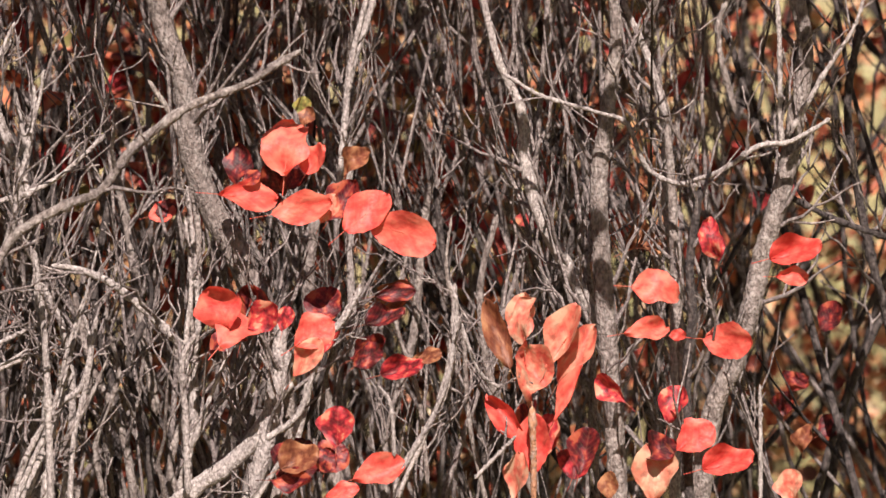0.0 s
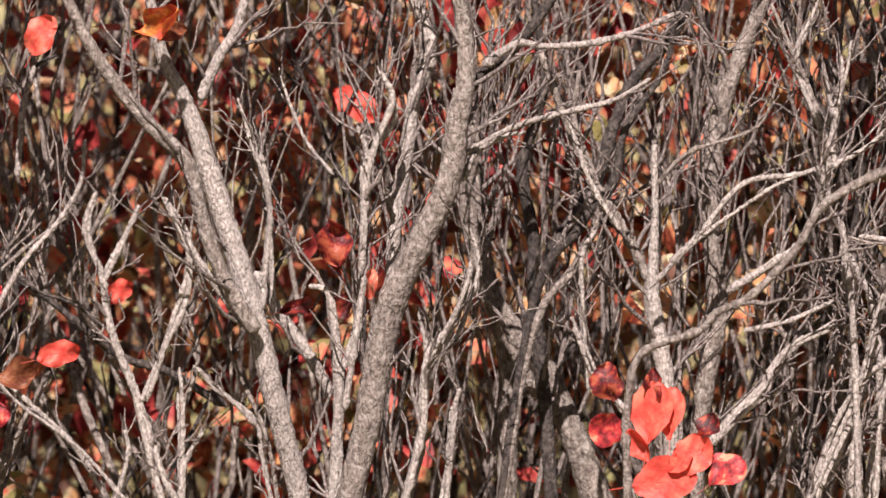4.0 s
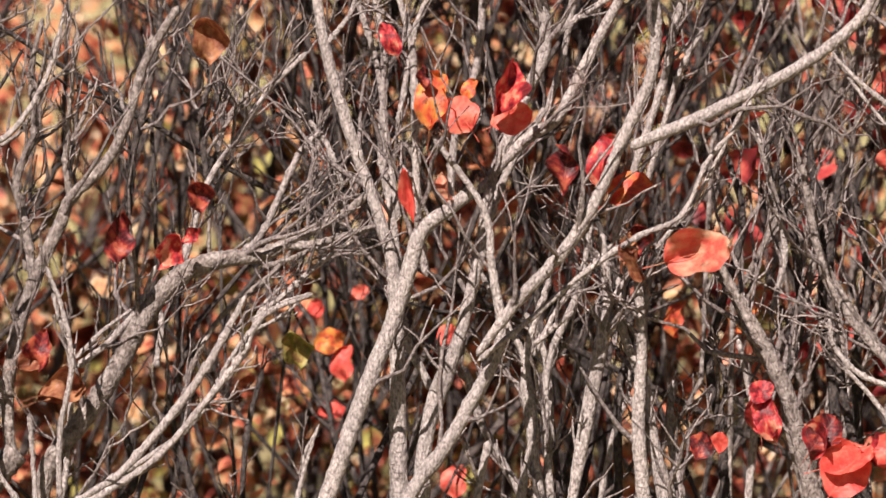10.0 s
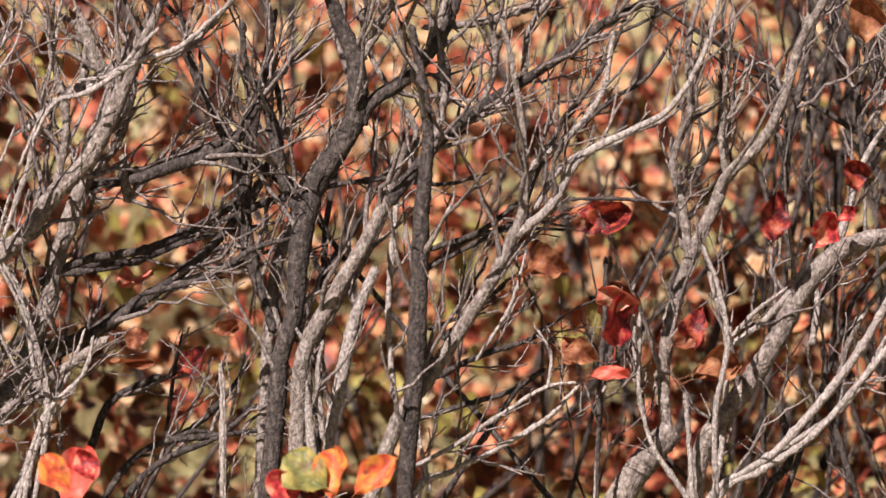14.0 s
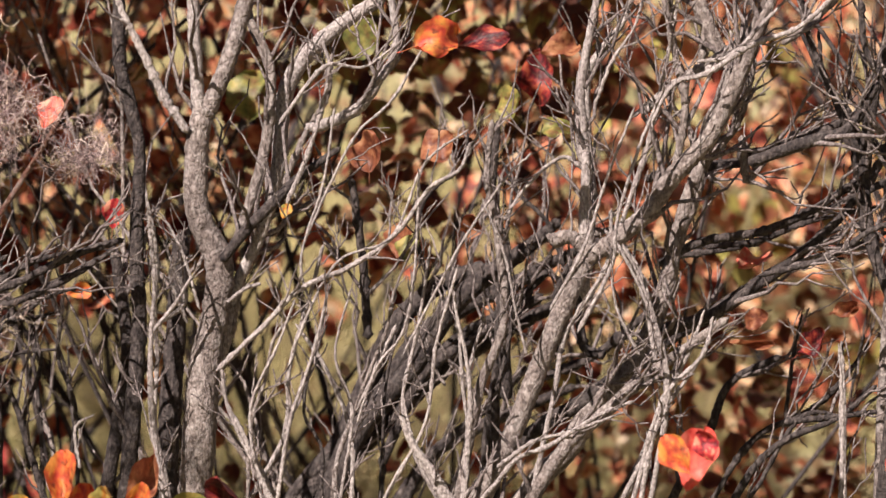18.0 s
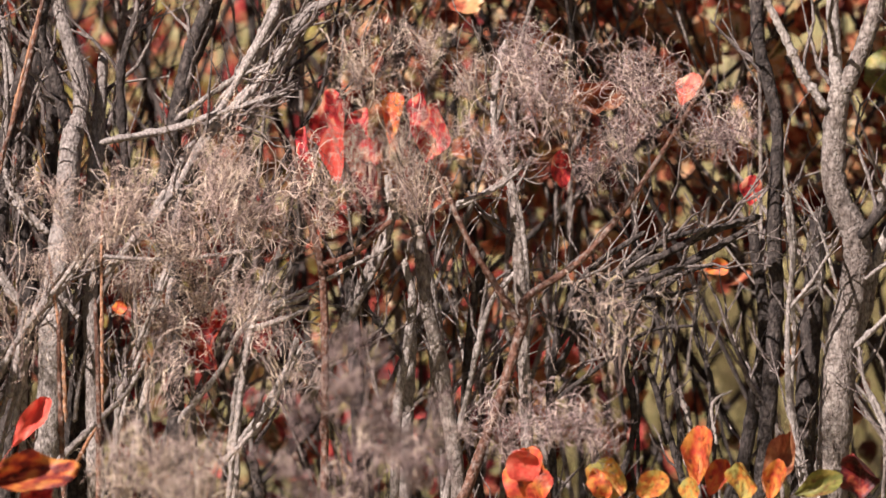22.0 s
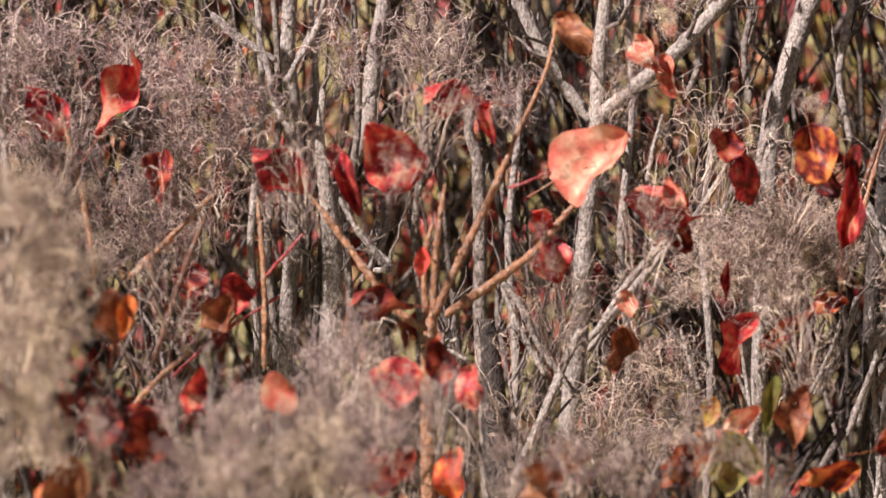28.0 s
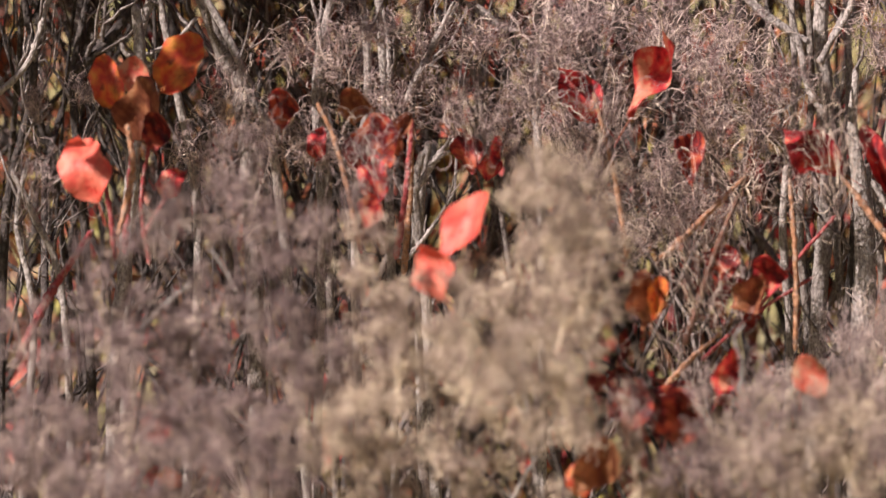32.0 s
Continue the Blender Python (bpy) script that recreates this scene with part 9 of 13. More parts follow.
leaf(bush, "red", 10.22, 1.352, 5.2, 0.032, 0.80, 8, -18, 2, 7)
leaf(bush, "orange", 10.64, 1.271, 5.6, 0.027, 1.01, 83, -18, -11, 3)
stem(bush, 5.5, [(8.58, 0.996, 17.0), (7.92, 1.062, 16.3), (7.13, 1.130, 15.0), (6.60, 1.174, 13.7), (5.82, 1.214, 9.8), (4.91, 1.254, 5.9)], BARK_SHADED, twigs=3, length=0.1, root=False, name="branch")
stem(bush, 5.45, [(8.84, 0.982, 9.0), (8.18, 1.059, 9.0), (7.38, 1.141, 9.7), (6.85, 1.206, 11.6), (6.32, 1.241, 11.6), (5.80, 1.261, 9.7), (5.22, 1.289, 6.5), (4.70, 1.309, 3.9)], BARK_SHADED, twigs=3, length=0.1, root=False, name="branch")
stem(bush, 5.02, [(8.96, 1.220, 4.2), (8.84, 1.270, 3.9), (8.66, 1.309, 3.9), (8.32, 1.369, 3.9), (8.05, 1.419, 3.6), (7.78, 1.457, 3.0), (7.70, 1.502, 2.4)], twigs=4, length=0.06, root=False, name="branch")
stem(bush, 5, [(8.04, 1.427, 3.3), (7.53, 1.436, 2.7), (7.27, 1.455, 2.4), (6.99, 1.499, 1.5)], BARK_PALE, twigs=4, length=0.05, root=False, name="branch")
stem(bush, 4.98, [(8.82, 1.070, 2.4), (8.76, 1.137, 2.4), (8.58, 1.181, 2.1), (8.44, 1.225, 1.8), (8.04, 1.257, 1.2)], twigs=3, length=0.05)
stem(bush, 4.98, [(8.53, 1.069, 3.0), (8.80, 1.115, 2.4), (8.98, 1.143, 1.8)], BARK_PALE, twigs=3, length=0.05)
stem(bush, 5.02, [(8.50, 1.067, 2.4), (8.31, 1.145, 2.1), (8.36, 1.179, 1.2)], twigs=3, length=0.05)
stem(bush, 5.02, [(7.99, 1.066, 2.4), (7.97, 1.111, 2.1), (8.15, 1.145, 1.8), (8.07, 1.189, 1.5), (7.86, 1.233, 1.2)], BARK_SHADED, twigs=3, length=0.05)
stem(bush, 5, [(7.86, 1.066, 2.7), (7.79, 1.100, 2.4), (7.44, 1.177, 2.1), (7.19, 1.226, 1.8), (7.08, 1.265, 1.5), (6.81, 1.314, 1.2)], twigs=4, length=0.05)
stem(bush, 5.05, [(7.32, 1.062, 2.4), (7.27, 1.119, 2.1), (7.22, 1.169, 1.8), (7.10, 1.214, 1.8), (6.89, 1.264, 1.2)], BARK_SHADED, twigs=3, length=0.05)
stem(bush, 5, [(9.71, 1.069, 3.3), (9.84, 1.139, 2.7), (9.79, 1.206, 2.4), (9.80, 1.251, 2.1), (9.75, 1.301, 2.1), (9.85, 1.368, 1.2)], BARK_PALE, twigs=3, length=0.05)
stem(bush, 5, [(9.77, 1.239, 2.4), (9.45, 1.261, 2.4), (9.59, 1.300, 1.8), (9.68, 1.323, 1.2)], BARK_PALE, twigs=2, length=0.05, root=False, name="branch")
stem(bush, 5.3, [(11.12, 1.042, 2.5), (11.14, 1.160, 2.5), (11.25, 1.214, 2.2), (11.56, 1.244, 1.6)], BARK_SHADED, twigs=3, length=0.06)
stem(bush, 5.3, [(10.73, 1.041, 2.5), (10.76, 1.147, 2.5), (10.87, 1.207, 2.2), (11.05, 1.243, 1.6)], BARK_SHADED, twigs=3, length=0.06)
stem(bush, 4.95, [(9.71, 1.055, 2.6), (9.76, 1.088, 2.4), (9.87, 1.133, 2.4), (9.89, 1.183, 2.1), (9.85, 1.232, 2.6), (9.79, 1.282, 2.6), (9.83, 1.337, 2.1), (9.85, 1.371, 1.2)], BARK_PALE, twigs=3, length=0.05)
stem(bush, 4.95, [(9.84, 1.232, 2.4), (9.57, 1.259, 2.1), (9.37, 1.286, 1.2)], BARK_PALE, twigs=2, length=0.04, root=False, name="branch")
stem(bush, 4.95, [(10.70, 1.102, 1.8), (10.74, 1.141, 1.8), (10.51, 1.154, 1.2)], BARK_PALE, twigs=1, length=0.03, root=False, name="branch")
leaf(bush, "yellow", 11.44, 1.074, 4.75, 0.035, 0.85, 62, -12, 0, 0)
leaf(bush, "orange", 10.91, 1.097, 4.75, 0.059, 0.69, 8, -12, 0, 3)
leaf(bush, "orange", 10.71, 1.079, 4.76, 0.037, 0.79, 24, -12, 0, 1)
leaf(bush, "yellow", 10.40, 1.075, 4.74, 0.040, 0.92, 10, -12, 0, 2)
leaf(bush, "brown", 10.00, 1.090, 4.76, 0.066, 0.56, 24, -12, 0, 9)
leaf(bush, "orange", 10.05, 1.076, 4.73, 0.042, 0.71, 20, -12, 0, 3)
leaf(bush, "green", 9.55, 1.068, 4.75, 0.053, 0.66, 74, -12, 0, 3)
leaf(bush, "dark", 9.08, 1.077, 4.76, 0.048, 0.83, 0, -12, 0, 5)
leaf(bush, "yellow", 11.01, 1.068, 4.74, 0.026, 0.93, 10, -12, 0, 0)
stem(bush, 5.2, [(11.27, 1.092, 2.5), (11.31, 1.144, 2.5), (11.10, 1.202, 2.2), (11.22, 1.242, 1.2)], BARK_SHADED, twigs=3, length=0.05, root=False, name="branch")
stem(bush, 5.2, [(10.82, 1.096, 2.5), (10.73, 1.154, 2.5), (10.91, 1.207, 2.2), (10.83, 1.247, 1.2)], BARK_SHADED, twigs=3, length=0.05, root=False, name="branch")

bush = shrub(13.70, 4.95, "smoke bush with feathery grey-brown seed plumes and red leaves")
stem(bush, 4.9, [(13.52, 1.072, 6.0), (13.24, 1.132, 5.5), (12.86, 1.223, 5.5), (12.81, 1.250, 4.4), (12.16, 1.287, 3.8), (11.57, 1.345, 3.3), (10.96, 1.420, 2.7), (10.63, 1.468, 2.2)], SHOOT_DARK, twigs=0, length=0.11)
stem(bush, 4.9, [(12.86, 1.223, 4.4), (13.13, 1.262, 3.8), (13.43, 1.307, 3.3), (13.78, 1.378, 2.7)], SHOOT_DARK, twigs=0, length=0.11, root=False, name="branch")
stem(bush, 4.92, [(12.85, 1.069, 2.7), (12.84, 1.173, 2.7), (12.78, 1.250, 2.7), (12.82, 1.321, 2.7), (12.90, 1.360, 2.3)], BARK_PALE, twigs=3, length=0.07)
stem(bush, 5.1, [(12.19, 1.212, 4.0), (11.72, 1.268, 4.6), (11.21, 1.289, 4.6), (10.69, 1.310, 4.6), (10.11, 1.325, 3.4)], BARK_SHADED, twigs=6, length=0.11, root=False, name="branch")
stem(bush, 5.1, [(12.53, 1.168, 4.0), (11.99, 1.246, 3.4), (11.34, 1.266, 4.0), (10.76, 1.287, 3.4), (10.24, 1.314, 2.8)], BARK_SHADED, twigs=6, length=0.11, root=False, name="branch")
stem(bush, 5.05, [(13.75, 1.043, 10.1), (13.81, 1.139, 10.1), (13.83, 1.196, 10.1), (13.90, 1.252, 10.1), (13.98, 1.303, 7.9), (14.09, 1.360, 5.6)], BARK_PALE, twigs=3, length=0.15)
stem(bush, 5, [(15.38, 1.145, 5.6), (15.11, 1.189, 7.3), (14.84, 1.233, 7.3), (14.56, 1.282, 6.7), (14.33, 1.326, 5.0), (14.22, 1.359, 3.9)], twigs=2, length=0.15, root=False, name="branch")
stem(bush, 4.93, [(14.34, 1.375, 2.8), (14.32, 1.353, 3.3), (14.23, 1.331, 3.3)], BARK_PALE, twigs=0, length=0.07, root=False, name="branch")
stem(bush, 4.97, [(16.79, 1.138, 3.3), (16.26, 1.192, 3.3), (15.99, 1.231, 3.3), (15.21, 1.262, 2.8)], BARK_PALE, twigs=3, length=0.07, root=False, name="branch")
stem(bush, 4.97, [(15.99, 1.233, 2.8), (15.54, 1.246, 2.8), (15.18, 1.248, 2.2)], BARK_PALE, twigs=1, length=0.07, root=False, name="branch")
stem(bush, 4.97, [(16.29, 1.098, 3.3), (15.83, 1.147, 3.3), (15.56, 1.185, 3.3), (15.39, 1.218, 2.8)], BARK_PALE, twigs=2, length=0.07, root=False, name="branch")
stem(bush, 4.9, [(15.16, 1.054, 4.4), (15.10, 1.202, 4.4), (15.11, 1.284, 4.4), (15.30, 1.361, 3.3), (15.41, 1.416, 2.2)], SHOOT_DARK, twigs=0, length=0.11)
stem(bush, 4.9, [(15.11, 1.289, 3.3), (14.75, 1.299, 3.3), (14.29, 1.331, 2.7)], SHOOT_DARK, twigs=0, length=0.07, root=False, name="branch")
stem(bush, 4.98, [(16.18, 1.053, 2.8), (16.19, 1.125, 2.8), (16.00, 1.214, 2.8), (15.78, 1.280, 2.2)], BARK_PALE, twigs=3, length=0.07)
stem(bush, 5.1, [(14.71, 1.043, 11.4), (14.74, 1.151, 9.1), (14.77, 1.243, 8.0), (14.81, 1.311, 6.8)], BARK_SHADED, twigs=4, length=0.15)
stem(bush, 5.1, [(13.37, 1.040, 5.1), (13.53, 1.137, 5.1), (13.43, 1.228, 4.6), (13.28, 1.301, 4.6)], BARK_SHADED, twigs=5, length=0.11)
stem(bush, 5, [(13.81, 1.046, 3.9), (13.52, 1.151, 3.3), (13.24, 1.240, 3.3), (12.90, 1.278, 2.8)], BARK_PALE, twigs=4, length=0.11)
stem(bush, 5.2, [(14.26, 1.037, 9.3), (14.19, 1.147, 8.7), (14.10, 1.228, 7.0)], BARK_PALE, twigs=2, length=0.15)
stem(bush, 5.05, [(12.84, 1.272, 5.6), (12.86, 1.317, 5.1), (12.91, 1.351, 5.1), (13.11, 1.430, 3.9), (12.95, 1.509, 3.4)], BARK_PALE, twigs=5, length=0.11, root=False, name="branch")
stem(bush, 5.05, [(13.58, 1.341, 3.4), (13.20, 1.357, 3.4), (12.81, 1.379, 2.8)], BARK_PALE, twigs=2, length=0.07, root=False, name="branch")
stem(bush, 5, [(14.15, 1.186, 2.8), (14.64, 1.249, 2.8), (14.82, 1.272, 2.2)], BARK_SHADED, twigs=2, length=0.07, root=False, name="branch")
stem(bush, 5.1, [(12.54, 1.038, 4.6), (12.57, 1.146, 4.6), (12.41, 1.225, 4.0), (12.08, 1.275, 3.4), (11.43, 1.313, 3.4)], BARK_SHADED, twigs=6, length=0.11)
stem(bush, 5.15, [(11.90, 1.033, 4.0), (11.62, 1.119, 4.0), (11.72, 1.199, 3.4), (11.44, 1.256, 3.4)], BARK_SHADED, twigs=5, length=0.11)
stem(bush, 5.15, [(11.01, 1.031, 4.6), (11.24, 1.106, 4.0), (11.47, 1.176, 3.4), (11.90, 1.223, 3.4)], BARK_SHADED, twigs=5, length=0.11)
plume(bush, 12.61, 1.446, 4.73, 0.45, 4, hue="mauve", lean=-11)
plume(bush, 11.39, 1.462, 4.81, 0.41, 5, hue="mauve", lean=20)
plume(bush, 10.65, 1.408, 4.89, 0.44, 0, hue="mauve", lean=1)
plume(bush, 12.00, 1.375, 4.97, 0.34, 1, hue="mauve", lean=-18)
plume(bush, 13.14, 1.396, 4.77, 0.38, 2, hue="mauve", lean=13)
plume(bush, 12.78, 1.494, 4.85, 0.31, 3, hue="mauve", lean=-6)
plume(bush, 10.33, 1.419, 4.93, 0.26, 4, hue="mauve", lean=-25)
plume(bush, 11.61, 1.407, 4.73, 0.28, 5, hue="mauve", lean=6)
plume(bush, 12.54, 1.144, 4.63, 0.42, 0, hue="mauve", lean=-13)
plume(bush, 12.04, 1.124, 4.71, 0.30, 1, hue="mauve", lean=18)
plume(bush, 13.05, 1.129, 4.79, 0.36, 2, hue="mauve", lean=-1)
plume(bush, 17.29, 1.353, 4.73, 0.48, 3, lean=-20)
plume(bush, 16.54, 1.309, 4.81, 0.54, 4, lean=11)
plume(bush, 15.75, 1.362, 4.89, 0.55, 5, lean=-8)
plume(bush, 16.94, 1.250, 4.97, 0.40, 0, lean=23)
plume(bush, 15.98, 1.260, 4.77, 0.38, 1, lean=4)
plume(bush, 14.98, 1.360, 4.85, 0.44, 2, lean=-15)
plume(bush, 14.02, 1.364, 4.93, 0.37, 3, lean=16)
plume(bush, 14.56, 1.478, 4.73, 0.43, 4, lean=-3)
plume(bush, 12.71, 1.471, 4.81, 0.41, 5, lean=-22)
plume(bush, 16.26, 1.374, 4.89, 0.44, 0, lean=9)
plume(bush, 17.62, 1.318, 4.97, 0.37, 1, lean=-10)
plume(bush, 13.85, 1.494, 4.77, 0.30, 2, lean=21)
plume(bush, 13.35, 1.464, 4.85, 0.26, 3, lean=2)
plume(bush, 14.80, 1.174, 4.03, 0.51, 4, hue="mauve_shade", lean=-17)
plume(bush, 15.46, 1.140, 4.11, 0.44, 5, hue="mauve_shade", lean=14)
plume(bush, 14.05, 1.139, 4.19, 0.45, 0, hue="mauve_shade", lean=-5)
plume(bush, 14.76, 1.109, 4.27, 0.54, 1, hue="mauve_shade", lean=-24)
plume(bush, 16.99, 1.135, 4.23, 0.40, 2, lean=7)
plume(bush, 16.49, 1.116, 4.31, 0.41, 3, lean=-12)
plume(bush, 17.44, 1.115, 4.39, 0.37, 4, lean=19)
leaf(bush, "red", 14.93, 1.430, 4.97, 0.061, 0.66, 3, -18, 2, 8)
leaf(bush, "orange", 14.28, 1.428, 4.94, 0.053, 0.58, 3, -18, -11, 3)
leaf(bush, "red", 13.78, 1.413, 4.97, 0.062, 0.74, 18, -18, 9, 2)
leaf(bush, "red", 14.62, 1.407, 4.98, 0.064, 0.65, -12, -18, -4, 4)
leaf(bush, "dark", 14.52, 1.367, 4.9, 0.040, 0.89, 8, -18, -17, 3)
leaf(bush, "red", 15.25, 1.396, 4.9, 0.049, 0.39, -17, -18, 3, 4)
leaf(bush, "coral", 14.91, 1.393, 4.9, 0.056, 0.63, -2, -18, -10, 3)
leaf(bush, "dark", 16.47, 1.215, 5, 0.062, 0.80, 3, -18, 10, 3)
leaf(bush, "red", 16.31, 1.238, 4.9, 0.044, 0.47, 18, -18, -3, 3)
leaf(bush, "orange", 17.39, 1.254, 4.8, 0.014, 1.06, -2, -18, -16, 2)
leaf(bush, "brown", 11.95, 1.448, 5, 0.059, 0.60, 83, -18, 4, 5)
leaf(bush, "red", 12.36, 1.375, 4.9, 0.039, 0.61, -2, -18, -9, 0)
leaf(bush, "red", 13.94, 1.434, 4.9, 0.038, 0.72, 28, -18, 5, 2)
leaf(bush, "dark", 15.80, 1.217, 5.1, 0.034, 0.83, -2, -18, -8, 0)
stem(bush, 5.15, [(12.61, 1.180, 4.0), (12.34, 1.214, 3.7), (12.07, 1.253, 3.7), (11.54, 1.286, 3.4), (11.03, 1.308, 2.8), (10.12, 1.322, 1.8)], BARK_SHADED, twigs=5, length=0.07, root=False, name="branch")
stem(bush, 5.2, [(12.08, 1.232, 3.4), (11.43, 1.245, 3.1), (11.04, 1.267, 2.8), (10.65, 1.278, 1.9)], BARK_SHADED, twigs=4, length=0.07, root=False, name="branch")
stem(bush, 5.25, [(11.60, 1.046, 2.5), (11.59, 1.163, 2.5), (11.70, 1.210, 2.2), (12.07, 1.252, 1.6)], BARK_SHADED, twigs=3, length=0.06)
stem(bush, 5.25, [(12.49, 1.142, 3.1), (12.23, 1.159, 3.1), (11.97, 1.176, 2.8), (11.44, 1.209, 2.5), (10.87, 1.214, 1.6)], BARK_SHADED, twigs=3, length=0.06, root=False, name="branch")
stem(bush, 4.97, [(15.94, 1.122, 2.7), (15.57, 1.176, 2.7), (15.34, 1.214, 1.2)], BARK_PALE, twigs=2, length=0.04, root=False, name="branch")
stem(bush, 5, [(15.69, 1.476, 3.3), (15.42, 1.509, 3.0), (15.09, 1.542, 3.0), (14.77, 1.563, 2.7)], BARK_PALE, twigs=3, length=0.05, root=False, name="branch")
stem(bush, 4.97, [(13.57, 1.345, 2.4), (13.12, 1.358, 2.1), (12.79, 1.379, 1.2)], BARK_PALE, twigs=2, length=0.04, root=False, name="branch")
stem(bush, 4.98, [(15.96, 1.422, 3.3), (15.56, 1.471, 3.3), (15.28, 1.520, 3.0), (15.08, 1.548, 2.7)], BARK_PALE, twigs=3, length=0.05, root=False, name="branch")
stem(bush, 4.94, [(15.96, 1.229, 2.6), (15.51, 1.238, 2.3), (15.19, 1.251, 1.2)], BARK_PALE, twigs=2, length=0.03, root=False, name="branch")
stem(bush, 4.95, [(15.83, 1.244, 2.4), (15.44, 1.260, 2.4), (15.05, 1.275, 2.4), (14.53, 1.296, 2.1)], BARK_PALE, twigs=2, length=0.03, root=False, name="branch")
stem(bush, 5.05, [(13.79, 1.043, 2.7), (13.50, 1.147, 2.4), (13.31, 1.236, 2.1), (13.19, 1.292, 1.2)], twigs=3, length=0.05)
stem(bush, 5.05, [(12.89, 1.041, 2.7), (12.88, 1.179, 2.1), (12.80, 1.224, 1.5)], twigs=3, length=0.05)
leaf(bush, "orange", 12.82, 1.084, 4.75, 0.057, 1.01, -14, -12, 0, 4)
leaf(bush, "coral", 12.88, 1.096, 4.74, 0.037, 1.00, -30, -12, 0, 0)
leaf(bush, "yellow", 11.93, 1.079, 4.75, 0.045, 0.97, 20, -12, 0, 2)
leaf(bush, "orange", 12.03, 1.077, 4.73, 0.029, 0.87, -20, -12, 0, 4)
stem(bush, 5.15, [(12.11, 1.237, 3.1), (11.59, 1.256, 3.1), (11.08, 1.277, 2.8), (10.23, 1.315, 1.8)], BARK_SHADED, twigs=4, length=0.06, root=False, name="branch")
stem(bush, 5.2, [(12.05, 1.227, 2.8), (11.41, 1.243, 2.8), (10.89, 1.253, 1.9)], BARK_SHADED, twigs=3, length=0.06, root=False, name="branch")
stem(bush, 5, [(13.74, 1.145, 8.3), (13.79, 1.190, 8.3), (13.93, 1.246, 8.0), (13.98, 1.297, 7.1), (14.00, 1.325, 5.3)], twigs=3, length=0.05)
stem(bush, 5, [(14.17, 1.202, 5.3), (14.09, 1.252, 5.0), (14.17, 1.292, 3.6)], BARK_PALE, twigs=2, length=0.04)
stem(bush, 4.97, [(14.87, 1.227, 4.4), (14.59, 1.270, 4.4), (14.32, 1.325, 3.5), (14.30, 1.375, 2.1)], BARK_PALE, twigs=3, length=0.05, root=False, name="branch")
stem(bush, 5, [(12.87, 1.277, 7.1), (12.88, 1.322, 7.1), (12.93, 1.355, 5.3)], twigs=3, length=0.04)
plume(bush, 15.91, 1.339, 4.88, 0.34, 2, lean=-7)

bush = shrub(18.26, 5, "old smoke bush with a thick pale trunk among plumes")
stem(bush, 5.1, [(18.32, 1.053, 15.4), (18.22, 1.161, 14.2), (18.17, 1.218, 15.4), (18.08, 1.286, 15.4), (17.96, 1.365, 13.7), (17.87, 1.427, 12.5), (17.77, 1.450, 9.1), (17.79, 1.490, 8.5), (17.93, 1.535, 8.0), (18.04, 1.581, 7.4)], BARK_PALE, twigs=4, length=0.15)
stem(bush, 5.1, [(17.89, 1.427, 8.0), (17.96, 1.450, 7.4), (18.07, 1.490, 6.8), (18.19, 1.525, 5.7), (18.11, 1.570, 5.1)], BARK_SHADED, twigs=3, length=0.15, root=False, name="branch")
stem(bush, 5.12, [(17.74, 1.050, 9.1), (17.73, 1.193, 9.1), (17.73, 1.273, 9.1), (17.67, 1.359, 9.1), (17.58, 1.433, 8.0), (17.49, 1.512, 5.7)], BARK_PALE, twigs=5, length=0.15)
stem(bush, 5.15, [(20.19, 1.056, 9.8), (20.15, 1.199, 9.8), (19.95, 1.394, 10.3), (19.81, 1.451, 11.5), (19.60, 1.507, 11.5), (19.39, 1.553, 10.9), (19.29, 1.587, 10.3)], BARK_PALE, twigs=4, length=0.15)
stem(bush, 5.1, [(16.90, 1.362, 7.4), (16.68, 1.447, 9.7), (16.54, 1.492, 9.7), (16.33, 1.531, 9.1), (16.19, 1.571, 8.5)], BARK_SHADED, twigs=4, length=0.15, root=False, name="branch")
stem(bush, 4.97, [(18.94, 1.189, 3.9), (18.28, 1.253, 4.4), (17.89, 1.291, 3.9), (17.55, 1.329, 3.3)], BARK_PALE, twigs=2, length=0.11, root=False, name="branch")
stem(bush, 4.97, [(17.59, 1.415, 3.9), (16.75, 1.427, 3.9), (16.17, 1.442, 3.9), (15.59, 1.457, 3.3)], BARK_PALE, twigs=4, length=0.11, root=False, name="branch")
stem(bush, 4.97, [(17.57, 1.285, 4.4), (17.24, 1.317, 4.4), (16.78, 1.360, 4.4), (16.37, 1.420, 4.4), (15.90, 1.486, 3.9), (15.56, 1.535, 3.9), (15.49, 1.557, 3.3)], BARK_PALE, twigs=6, length=0.11, root=False, name="branch")
stem(bush, 4.97, [(16.51, 1.398, 3.9), (16.31, 1.420, 3.9), (15.71, 1.474, 3.9), (15.18, 1.534, 3.9), (14.86, 1.549, 3.3)], BARK_PALE, twigs=5, length=0.11, root=False, name="branch")
stem(bush, 5, [(17.84, 1.241, 3.3), (18.02, 1.263, 2.8)], BARK_PALE, twigs=1, length=0.07, root=False, name="branch")
stem(bush, 4.97, [(18.65, 1.393, 3.3), (18.56, 1.365, 3.3), (18.44, 1.348, 3.9), (18.22, 1.330, 3.3)], BARK_PALE, twigs=0, length=0.11, root=False, name="branch")
stem(bush, 5, [(18.29, 1.236, 3.3), (18.41, 1.248, 3.9), (18.66, 1.276, 4.5), (18.83, 1.316, 3.9), (18.92, 1.333, 3.3)], BARK_PALE, twigs=1, length=0.11, root=False, name="branch")
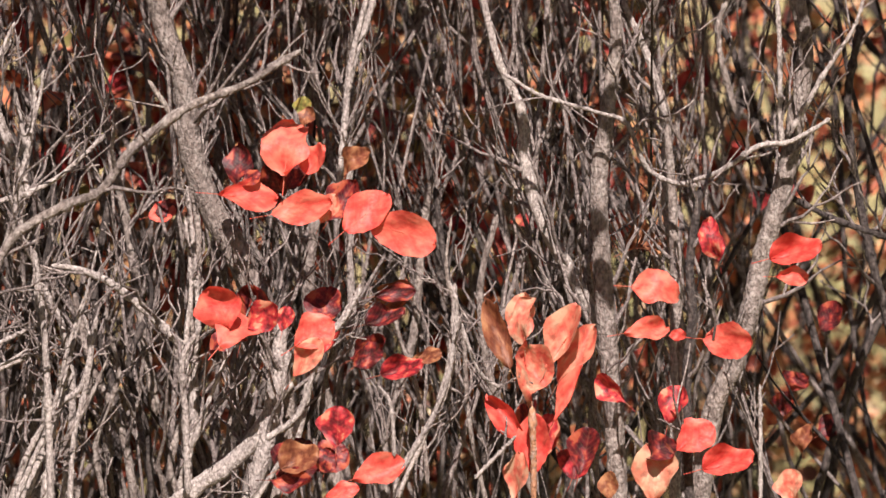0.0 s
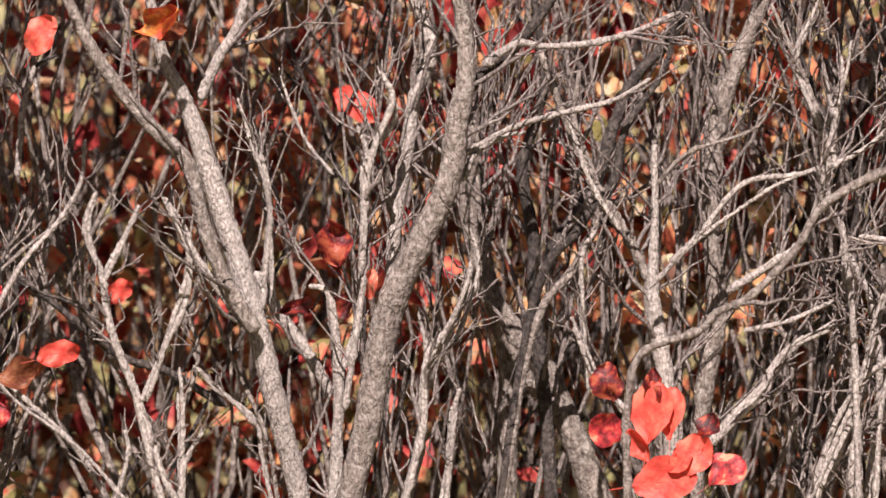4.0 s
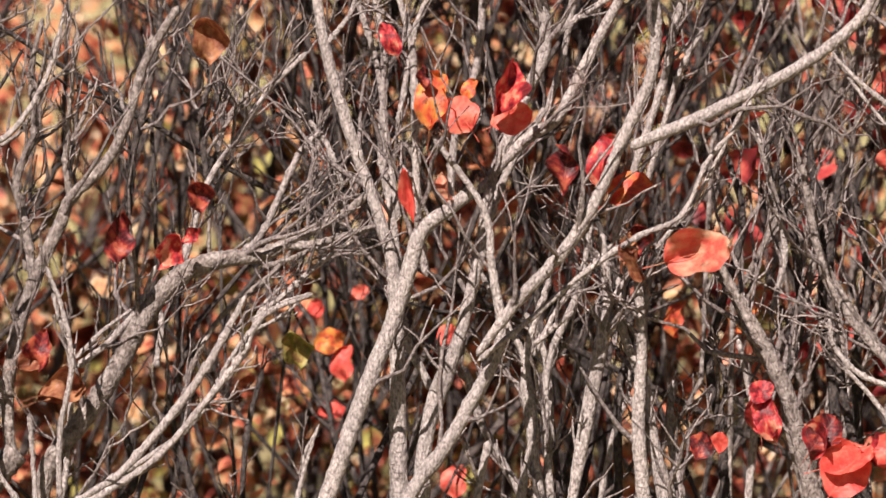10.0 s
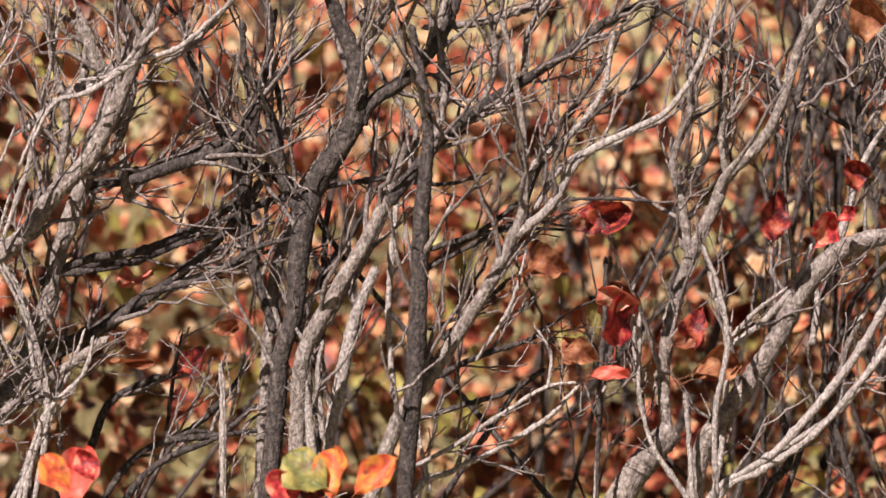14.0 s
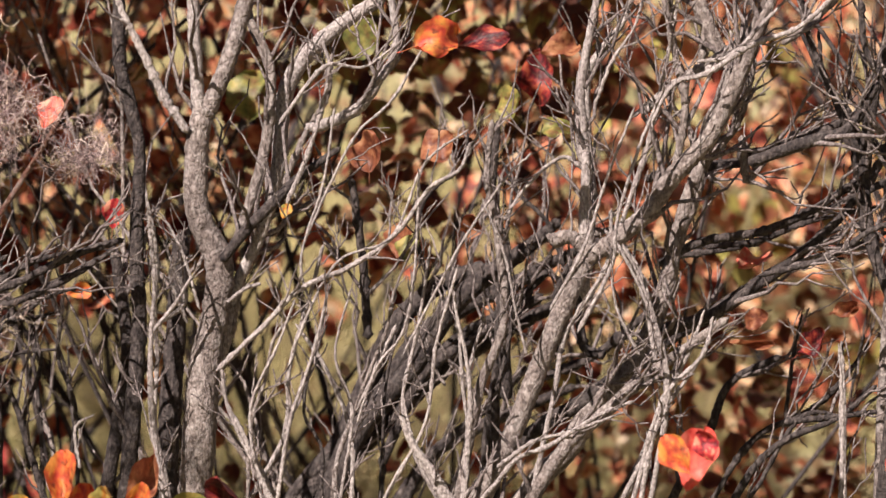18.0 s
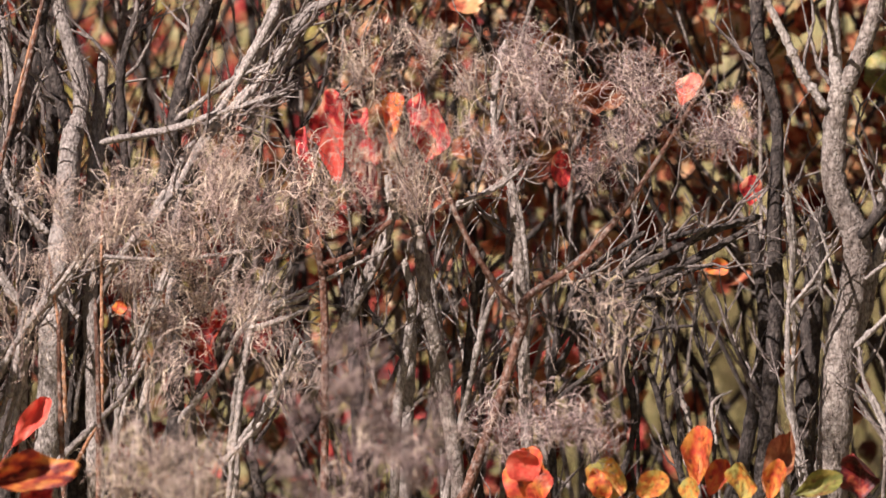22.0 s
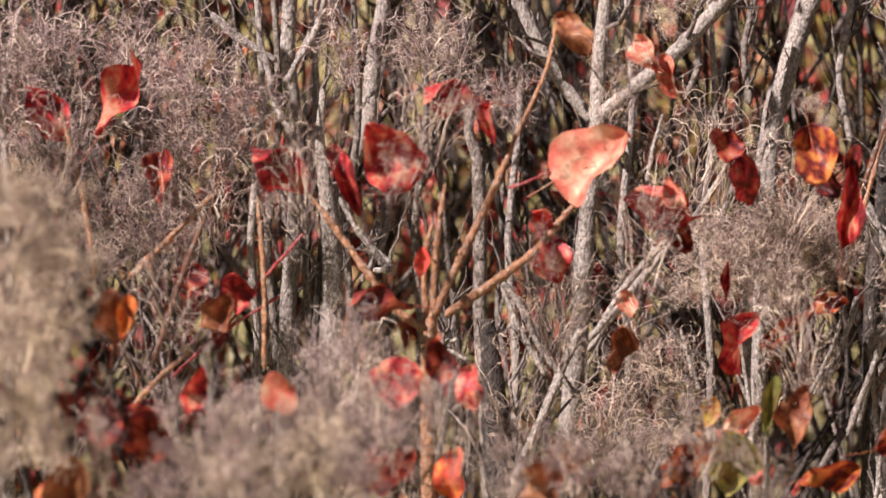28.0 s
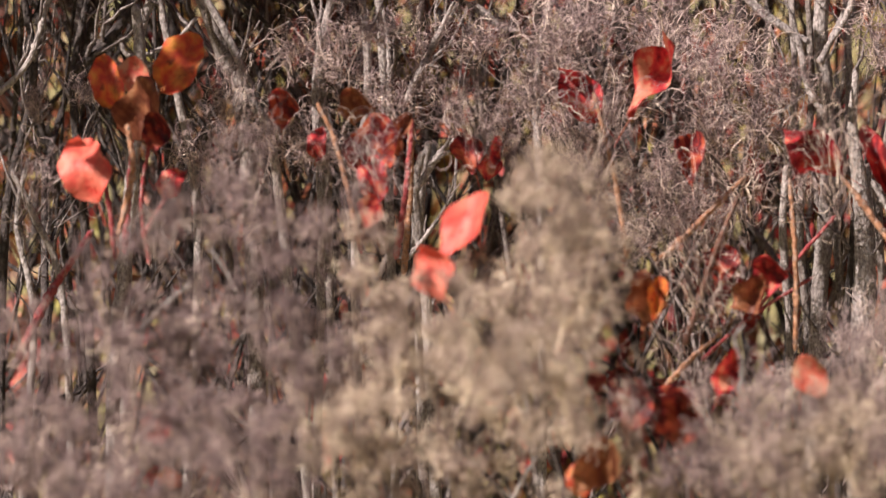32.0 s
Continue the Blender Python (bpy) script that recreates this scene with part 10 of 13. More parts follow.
stem(bush, 4.85, [(19.06, 1.316, 2.2), (18.68, 1.401, 2.2), (18.40, 1.471, 2.2), (18.14, 1.557, 2.2)], SHOOT_DARK, twigs=0, length=0.07, root=False, name="branch")
stem(bush, 4.85, [(18.09, 1.065, 2.7), (18.10, 1.146, 2.7), (18.10, 1.221, 2.2), (18.06, 1.254, 1.6)], SHOOT_DARK, twigs=0, length=0.07)
stem(bush, 4.85, [(17.71, 1.064, 2.7), (17.67, 1.166, 2.7), (17.67, 1.264, 2.2)], SHOOT_DARK, twigs=0, length=0.07)
stem(bush, 5, [(18.60, 1.059, 3.9), (18.51, 1.153, 3.9), (18.48, 1.220, 3.3), (18.27, 1.275, 2.8)], BARK_PALE, twigs=3, length=0.11)
stem(bush, 5, [(18.86, 1.059, 3.3), (18.89, 1.154, 3.3), (18.90, 1.227, 2.8)], BARK_PALE, twigs=3, length=0.07)
stem(bush, 5, [(19.53, 1.139, 3.3), (19.19, 1.200, 3.3), (19.05, 1.238, 2.8)], BARK_PALE, twigs=2, length=0.07, root=False, name="branch")
stem(bush, 5.1, [(19.06, 1.390, 4.0), (19.17, 1.459, 4.0), (19.02, 1.527, 4.0), (19.07, 1.572, 3.4)], BARK_PALE, twigs=4, length=0.11, root=False, name="branch")
stem(bush, 5.1, [(18.62, 1.389, 4.0), (18.53, 1.474, 3.4), (18.63, 1.549, 3.4)], BARK_PALE, twigs=4, length=0.11, root=False, name="branch")
stem(bush, 5.1, [(17.28, 1.386, 4.6), (17.31, 1.483, 4.6), (17.10, 1.550, 4.0)], BARK_SHADED, twigs=5, length=0.11, root=False, name="branch")
stem(bush, 5.05, [(17.39, 1.053, 4.5), (17.16, 1.159, 4.5), (16.95, 1.215, 3.9), (16.80, 1.282, 3.4)], BARK_PALE, twigs=4, length=0.11)
stem(bush, 5.1, [(15.86, 1.046, 5.7), (15.97, 1.103, 5.7)], BARK_SHADED, twigs=2, length=0.11)
plume(bush, 19.74, 1.279, 4.90, 0.43, 4, lean=-23)
plume(bush, 20.11, 1.297, 4.90, 0.41, 5, lean=8)
plume(bush, 19.41, 1.311, 4.90, 0.38, 0, lean=-11)
plume(bush, 19.23, 1.279, 4.90, 0.28, 0, lean=-25)
plume(bush, 20.02, 1.304, 4.90, 0.41, 1, lean=6)
plume(bush, 20.48, 1.272, 4.90, 0.32, 2, lean=-13)
plume(bush, 19.45, 1.287, 4.90, 0.32, 3, lean=18)
plume(bush, 20.92, 1.285, 4.92, 0.28, 4, lean=-1)
wisp(bush, 14.83, 1.412, 4.47, 0.28, 3, lean=14)
wisp(bush, 14.20, 1.402, 4.52, 0.30, 0, lean=-5)
wisp(bush, 13.75, 1.412, 4.57, 0.25, 1, lean=-24)
wisp(bush, 14.59, 1.382, 4.62, 0.26, 2, lean=7)
wisp(bush, 16.18, 1.400, 4.60, 0.48, 3, lean=-12)
wisp(bush, 16.83, 1.211, 4.65, 0.49, 0, lean=19)
wisp(bush, 15.55, 1.217, 4.70, 0.46, 1, lean=0)
wisp(bush, 19.59, 1.343, 4.75, 0.43, 2, lean=-19)
wisp(bush, 14.07, 1.400, 4.80, 0.47, 3, lean=12)
wisp(bush, 12.33, 1.450, 4.85, 0.51, 0, lean=-7)
wisp(bush, 11.37, 1.465, 4.90, 0.51, 1, lean=24)
wisp(bush, 11.90, 1.231, 4.60, 0.42, 2, lean=5)
wisp(bush, 21.42, 1.317, 4.55, 0.48, 3, lean=-14)
wisp(bush, 20.32, 1.377, 4.84, 0.45, 0, lean=17)
wisp(bush, 19.74, 1.194, 4.65, 0.45, 1, lean=-2)
wisp(bush, 22.27, 1.247, 4.70, 0.43, 2, lean=-21)
wisp(bush, 18.56, 1.269, 4.75, 0.43, 3, lean=10)
stem(bush, 5, [(16.15, 1.071, 3.3), (16.05, 1.171, 2.7), (15.83, 1.249, 2.4), (15.66, 1.293, 1.5)], BARK_PALE, twigs=3, length=0.05)
stem(bush, 4.97, [(16.00, 1.224, 3.0), (15.58, 1.237, 2.7), (15.13, 1.252, 1.2)], BARK_PALE, twigs=2, length=0.04, root=False, name="branch")
stem(bush, 5, [(16.08, 1.441, 2.7), (15.63, 1.459, 2.1), (15.44, 1.464, 1.2)], BARK_PALE, twigs=3, length=0.05, root=False, name="branch")
stem(bush, 4.93, [(18.17, 1.327, 3.2), (18.41, 1.350, 3.5), (18.59, 1.378, 2.0)], BARK_PALE, twigs=2, length=0.04, root=False, name="branch")
stem(bush, 4.93, [(18.85, 1.203, 2.9), (18.45, 1.240, 3.5), (18.05, 1.289, 2.3)], BARK_PALE, twigs=3, length=0.04, root=False, name="branch")
stem(bush, 4.95, [(18.86, 1.064, 2.6), (18.78, 1.119, 2.4), (18.53, 1.196, 2.4), (18.52, 1.240, 1.5)], BARK_PALE, twigs=3, length=0.05)
stem(bush, 4.93, [(19.57, 1.144, 2.6), (19.23, 1.193, 2.3), (19.03, 1.231, 1.2)], BARK_PALE, twigs=2, length=0.04, root=False, name="branch")
stem(bush, 4.98, [(17.15, 1.319, 4.4), (16.81, 1.363, 4.1), (16.61, 1.401, 3.5), (16.20, 1.450, 3.3), (15.74, 1.499, 3.3), (15.53, 1.549, 3.0)], BARK_PALE, twigs=4, length=0.05, root=False, name="branch")
stem(bush, 4.96, [(17.49, 1.417, 2.6), (16.72, 1.426, 2.6), (16.27, 1.439, 2.4), (15.43, 1.459, 1.5)], BARK_PALE, twigs=2, length=0.04, root=False, name="branch")
stem(bush, 4.97, [(16.72, 1.435, 2.7), (16.13, 1.469, 2.7), (15.81, 1.482, 2.1), (15.55, 1.490, 1.5)], BARK_PALE, twigs=3, length=0.05, root=False, name="branch")
stem(bush, 4.92, [(17.60, 1.304, 2.3), (16.90, 1.299, 2.3), (16.13, 1.303, 2.0), (15.68, 1.310, 1.2)], BARK_PALE, twigs=1, length=0.03, root=False, name="branch")
stem(bush, 4.95, [(17.52, 1.061, 3.2), (17.46, 1.154, 2.9), (17.32, 1.193, 2.9), (17.11, 1.236, 2.6), (16.90, 1.280, 2.6), (16.76, 1.335, 2.4), (16.65, 1.368, 1.5)], BARK_PALE, twigs=4, length=0.05)
stem(bush, 4.95, [(16.25, 1.057, 2.9), (16.08, 1.156, 2.6), (15.97, 1.211, 2.6), (15.82, 1.255, 2.1), (15.72, 1.294, 1.2)], BARK_PALE, twigs=3, length=0.05)
stem(bush, 4.94, [(16.26, 1.102, 2.6), (16.00, 1.123, 2.6), (15.73, 1.150, 2.3), (15.53, 1.188, 2.1), (15.42, 1.221, 1.2)], BARK_PALE, twigs=2, length=0.04, root=False, name="branch")
stem(bush, 5.05, [(18.65, 1.394, 3.0), (18.60, 1.464, 2.7), (18.61, 1.521, 1.8)], BARK_PALE, twigs=3, length=0.05, root=False, name="branch")
stem(bush, 4.9, [(19.28, 1.232, 2.3), (19.00, 1.308, 2.3), (18.65, 1.405, 2.0), (18.43, 1.476, 1.7), (18.18, 1.549, 1.5)], SHOOT, twigs=0, length=0.05, root=False, name="branch")
stem(bush, 5.15, [(16.75, 1.365, 9.2), (16.73, 1.428, 9.2), (16.58, 1.485, 9.2), (16.30, 1.542, 8.6), (16.20, 1.565, 8.6)], BARK_SHADED, twigs=5, length=0.07)
stem(bush, 5.2, [(18.15, 1.369, 7.4), (18.10, 1.427, 7.4), (18.11, 1.491, 6.8), (18.28, 1.550, 5.6)], BARK_SHADED, twigs=5, length=0.07)
stem(bush, 4.93, [(19.53, 1.142, 2.9), (19.26, 1.183, 2.3), (19.08, 1.231, 1.5)], BARK_PALE, twigs=2, length=0.04, root=False, name="branch")
stem(bush, 4.93, [(18.63, 1.142, 3.8), (18.49, 1.197, 3.5), (18.41, 1.241, 2.3)], BARK_PALE, twigs=2, length=0.04, root=False, name="branch")
stem(bush, 4.93, [(19.09, 1.111, 3.5), (18.95, 1.154, 3.5), (18.74, 1.203, 2.6), (18.34, 1.241, 1.8)], BARK_PALE, twigs=2, length=0.04, root=False, name="branch")
stem(bush, 5.1, [(20.92, 1.439, 3.6), (20.75, 1.478, 3.6), (20.79, 1.530, 3.0)], twigs=3, length=0.05, root=False, name="branch")
stem(bush, 5.1, [(20.19, 1.431, 4.2), (20.23, 1.488, 3.9), (20.08, 1.542, 3.6)], twigs=3, length=0.05, root=False, name="branch")
# shaded trunks behind, drawn with the near-black bark
stem(bush, 5.1, [(18.77, 1.296, 9.1), (18.68, 1.364, 9.1), (18.63, 1.421, 8.5), (18.38, 1.500, 7.3), (18.18, 1.539, 6.7)], BARK_SHADED, twigs=4, length=0.06)
stem(bush, 5.2, [(18.58, 1.164, 12.3), (18.43, 1.245, 12.3), (18.47, 1.315, 10.5), (18.51, 1.378, 8.0)], BARK_SHADED, twigs=3, length=0.06)
stem(bush, 5.15, [(17.81, 1.192, 15.3), (17.72, 1.267, 14.7), (17.67, 1.335, 12.2), (17.62, 1.392, 9.2)], BARK_SHADED, twigs=3, length=0.06)
stem(bush, 4.97, [(18.78, 1.149, 2.7), (18.51, 1.214, 2.7), (18.10, 1.280, 3.0), (17.77, 1.312, 2.1)], BARK_PALE, twigs=2, length=0.05, root=False, name="branch")
stem(bush, 4.98, [(18.21, 1.330, 3.0), (18.46, 1.353, 3.5), (18.61, 1.381, 2.1)], BARK_PALE, twigs=2, length=0.05, root=False, name="branch")
stem(bush, 5, [(17.26, 1.311, 3.6), (16.93, 1.355, 3.9), (16.59, 1.398, 3.6), (16.19, 1.453, 3.3), (15.79, 1.508, 3.3), (15.52, 1.555, 3.0)], BARK_PALE, twigs=3, length=0.05, root=False, name="branch")
stem(bush, 5, [(16.60, 1.393, 3.3), (16.13, 1.442, 3.3), (15.61, 1.491, 3.0), (15.20, 1.540, 2.7), (14.82, 1.550, 2.1)], BARK_PALE, twigs=3, length=0.05, root=False, name="branch")
stem(bush, 4.97, [(16.18, 1.114, 2.7), (16.03, 1.186, 2.7), (15.95, 1.224, 2.4), (15.74, 1.285, 1.8), (15.41, 1.306, 1.2)], BARK_PALE, twigs=3, length=0.05, root=False, name="branch")
stem(bush, 5, [(16.64, 1.449, 7.7), (16.56, 1.493, 7.7), (16.36, 1.537, 7.1), (16.22, 1.559, 6.5)], BARK_SHADED, twigs=4, length=0.07, root=False, name="branch")
stem(bush, 4.95, [(17.67, 1.066, 2.6), (17.45, 1.135, 2.6), (17.24, 1.195, 2.4), (17.03, 1.244, 2.1), (16.75, 1.309, 1.8), (16.67, 1.370, 1.2)], BARK_PALE, twigs=2, length=0.05)
stem(bush, 4.9, [(20.28, 1.129, 2.6), (20.35, 1.178, 2.0), (20.38, 1.205, 1.2)], BARK_PALE, twigs=1, length=0.03, root=False, name="branch")
stem(bush, 4.88, [(19.61, 1.147, 2.3), (19.34, 1.192, 2.3), (19.16, 1.241, 1.2)], BARK_PALE, twigs=2, length=0.03, root=False, name="branch")
stem(bush, 4.9, [(19.21, 1.104, 3.5), (18.90, 1.169, 3.2), (18.62, 1.217, 3.2), (18.29, 1.255, 3.2), (17.90, 1.297, 2.3), (17.76, 1.324, 1.5)], BARK_PALE, twigs=2, length=0.04, root=False, name="branch")
stem(bush, 4.92, [(18.67, 1.168, 3.5), (18.56, 1.211, 3.2), (18.47, 1.255, 1.8)], BARK_PALE, twigs=2, length=0.04, root=False, name="branch")
stem(bush, 4.9, [(18.41, 1.248, 2.9), (18.66, 1.283, 3.2), (18.94, 1.325, 2.0)], BARK_PALE, twigs=1, length=0.03, root=False, name="branch")
stem(bush, 4.88, [(20.85, 1.153, 2.3), (20.97, 1.186, 2.3), (21.05, 1.213, 1.4)], BARK_PALE, twigs=2, length=0.03, root=False, name="branch")
stem(bush, 4.95, [(19.57, 1.158, 3.5), (19.51, 1.191, 3.2), (19.42, 1.218, 2.1)], BARK_PALE, twigs=2, length=0.04, root=False, name="branch")
stem(bush, 5, [(20.11, 1.180, 5.9), (20.06, 1.225, 5.9), (20.01, 1.269, 5.3), (20.03, 1.314, 3.6)], twigs=3, length=0.05)
stem(bush, 4.95, [(20.64, 1.305, 3.2), (20.43, 1.343, 2.9), (20.29, 1.375, 1.8)], BARK_PALE, twigs=2, length=0.04, root=False, name="branch")
stem(bush, 5, [(17.95, 1.141, 3.0), (17.87, 1.186, 2.7), (17.76, 1.219, 1.8)], BARK_PALE, twigs=3, length=0.05, root=False, name="branch")
stem(bush, 4.92, [(18.05, 1.144, 2.3), (18.05, 1.210, 2.3), (18.13, 1.265, 1.8), (18.18, 1.309, 1.2)], SHOOT, twigs=0, length=0.05, root=False, name="branch")
stem(bush, 4.92, [(17.63, 1.149, 2.0), (17.61, 1.220, 2.0), (17.59, 1.296, 1.8), (17.55, 1.362, 1.2)], SHOOT, twigs=0, length=0.05, root=False, name="branch")
stem(bush, 4.9, [(18.03, 1.090, 2.3), (17.83, 1.122, 2.3), (17.66, 1.144, 1.2)], SHOOT, twigs=0, length=0.05, root=False, name="branch")
stem(bush, 4.92, [(18.29, 1.090, 4.7), (18.09, 1.111, 4.1), (17.76, 1.138, 3.5), (17.37, 1.170, 2.9), (17.12, 1.202, 1.8)], BARK_PALE, twigs=3, length=0.05, root=False, name="branch")
leaf(bush, "dark", 20.42, 1.383, 4.66, 0.033, 1.13, 10, -12, 0, 9)
leaf(bush, "red", 20.29, 1.352, 4.67, 0.054, 0.60, 172, 14, 0, 4)
leaf(bush, "amber", 19.48, 1.370, 4.63, 0.061, 0.81, 172, 14, 4, 8)
leaf(bush, "dark", 19.31, 1.344, 4.66, 0.034, 0.76, 150, -12, 0, 5)
leaf(bush, "red", 19.14, 1.323, 4.62, 0.077, 0.39, 8, -8, 0, 10)
leaf(bush, "dark", 19.03, 1.360, 4.64, 0.041, 0.54, 12, -12, 0, 3)
leaf(bush, "pink", 20.56, 1.392, 4.75, 0.021, 0.81, -20, -12, 0, 1)
leaf(bush, "red", 20.36, 1.202, 4.66, 0.060, 0.62, 14, -8, 0, 10)
leaf(bush, "amber", 19.85, 1.212, 4.68, 0.054, 0.46, 52, -12, 0, 10)
leaf(bush, "amber", 19.40, 1.234, 4.7, 0.041, 0.64, 70, -12, 0, 6)
leaf(bush, "red", 20.48, 1.259, 4.7, 0.037, 0.37, 10, -12, 0, 3)
leaf(bush, "coral", 18.44, 1.153, 4.7, 0.057, 0.46, 38, -6, 0, 1)
leaf(bush, "amber", 18.43, 1.113, 4.45, 0.075, 0.56, 84, -12, 0, 8)
leaf(bush, "red", 18.37, 1.091, 4.46, 0.039, 0.92, 10, -12, 0, 4)
leaf(bush, "green", 20.05, 1.148, 4.5, 0.055, 0.39, 16, -12, 0, 3)
leaf(bush, "faded", 20.39, 1.133, 4.52, 0.042, 0.54, 70, -12, 0, 5)
leaf(bush, "green", 20.53, 1.103, 4.42, 0.058, 0.89, 10, -12, 0, 5)
leaf(bush, "amber", 20.71, 1.118, 4.44, 0.040, 0.89, -30, -12, 0, 8)
leaf(bush, "brown", 19.76, 1.138, 4.5, 0.056, 0.65, 8, -12, 0, 6)
leaf(bush, "amber", 19.39, 1.092, 4.43, 0.059, 0.53, 76, -12, 0, 5)
leaf(bush, "red", 20.23, 1.089, 4.44, 0.018, 0.99, 0, -12, 0, 4)
leaf(bush, "yellow", 20.73, 1.146, 4.5, 0.030, 0.65, 20, -12, 0, 2)
leaf(bush, "dark", 16.39, 1.214, 4.9, 0.047, 0.71, -10, -12, 0, 10)
leaf(bush, "coral", 17.40, 1.254, 4.92, 0.013, 0.97, 0, -12, 0, 0)
plume(bush, 20.78, 1.313, 4.82, 0.30, 0, lean=-25)
plume(bush, 20.18, 1.306, 4.85, 0.36, 1, lean=12)
plume(bush, 19.69, 1.315, 4.88, 0.34, 2, lean=-1)
plume(bush, 19.22, 1.298, 4.91, 0.26, 3, lean=-14)
plume(bush, 20.50, 1.280, 4.82, 0.30, 4, lean=23)
plume(bush, 19.84, 1.272, 4.85, 0.32, 5, lean=10)
plume(bush, 19.39, 1.260, 4.91, 0.22, 1, lean=-16)
plume(bush, 18.08, 1.365, 4.82, 0.30, 2, lean=21)
plume(bush, 17.84, 1.322, 4.85, 0.30, 3, lean=8)
plume(bush, 17.19, 1.353, 4.88, 0.32, 4, lean=-5)
plume(bush, 18.23, 1.301, 4.91, 0.22, 5, lean=-18)
plume(bush, 16.75, 1.319, 4.82, 0.34, 0, lean=19)
plume(bush, 16.15, 1.393, 4.85, 0.30, 1, lean=6)
plume(bush, 17.21, 1.282, 4.91, 0.30, 3, lean=-20)
plume(bush, 16.45, 1.264, 4.82, 0.28, 4, lean=17)
plume(bush, 19.53, 1.427, 4.88, 0.16, 0, lean=-9)
plume(bush, 19.34, 1.408, 4.91, 0.14, 1, lean=-22)

bush = shrub(23.60, 4.85, "smoke bush with brown shoots, veined red leaves and seed plumes")
stem(bush, 5.1, [(25.61, 1.046, 9.1), (25.52, 1.200, 9.1), (25.43, 1.279, 9.7), (25.34, 1.353, 9.7), (25.34, 1.438, 8.5), (25.39, 1.495, 8.5), (25.33, 1.569, 8.0)], BARK_PALE, twigs=4, length=0.15)
stem(bush, 5.15, [(25.13, 1.042, 10.3), (25.04, 1.197, 9.8), (24.98, 1.278, 11.5), (24.86, 1.352, 9.8), (24.52, 1.426, 9.8), (24.43, 1.483, 9.2), (24.24, 1.569, 8.6)], BARK_PALE, twigs=4, length=0.15)
stem(bush, 5.05, [(23.24, 1.042, 11.3), (23.27, 1.138, 9.0), (23.31, 1.228, 7.9), (23.28, 1.307, 7.9), (23.28, 1.381, 7.3), (23.37, 1.420, 5.6), (23.21, 1.487, 4.5)], twigs=3, length=0.15)
stem(bush, 5.05, [(22.51, 1.040, 11.3), (22.39, 1.096, 11.3), (22.24, 1.180, 11.8), (22.14, 1.259, 11.3), (22.06, 1.326, 9.6), (21.93, 1.399, 9.6), (21.88, 1.472, 8.5), (21.75, 1.557, 7.9)], BARK_PALE, twigs=4, length=0.15)
stem(bush, 5.03, [(21.89, 1.424, 7.3), (21.44, 1.454, 8.4), (20.91, 1.492, 9.0), (20.32, 1.546, 8.4)], BARK_PALE, twigs=3, length=0.15, root=False, name="branch")
stem(bush, 5.08, [(21.96, 1.420, 7.4), (22.33, 1.463, 7.4), (22.63, 1.515, 7.4), (22.81, 1.556, 6.8)], BARK_PALE, twigs=3, length=0.15, root=False, name="branch")
stem(bush, 5.2, [(20.24, 1.027, 11.6), (20.26, 1.172, 11.6), (20.15, 1.310, 11.6), (19.91, 1.431, 11.6), (19.70, 1.489, 11.6), (19.43, 1.557, 11.6)], BARK_PALE, twigs=4, length=0.15)
stem(bush, 4.98, [(25.52, 1.485, 3.9), (25.89, 1.509, 3.3), (26.26, 1.537, 2.8)], BARK_PALE, twigs=2, length=0.11, root=False, name="branch")
stem(bush, 5, [(25.29, 1.486, 3.9), (24.99, 1.535, 3.9), (24.92, 1.557, 3.3)], BARK_PALE, twigs=1, length=0.11, root=False, name="branch")
stem(bush, 4.97, [(23.11, 1.046, 5.0), (22.71, 1.117, 4.4), (22.36, 1.183, 5.0), (22.16, 1.215, 3.9)], BARK_PALE, twigs=2, length=0.11)
stem(bush, 4.97, [(22.25, 1.149, 3.3), (22.61, 1.194, 3.9), (22.85, 1.239, 3.9), (23.04, 1.262, 3.3)], BARK_PALE, twigs=1, length=0.11, root=False, name="branch")
stem(bush, 4.97, [(22.10, 1.193, 3.3), (21.51, 1.258, 3.9), (21.11, 1.296, 3.3), (20.84, 1.323, 2.8)], BARK_PALE, twigs=2, length=0.11, root=False, name="branch")
stem(bush, 5, [(24.50, 1.277, 3.3), (24.31, 1.282, 3.9), (24.62, 1.311, 3.3), (24.86, 1.351, 2.8)], BARK_PALE, twigs=1, length=0.11, root=False, name="branch")
stem(bush, 5, [(23.45, 1.185, 2.8), (23.76, 1.202, 2.8), (23.57, 1.207, 2.8)], BARK_PALE, twigs=1, length=0.07, root=False, name="branch")
stem(bush, 5.05, [(25.32, 1.048, 4.5), (25.25, 1.155, 4.5), (25.16, 1.233, 3.9), (25.06, 1.323, 3.9)], BARK_SHADED, twigs=4, length=0.11)
stem(bush, 5.1, [(24.64, 1.266, 3.4), (24.36, 1.310, 3.4), (24.28, 1.361, 2.8)], BARK_PALE, twigs=2, length=0.07, root=False, name="branch")
stem(bush, 5.12, [(25.93, 1.046, 4.6), (25.83, 1.189, 4.6), (25.87, 1.314, 4.6), (25.70, 1.440, 4.0), (25.72, 1.565, 3.4)], BARK_PALE, twigs=4, length=0.11)
stem(bush, 5.12, [(25.73, 1.046, 4.6), (25.63, 1.188, 4.6), (25.68, 1.314, 4.6), (25.51, 1.439, 4.0), (25.53, 1.565, 3.4)], twigs=4, length=0.11)
stem(bush, 5.12, [(25.32, 1.044, 4.6), (25.22, 1.187, 4.6), (25.27, 1.313, 4.6), (25.09, 1.438, 4.0), (25.11, 1.564, 3.4)], BARK_PALE, twigs=4, length=0.11)
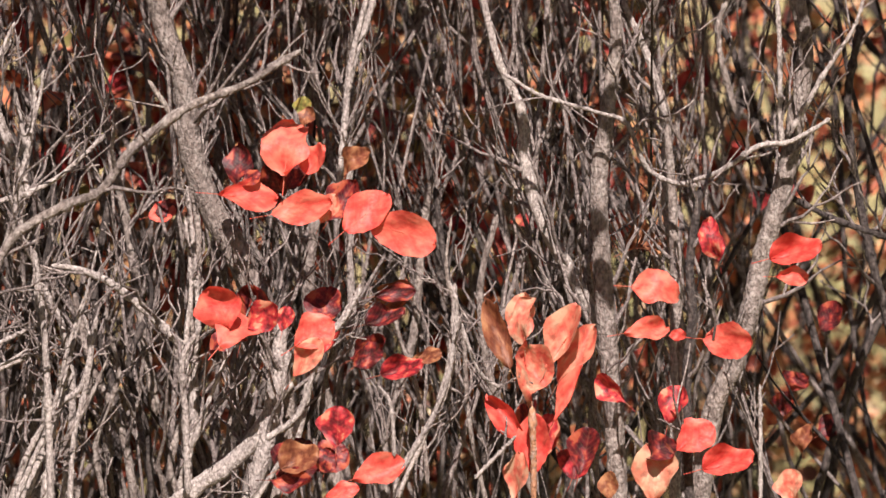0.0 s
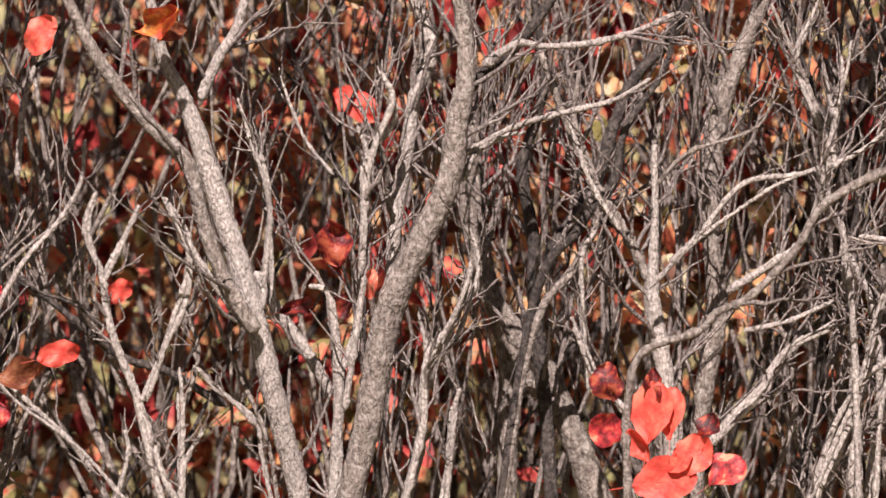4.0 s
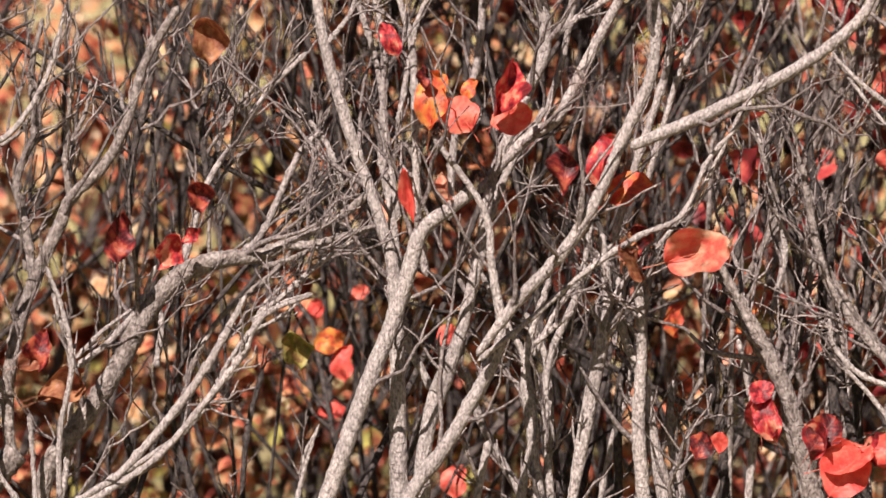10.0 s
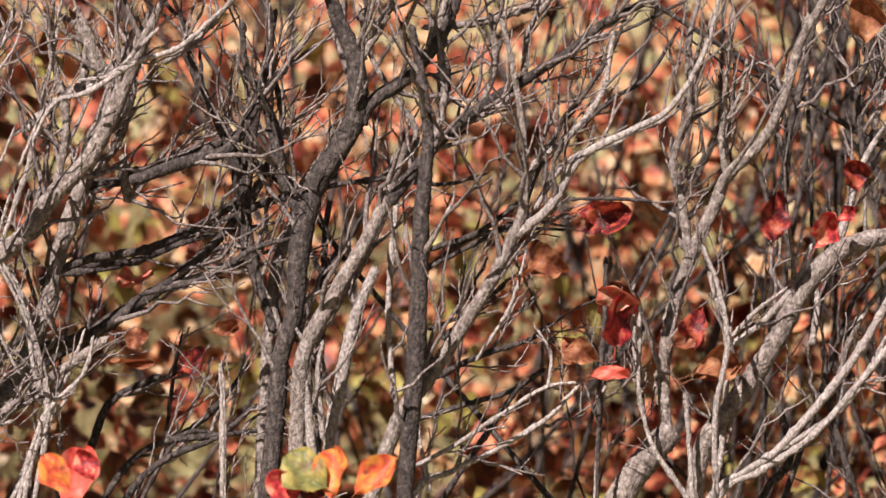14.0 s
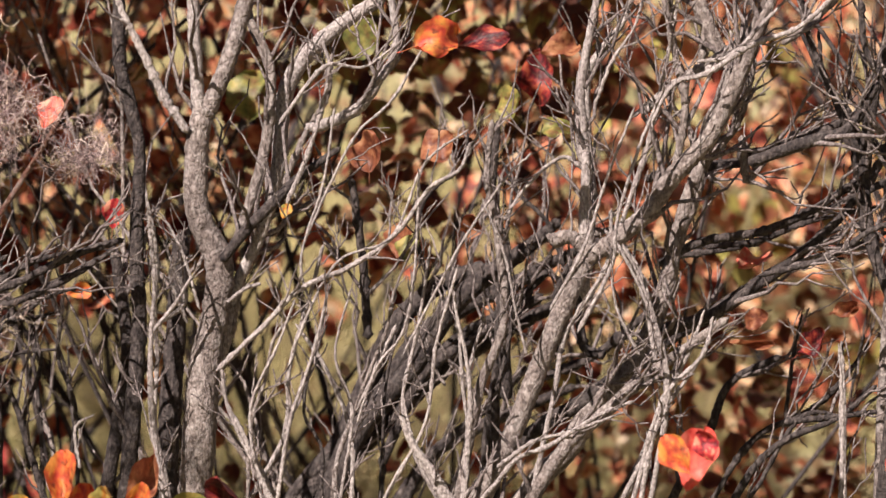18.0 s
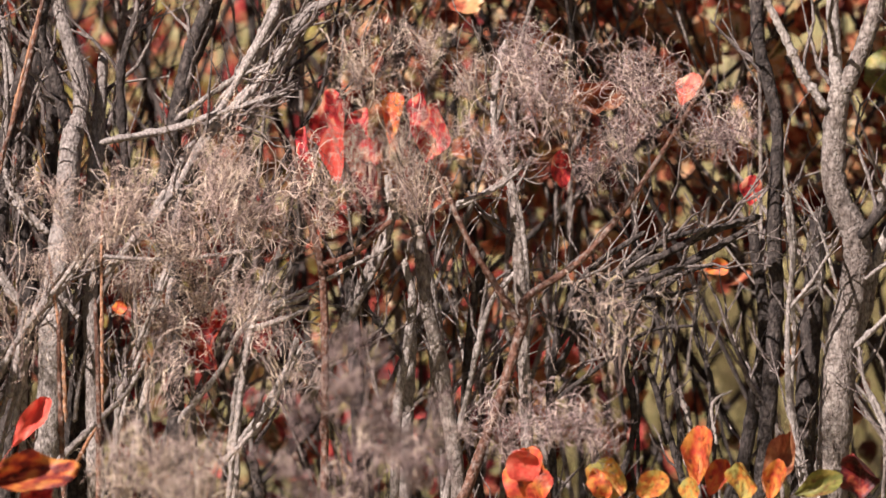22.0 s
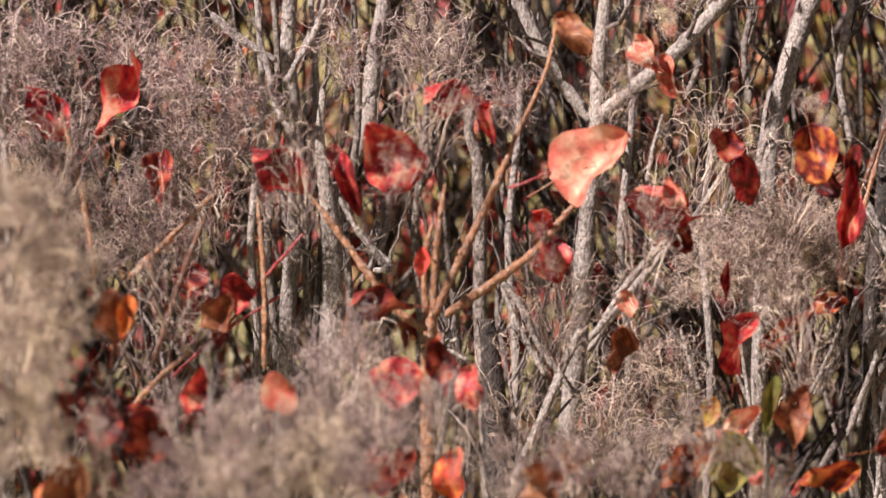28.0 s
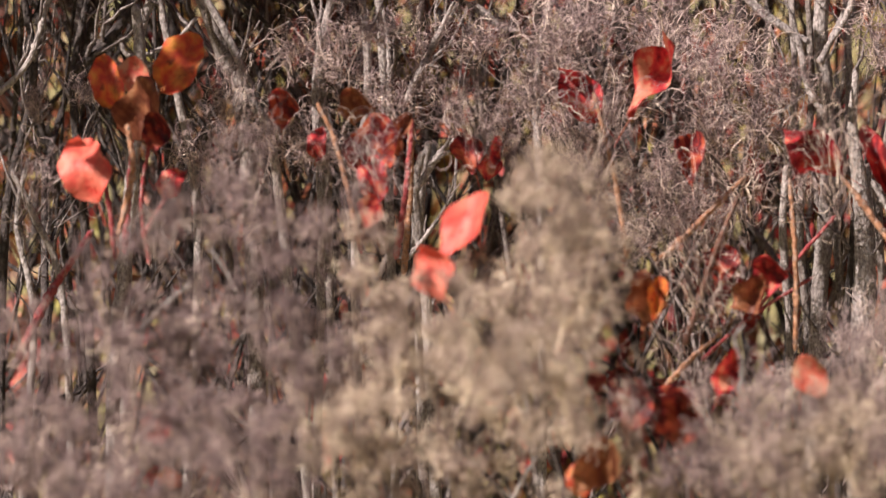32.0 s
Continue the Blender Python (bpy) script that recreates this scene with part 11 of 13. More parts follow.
stem(bush, 5.12, [(24.84, 1.043, 4.6), (24.74, 1.186, 4.6), (24.79, 1.312, 4.6), (24.61, 1.437, 4.0), (24.64, 1.563, 3.4)], twigs=4, length=0.11)
stem(bush, 5.12, [(24.07, 1.041, 4.6), (23.97, 1.184, 4.6), (24.02, 1.309, 4.6), (23.85, 1.435, 4.0), (23.87, 1.560, 3.4)], twigs=4, length=0.11)
stem(bush, 5.12, [(23.02, 1.038, 4.6), (22.92, 1.181, 4.6), (22.96, 1.306, 4.6), (22.79, 1.432, 4.0), (22.81, 1.558, 3.4)], BARK_PALE, twigs=4, length=0.11)
stem(bush, 5.12, [(21.74, 1.035, 4.6), (21.64, 1.177, 4.6), (21.69, 1.303, 4.6), (21.52, 1.428, 4.0), (21.54, 1.554, 3.4)], BARK_PALE, twigs=4, length=0.11)
stem(bush, 5.12, [(20.82, 1.032, 4.6), (20.72, 1.175, 4.6), (20.76, 1.300, 4.6), (20.59, 1.426, 4.0), (20.61, 1.551, 3.4)], BARK_PALE, twigs=4, length=0.11)
stem(bush, 4.97, [(26.56, 1.432, 2.8), (26.31, 1.412, 2.8), (26.12, 1.409, 2.2)], BARK_PALE, twigs=1, length=0.07, root=False, name="branch")
plume(bush, 28.06, 1.511, 4.78, 0.46, 0, hue="mauve", lean=-9)
plume(bush, 27.10, 1.512, 4.86, 0.46, 1, hue="mauve", lean=22)
plume(bush, 26.55, 1.448, 4.94, 0.47, 2, hue="mauve", lean=3)
plume(bush, 27.64, 1.448, 5.02, 0.48, 3, hue="mauve", lean=-16)
plume(bush, 28.38, 1.486, 4.82, 0.46, 4, hue="mauve", lean=15)
plume(bush, 26.83, 1.382, 4.90, 0.42, 5, hue="mauve", lean=-4)
plume(bush, 27.17, 1.329, 4.98, 0.45, 0, hue="mauve", lean=-23)
plume(bush, 26.12, 1.410, 4.78, 0.41, 1, hue="mauve", lean=8)
plume(bush, 24.68, 1.495, 4.86, 0.44, 2, hue="mauve", lean=-11)
plume(bush, 23.91, 1.507, 4.94, 0.42, 3, hue="mauve", lean=20)
plume(bush, 23.53, 1.493, 5.02, 0.37, 4, hue="mauve", lean=1)
plume(bush, 22.97, 1.446, 4.82, 0.36, 5, hue="mauve", lean=-18)
plume(bush, 27.92, 1.368, 4.90, 0.42, 0, hue="mauve", lean=13)
plume(bush, 26.41, 1.499, 4.98, 0.42, 1, hue="mauve", lean=-6)
plume(bush, 25.85, 1.452, 4.78, 0.36, 2, hue="mauve", lean=-25)
plume(bush, 28.28, 1.428, 4.86, 0.41, 3, hue="mauve", lean=6)
plume(bush, 25.62, 1.363, 4.94, 0.32, 4, hue="mauve", lean=-13)
plume(bush, 26.59, 1.327, 5.02, 0.37, 5, hue="mauve", lean=18)
plume(bush, 27.69, 1.302, 4.82, 0.41, 0, hue="mauve", lean=-1)
plume(bush, 20.41, 1.288, 4.90, 0.45, 1, lean=-20)
plume(bush, 19.77, 1.308, 4.90, 0.41, 2, lean=11)
plume(bush, 20.17, 1.255, 4.90, 0.36, 5, lean=4)
plume(bush, 19.91, 1.266, 4.90, 0.42, 1, lean=16)
plume(bush, 21.40, 1.193, 4.90, 0.36, 2, lean=-3)
plume(bush, 21.74, 1.150, 4.90, 0.49, 3, lean=-22)
plume(bush, 21.09, 1.170, 4.90, 0.41, 4, lean=9)
plume(bush, 22.01, 1.113, 4.74, 0.45, 5, lean=-10)
plume(bush, 21.37, 1.116, 4.90, 0.41, 0, lean=21)
plume(bush, 25.12, 1.181, 4.13, 0.35, 3, hue="mauve", lean=14)
plume(bush, 24.72, 1.225, 4.21, 0.31, 4, hue="mauve", lean=-5)
plume(bush, 24.62, 1.166, 4.29, 0.32, 5, hue="mauve", lean=-24)
plume(bush, 25.17, 1.213, 4.37, 0.28, 0, hue="mauve", lean=7)
plume(bush, 24.30, 1.150, 4.17, 0.31, 1, hue="mauve", lean=-12)
plume(bush, 23.91, 1.175, 4.25, 0.27, 2, hue="mauve", lean=19)
plume(bush, 26.85, 1.170, 4.33, 0.28, 3, hue="mauve", lean=0)
plume(bush, 27.62, 1.159, 4.13, 0.26, 4, hue="mauve", lean=-19)
plume(bush, 24.69, 1.131, 4.21, 0.36, 5, hue="mauve", lean=12)
plume(bush, 26.08, 1.179, 4.29, 0.27, 0, hue="mauve", lean=-7)
plume(bush, 28.32, 1.303, 3.79, 0.42, 1, hue="pale", lean=24)
plume(bush, 28.50, 1.343, 3.88, 0.27, 2, hue="pale", lean=5)
plume(bush, 28.15, 1.263, 3.96, 0.40, 3, hue="pale", lean=-14)
plume(bush, 28.61, 1.236, 4.05, 0.48, 4, hue="pale", lean=17)
plume(bush, 26.23, 1.147, 3.79, 0.42, 5, hue="mauve_shade", lean=-2)
plume(bush, 25.40, 1.145, 3.88, 0.42, 0, hue="pale", lean=-21)
plume(bush, 26.87, 1.128, 3.96, 0.40, 1, hue="mauve_shade", lean=10)
plume(bush, 27.52, 1.112, 4.05, 0.40, 2, hue="pale", lean=-9)
plume(bush, 25.86, 1.123, 3.83, 0.46, 3, hue="pale", lean=22)
plume(bush, 24.83, 1.125, 3.92, 0.34, 4, hue="mauve_shade", lean=3)
wisp(bush, 25.58, 1.157, 4.05, 0.31, 1, lean=-16)
wisp(bush, 24.61, 1.181, 4.10, 0.31, 2, lean=15)
wisp(bush, 23.66, 1.163, 4.15, 0.32, 3, lean=-4)
wisp(bush, 22.39, 1.131, 4.20, 0.32, 0, lean=-23)
wisp(bush, 21.56, 1.122, 4.25, 0.33, 1, lean=8)
wisp(bush, 20.80, 1.123, 4.30, 0.30, 2, lean=-11)
wisp(bush, 24.32, 1.110, 4.35, 0.33, 3, lean=20)
wisp(bush, 23.05, 1.106, 4.05, 0.28, 0, lean=1)
wisp(bush, 20.17, 1.112, 4.10, 0.29, 1, lean=-18)
plume(bush, 22.34, 1.113, 4.18, 0.36, 2, hue="mauve_shade", lean=13)
plume(bush, 21.64, 1.098, 4.26, 0.36, 3, hue="mauve_shade", lean=-6)
plume(bush, 23.04, 1.107, 4.34, 0.32, 4, hue="mauve_shade", lean=-25)
plume(bush, 20.98, 1.133, 4.42, 0.28, 5, hue="mauve_shade", lean=6)
wisp(bush, 24.21, 1.367, 4.35, 0.21, 2, hue="mauve", lean=-13)
wisp(bush, 22.58, 1.295, 4.40, 0.18, 3, hue="mauve", lean=18)
wisp(bush, 23.36, 1.426, 4.45, 0.19, 0, hue="mauve", lean=-1)
wisp(bush, 21.29, 1.327, 4.50, 0.22, 1, hue="mauve", lean=-20)
wisp(bush, 25.36, 1.371, 4.47, 0.44, 2, lean=11)
wisp(bush, 24.20, 1.395, 4.52, 0.44, 3, lean=-8)
wisp(bush, 24.60, 1.208, 4.57, 0.48, 0, lean=23)
wisp(bush, 22.47, 1.232, 4.62, 0.42, 1, lean=4)
wisp(bush, 20.69, 1.389, 4.84, 0.49, 2, lean=-15)
wisp(bush, 23.01, 1.159, 4.72, 0.46, 3, lean=16)
wisp(bush, 26.26, 1.362, 4.77, 0.50, 0, lean=-3)
wisp(bush, 26.81, 1.265, 4.47, 0.47, 1, lean=-22)
wisp(bush, 19.80, 1.228, 4.52, 0.44, 2, lean=9)
wisp(bush, 23.80, 1.446, 4.57, 0.45, 3, lean=-10)
wisp(bush, 21.62, 1.452, 4.62, 0.42, 0, lean=21)
stem(bush, 5.05, [(25.00, 1.190, 12.6), (24.96, 1.269, 12.6), (24.98, 1.336, 10.2), (25.06, 1.404, 6.0), (25.00, 1.460, 3.6)], BARK_PALE, twigs=3, length=0.05)
# trunk in shadow, which the near-black bark paints in
stem(bush, 4.9, [(23.05, 1.030, 19.1), (23.15, 1.100, 17.3), (23.19, 1.176, 12.3), (23.23, 1.228, 7.4)], BARK_SHADED, twigs=3, length=0.05)
stem(bush, 4.97, [(25.37, 1.414, 3.8), (25.55, 1.443, 3.8), (25.66, 1.490, 4.1), (25.97, 1.510, 3.5), (26.25, 1.533, 2.1)], BARK_PALE, twigs=2, length=0.04, root=False, name="branch")
stem(bush, 4.97, [(25.42, 1.464, 3.8), (25.28, 1.486, 3.5), (25.08, 1.513, 3.5), (24.94, 1.549, 3.0)], BARK_PALE, twigs=2, length=0.04, root=False, name="branch")
stem(bush, 4.85, [(23.01, 1.070, 4.6), (22.73, 1.118, 4.3), (22.39, 1.176, 3.2)], BARK_PALE, twigs=1, length=0.03, root=False, name="branch")
stem(bush, 4.88, [(22.09, 1.205, 4.1), (21.66, 1.244, 4.1), (21.26, 1.282, 3.5), (21.10, 1.297, 2.0)], BARK_PALE, twigs=2, length=0.04, root=False, name="branch")
stem(bush, 4.92, [(20.93, 1.311, 3.5), (20.60, 1.351, 2.9), (20.46, 1.373, 1.8)], BARK_PALE, twigs=1, length=0.03, root=False, name="branch")
stem(bush, 4.9, [(24.30, 1.273, 4.1), (24.52, 1.301, 3.5), (24.67, 1.321, 2.0)], BARK_PALE, twigs=1, length=0.03, root=False, name="branch")
stem(bush, 4.92, [(22.58, 1.170, 3.2), (22.82, 1.209, 3.2), (23.06, 1.259, 2.0)], BARK_PALE, twigs=2, length=0.03, root=False, name="branch")
leaf(bush, "red", 25.51, 1.374, 4.5, 0.075, 0.72, -50, -12, 0, 9)
leaf(bush, "red", 24.29, 1.382, 4.5, 0.073, 0.81, -30, -12, 0, 11)
leaf(bush, "red", 24.78, 1.362, 4.5, 0.073, 0.37, -20, -12, 0, 10)
leaf(bush, "red", 23.50, 1.439, 4.6, 0.064, 0.69, -72, -12, 0, 9)
leaf(bush, "red", 23.16, 1.413, 4.6, 0.051, 0.45, -15, -12, 0, 10)
leaf(bush, "red", 22.57, 1.296, 4.6, 0.072, 0.69, -20, -12, 0, 9)
leaf(bush, "brown", 22.17, 1.489, 4.6, 0.049, 0.72, -35, -12, 0, 6)
leaf(bush, "red", 27.28, 1.442, 4.7, 0.081, 0.52, 36, -12, 0, 9)
leaf(bush, "dark", 26.88, 1.373, 4.6, 0.056, 0.59, 0, -12, 0, 6)
leaf(bush, "brown", 27.40, 1.249, 4.3, 0.054, 0.65, 10, -12, 0, 5)
leaf(bush, "orange", 27.31, 1.248, 4.28, 0.038, 0.61, 14, -12, 0, 3)
leaf(bush, "dark", 24.38, 1.256, 4.5, 0.055, 0.78, -72, -12, 0, 9)
leaf(bush, "red", 26.55, 1.188, 4.2, 0.045, 0.70, 20, -12, 0, 9)
leaf(bush, "pink", 25.59, 1.184, 4.1, 0.039, 0.85, -20, -12, 0, 0)
leaf(bush, "red", 24.26, 1.184, 4.3, 0.046, 1.10, 10, -12, 0, 7)
leaf(bush, "dark", 23.73, 1.198, 4.32, 0.043, 0.69, 0, -12, 0, 5)
leaf(bush, "red", 23.44, 1.176, 4.35, 0.040, 0.75, -10, -12, 0, 4)
leaf(bush, "red", 26.05, 1.264, 4.5, 0.038, 0.94, 0, -12, 0, 5)
leaf(bush, "dark", 26.56, 1.275, 4.52, 0.035, 1.11, 20, -12, 0, 6)
leaf(bush, "dark", 24.41, 1.104, 4.3, 0.060, 0.65, 80, -12, 0, 5)
leaf(bush, "orange", 23.69, 1.098, 4.4, 0.047, 0.73, 0, -12, 0, 4)
leaf(bush, "brown", 22.56, 1.102, 4.25, 0.059, 0.65, 60, -12, 0, 5)
leaf(bush, "coral", 23.95, 1.285, 4.5, 0.028, 0.64, 10, -12, 0, 1)
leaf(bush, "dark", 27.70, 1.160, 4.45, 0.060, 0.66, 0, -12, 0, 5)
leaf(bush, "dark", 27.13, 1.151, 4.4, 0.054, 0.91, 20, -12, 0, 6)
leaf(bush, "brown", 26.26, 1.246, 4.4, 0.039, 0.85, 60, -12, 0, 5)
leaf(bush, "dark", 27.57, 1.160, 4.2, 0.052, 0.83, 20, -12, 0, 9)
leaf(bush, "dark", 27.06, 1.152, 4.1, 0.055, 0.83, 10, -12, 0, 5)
stem(bush, 4.62, [(23.96, 1.069, 7.5), (23.94, 1.130, 7.5), (23.93, 1.172, 7.2), (23.90, 1.213, 6.7), (23.83, 1.244, 4.9)], SHOOT, twigs=0, length=0.05)
stem(bush, 4.6, [(23.84, 1.234, 4.3), (23.57, 1.279, 4.0), (23.30, 1.319, 3.7), (23.02, 1.365, 3.2), (22.82, 1.400, 2.3), (22.48, 1.456, 2.0), (22.33, 1.502, 1.7)], SHOOT, twigs=0, length=0.05, root=False, name="branch")
stem(bush, 4.6, [(23.71, 1.236, 4.6), (23.19, 1.263, 4.6), (22.67, 1.292, 4.0), (22.34, 1.322, 3.5), (22.14, 1.337, 2.0)], SHOOT, twigs=0, length=0.05, root=False, name="branch")
stem(bush, 4.6, [(23.91, 1.223, 4.0), (24.28, 1.245, 4.0), (24.65, 1.287, 3.5), (24.96, 1.324, 3.2), (25.20, 1.350, 1.7)], SHOOT, twigs=0, length=0.05, root=False, name="branch")
stem(bush, 4.6, [(23.84, 1.239, 3.5), (23.78, 1.295, 3.2), (23.70, 1.336, 2.9), (23.66, 1.356, 1.4)], SHOOT, twigs=0, length=0.05, root=False, name="branch")
stem(bush, 4.6, [(23.92, 1.234, 3.5), (23.92, 1.285, 3.2), (23.81, 1.321, 2.0)], SHOOT, twigs=0, length=0.05, root=False, name="branch")
stem(bush, 4.6, [(27.28, 1.278, 2.9), (26.81, 1.313, 2.9), (26.29, 1.352, 1.7)], SHOOT, twigs=0, length=0.05, root=False, name="branch")
stem(bush, 4.6, [(27.52, 1.135, 2.6), (27.06, 1.180, 2.9), (26.60, 1.212, 2.0)], SHOOT, twigs=0, length=0.05, root=False, name="branch")
stem(bush, 4.6, [(25.77, 1.192, 2.6), (25.74, 1.269, 2.6), (25.78, 1.351, 2.0)], SHOOT, twigs=0, length=0.05, root=False, name="branch")
stem(bush, 4.6, [(22.96, 1.350, 1.7), (22.71, 1.356, 1.7), (22.45, 1.364, 1.2)], RED_SHOOT, twigs=0, length=0.05, root=False, name="branch")
stem(bush, 4.5, [(27.02, 1.202, 3.4), (26.84, 1.242, 3.1), (26.63, 1.287, 2.5), (26.36, 1.336, 1.7)], SHOOT_DARK, twigs=0, length=0.05, root=False, name="branch")
stem(bush, 4.88, [(22.01, 1.210, 3.8), (21.68, 1.253, 3.8), (21.28, 1.290, 3.2), (21.08, 1.303, 1.7)], BARK_PALE, twigs=2, length=0.03, root=False, name="branch")
stem(bush, 4.95, [(21.38, 1.356, 2.6), (21.27, 1.395, 2.4), (21.17, 1.422, 1.5)], BARK_PALE, twigs=2, length=0.03, root=False, name="branch")
leaf(bush, "faded", 21.96, 1.372, 4.6, 0.085, 0.82, 66, -20, 10, 11)
leaf(bush, "red", 21.27, 1.328, 4.65, 0.068, 0.82, 108, 10, -14, 9)
leaf(bush, "dark", 21.05, 1.305, 4.66, 0.037, 0.73, 165, -12, 0, 5)
leaf(bush, "pink", 21.04, 1.338, 4.62, 0.040, 0.54, -35, -12, 0, 6)
leaf(bush, "faded", 21.33, 1.472, 4.7, 0.048, 0.62, -40, -12, 0, 6)
leaf(bush, "pink", 21.10, 1.452, 4.71, 0.044, 0.63, -15, -12, 0, 10)
leaf(bush, "pink", 21.62, 1.241, 4.68, 0.027, 0.79, -10, -12, 0, 2)
leaf(bush, "brown", 21.79, 1.201, 4.7, 0.048, 0.67, 12, -12, 0, 5)
leaf(bush, "amber", 21.10, 1.105, 4.43, 0.051, 0.68, 40, -12, 0, 5)
leaf(bush, "brown", 22.39, 1.106, 4.46, 0.045, 0.83, 60, -12, 0, 6)
plume(bush, 20.99, 1.253, 4.88, 0.30, 0, lean=-3)
plume(bush, 21.09, 1.524, 4.85, 0.30, 5, lean=4)

bush = shrub(32.17, 4.6, "smoke bush buried in soft tan and grey seed plumes")
stem(bush, 5.05, [(31.87, 1.046, 10.1), (31.86, 1.265, 10.1), (31.93, 1.446, 10.1), (32.11, 1.486, 9.6), (32.29, 1.531, 7.9), (32.44, 1.565, 6.8)], twigs=3, length=0.15)
stem(bush, 5.1, [(33.43, 1.047, 5.7), (33.29, 1.286, 5.7), (33.20, 1.382, 5.1), (33.10, 1.507, 5.7), (32.89, 1.563, 5.7)], BARK_PALE, twigs=4, length=0.11)
stem(bush, 5.05, [(30.01, 1.041, 6.8), (29.99, 1.227, 6.8), (30.00, 1.306, 6.8), (29.95, 1.362, 6.8), (29.84, 1.402, 3.9)], BARK_PALE, twigs=2, length=0.11)
stem(bush, 4.97, [(30.03, 1.350, 3.9), (29.65, 1.394, 3.3), (29.39, 1.402, 2.8)], BARK_PALE, twigs=1, length=0.11, root=False, name="branch")
stem(bush, 5, [(30.08, 1.440, 3.9), (29.95, 1.468, 3.9), (29.68, 1.506, 3.3), (29.41, 1.550, 2.8)], BARK_PALE, twigs=2, length=0.11, root=False, name="branch")
stem(bush, 5, [(29.10, 1.516, 2.8), (29.32, 1.533, 3.3), (29.41, 1.550, 2.8)], BARK_PALE, twigs=0, length=0.07, root=False, name="branch")
stem(bush, 5, [(29.32, 1.539, 3.3), (29.10, 1.516, 2.8), (28.88, 1.510, 2.2)], BARK_PALE, twigs=0, length=0.07, root=False, name="branch")
stem(bush, 4.5, [(30.64, 1.297, 2.5), (30.89, 1.388, 2.5), (31.10, 1.428, 2.0)], SHOOT, twigs=0, length=0.07, root=False, name="branch")
stem(bush, 4.6, [(27.64, 1.280, 2.6), (27.74, 1.347, 2.6), (27.97, 1.435, 2.1)], SHOOT, twigs=0, length=0.07, root=False, name="branch")
stem(bush, 4.9, [(30.17, 1.268, 3.8), (30.08, 1.344, 3.8), (30.03, 1.415, 3.3)], SHOOT, twigs=0, length=0.11, root=False, name="branch")
stem(bush, 4.5, [(33.38, 1.313, 3.0), (33.20, 1.372, 3.0), (33.25, 1.413, 2.5)], SHOOT, twigs=0, length=0.07, root=False, name="branch")
stem(bush, 4.2, [(28.70, 1.082, 2.3), (28.78, 1.134, 2.3), (28.83, 1.176, 2.3), (28.89, 1.223, 1.9)], BARK_PALE, twigs=0, length=0.07)
stem(bush, 5, [(34.54, 1.055, 4.5), (34.36, 1.238, 3.9), (34.52, 1.328, 3.3), (34.37, 1.394, 2.8)], BARK_PALE, twigs=5, length=0.11)
stem(bush, 5, [(33.97, 1.054, 4.5), (34.03, 1.260, 3.9), (34.33, 1.338, 3.9), (34.57, 1.383, 2.8)], BARK_PALE, twigs=5, length=0.11)
stem(bush, 5.1, [(34.79, 1.051, 5.1), (34.65, 1.329, 5.1), (34.29, 1.470, 4.6), (34.38, 1.566, 4.0)], BARK_SHADED, twigs=6, length=0.11)
stem(bush, 5.1, [(33.71, 1.048, 5.1), (33.76, 1.326, 5.1), (33.84, 1.469, 4.6), (33.62, 1.565, 4.0)], BARK_SHADED, twigs=6, length=0.11)
stem(bush, 5.1, [(32.69, 1.045, 5.1), (32.48, 1.323, 5.1), (32.69, 1.466, 4.6), (32.86, 1.563, 4.0)], BARK_PALE, twigs=5, length=0.11)
stem(bush, 5.1, [(31.23, 1.042, 5.1), (31.08, 1.320, 5.1), (31.10, 1.462, 5.1), (30.88, 1.559, 4.6)], BARK_PALE, twigs=4, length=0.11)
stem(bush, 5.1, [(30.33, 1.039, 5.1), (30.31, 1.318, 5.1), (30.33, 1.461, 5.1), (30.37, 1.557, 4.6)], BARK_PALE, twigs=4, length=0.11)
stem(bush, 5.1, [(30.72, 1.040, 5.1), (30.70, 1.319, 5.1), (30.52, 1.461, 4.6), (30.56, 1.558, 4.0)], BARK_PALE, twigs=4, length=0.11)
stem(bush, 5.1, [(28.67, 1.035, 5.1), (28.59, 1.314, 5.1), (28.61, 1.456, 4.6), (28.39, 1.553, 4.0)], BARK_PALE, twigs=4, length=0.11)
stem(bush, 4.65, [(33.32, 1.297, 3.6), (33.25, 1.354, 3.1), (33.19, 1.408, 2.1)], RED_SHOOT, twigs=0, length=0.11, root=False, name="branch")
stem(bush, 4.65, [(33.42, 1.292, 2.6), (33.49, 1.349, 2.6), (33.67, 1.407, 1.6)], RED_SHOOT, twigs=0, length=0.07, root=False, name="branch")
stem(bush, 4.65, [(33.04, 1.286, 2.6), (33.11, 1.349, 2.1), (32.93, 1.426, 1.6)], RED_SHOOT, twigs=0, length=0.07, root=False, name="branch")
stem(bush, 4.65, [(30.26, 1.285, 3.6), (30.12, 1.347, 3.1), (30.02, 1.415, 2.1)], RED_SHOOT, twigs=0, length=0.11, root=False, name="branch")
stem(bush, 4.65, [(30.64, 1.291, 2.6), (30.78, 1.349, 2.1), (30.92, 1.401, 1.6)], RED_SHOOT, twigs=0, length=0.07, root=False, name="branch")
stem(bush, 4.65, [(34.56, 1.202, 4.7), (34.16, 1.263, 4.2), (33.66, 1.321, 3.1)], RED_SHOOT, twigs=0, length=0.11, root=False, name="branch")
stem(bush, 4.65, [(33.12, 1.312, 2.1), (32.79, 1.353, 2.1), (32.59, 1.373, 1.6)], RED_SHOOT, twigs=0, length=0.07, root=False, name="branch")
stem(bush, 4.65, [(26.25, 1.225, 2.1), (25.79, 1.270, 2.1), (25.27, 1.316, 1.6)], RED_SHOOT, twigs=0, length=0.07, root=False, name="branch")
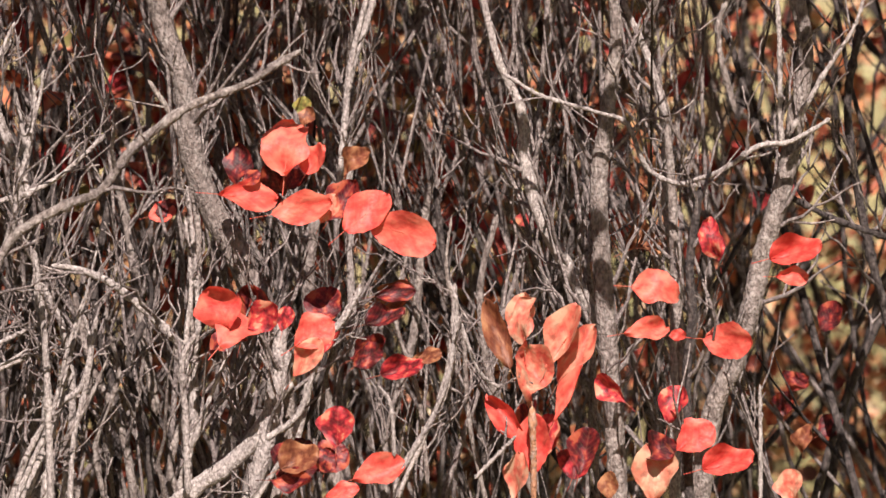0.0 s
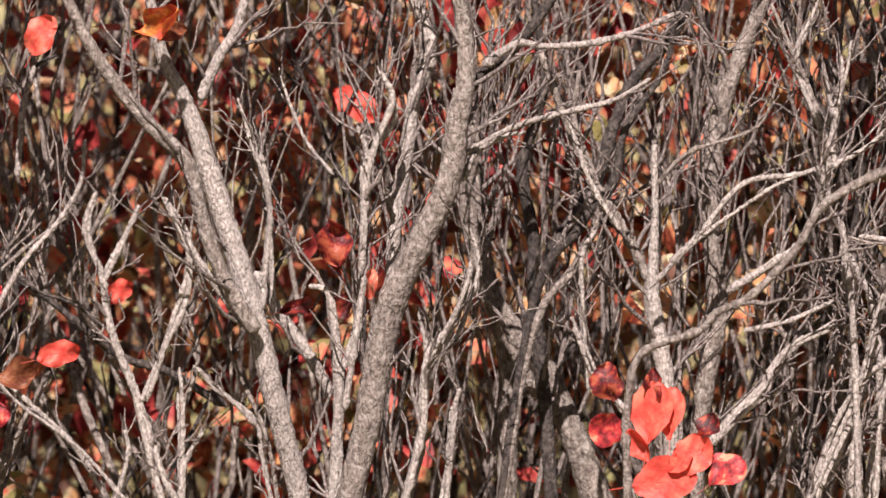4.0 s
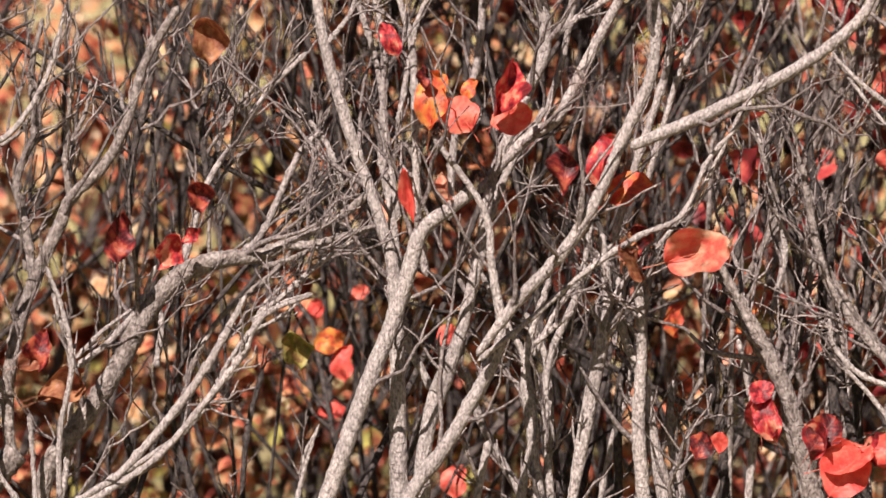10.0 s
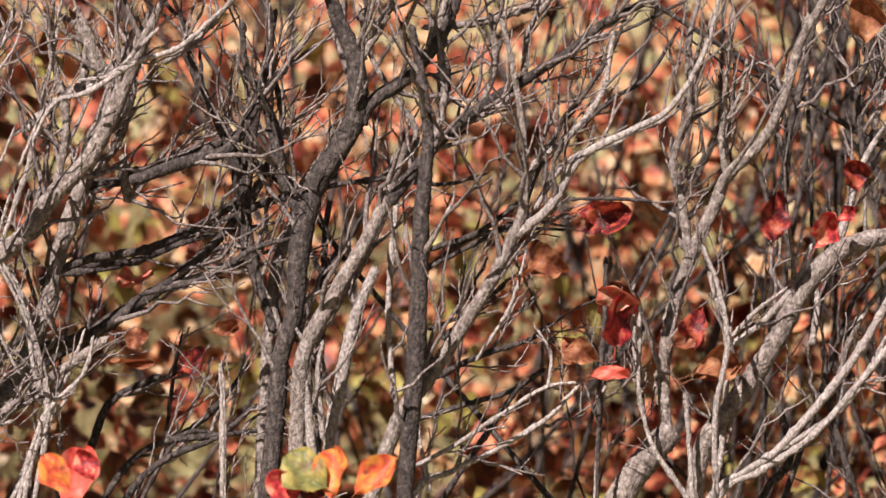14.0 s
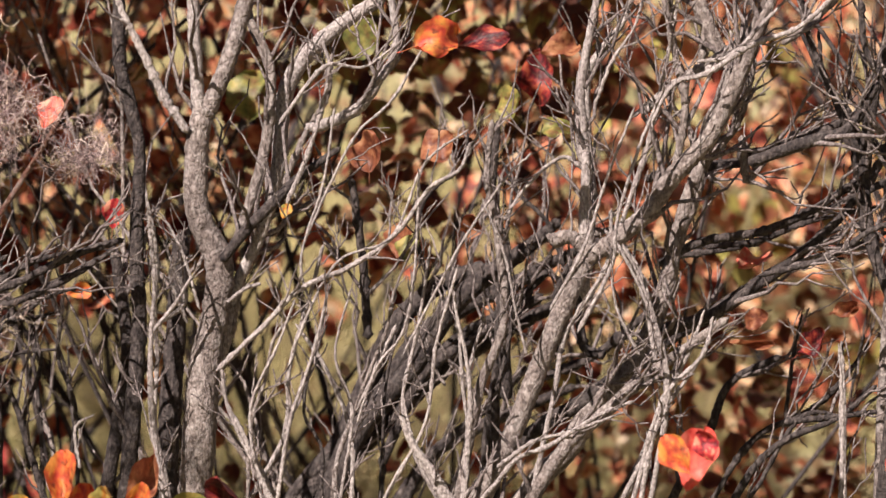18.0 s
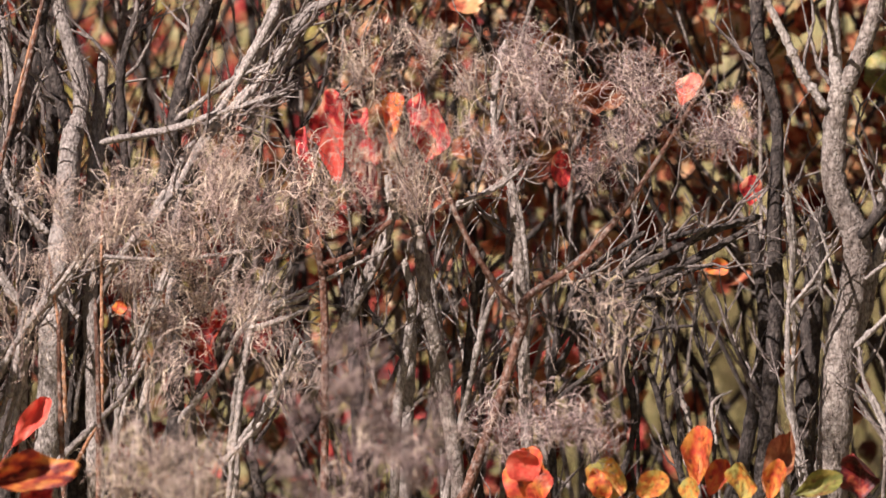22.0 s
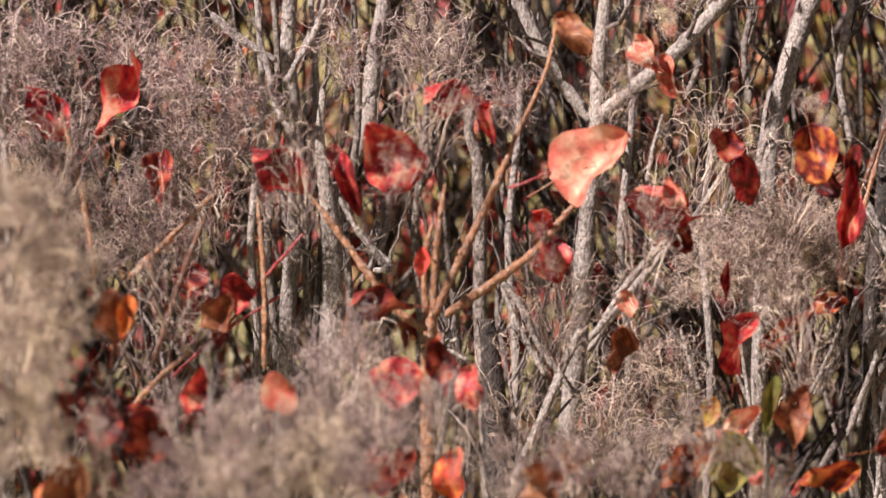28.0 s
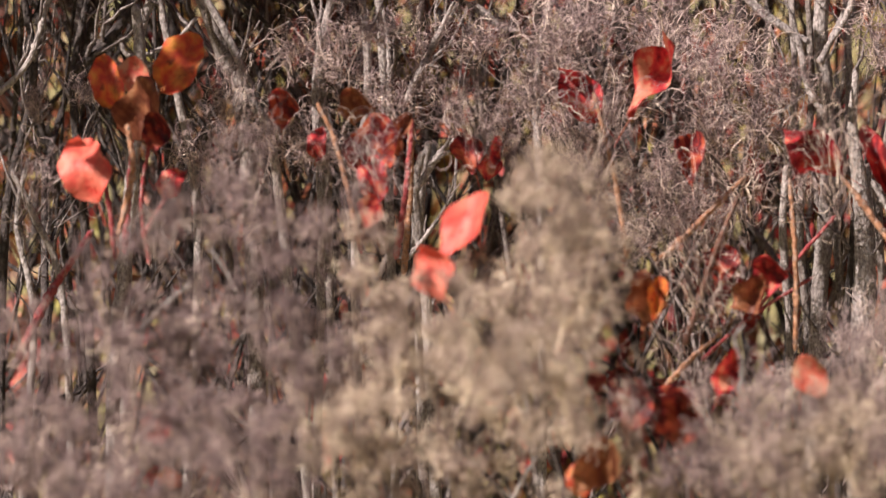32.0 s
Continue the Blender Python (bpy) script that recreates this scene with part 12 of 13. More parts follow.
stem(bush, 4.65, [(26.84, 1.185, 2.1), (26.25, 1.225, 2.1), (25.54, 1.260, 1.6)], RED_SHOOT, twigs=0, length=0.07, root=False, name="branch")
stem(bush, 4.05, [(28.83, 1.176, 1.8), (28.87, 1.203, 1.8), (28.94, 1.226, 1.4)], BARK_PALE, twigs=0, length=0.07, root=False, name="branch")
stem(bush, 3.75, [(28.93, 1.227, 1.3), (28.84, 1.238, 1.3)], BARK_PALE, twigs=0, length=0.07, root=False, name="branch")
stem(bush, 4.05, [(31.19, 1.181, 1.4), (31.24, 1.208, 1.4), (31.30, 1.231, 1.4)], BARK_PALE, twigs=0, length=0.07, root=False, name="branch")
stem(bush, 4.05, [(33.22, 1.234, 1.4), (32.89, 1.256, 1.4), (32.56, 1.274, 1.4)], BARK_PALE, twigs=0, length=0.07, root=False, name="branch")
stem(bush, 4.05, [(32.06, 1.264, 1.4), (32.21, 1.286, 1.4), (32.36, 1.300, 1.4)], BARK_PALE, twigs=0, length=0.07, root=False, name="branch")
stem(bush, 4.05, [(26.40, 1.172, 1.8), (26.38, 1.199, 1.8), (26.45, 1.217, 2.3), (26.33, 1.228, 1.4)], BARK_PALE, twigs=0, length=0.07, root=False, name="branch")
stem(bush, 4.05, [(30.34, 1.242, 1.4), (30.14, 1.251, 1.4), (29.98, 1.269, 1.4)], BARK_PALE, twigs=0, length=0.07, root=False, name="branch")
stem(bush, 5, [(33.84, 1.476, 5.6), (33.38, 1.514, 6.1), (33.05, 1.558, 6.1)], BARK_SHADED, twigs=3, length=0.11, root=False, name="branch")
stem(bush, 5, [(34.80, 1.451, 3.3), (34.34, 1.489, 3.3), (34.07, 1.555, 2.8)], BARK_PALE, twigs=4, length=0.07, root=False, name="branch")
stem(bush, 5, [(33.32, 1.514, 2.8), (33.20, 1.492, 2.8), (32.75, 1.502, 2.2), (32.42, 1.529, 2.2)], BARK_PALE, twigs=2, length=0.07, root=False, name="branch")
plume(bush, 30.84, 1.476, 4.73, 0.43, 4, hue="mauve", lean=15)
plume(bush, 30.21, 1.451, 4.81, 0.41, 5, hue="mauve", lean=-4)
plume(bush, 29.23, 1.501, 4.89, 0.44, 0, hue="mauve", lean=-23)
plume(bush, 27.31, 1.499, 4.97, 0.42, 1, hue="mauve", lean=8)
plume(bush, 28.27, 1.493, 4.77, 0.43, 2, hue="mauve", lean=-11)
plume(bush, 26.70, 1.412, 4.85, 0.41, 3, hue="mauve", lean=20)
plume(bush, 32.12, 1.448, 4.93, 0.39, 4, hue="mauve", lean=1)
plume(bush, 26.68, 1.472, 4.73, 0.40, 5, hue="mauve", lean=-18)
plume(bush, 31.18, 1.400, 4.81, 0.41, 0, hue="mauve", lean=13)
plume(bush, 31.34, 1.494, 4.89, 0.36, 1, hue="mauve", lean=-6)
plume(bush, 29.81, 1.505, 4.97, 0.37, 2, hue="mauve", lean=-25)
plume(bush, 28.67, 1.452, 4.77, 0.41, 3, hue="mauve", lean=6)
plume(bush, 27.92, 1.388, 4.85, 0.36, 4, hue="mauve", lean=-13)
plume(bush, 28.94, 1.414, 4.93, 0.37, 5, hue="mauve", lean=18)
plume(bush, 30.51, 1.507, 4.73, 0.35, 0, hue="mauve", lean=-1)
plume(bush, 31.62, 1.411, 4.81, 0.41, 1, hue="mauve", lean=-20)
plume(bush, 29.57, 1.436, 4.89, 0.36, 2, hue="mauve", lean=11)
plume(bush, 27.16, 1.366, 4.97, 0.37, 3, hue="mauve", lean=-8)
plume(bush, 34.29, 1.443, 4.77, 0.20, 4, hue="mauve", lean=23)
plume(bush, 32.46, 1.398, 4.85, 0.36, 5, hue="mauve", lean=4)
plume(bush, 33.72, 1.457, 4.93, 0.21, 0, hue="mauve", lean=-15)
# plumes of the dim side: the darkened mauve hair paints in their shade
plume(bush, 32.80, 1.318, 3.78, 0.52, 1, hue="mauve_shade", lean=16)
plume(bush, 33.47, 1.251, 3.86, 0.53, 2, hue="mauve_shade", lean=-3)
plume(bush, 34.13, 1.190, 3.94, 0.54, 3, hue="mauve_shade", lean=-22)
plume(bush, 31.97, 1.331, 4.02, 0.47, 4, hue="mauve_shade", lean=9)
plume(bush, 31.54, 1.273, 3.82, 0.49, 5, hue="mauve_shade", lean=-10)
plume(bush, 32.51, 1.248, 3.90, 0.54, 0, hue="mauve_shade", lean=21)
plume(bush, 31.15, 1.307, 3.98, 0.47, 1, hue="mauve_shade", lean=2)
plume(bush, 33.17, 1.192, 3.78, 0.52, 2, hue="mauve_shade", lean=-17)
plume(bush, 34.40, 1.141, 3.86, 0.49, 3, hue="mauve_shade", lean=14)
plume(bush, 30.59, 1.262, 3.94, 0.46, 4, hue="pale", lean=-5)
plume(bush, 32.08, 1.192, 4.02, 0.51, 5, hue="mauve_shade", lean=-24)
plume(bush, 33.64, 1.141, 3.82, 0.53, 0, hue="mauve_shade", lean=7)
plume(bush, 30.93, 1.211, 3.90, 0.46, 1, hue="mauve_shade", lean=-12)
plume(bush, 34.49, 1.242, 3.98, 0.34, 2, hue="mauve_shade", lean=19)
plume(bush, 30.29, 1.221, 3.78, 0.40, 3, hue="pale", lean=0)
plume(bush, 28.65, 1.310, 3.79, 0.42, 4, hue="pale", lean=-19)
plume(bush, 28.25, 1.340, 3.88, 0.27, 5, hue="pale", lean=12)
plume(bush, 28.99, 1.268, 3.96, 0.47, 0, hue="pale", lean=-7)
plume(bush, 30.17, 1.188, 4.05, 0.60, 1, hue="pale", lean=24)
plume(bush, 31.20, 1.161, 3.83, 0.53, 2, hue="pale", lean=5)
plume(bush, 28.35, 1.250, 3.92, 0.39, 3, hue="pale", lean=-14)
plume(bush, 28.08, 1.297, 4.01, 0.24, 4, hue="pale", lean=17)
plume(bush, 29.67, 1.152, 3.79, 0.56, 5, hue="pale", lean=-2)
plume(bush, 30.58, 1.124, 3.88, 0.53, 0, hue="pale", lean=-21)
plume(bush, 28.91, 1.143, 3.96, 0.55, 1, hue="pale", lean=10)
plume(bush, 28.26, 1.157, 4.05, 0.36, 2, hue="pale", lean=-9)
plume(bush, 25.34, 1.139, 3.83, 0.42, 3, hue="pale", lean=22)
plume(bush, 26.88, 1.111, 3.92, 0.34, 4, hue="mauve_shade", lean=3)
plume(bush, 25.73, 1.101, 4.01, 0.48, 5, hue="pale", lean=-16)
plume(bush, 28.44, 1.353, 3.79, 0.15, 0, hue="pale", lean=15)
plume(bush, 28.70, 1.358, 3.83, 0.17, 5, hue="pale", lean=20)
plume(bush, 28.96, 1.338, 3.92, 0.18, 0, hue="pale", lean=1)
plume(bush, 29.43, 1.281, 4.01, 0.20, 1, hue="pale", lean=-18)
plume(bush, 30.34, 1.243, 3.96, 0.20, 4, hue="pale", lean=-25)
plume(bush, 30.79, 1.225, 4.05, 0.22, 5, hue="pale", lean=6)
plume(bush, 29.77, 1.218, 3.83, 0.21, 0, hue="pale", lean=-13)
plume(bush, 25.58, 1.166, 3.92, 0.20, 1, hue="mauve_shade", lean=18)
plume(bush, 25.07, 1.158, 4.01, 0.22, 2, hue="pale", lean=-1)
plume(bush, 25.97, 1.154, 3.79, 0.19, 3, hue="mauve_shade", lean=-20)
plume(bush, 26.61, 1.134, 3.88, 0.21, 4, hue="pale", lean=11)
plume(bush, 27.26, 1.114, 3.96, 0.20, 5, hue="mauve_shade", lean=-8)
plume(bush, 24.97, 1.102, 4.05, 0.28, 0, hue="pale", lean=23)
plume(bush, 31.44, 1.213, 3.83, 0.19, 1, hue="pale", lean=4)
plume(bush, 29.33, 1.225, 3.48, 0.55, 2, hue="pale", lean=-15)
plume(bush, 28.56, 1.214, 3.56, 0.49, 3, hue="pale", lean=16)
plume(bush, 26.23, 1.144, 3.64, 0.46, 4, lean=-3)
plume(bush, 29.89, 1.246, 3.72, 0.36, 5, hue="pale", lean=-22)
plume(bush, 30.81, 1.188, 3.52, 0.37, 0, hue="pale", lean=9)
plume(bush, 29.15, 1.190, 3.60, 0.34, 1, hue="pale", lean=-10)
plume(bush, 32.05, 1.144, 3.58, 0.49, 2, hue="mauve_shade", lean=21)
plume(bush, 32.88, 1.134, 3.66, 0.47, 3, hue="mauve_shade", lean=2)
plume(bush, 31.57, 1.207, 3.74, 0.36, 4, hue="mauve_shade", lean=-17)
plume(bush, 34.02, 1.129, 3.82, 0.53, 5, hue="mauve_shade", lean=14)
plume(bush, 33.32, 1.145, 3.62, 0.46, 0, hue="mauve_shade", lean=-5)
plume(bush, 34.52, 1.156, 3.70, 0.43, 1, hue="mauve_shade", lean=-24)
plume(bush, 32.54, 1.166, 3.78, 0.44, 2, hue="mauve_shade", lean=7)
plume(bush, 31.59, 1.163, 3.58, 0.38, 3, hue="mauve_shade", lean=-12)
plume(bush, 32.49, 1.154, 3.66, 0.35, 4, hue="mauve_shade", lean=19)
wisp(bush, 32.01, 1.387, 4.35, 0.46, 3, hue="mauve", lean=0)
wisp(bush, 30.61, 1.385, 4.40, 0.46, 0, hue="mauve", lean=-19)
wisp(bush, 29.25, 1.423, 4.45, 0.47, 1, hue="mauve", lean=12)
wisp(bush, 27.98, 1.402, 4.50, 0.47, 2, hue="mauve", lean=-7)
wisp(bush, 26.86, 1.319, 4.55, 0.48, 3, hue="mauve", lean=24)
wisp(bush, 34.31, 1.376, 4.60, 0.42, 0, hue="mauve", lean=5)
wisp(bush, 27.21, 1.227, 4.65, 0.45, 1, hue="mauve", lean=-14)
leaf(bush, "coral", 29.45, 1.313, 4, 0.061, 0.67, 40, -18, -6, 0)
leaf(bush, "coral", 29.78, 1.275, 3.98, 0.047, 0.88, -17, -18, -19, 2)
stem(bush, 4.95, [(33.34, 1.271, 7.6), (33.25, 1.337, 8.2), (33.19, 1.392, 7.6), (33.16, 1.436, 6.5), (33.08, 1.491, 6.5), (33.12, 1.541, 5.3)], BARK_PALE, twigs=2, length=0.05)
stem(bush, 4.95, [(31.82, 1.444, 5.0), (31.90, 1.467, 4.7), (32.11, 1.511, 4.4), (32.36, 1.550, 3.8)], BARK_PALE, twigs=2, length=0.05)
stem(bush, 4.95, [(30.14, 1.283, 2.4), (29.81, 1.318, 2.4), (29.55, 1.351, 1.5)], BARK_PALE, twigs=2, length=0.04, root=False, name="branch")
stem(bush, 4.95, [(29.86, 1.376, 2.6), (29.47, 1.397, 1.5)], BARK_PALE, twigs=1, length=0.03, root=False, name="branch")
stem(bush, 5, [(29.98, 1.296, 5.9), (30.02, 1.352, 5.3), (29.92, 1.391, 3.9)], BARK_PALE, twigs=3, length=0.05)
stem(bush, 4.95, [(29.99, 1.457, 3.2), (29.69, 1.506, 2.9), (29.52, 1.536, 2.4)], BARK_PALE, twigs=3, length=0.05, root=False, name="branch")
stem(bush, 4.95, [(28.79, 1.504, 2.6), (28.98, 1.510, 2.9), (29.26, 1.532, 2.4)], BARK_PALE, twigs=2, length=0.04, root=False, name="branch")
stem(bush, 5, [(30.29, 1.423, 3.3), (30.27, 1.487, 2.7), (30.32, 1.532, 1.8)], BARK_PALE, twigs=2, length=0.05, root=False, name="branch")
stem(bush, 5.05, [(31.03, 1.423, 4.5), (31.04, 1.479, 4.2), (31.06, 1.519, 3.3)], twigs=2, length=0.05)
leaf(bush, "orange", 33.45, 1.453, 4.6, 0.051, 0.69, -10, -12, 0, 4)
leaf(bush, "pink", 33.15, 1.459, 4.62, 0.034, 1.00, 10, -12, 0, 2)
leaf(bush, "orange", 32.63, 1.469, 4.6, 0.061, 0.79, 36, -12, 0, 4)
leaf(bush, "brown", 33.04, 1.428, 4.58, 0.059, 0.87, 10, -12, 0, 8)
leaf(bush, "coral", 33.71, 1.373, 4.4, 0.061, 0.88, -15, -12, 0, 4)
leaf(bush, "dark", 32.91, 1.401, 4.5, 0.035, 0.78, 0, -12, 0, 5)
leaf(bush, "dark", 30.43, 1.387, 4.5, 0.059, 0.95, 10, -12, 0, 8)
leaf(bush, "red", 30.47, 1.358, 4.48, 0.040, 0.83, 0, -12, 0, 4)
leaf(bush, "red", 30.51, 1.329, 4.3, 0.032, 0.76, 20, -12, 0, 2)
leaf(bush, "brown", 30.13, 1.398, 4.52, 0.039, 0.51, 10, -12, 0, 10)
leaf(bush, "brown", 30.67, 1.423, 4.55, 0.034, 0.93, 0, -12, 0, 5)
leaf(bush, "dark", 29.37, 1.384, 4.7, 0.045, 0.87, -10, -12, 0, 9)
leaf(bush, "red", 29.16, 1.377, 4.68, 0.043, 0.68, 10, -12, 0, 9)
leaf(bush, "red", 28.11, 1.433, 4.7, 0.062, 0.85, -36, -12, 0, 9)
leaf(bush, "dark", 31.51, 1.426, 4.6, 0.039, 0.81, 0, -12, 0, 5)
leaf(bush, "red", 31.10, 1.392, 4.6, 0.029, 0.77, 10, -12, 0, 4)
leaf(bush, "red", 32.77, 1.358, 4.5, 0.030, 0.91, 30, -12, 0, 4)
leaf(bush, "coral", 33.00, 1.167, 3.8, 0.025, 1.01, 0, -12, 0, 0)
leaf(bush, "orange", 32.86, 1.129, 3.8, 0.019, 1.06, 0, -12, 0, 2)
leaf(bush, "brown", 28.10, 1.119, 4, 0.049, 0.79, 30, -12, 0, 5)
leaf(bush, "orange", 28.20, 1.110, 4.02, 0.031, 1.02, 0, -12, 0, 4)
plume(bush, 28.40, 1.362, 3.75, 0.15, 0, hue="pale", lean=-25)
plume(bush, 27.73, 1.352, 3.81, 0.10, 1, hue="pale", lean=12)
plume(bush, 28.08, 1.348, 3.87, 0.15, 2, hue="pale", lean=-1)
plume(bush, 28.72, 1.343, 3.93, 0.16, 3, hue="pale", lean=-14)
plume(bush, 27.64, 1.302, 3.99, 0.12, 4, hue="pale", lean=23)
plume(bush, 27.47, 1.310, 3.75, 0.08, 5, hue="pale", lean=10)
plume(bush, 28.16, 1.307, 3.81, 0.20, 0, hue="pale", lean=-3)
plume(bush, 27.86, 1.274, 3.87, 0.14, 1, hue="pale", lean=-16)
plume(bush, 27.77, 1.243, 3.93, 0.12, 2, hue="pale", lean=21)
plume(bush, 28.02, 1.213, 3.99, 0.16, 3, hue="pale", lean=8)
plume(bush, 28.28, 1.186, 3.75, 0.18, 4, hue="pale", lean=-5)
plume(bush, 27.56, 1.212, 3.81, 0.08, 5, hue="pale", lean=-18)
plume(bush, 28.37, 1.260, 3.87, 0.20, 0, hue="pale", lean=19)
plume(bush, 28.84, 1.352, 3.93, 0.10, 1, hue="pale", lean=6)
plume(bush, 27.38, 1.350, 3.99, 0.06, 2, hue="pale", lean=-7)
plume(bush, 28.52, 1.370, 3.75, 0.08, 3, hue="pale", lean=-20)
plume(bush, 29.08, 1.236, 3.81, 0.20, 4, hue="pale", lean=17)
plume(bush, 27.70, 1.181, 3.87, 0.10, 5, hue="pale", lean=4)
stem(bush, 4.2, [(28.92, 1.096, 2.4), (28.73, 1.121, 2.4), (28.82, 1.171, 2.1), (28.86, 1.226, 1.1)], BARK_PALE, twigs=1, length=0.03)

# ---- the crowd behind: thicket, low bushes and grass ----
grass(-36, 36, 5.5, 11, 30000, 3)
grass(3, 13, 6.5, 9.5, 14000, 4)
bare_bushes(-33, -25, 5.15, 6.0, 150, 41, TWIG, thick=(1.4, 3.6), twigs=6, length=0.2, lean=0.24, spread=0.38)
bare_bushes(-25, -19, 5.15, 6.0, 75, 143, TWIG, thick=(1.4, 3.6), twigs=6, length=0.2, lean=0.24, spread=0.38)
bare_bushes(-37, -33, 5.2, 6.2, 16, 141, BARK_SHADED, twigs=8, label="leafless bush of thin crooked twigs, shade put into its bark colour")
bare_bushes(-33, -19, 5.25, 6.3, 46, 40, BARK_SHADED, thick=(1.5, 4.5), twigs=6, length=0.18, spread=0.4, label="leafless bush of thin crooked twigs, shade put into its bark colour")
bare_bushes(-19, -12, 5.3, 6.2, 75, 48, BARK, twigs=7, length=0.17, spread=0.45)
bare_bushes(-12, -4, 5.3, 6.4, 70, 47, BARK_SHADED, thick=(1.5, 4.5), length=0.14, lean=0.45, wig=0.05, label="leafless bush of thin crooked twigs, shade put into its bark colour")
bare_bushes(-4, 9, 5.3, 6.4, 27, 42, BARK_SHADED, thick=(1.5, 4), twigs=9, length=0.15, lean=0.5, wig=0.05, label="leafless bush of thin crooked twigs, shade put into its bark colour")
bare_bushes(9.5, 17, 5.25, 6.3, 30, 43, BARK, twigs=9, lean=0.35, wig=0.05)
bare_bushes(17, 32.3, 5.25, 6.3, 84, 144, TWIG, twigs=9, lean=0.35, wig=0.05)
bare_bushes(9.5, 17, 5.3, 6.4, 18, 145, BARK_SHADED, thick=(1.5, 4.5), twigs=9, lean=0.4, wig=0.05, label="leafless bush of thin crooked twigs, shade put into its bark colour")
bare_bushes(17, 37, 5.3, 6.4, 80, 49, BARK_SHADED, thick=(1.5, 4.5), twigs=9, lean=0.4, wig=0.05, label="leafless bush of thin crooked twigs, shade put into its bark colour")
# the deep stems take the near-black bark, which paints in their shade
thicket(-37, -4, 6.2, 7.6, 240, 44, BARK_SHADED, thick=(2.5, 7), twigs=7, length=0.2, lean=0.3, label="bare stems deeper in the thicket, shade put into their colour")
thicket(-4, 9.5, 6.8, 8.6, 44, 45, BARK_SHADED, thick=(2, 6), twigs=6, length=0.2, lean=0.4, label="bare stems deeper in the thicket, shade put into their colour")
thicket(10, 37, 6.2, 7.6, 200, 46, BARK_SHADED, thick=(2.5, 7), twigs=6, length=0.2, lean=0.3, label="bare stems deeper in the thicket, shade put into their colour")
foliage(-37, -20, 6.2, 8.5, 0.1, 1.1, 7500, 51, LITTER, size=(0.025, 0.045))
foliage(-21, -4, 6.0, 8.5, 0.1, 1.1, 8500, 55, LITTER, size=(0.025, 0.048))
foliage(-4.5, 5.5, 6.4, 9.5, 0.0, 0.75, 4600, 52, LITTER, size=(0.03, 0.058))
foliage(4, 13, 6.3, 8, 0.45, 1.2, 1300, 54, LITTER, size=(0.025, 0.045))
foliage(4.2, 8.4, 5.7, 6.4, 1.36, 1.7, 230, 56, LITTER_BROWN, size=(0.03, 0.055), level=True, label="dull brown and olive leaves hanging in the shade")
foliage(12, 37, 5.9, 9, 0.1, 0.9, 7000, 53, LITTER_RED, size=(0.025, 0.048))
foliage(12, 37, 7.0, 10, 0.0, 0.6, 4000, 57, LITTER_BROWN, size=(0.03, 0.06))
# dull leaves mixed in as stand-ins for shaded gaps between the bright ones
foliage(-9, 4.5, 6.1, 7.4, 0.15, 0.9, 900, 67, LITTER_BROWN, size=(0.03, 0.055), clump=0.12)
foliage(-16, -6, 6.2, 7.8, 0.2, 1.0, 1500, 68, LITTER, size=(0.028, 0.05), clump=0.12)
bare_bushes(30, 37, 5.3, 6.3, 70, 50, BARK_SHADED, thick=(1.5, 5), twigs=10, lean=0.45, wig=0.05, label="leafless bush of thin crooked twigs, shade put into its bark colour")
foliage(30, 38, 6.0, 7.5, 0.3, 1.2, 900, 71, LITTER_BROWN, size=(0.03, 0.06), clump=0.12)
# crowns over the bare stems: unseen leaves, added to shade what stands behind
foliage(33, 39, 5.25, 5.8, 1.78, 2.15, 400, 72, LITTER_RED, size=(0.035, 0.06), level=True, label="unseen red leaves added above the thicket to cast shade")
foliage(-37, -25, 5.15, 5.5, 1.78, 2.15, 380, 73, LITTER_RED, size=(0.035, 0.06), level=True, label="unseen red leaves added above the thicket to cast shade")
foliage(5.5, 12, 5.3, 5.6, 1.78, 2.15, 330, 74, LITTER, size=(0.035, 0.06), level=True, label="unseen orange leaves added above the thicket to cast shade")
foliage(10.5, 15, 5.45, 6.1, 1.76, 2.15, 900, 69, LITTER, size=(0.035, 0.06), level=True, label="unseen orange leaves added above the thicket to cast shade")
foliage(-38, -26, 5.35, 6.4, 1.74, 2.25, 1100, 61, LITTER_RED, size=(0.035, 0.06), level=True, label="unseen red leaves added above the thicket to cast shade")
foliage(-18, -12, 5.35, 6.4, 1.74, 2.25, 500, 87, LITTER_RED, size=(0.035, 0.06), level=True, label="unseen red leaves added above the thicket to cast shade")
foliage(-9, -5, 5.5, 6.5, 1.75, 2.2, 420, 62, LITTER, size=(0.035, 0.06), level=True, label="unseen orange leaves added above the thicket to cast shade")
foliage(-2, 2, 5.6, 6.6, 1.75, 2.2, 550, 90, LITTER, size=(0.035, 0.06), level=True, label="unseen orange leaves added above the thicket to cast shade")
foliage(9.5, 15, 5.4, 6.2, 1.74, 2.2, 800, 63, LITTER, size=(0.035, 0.06), level=True, label="unseen orange leaves added above the thicket to cast shade")
foliage(12, 38, 5.35, 6.4, 1.72, 2.25, 4200, 64, LITTER_RED, size=(0.035, 0.06), level=True, label="unseen red leaves added above the thicket to cast shade")
foliage(37.5, 42, 4.0, 4.8, 1.78, 2.2, 420, 65, LITTER_RED, size=(0.035, 0.06), level=True, label="unseen red leaves added above the thicket to cast shade")
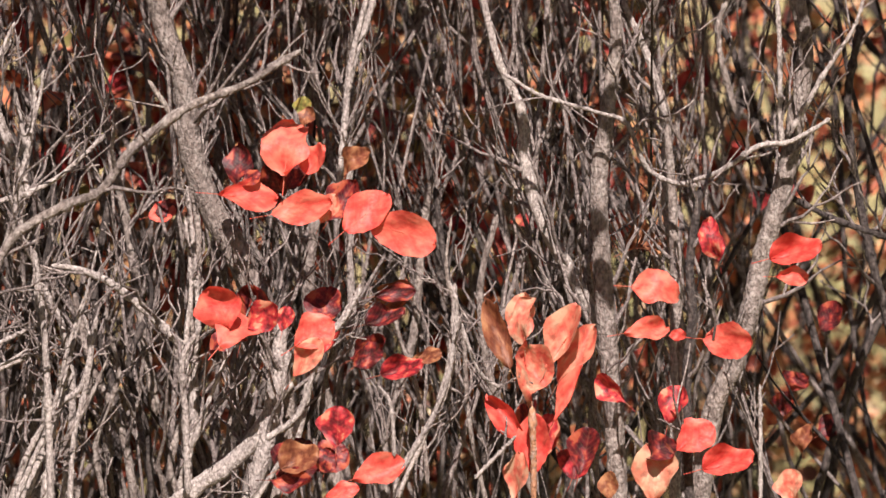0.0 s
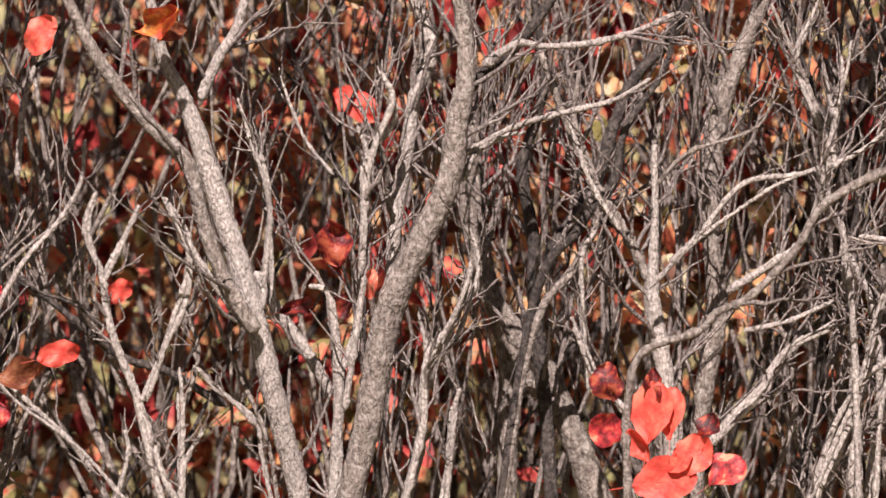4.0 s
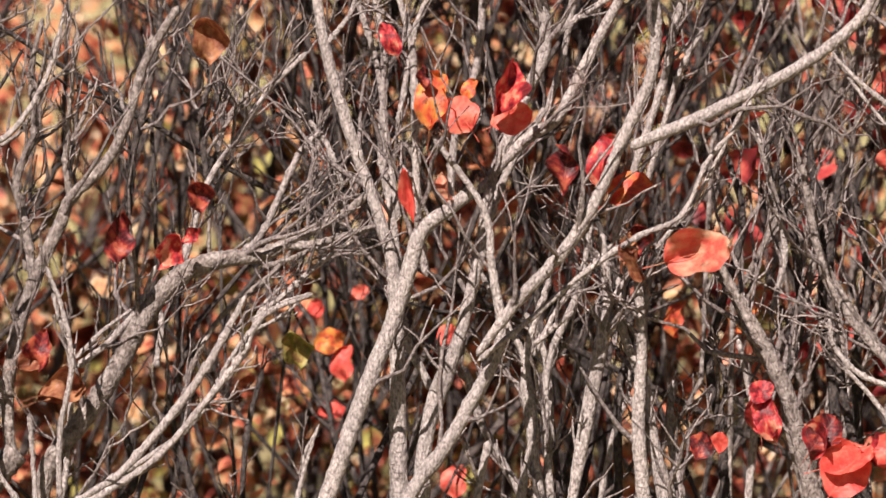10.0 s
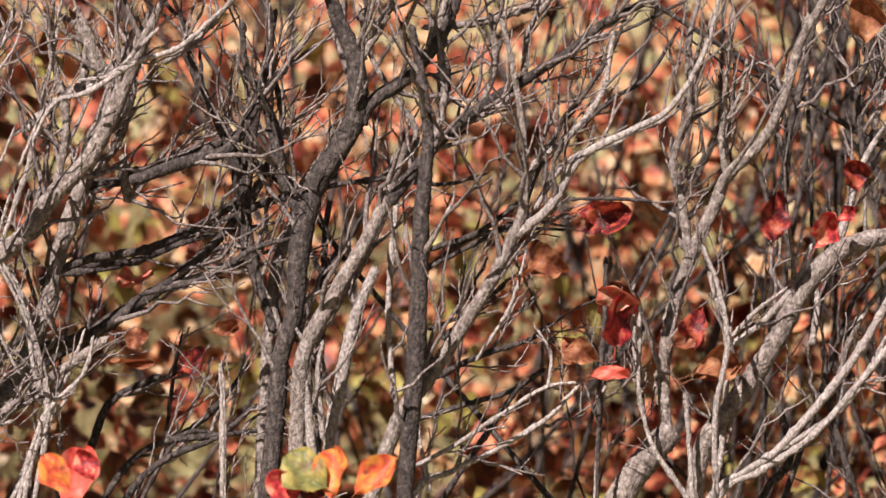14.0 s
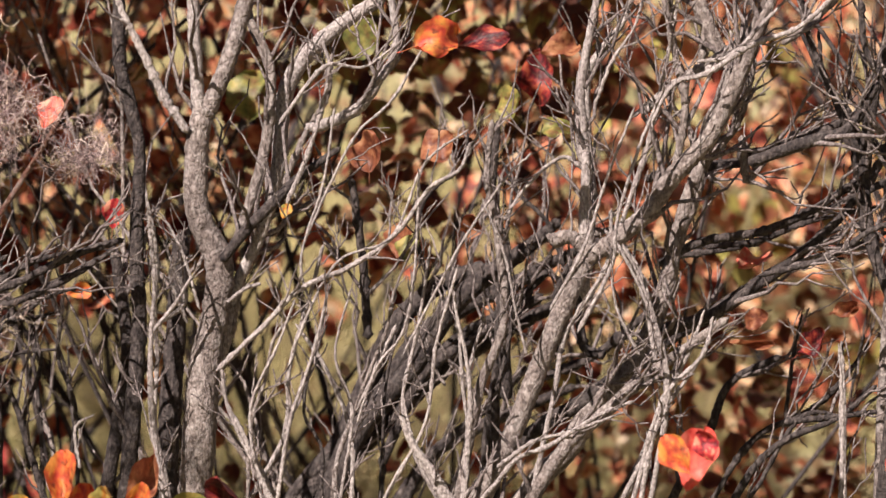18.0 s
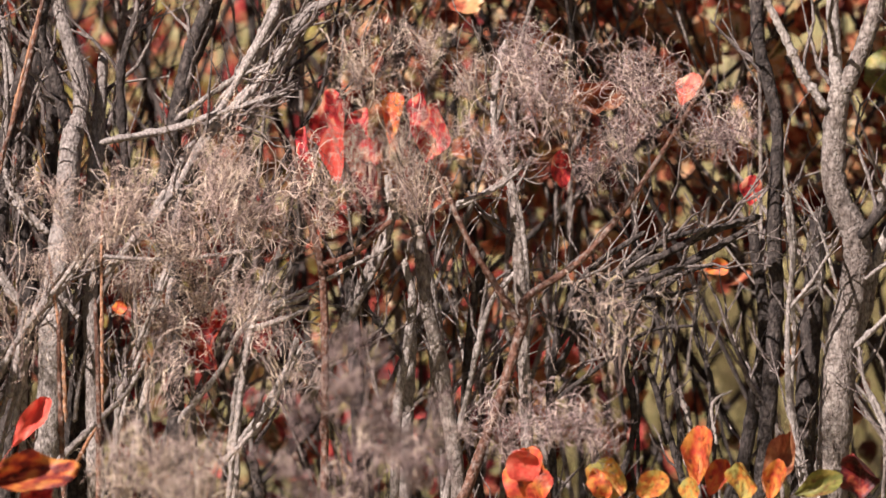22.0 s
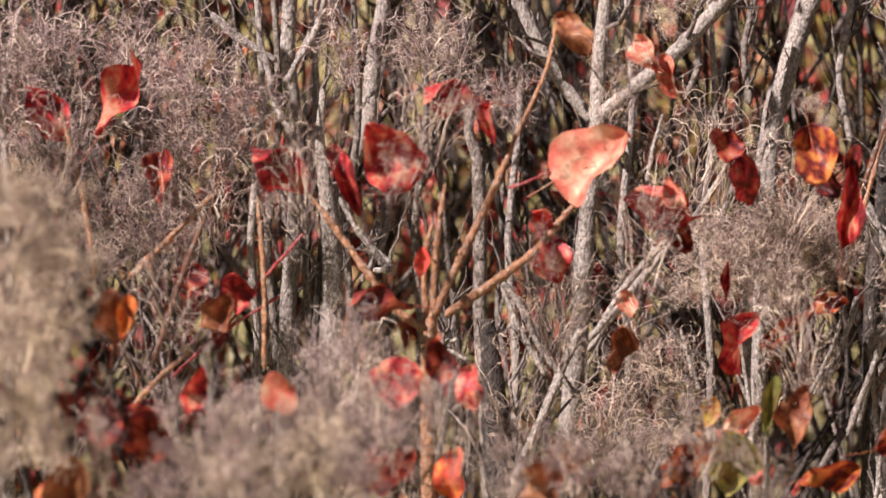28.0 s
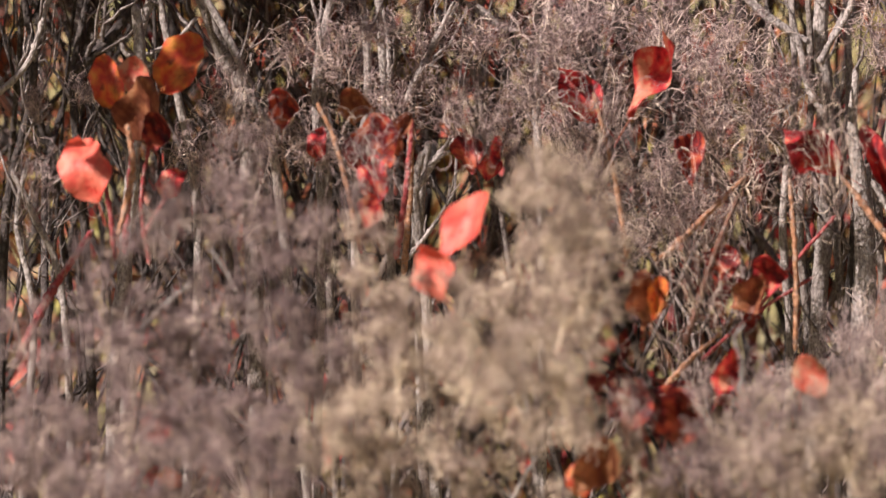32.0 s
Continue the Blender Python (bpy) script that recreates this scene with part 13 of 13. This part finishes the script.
# leaves in view, among and behind the stems
foliage(-33, -20, 5.55, 6.3, 1.25, 1.75, 650, 58, LITTER_RED, size=(0.03, 0.052), clump=0.1, level=True, label="red and orange leaves deep in the thicket")
foliage(-21, -11, 5.55, 6.3, 1.0, 1.75, 700, 59, LITTER_RED, size=(0.03, 0.052), clump=0.1, level=True, label="red and orange leaves deep in the thicket")
foliage(7, 14, 5.9, 7.2, 1.3, 1.8, 900, 66, LITTER, size=(0.03, 0.05), clump=0.1, level=True, label="orange autumn leaves behind the bare trunks")
# nearer unseen leaves, added to shade the stems below in patches
foliage(-38, -25, 4.7, 5.4, 1.69, 2.05, 800, 81, LITTER_RED, size=(0.035, 0.06), clump=0.09, level=True, label="unseen red leaves added above the thicket to cast shade")
foliage(-19, -11, 4.7, 5.4, 1.69, 2.05, 480, 82, LITTER_RED, size=(0.035, 0.06), clump=0.09, level=True, label="unseen red leaves added above the thicket to cast shade")
foliage(-1, 7, 4.8, 5.6, 1.68, 2.05, 330, 83, LITTER, size=(0.035, 0.06), clump=0.09, level=True, label="unseen orange leaves added above the thicket to cast shade")
foliage(6.5, 11, 5.6, 6.6, 1.78, 2.2, 300, 92, LITTER, size=(0.035, 0.06), clump=0.09, level=True, label="unseen orange leaves added above the thicket to cast shade")
foliage(-9.5, -6, 4.8, 5.6, 1.69, 2.05, 130, 91, LITTER, size=(0.035, 0.06), clump=0.09, level=True, label="unseen orange leaves added above the thicket to cast shade")
foliage(16.5, 22, 4.95, 5.4, 1.7, 2.05, 330, 84, LITTER, size=(0.035, 0.06), clump=0.09, level=True, label="unseen orange leaves added above the thicket to cast shade")
foliage(22, 38, 4.8, 5.5, 1.7, 2.05, 700, 85, LITTER_RED, size=(0.035, 0.06), clump=0.09, level=True, label="unseen red leaves added above the thicket to cast shade")
# leaves in view between the stems
foliage(-33, -17, 5.7, 6.8, 1.0, 1.65, 1500, 86, LITTER, size=(0.03, 0.05), clump=0.08, level=True, label="pink and orange leaves between the bare stems")
foliage(-25, -18, 5.5, 6.2, 1.2, 1.7, 420, 88, LITTER, size=(0.035, 0.055), clump=0.07, level=True, label="pink and orange leaves between the bare stems")
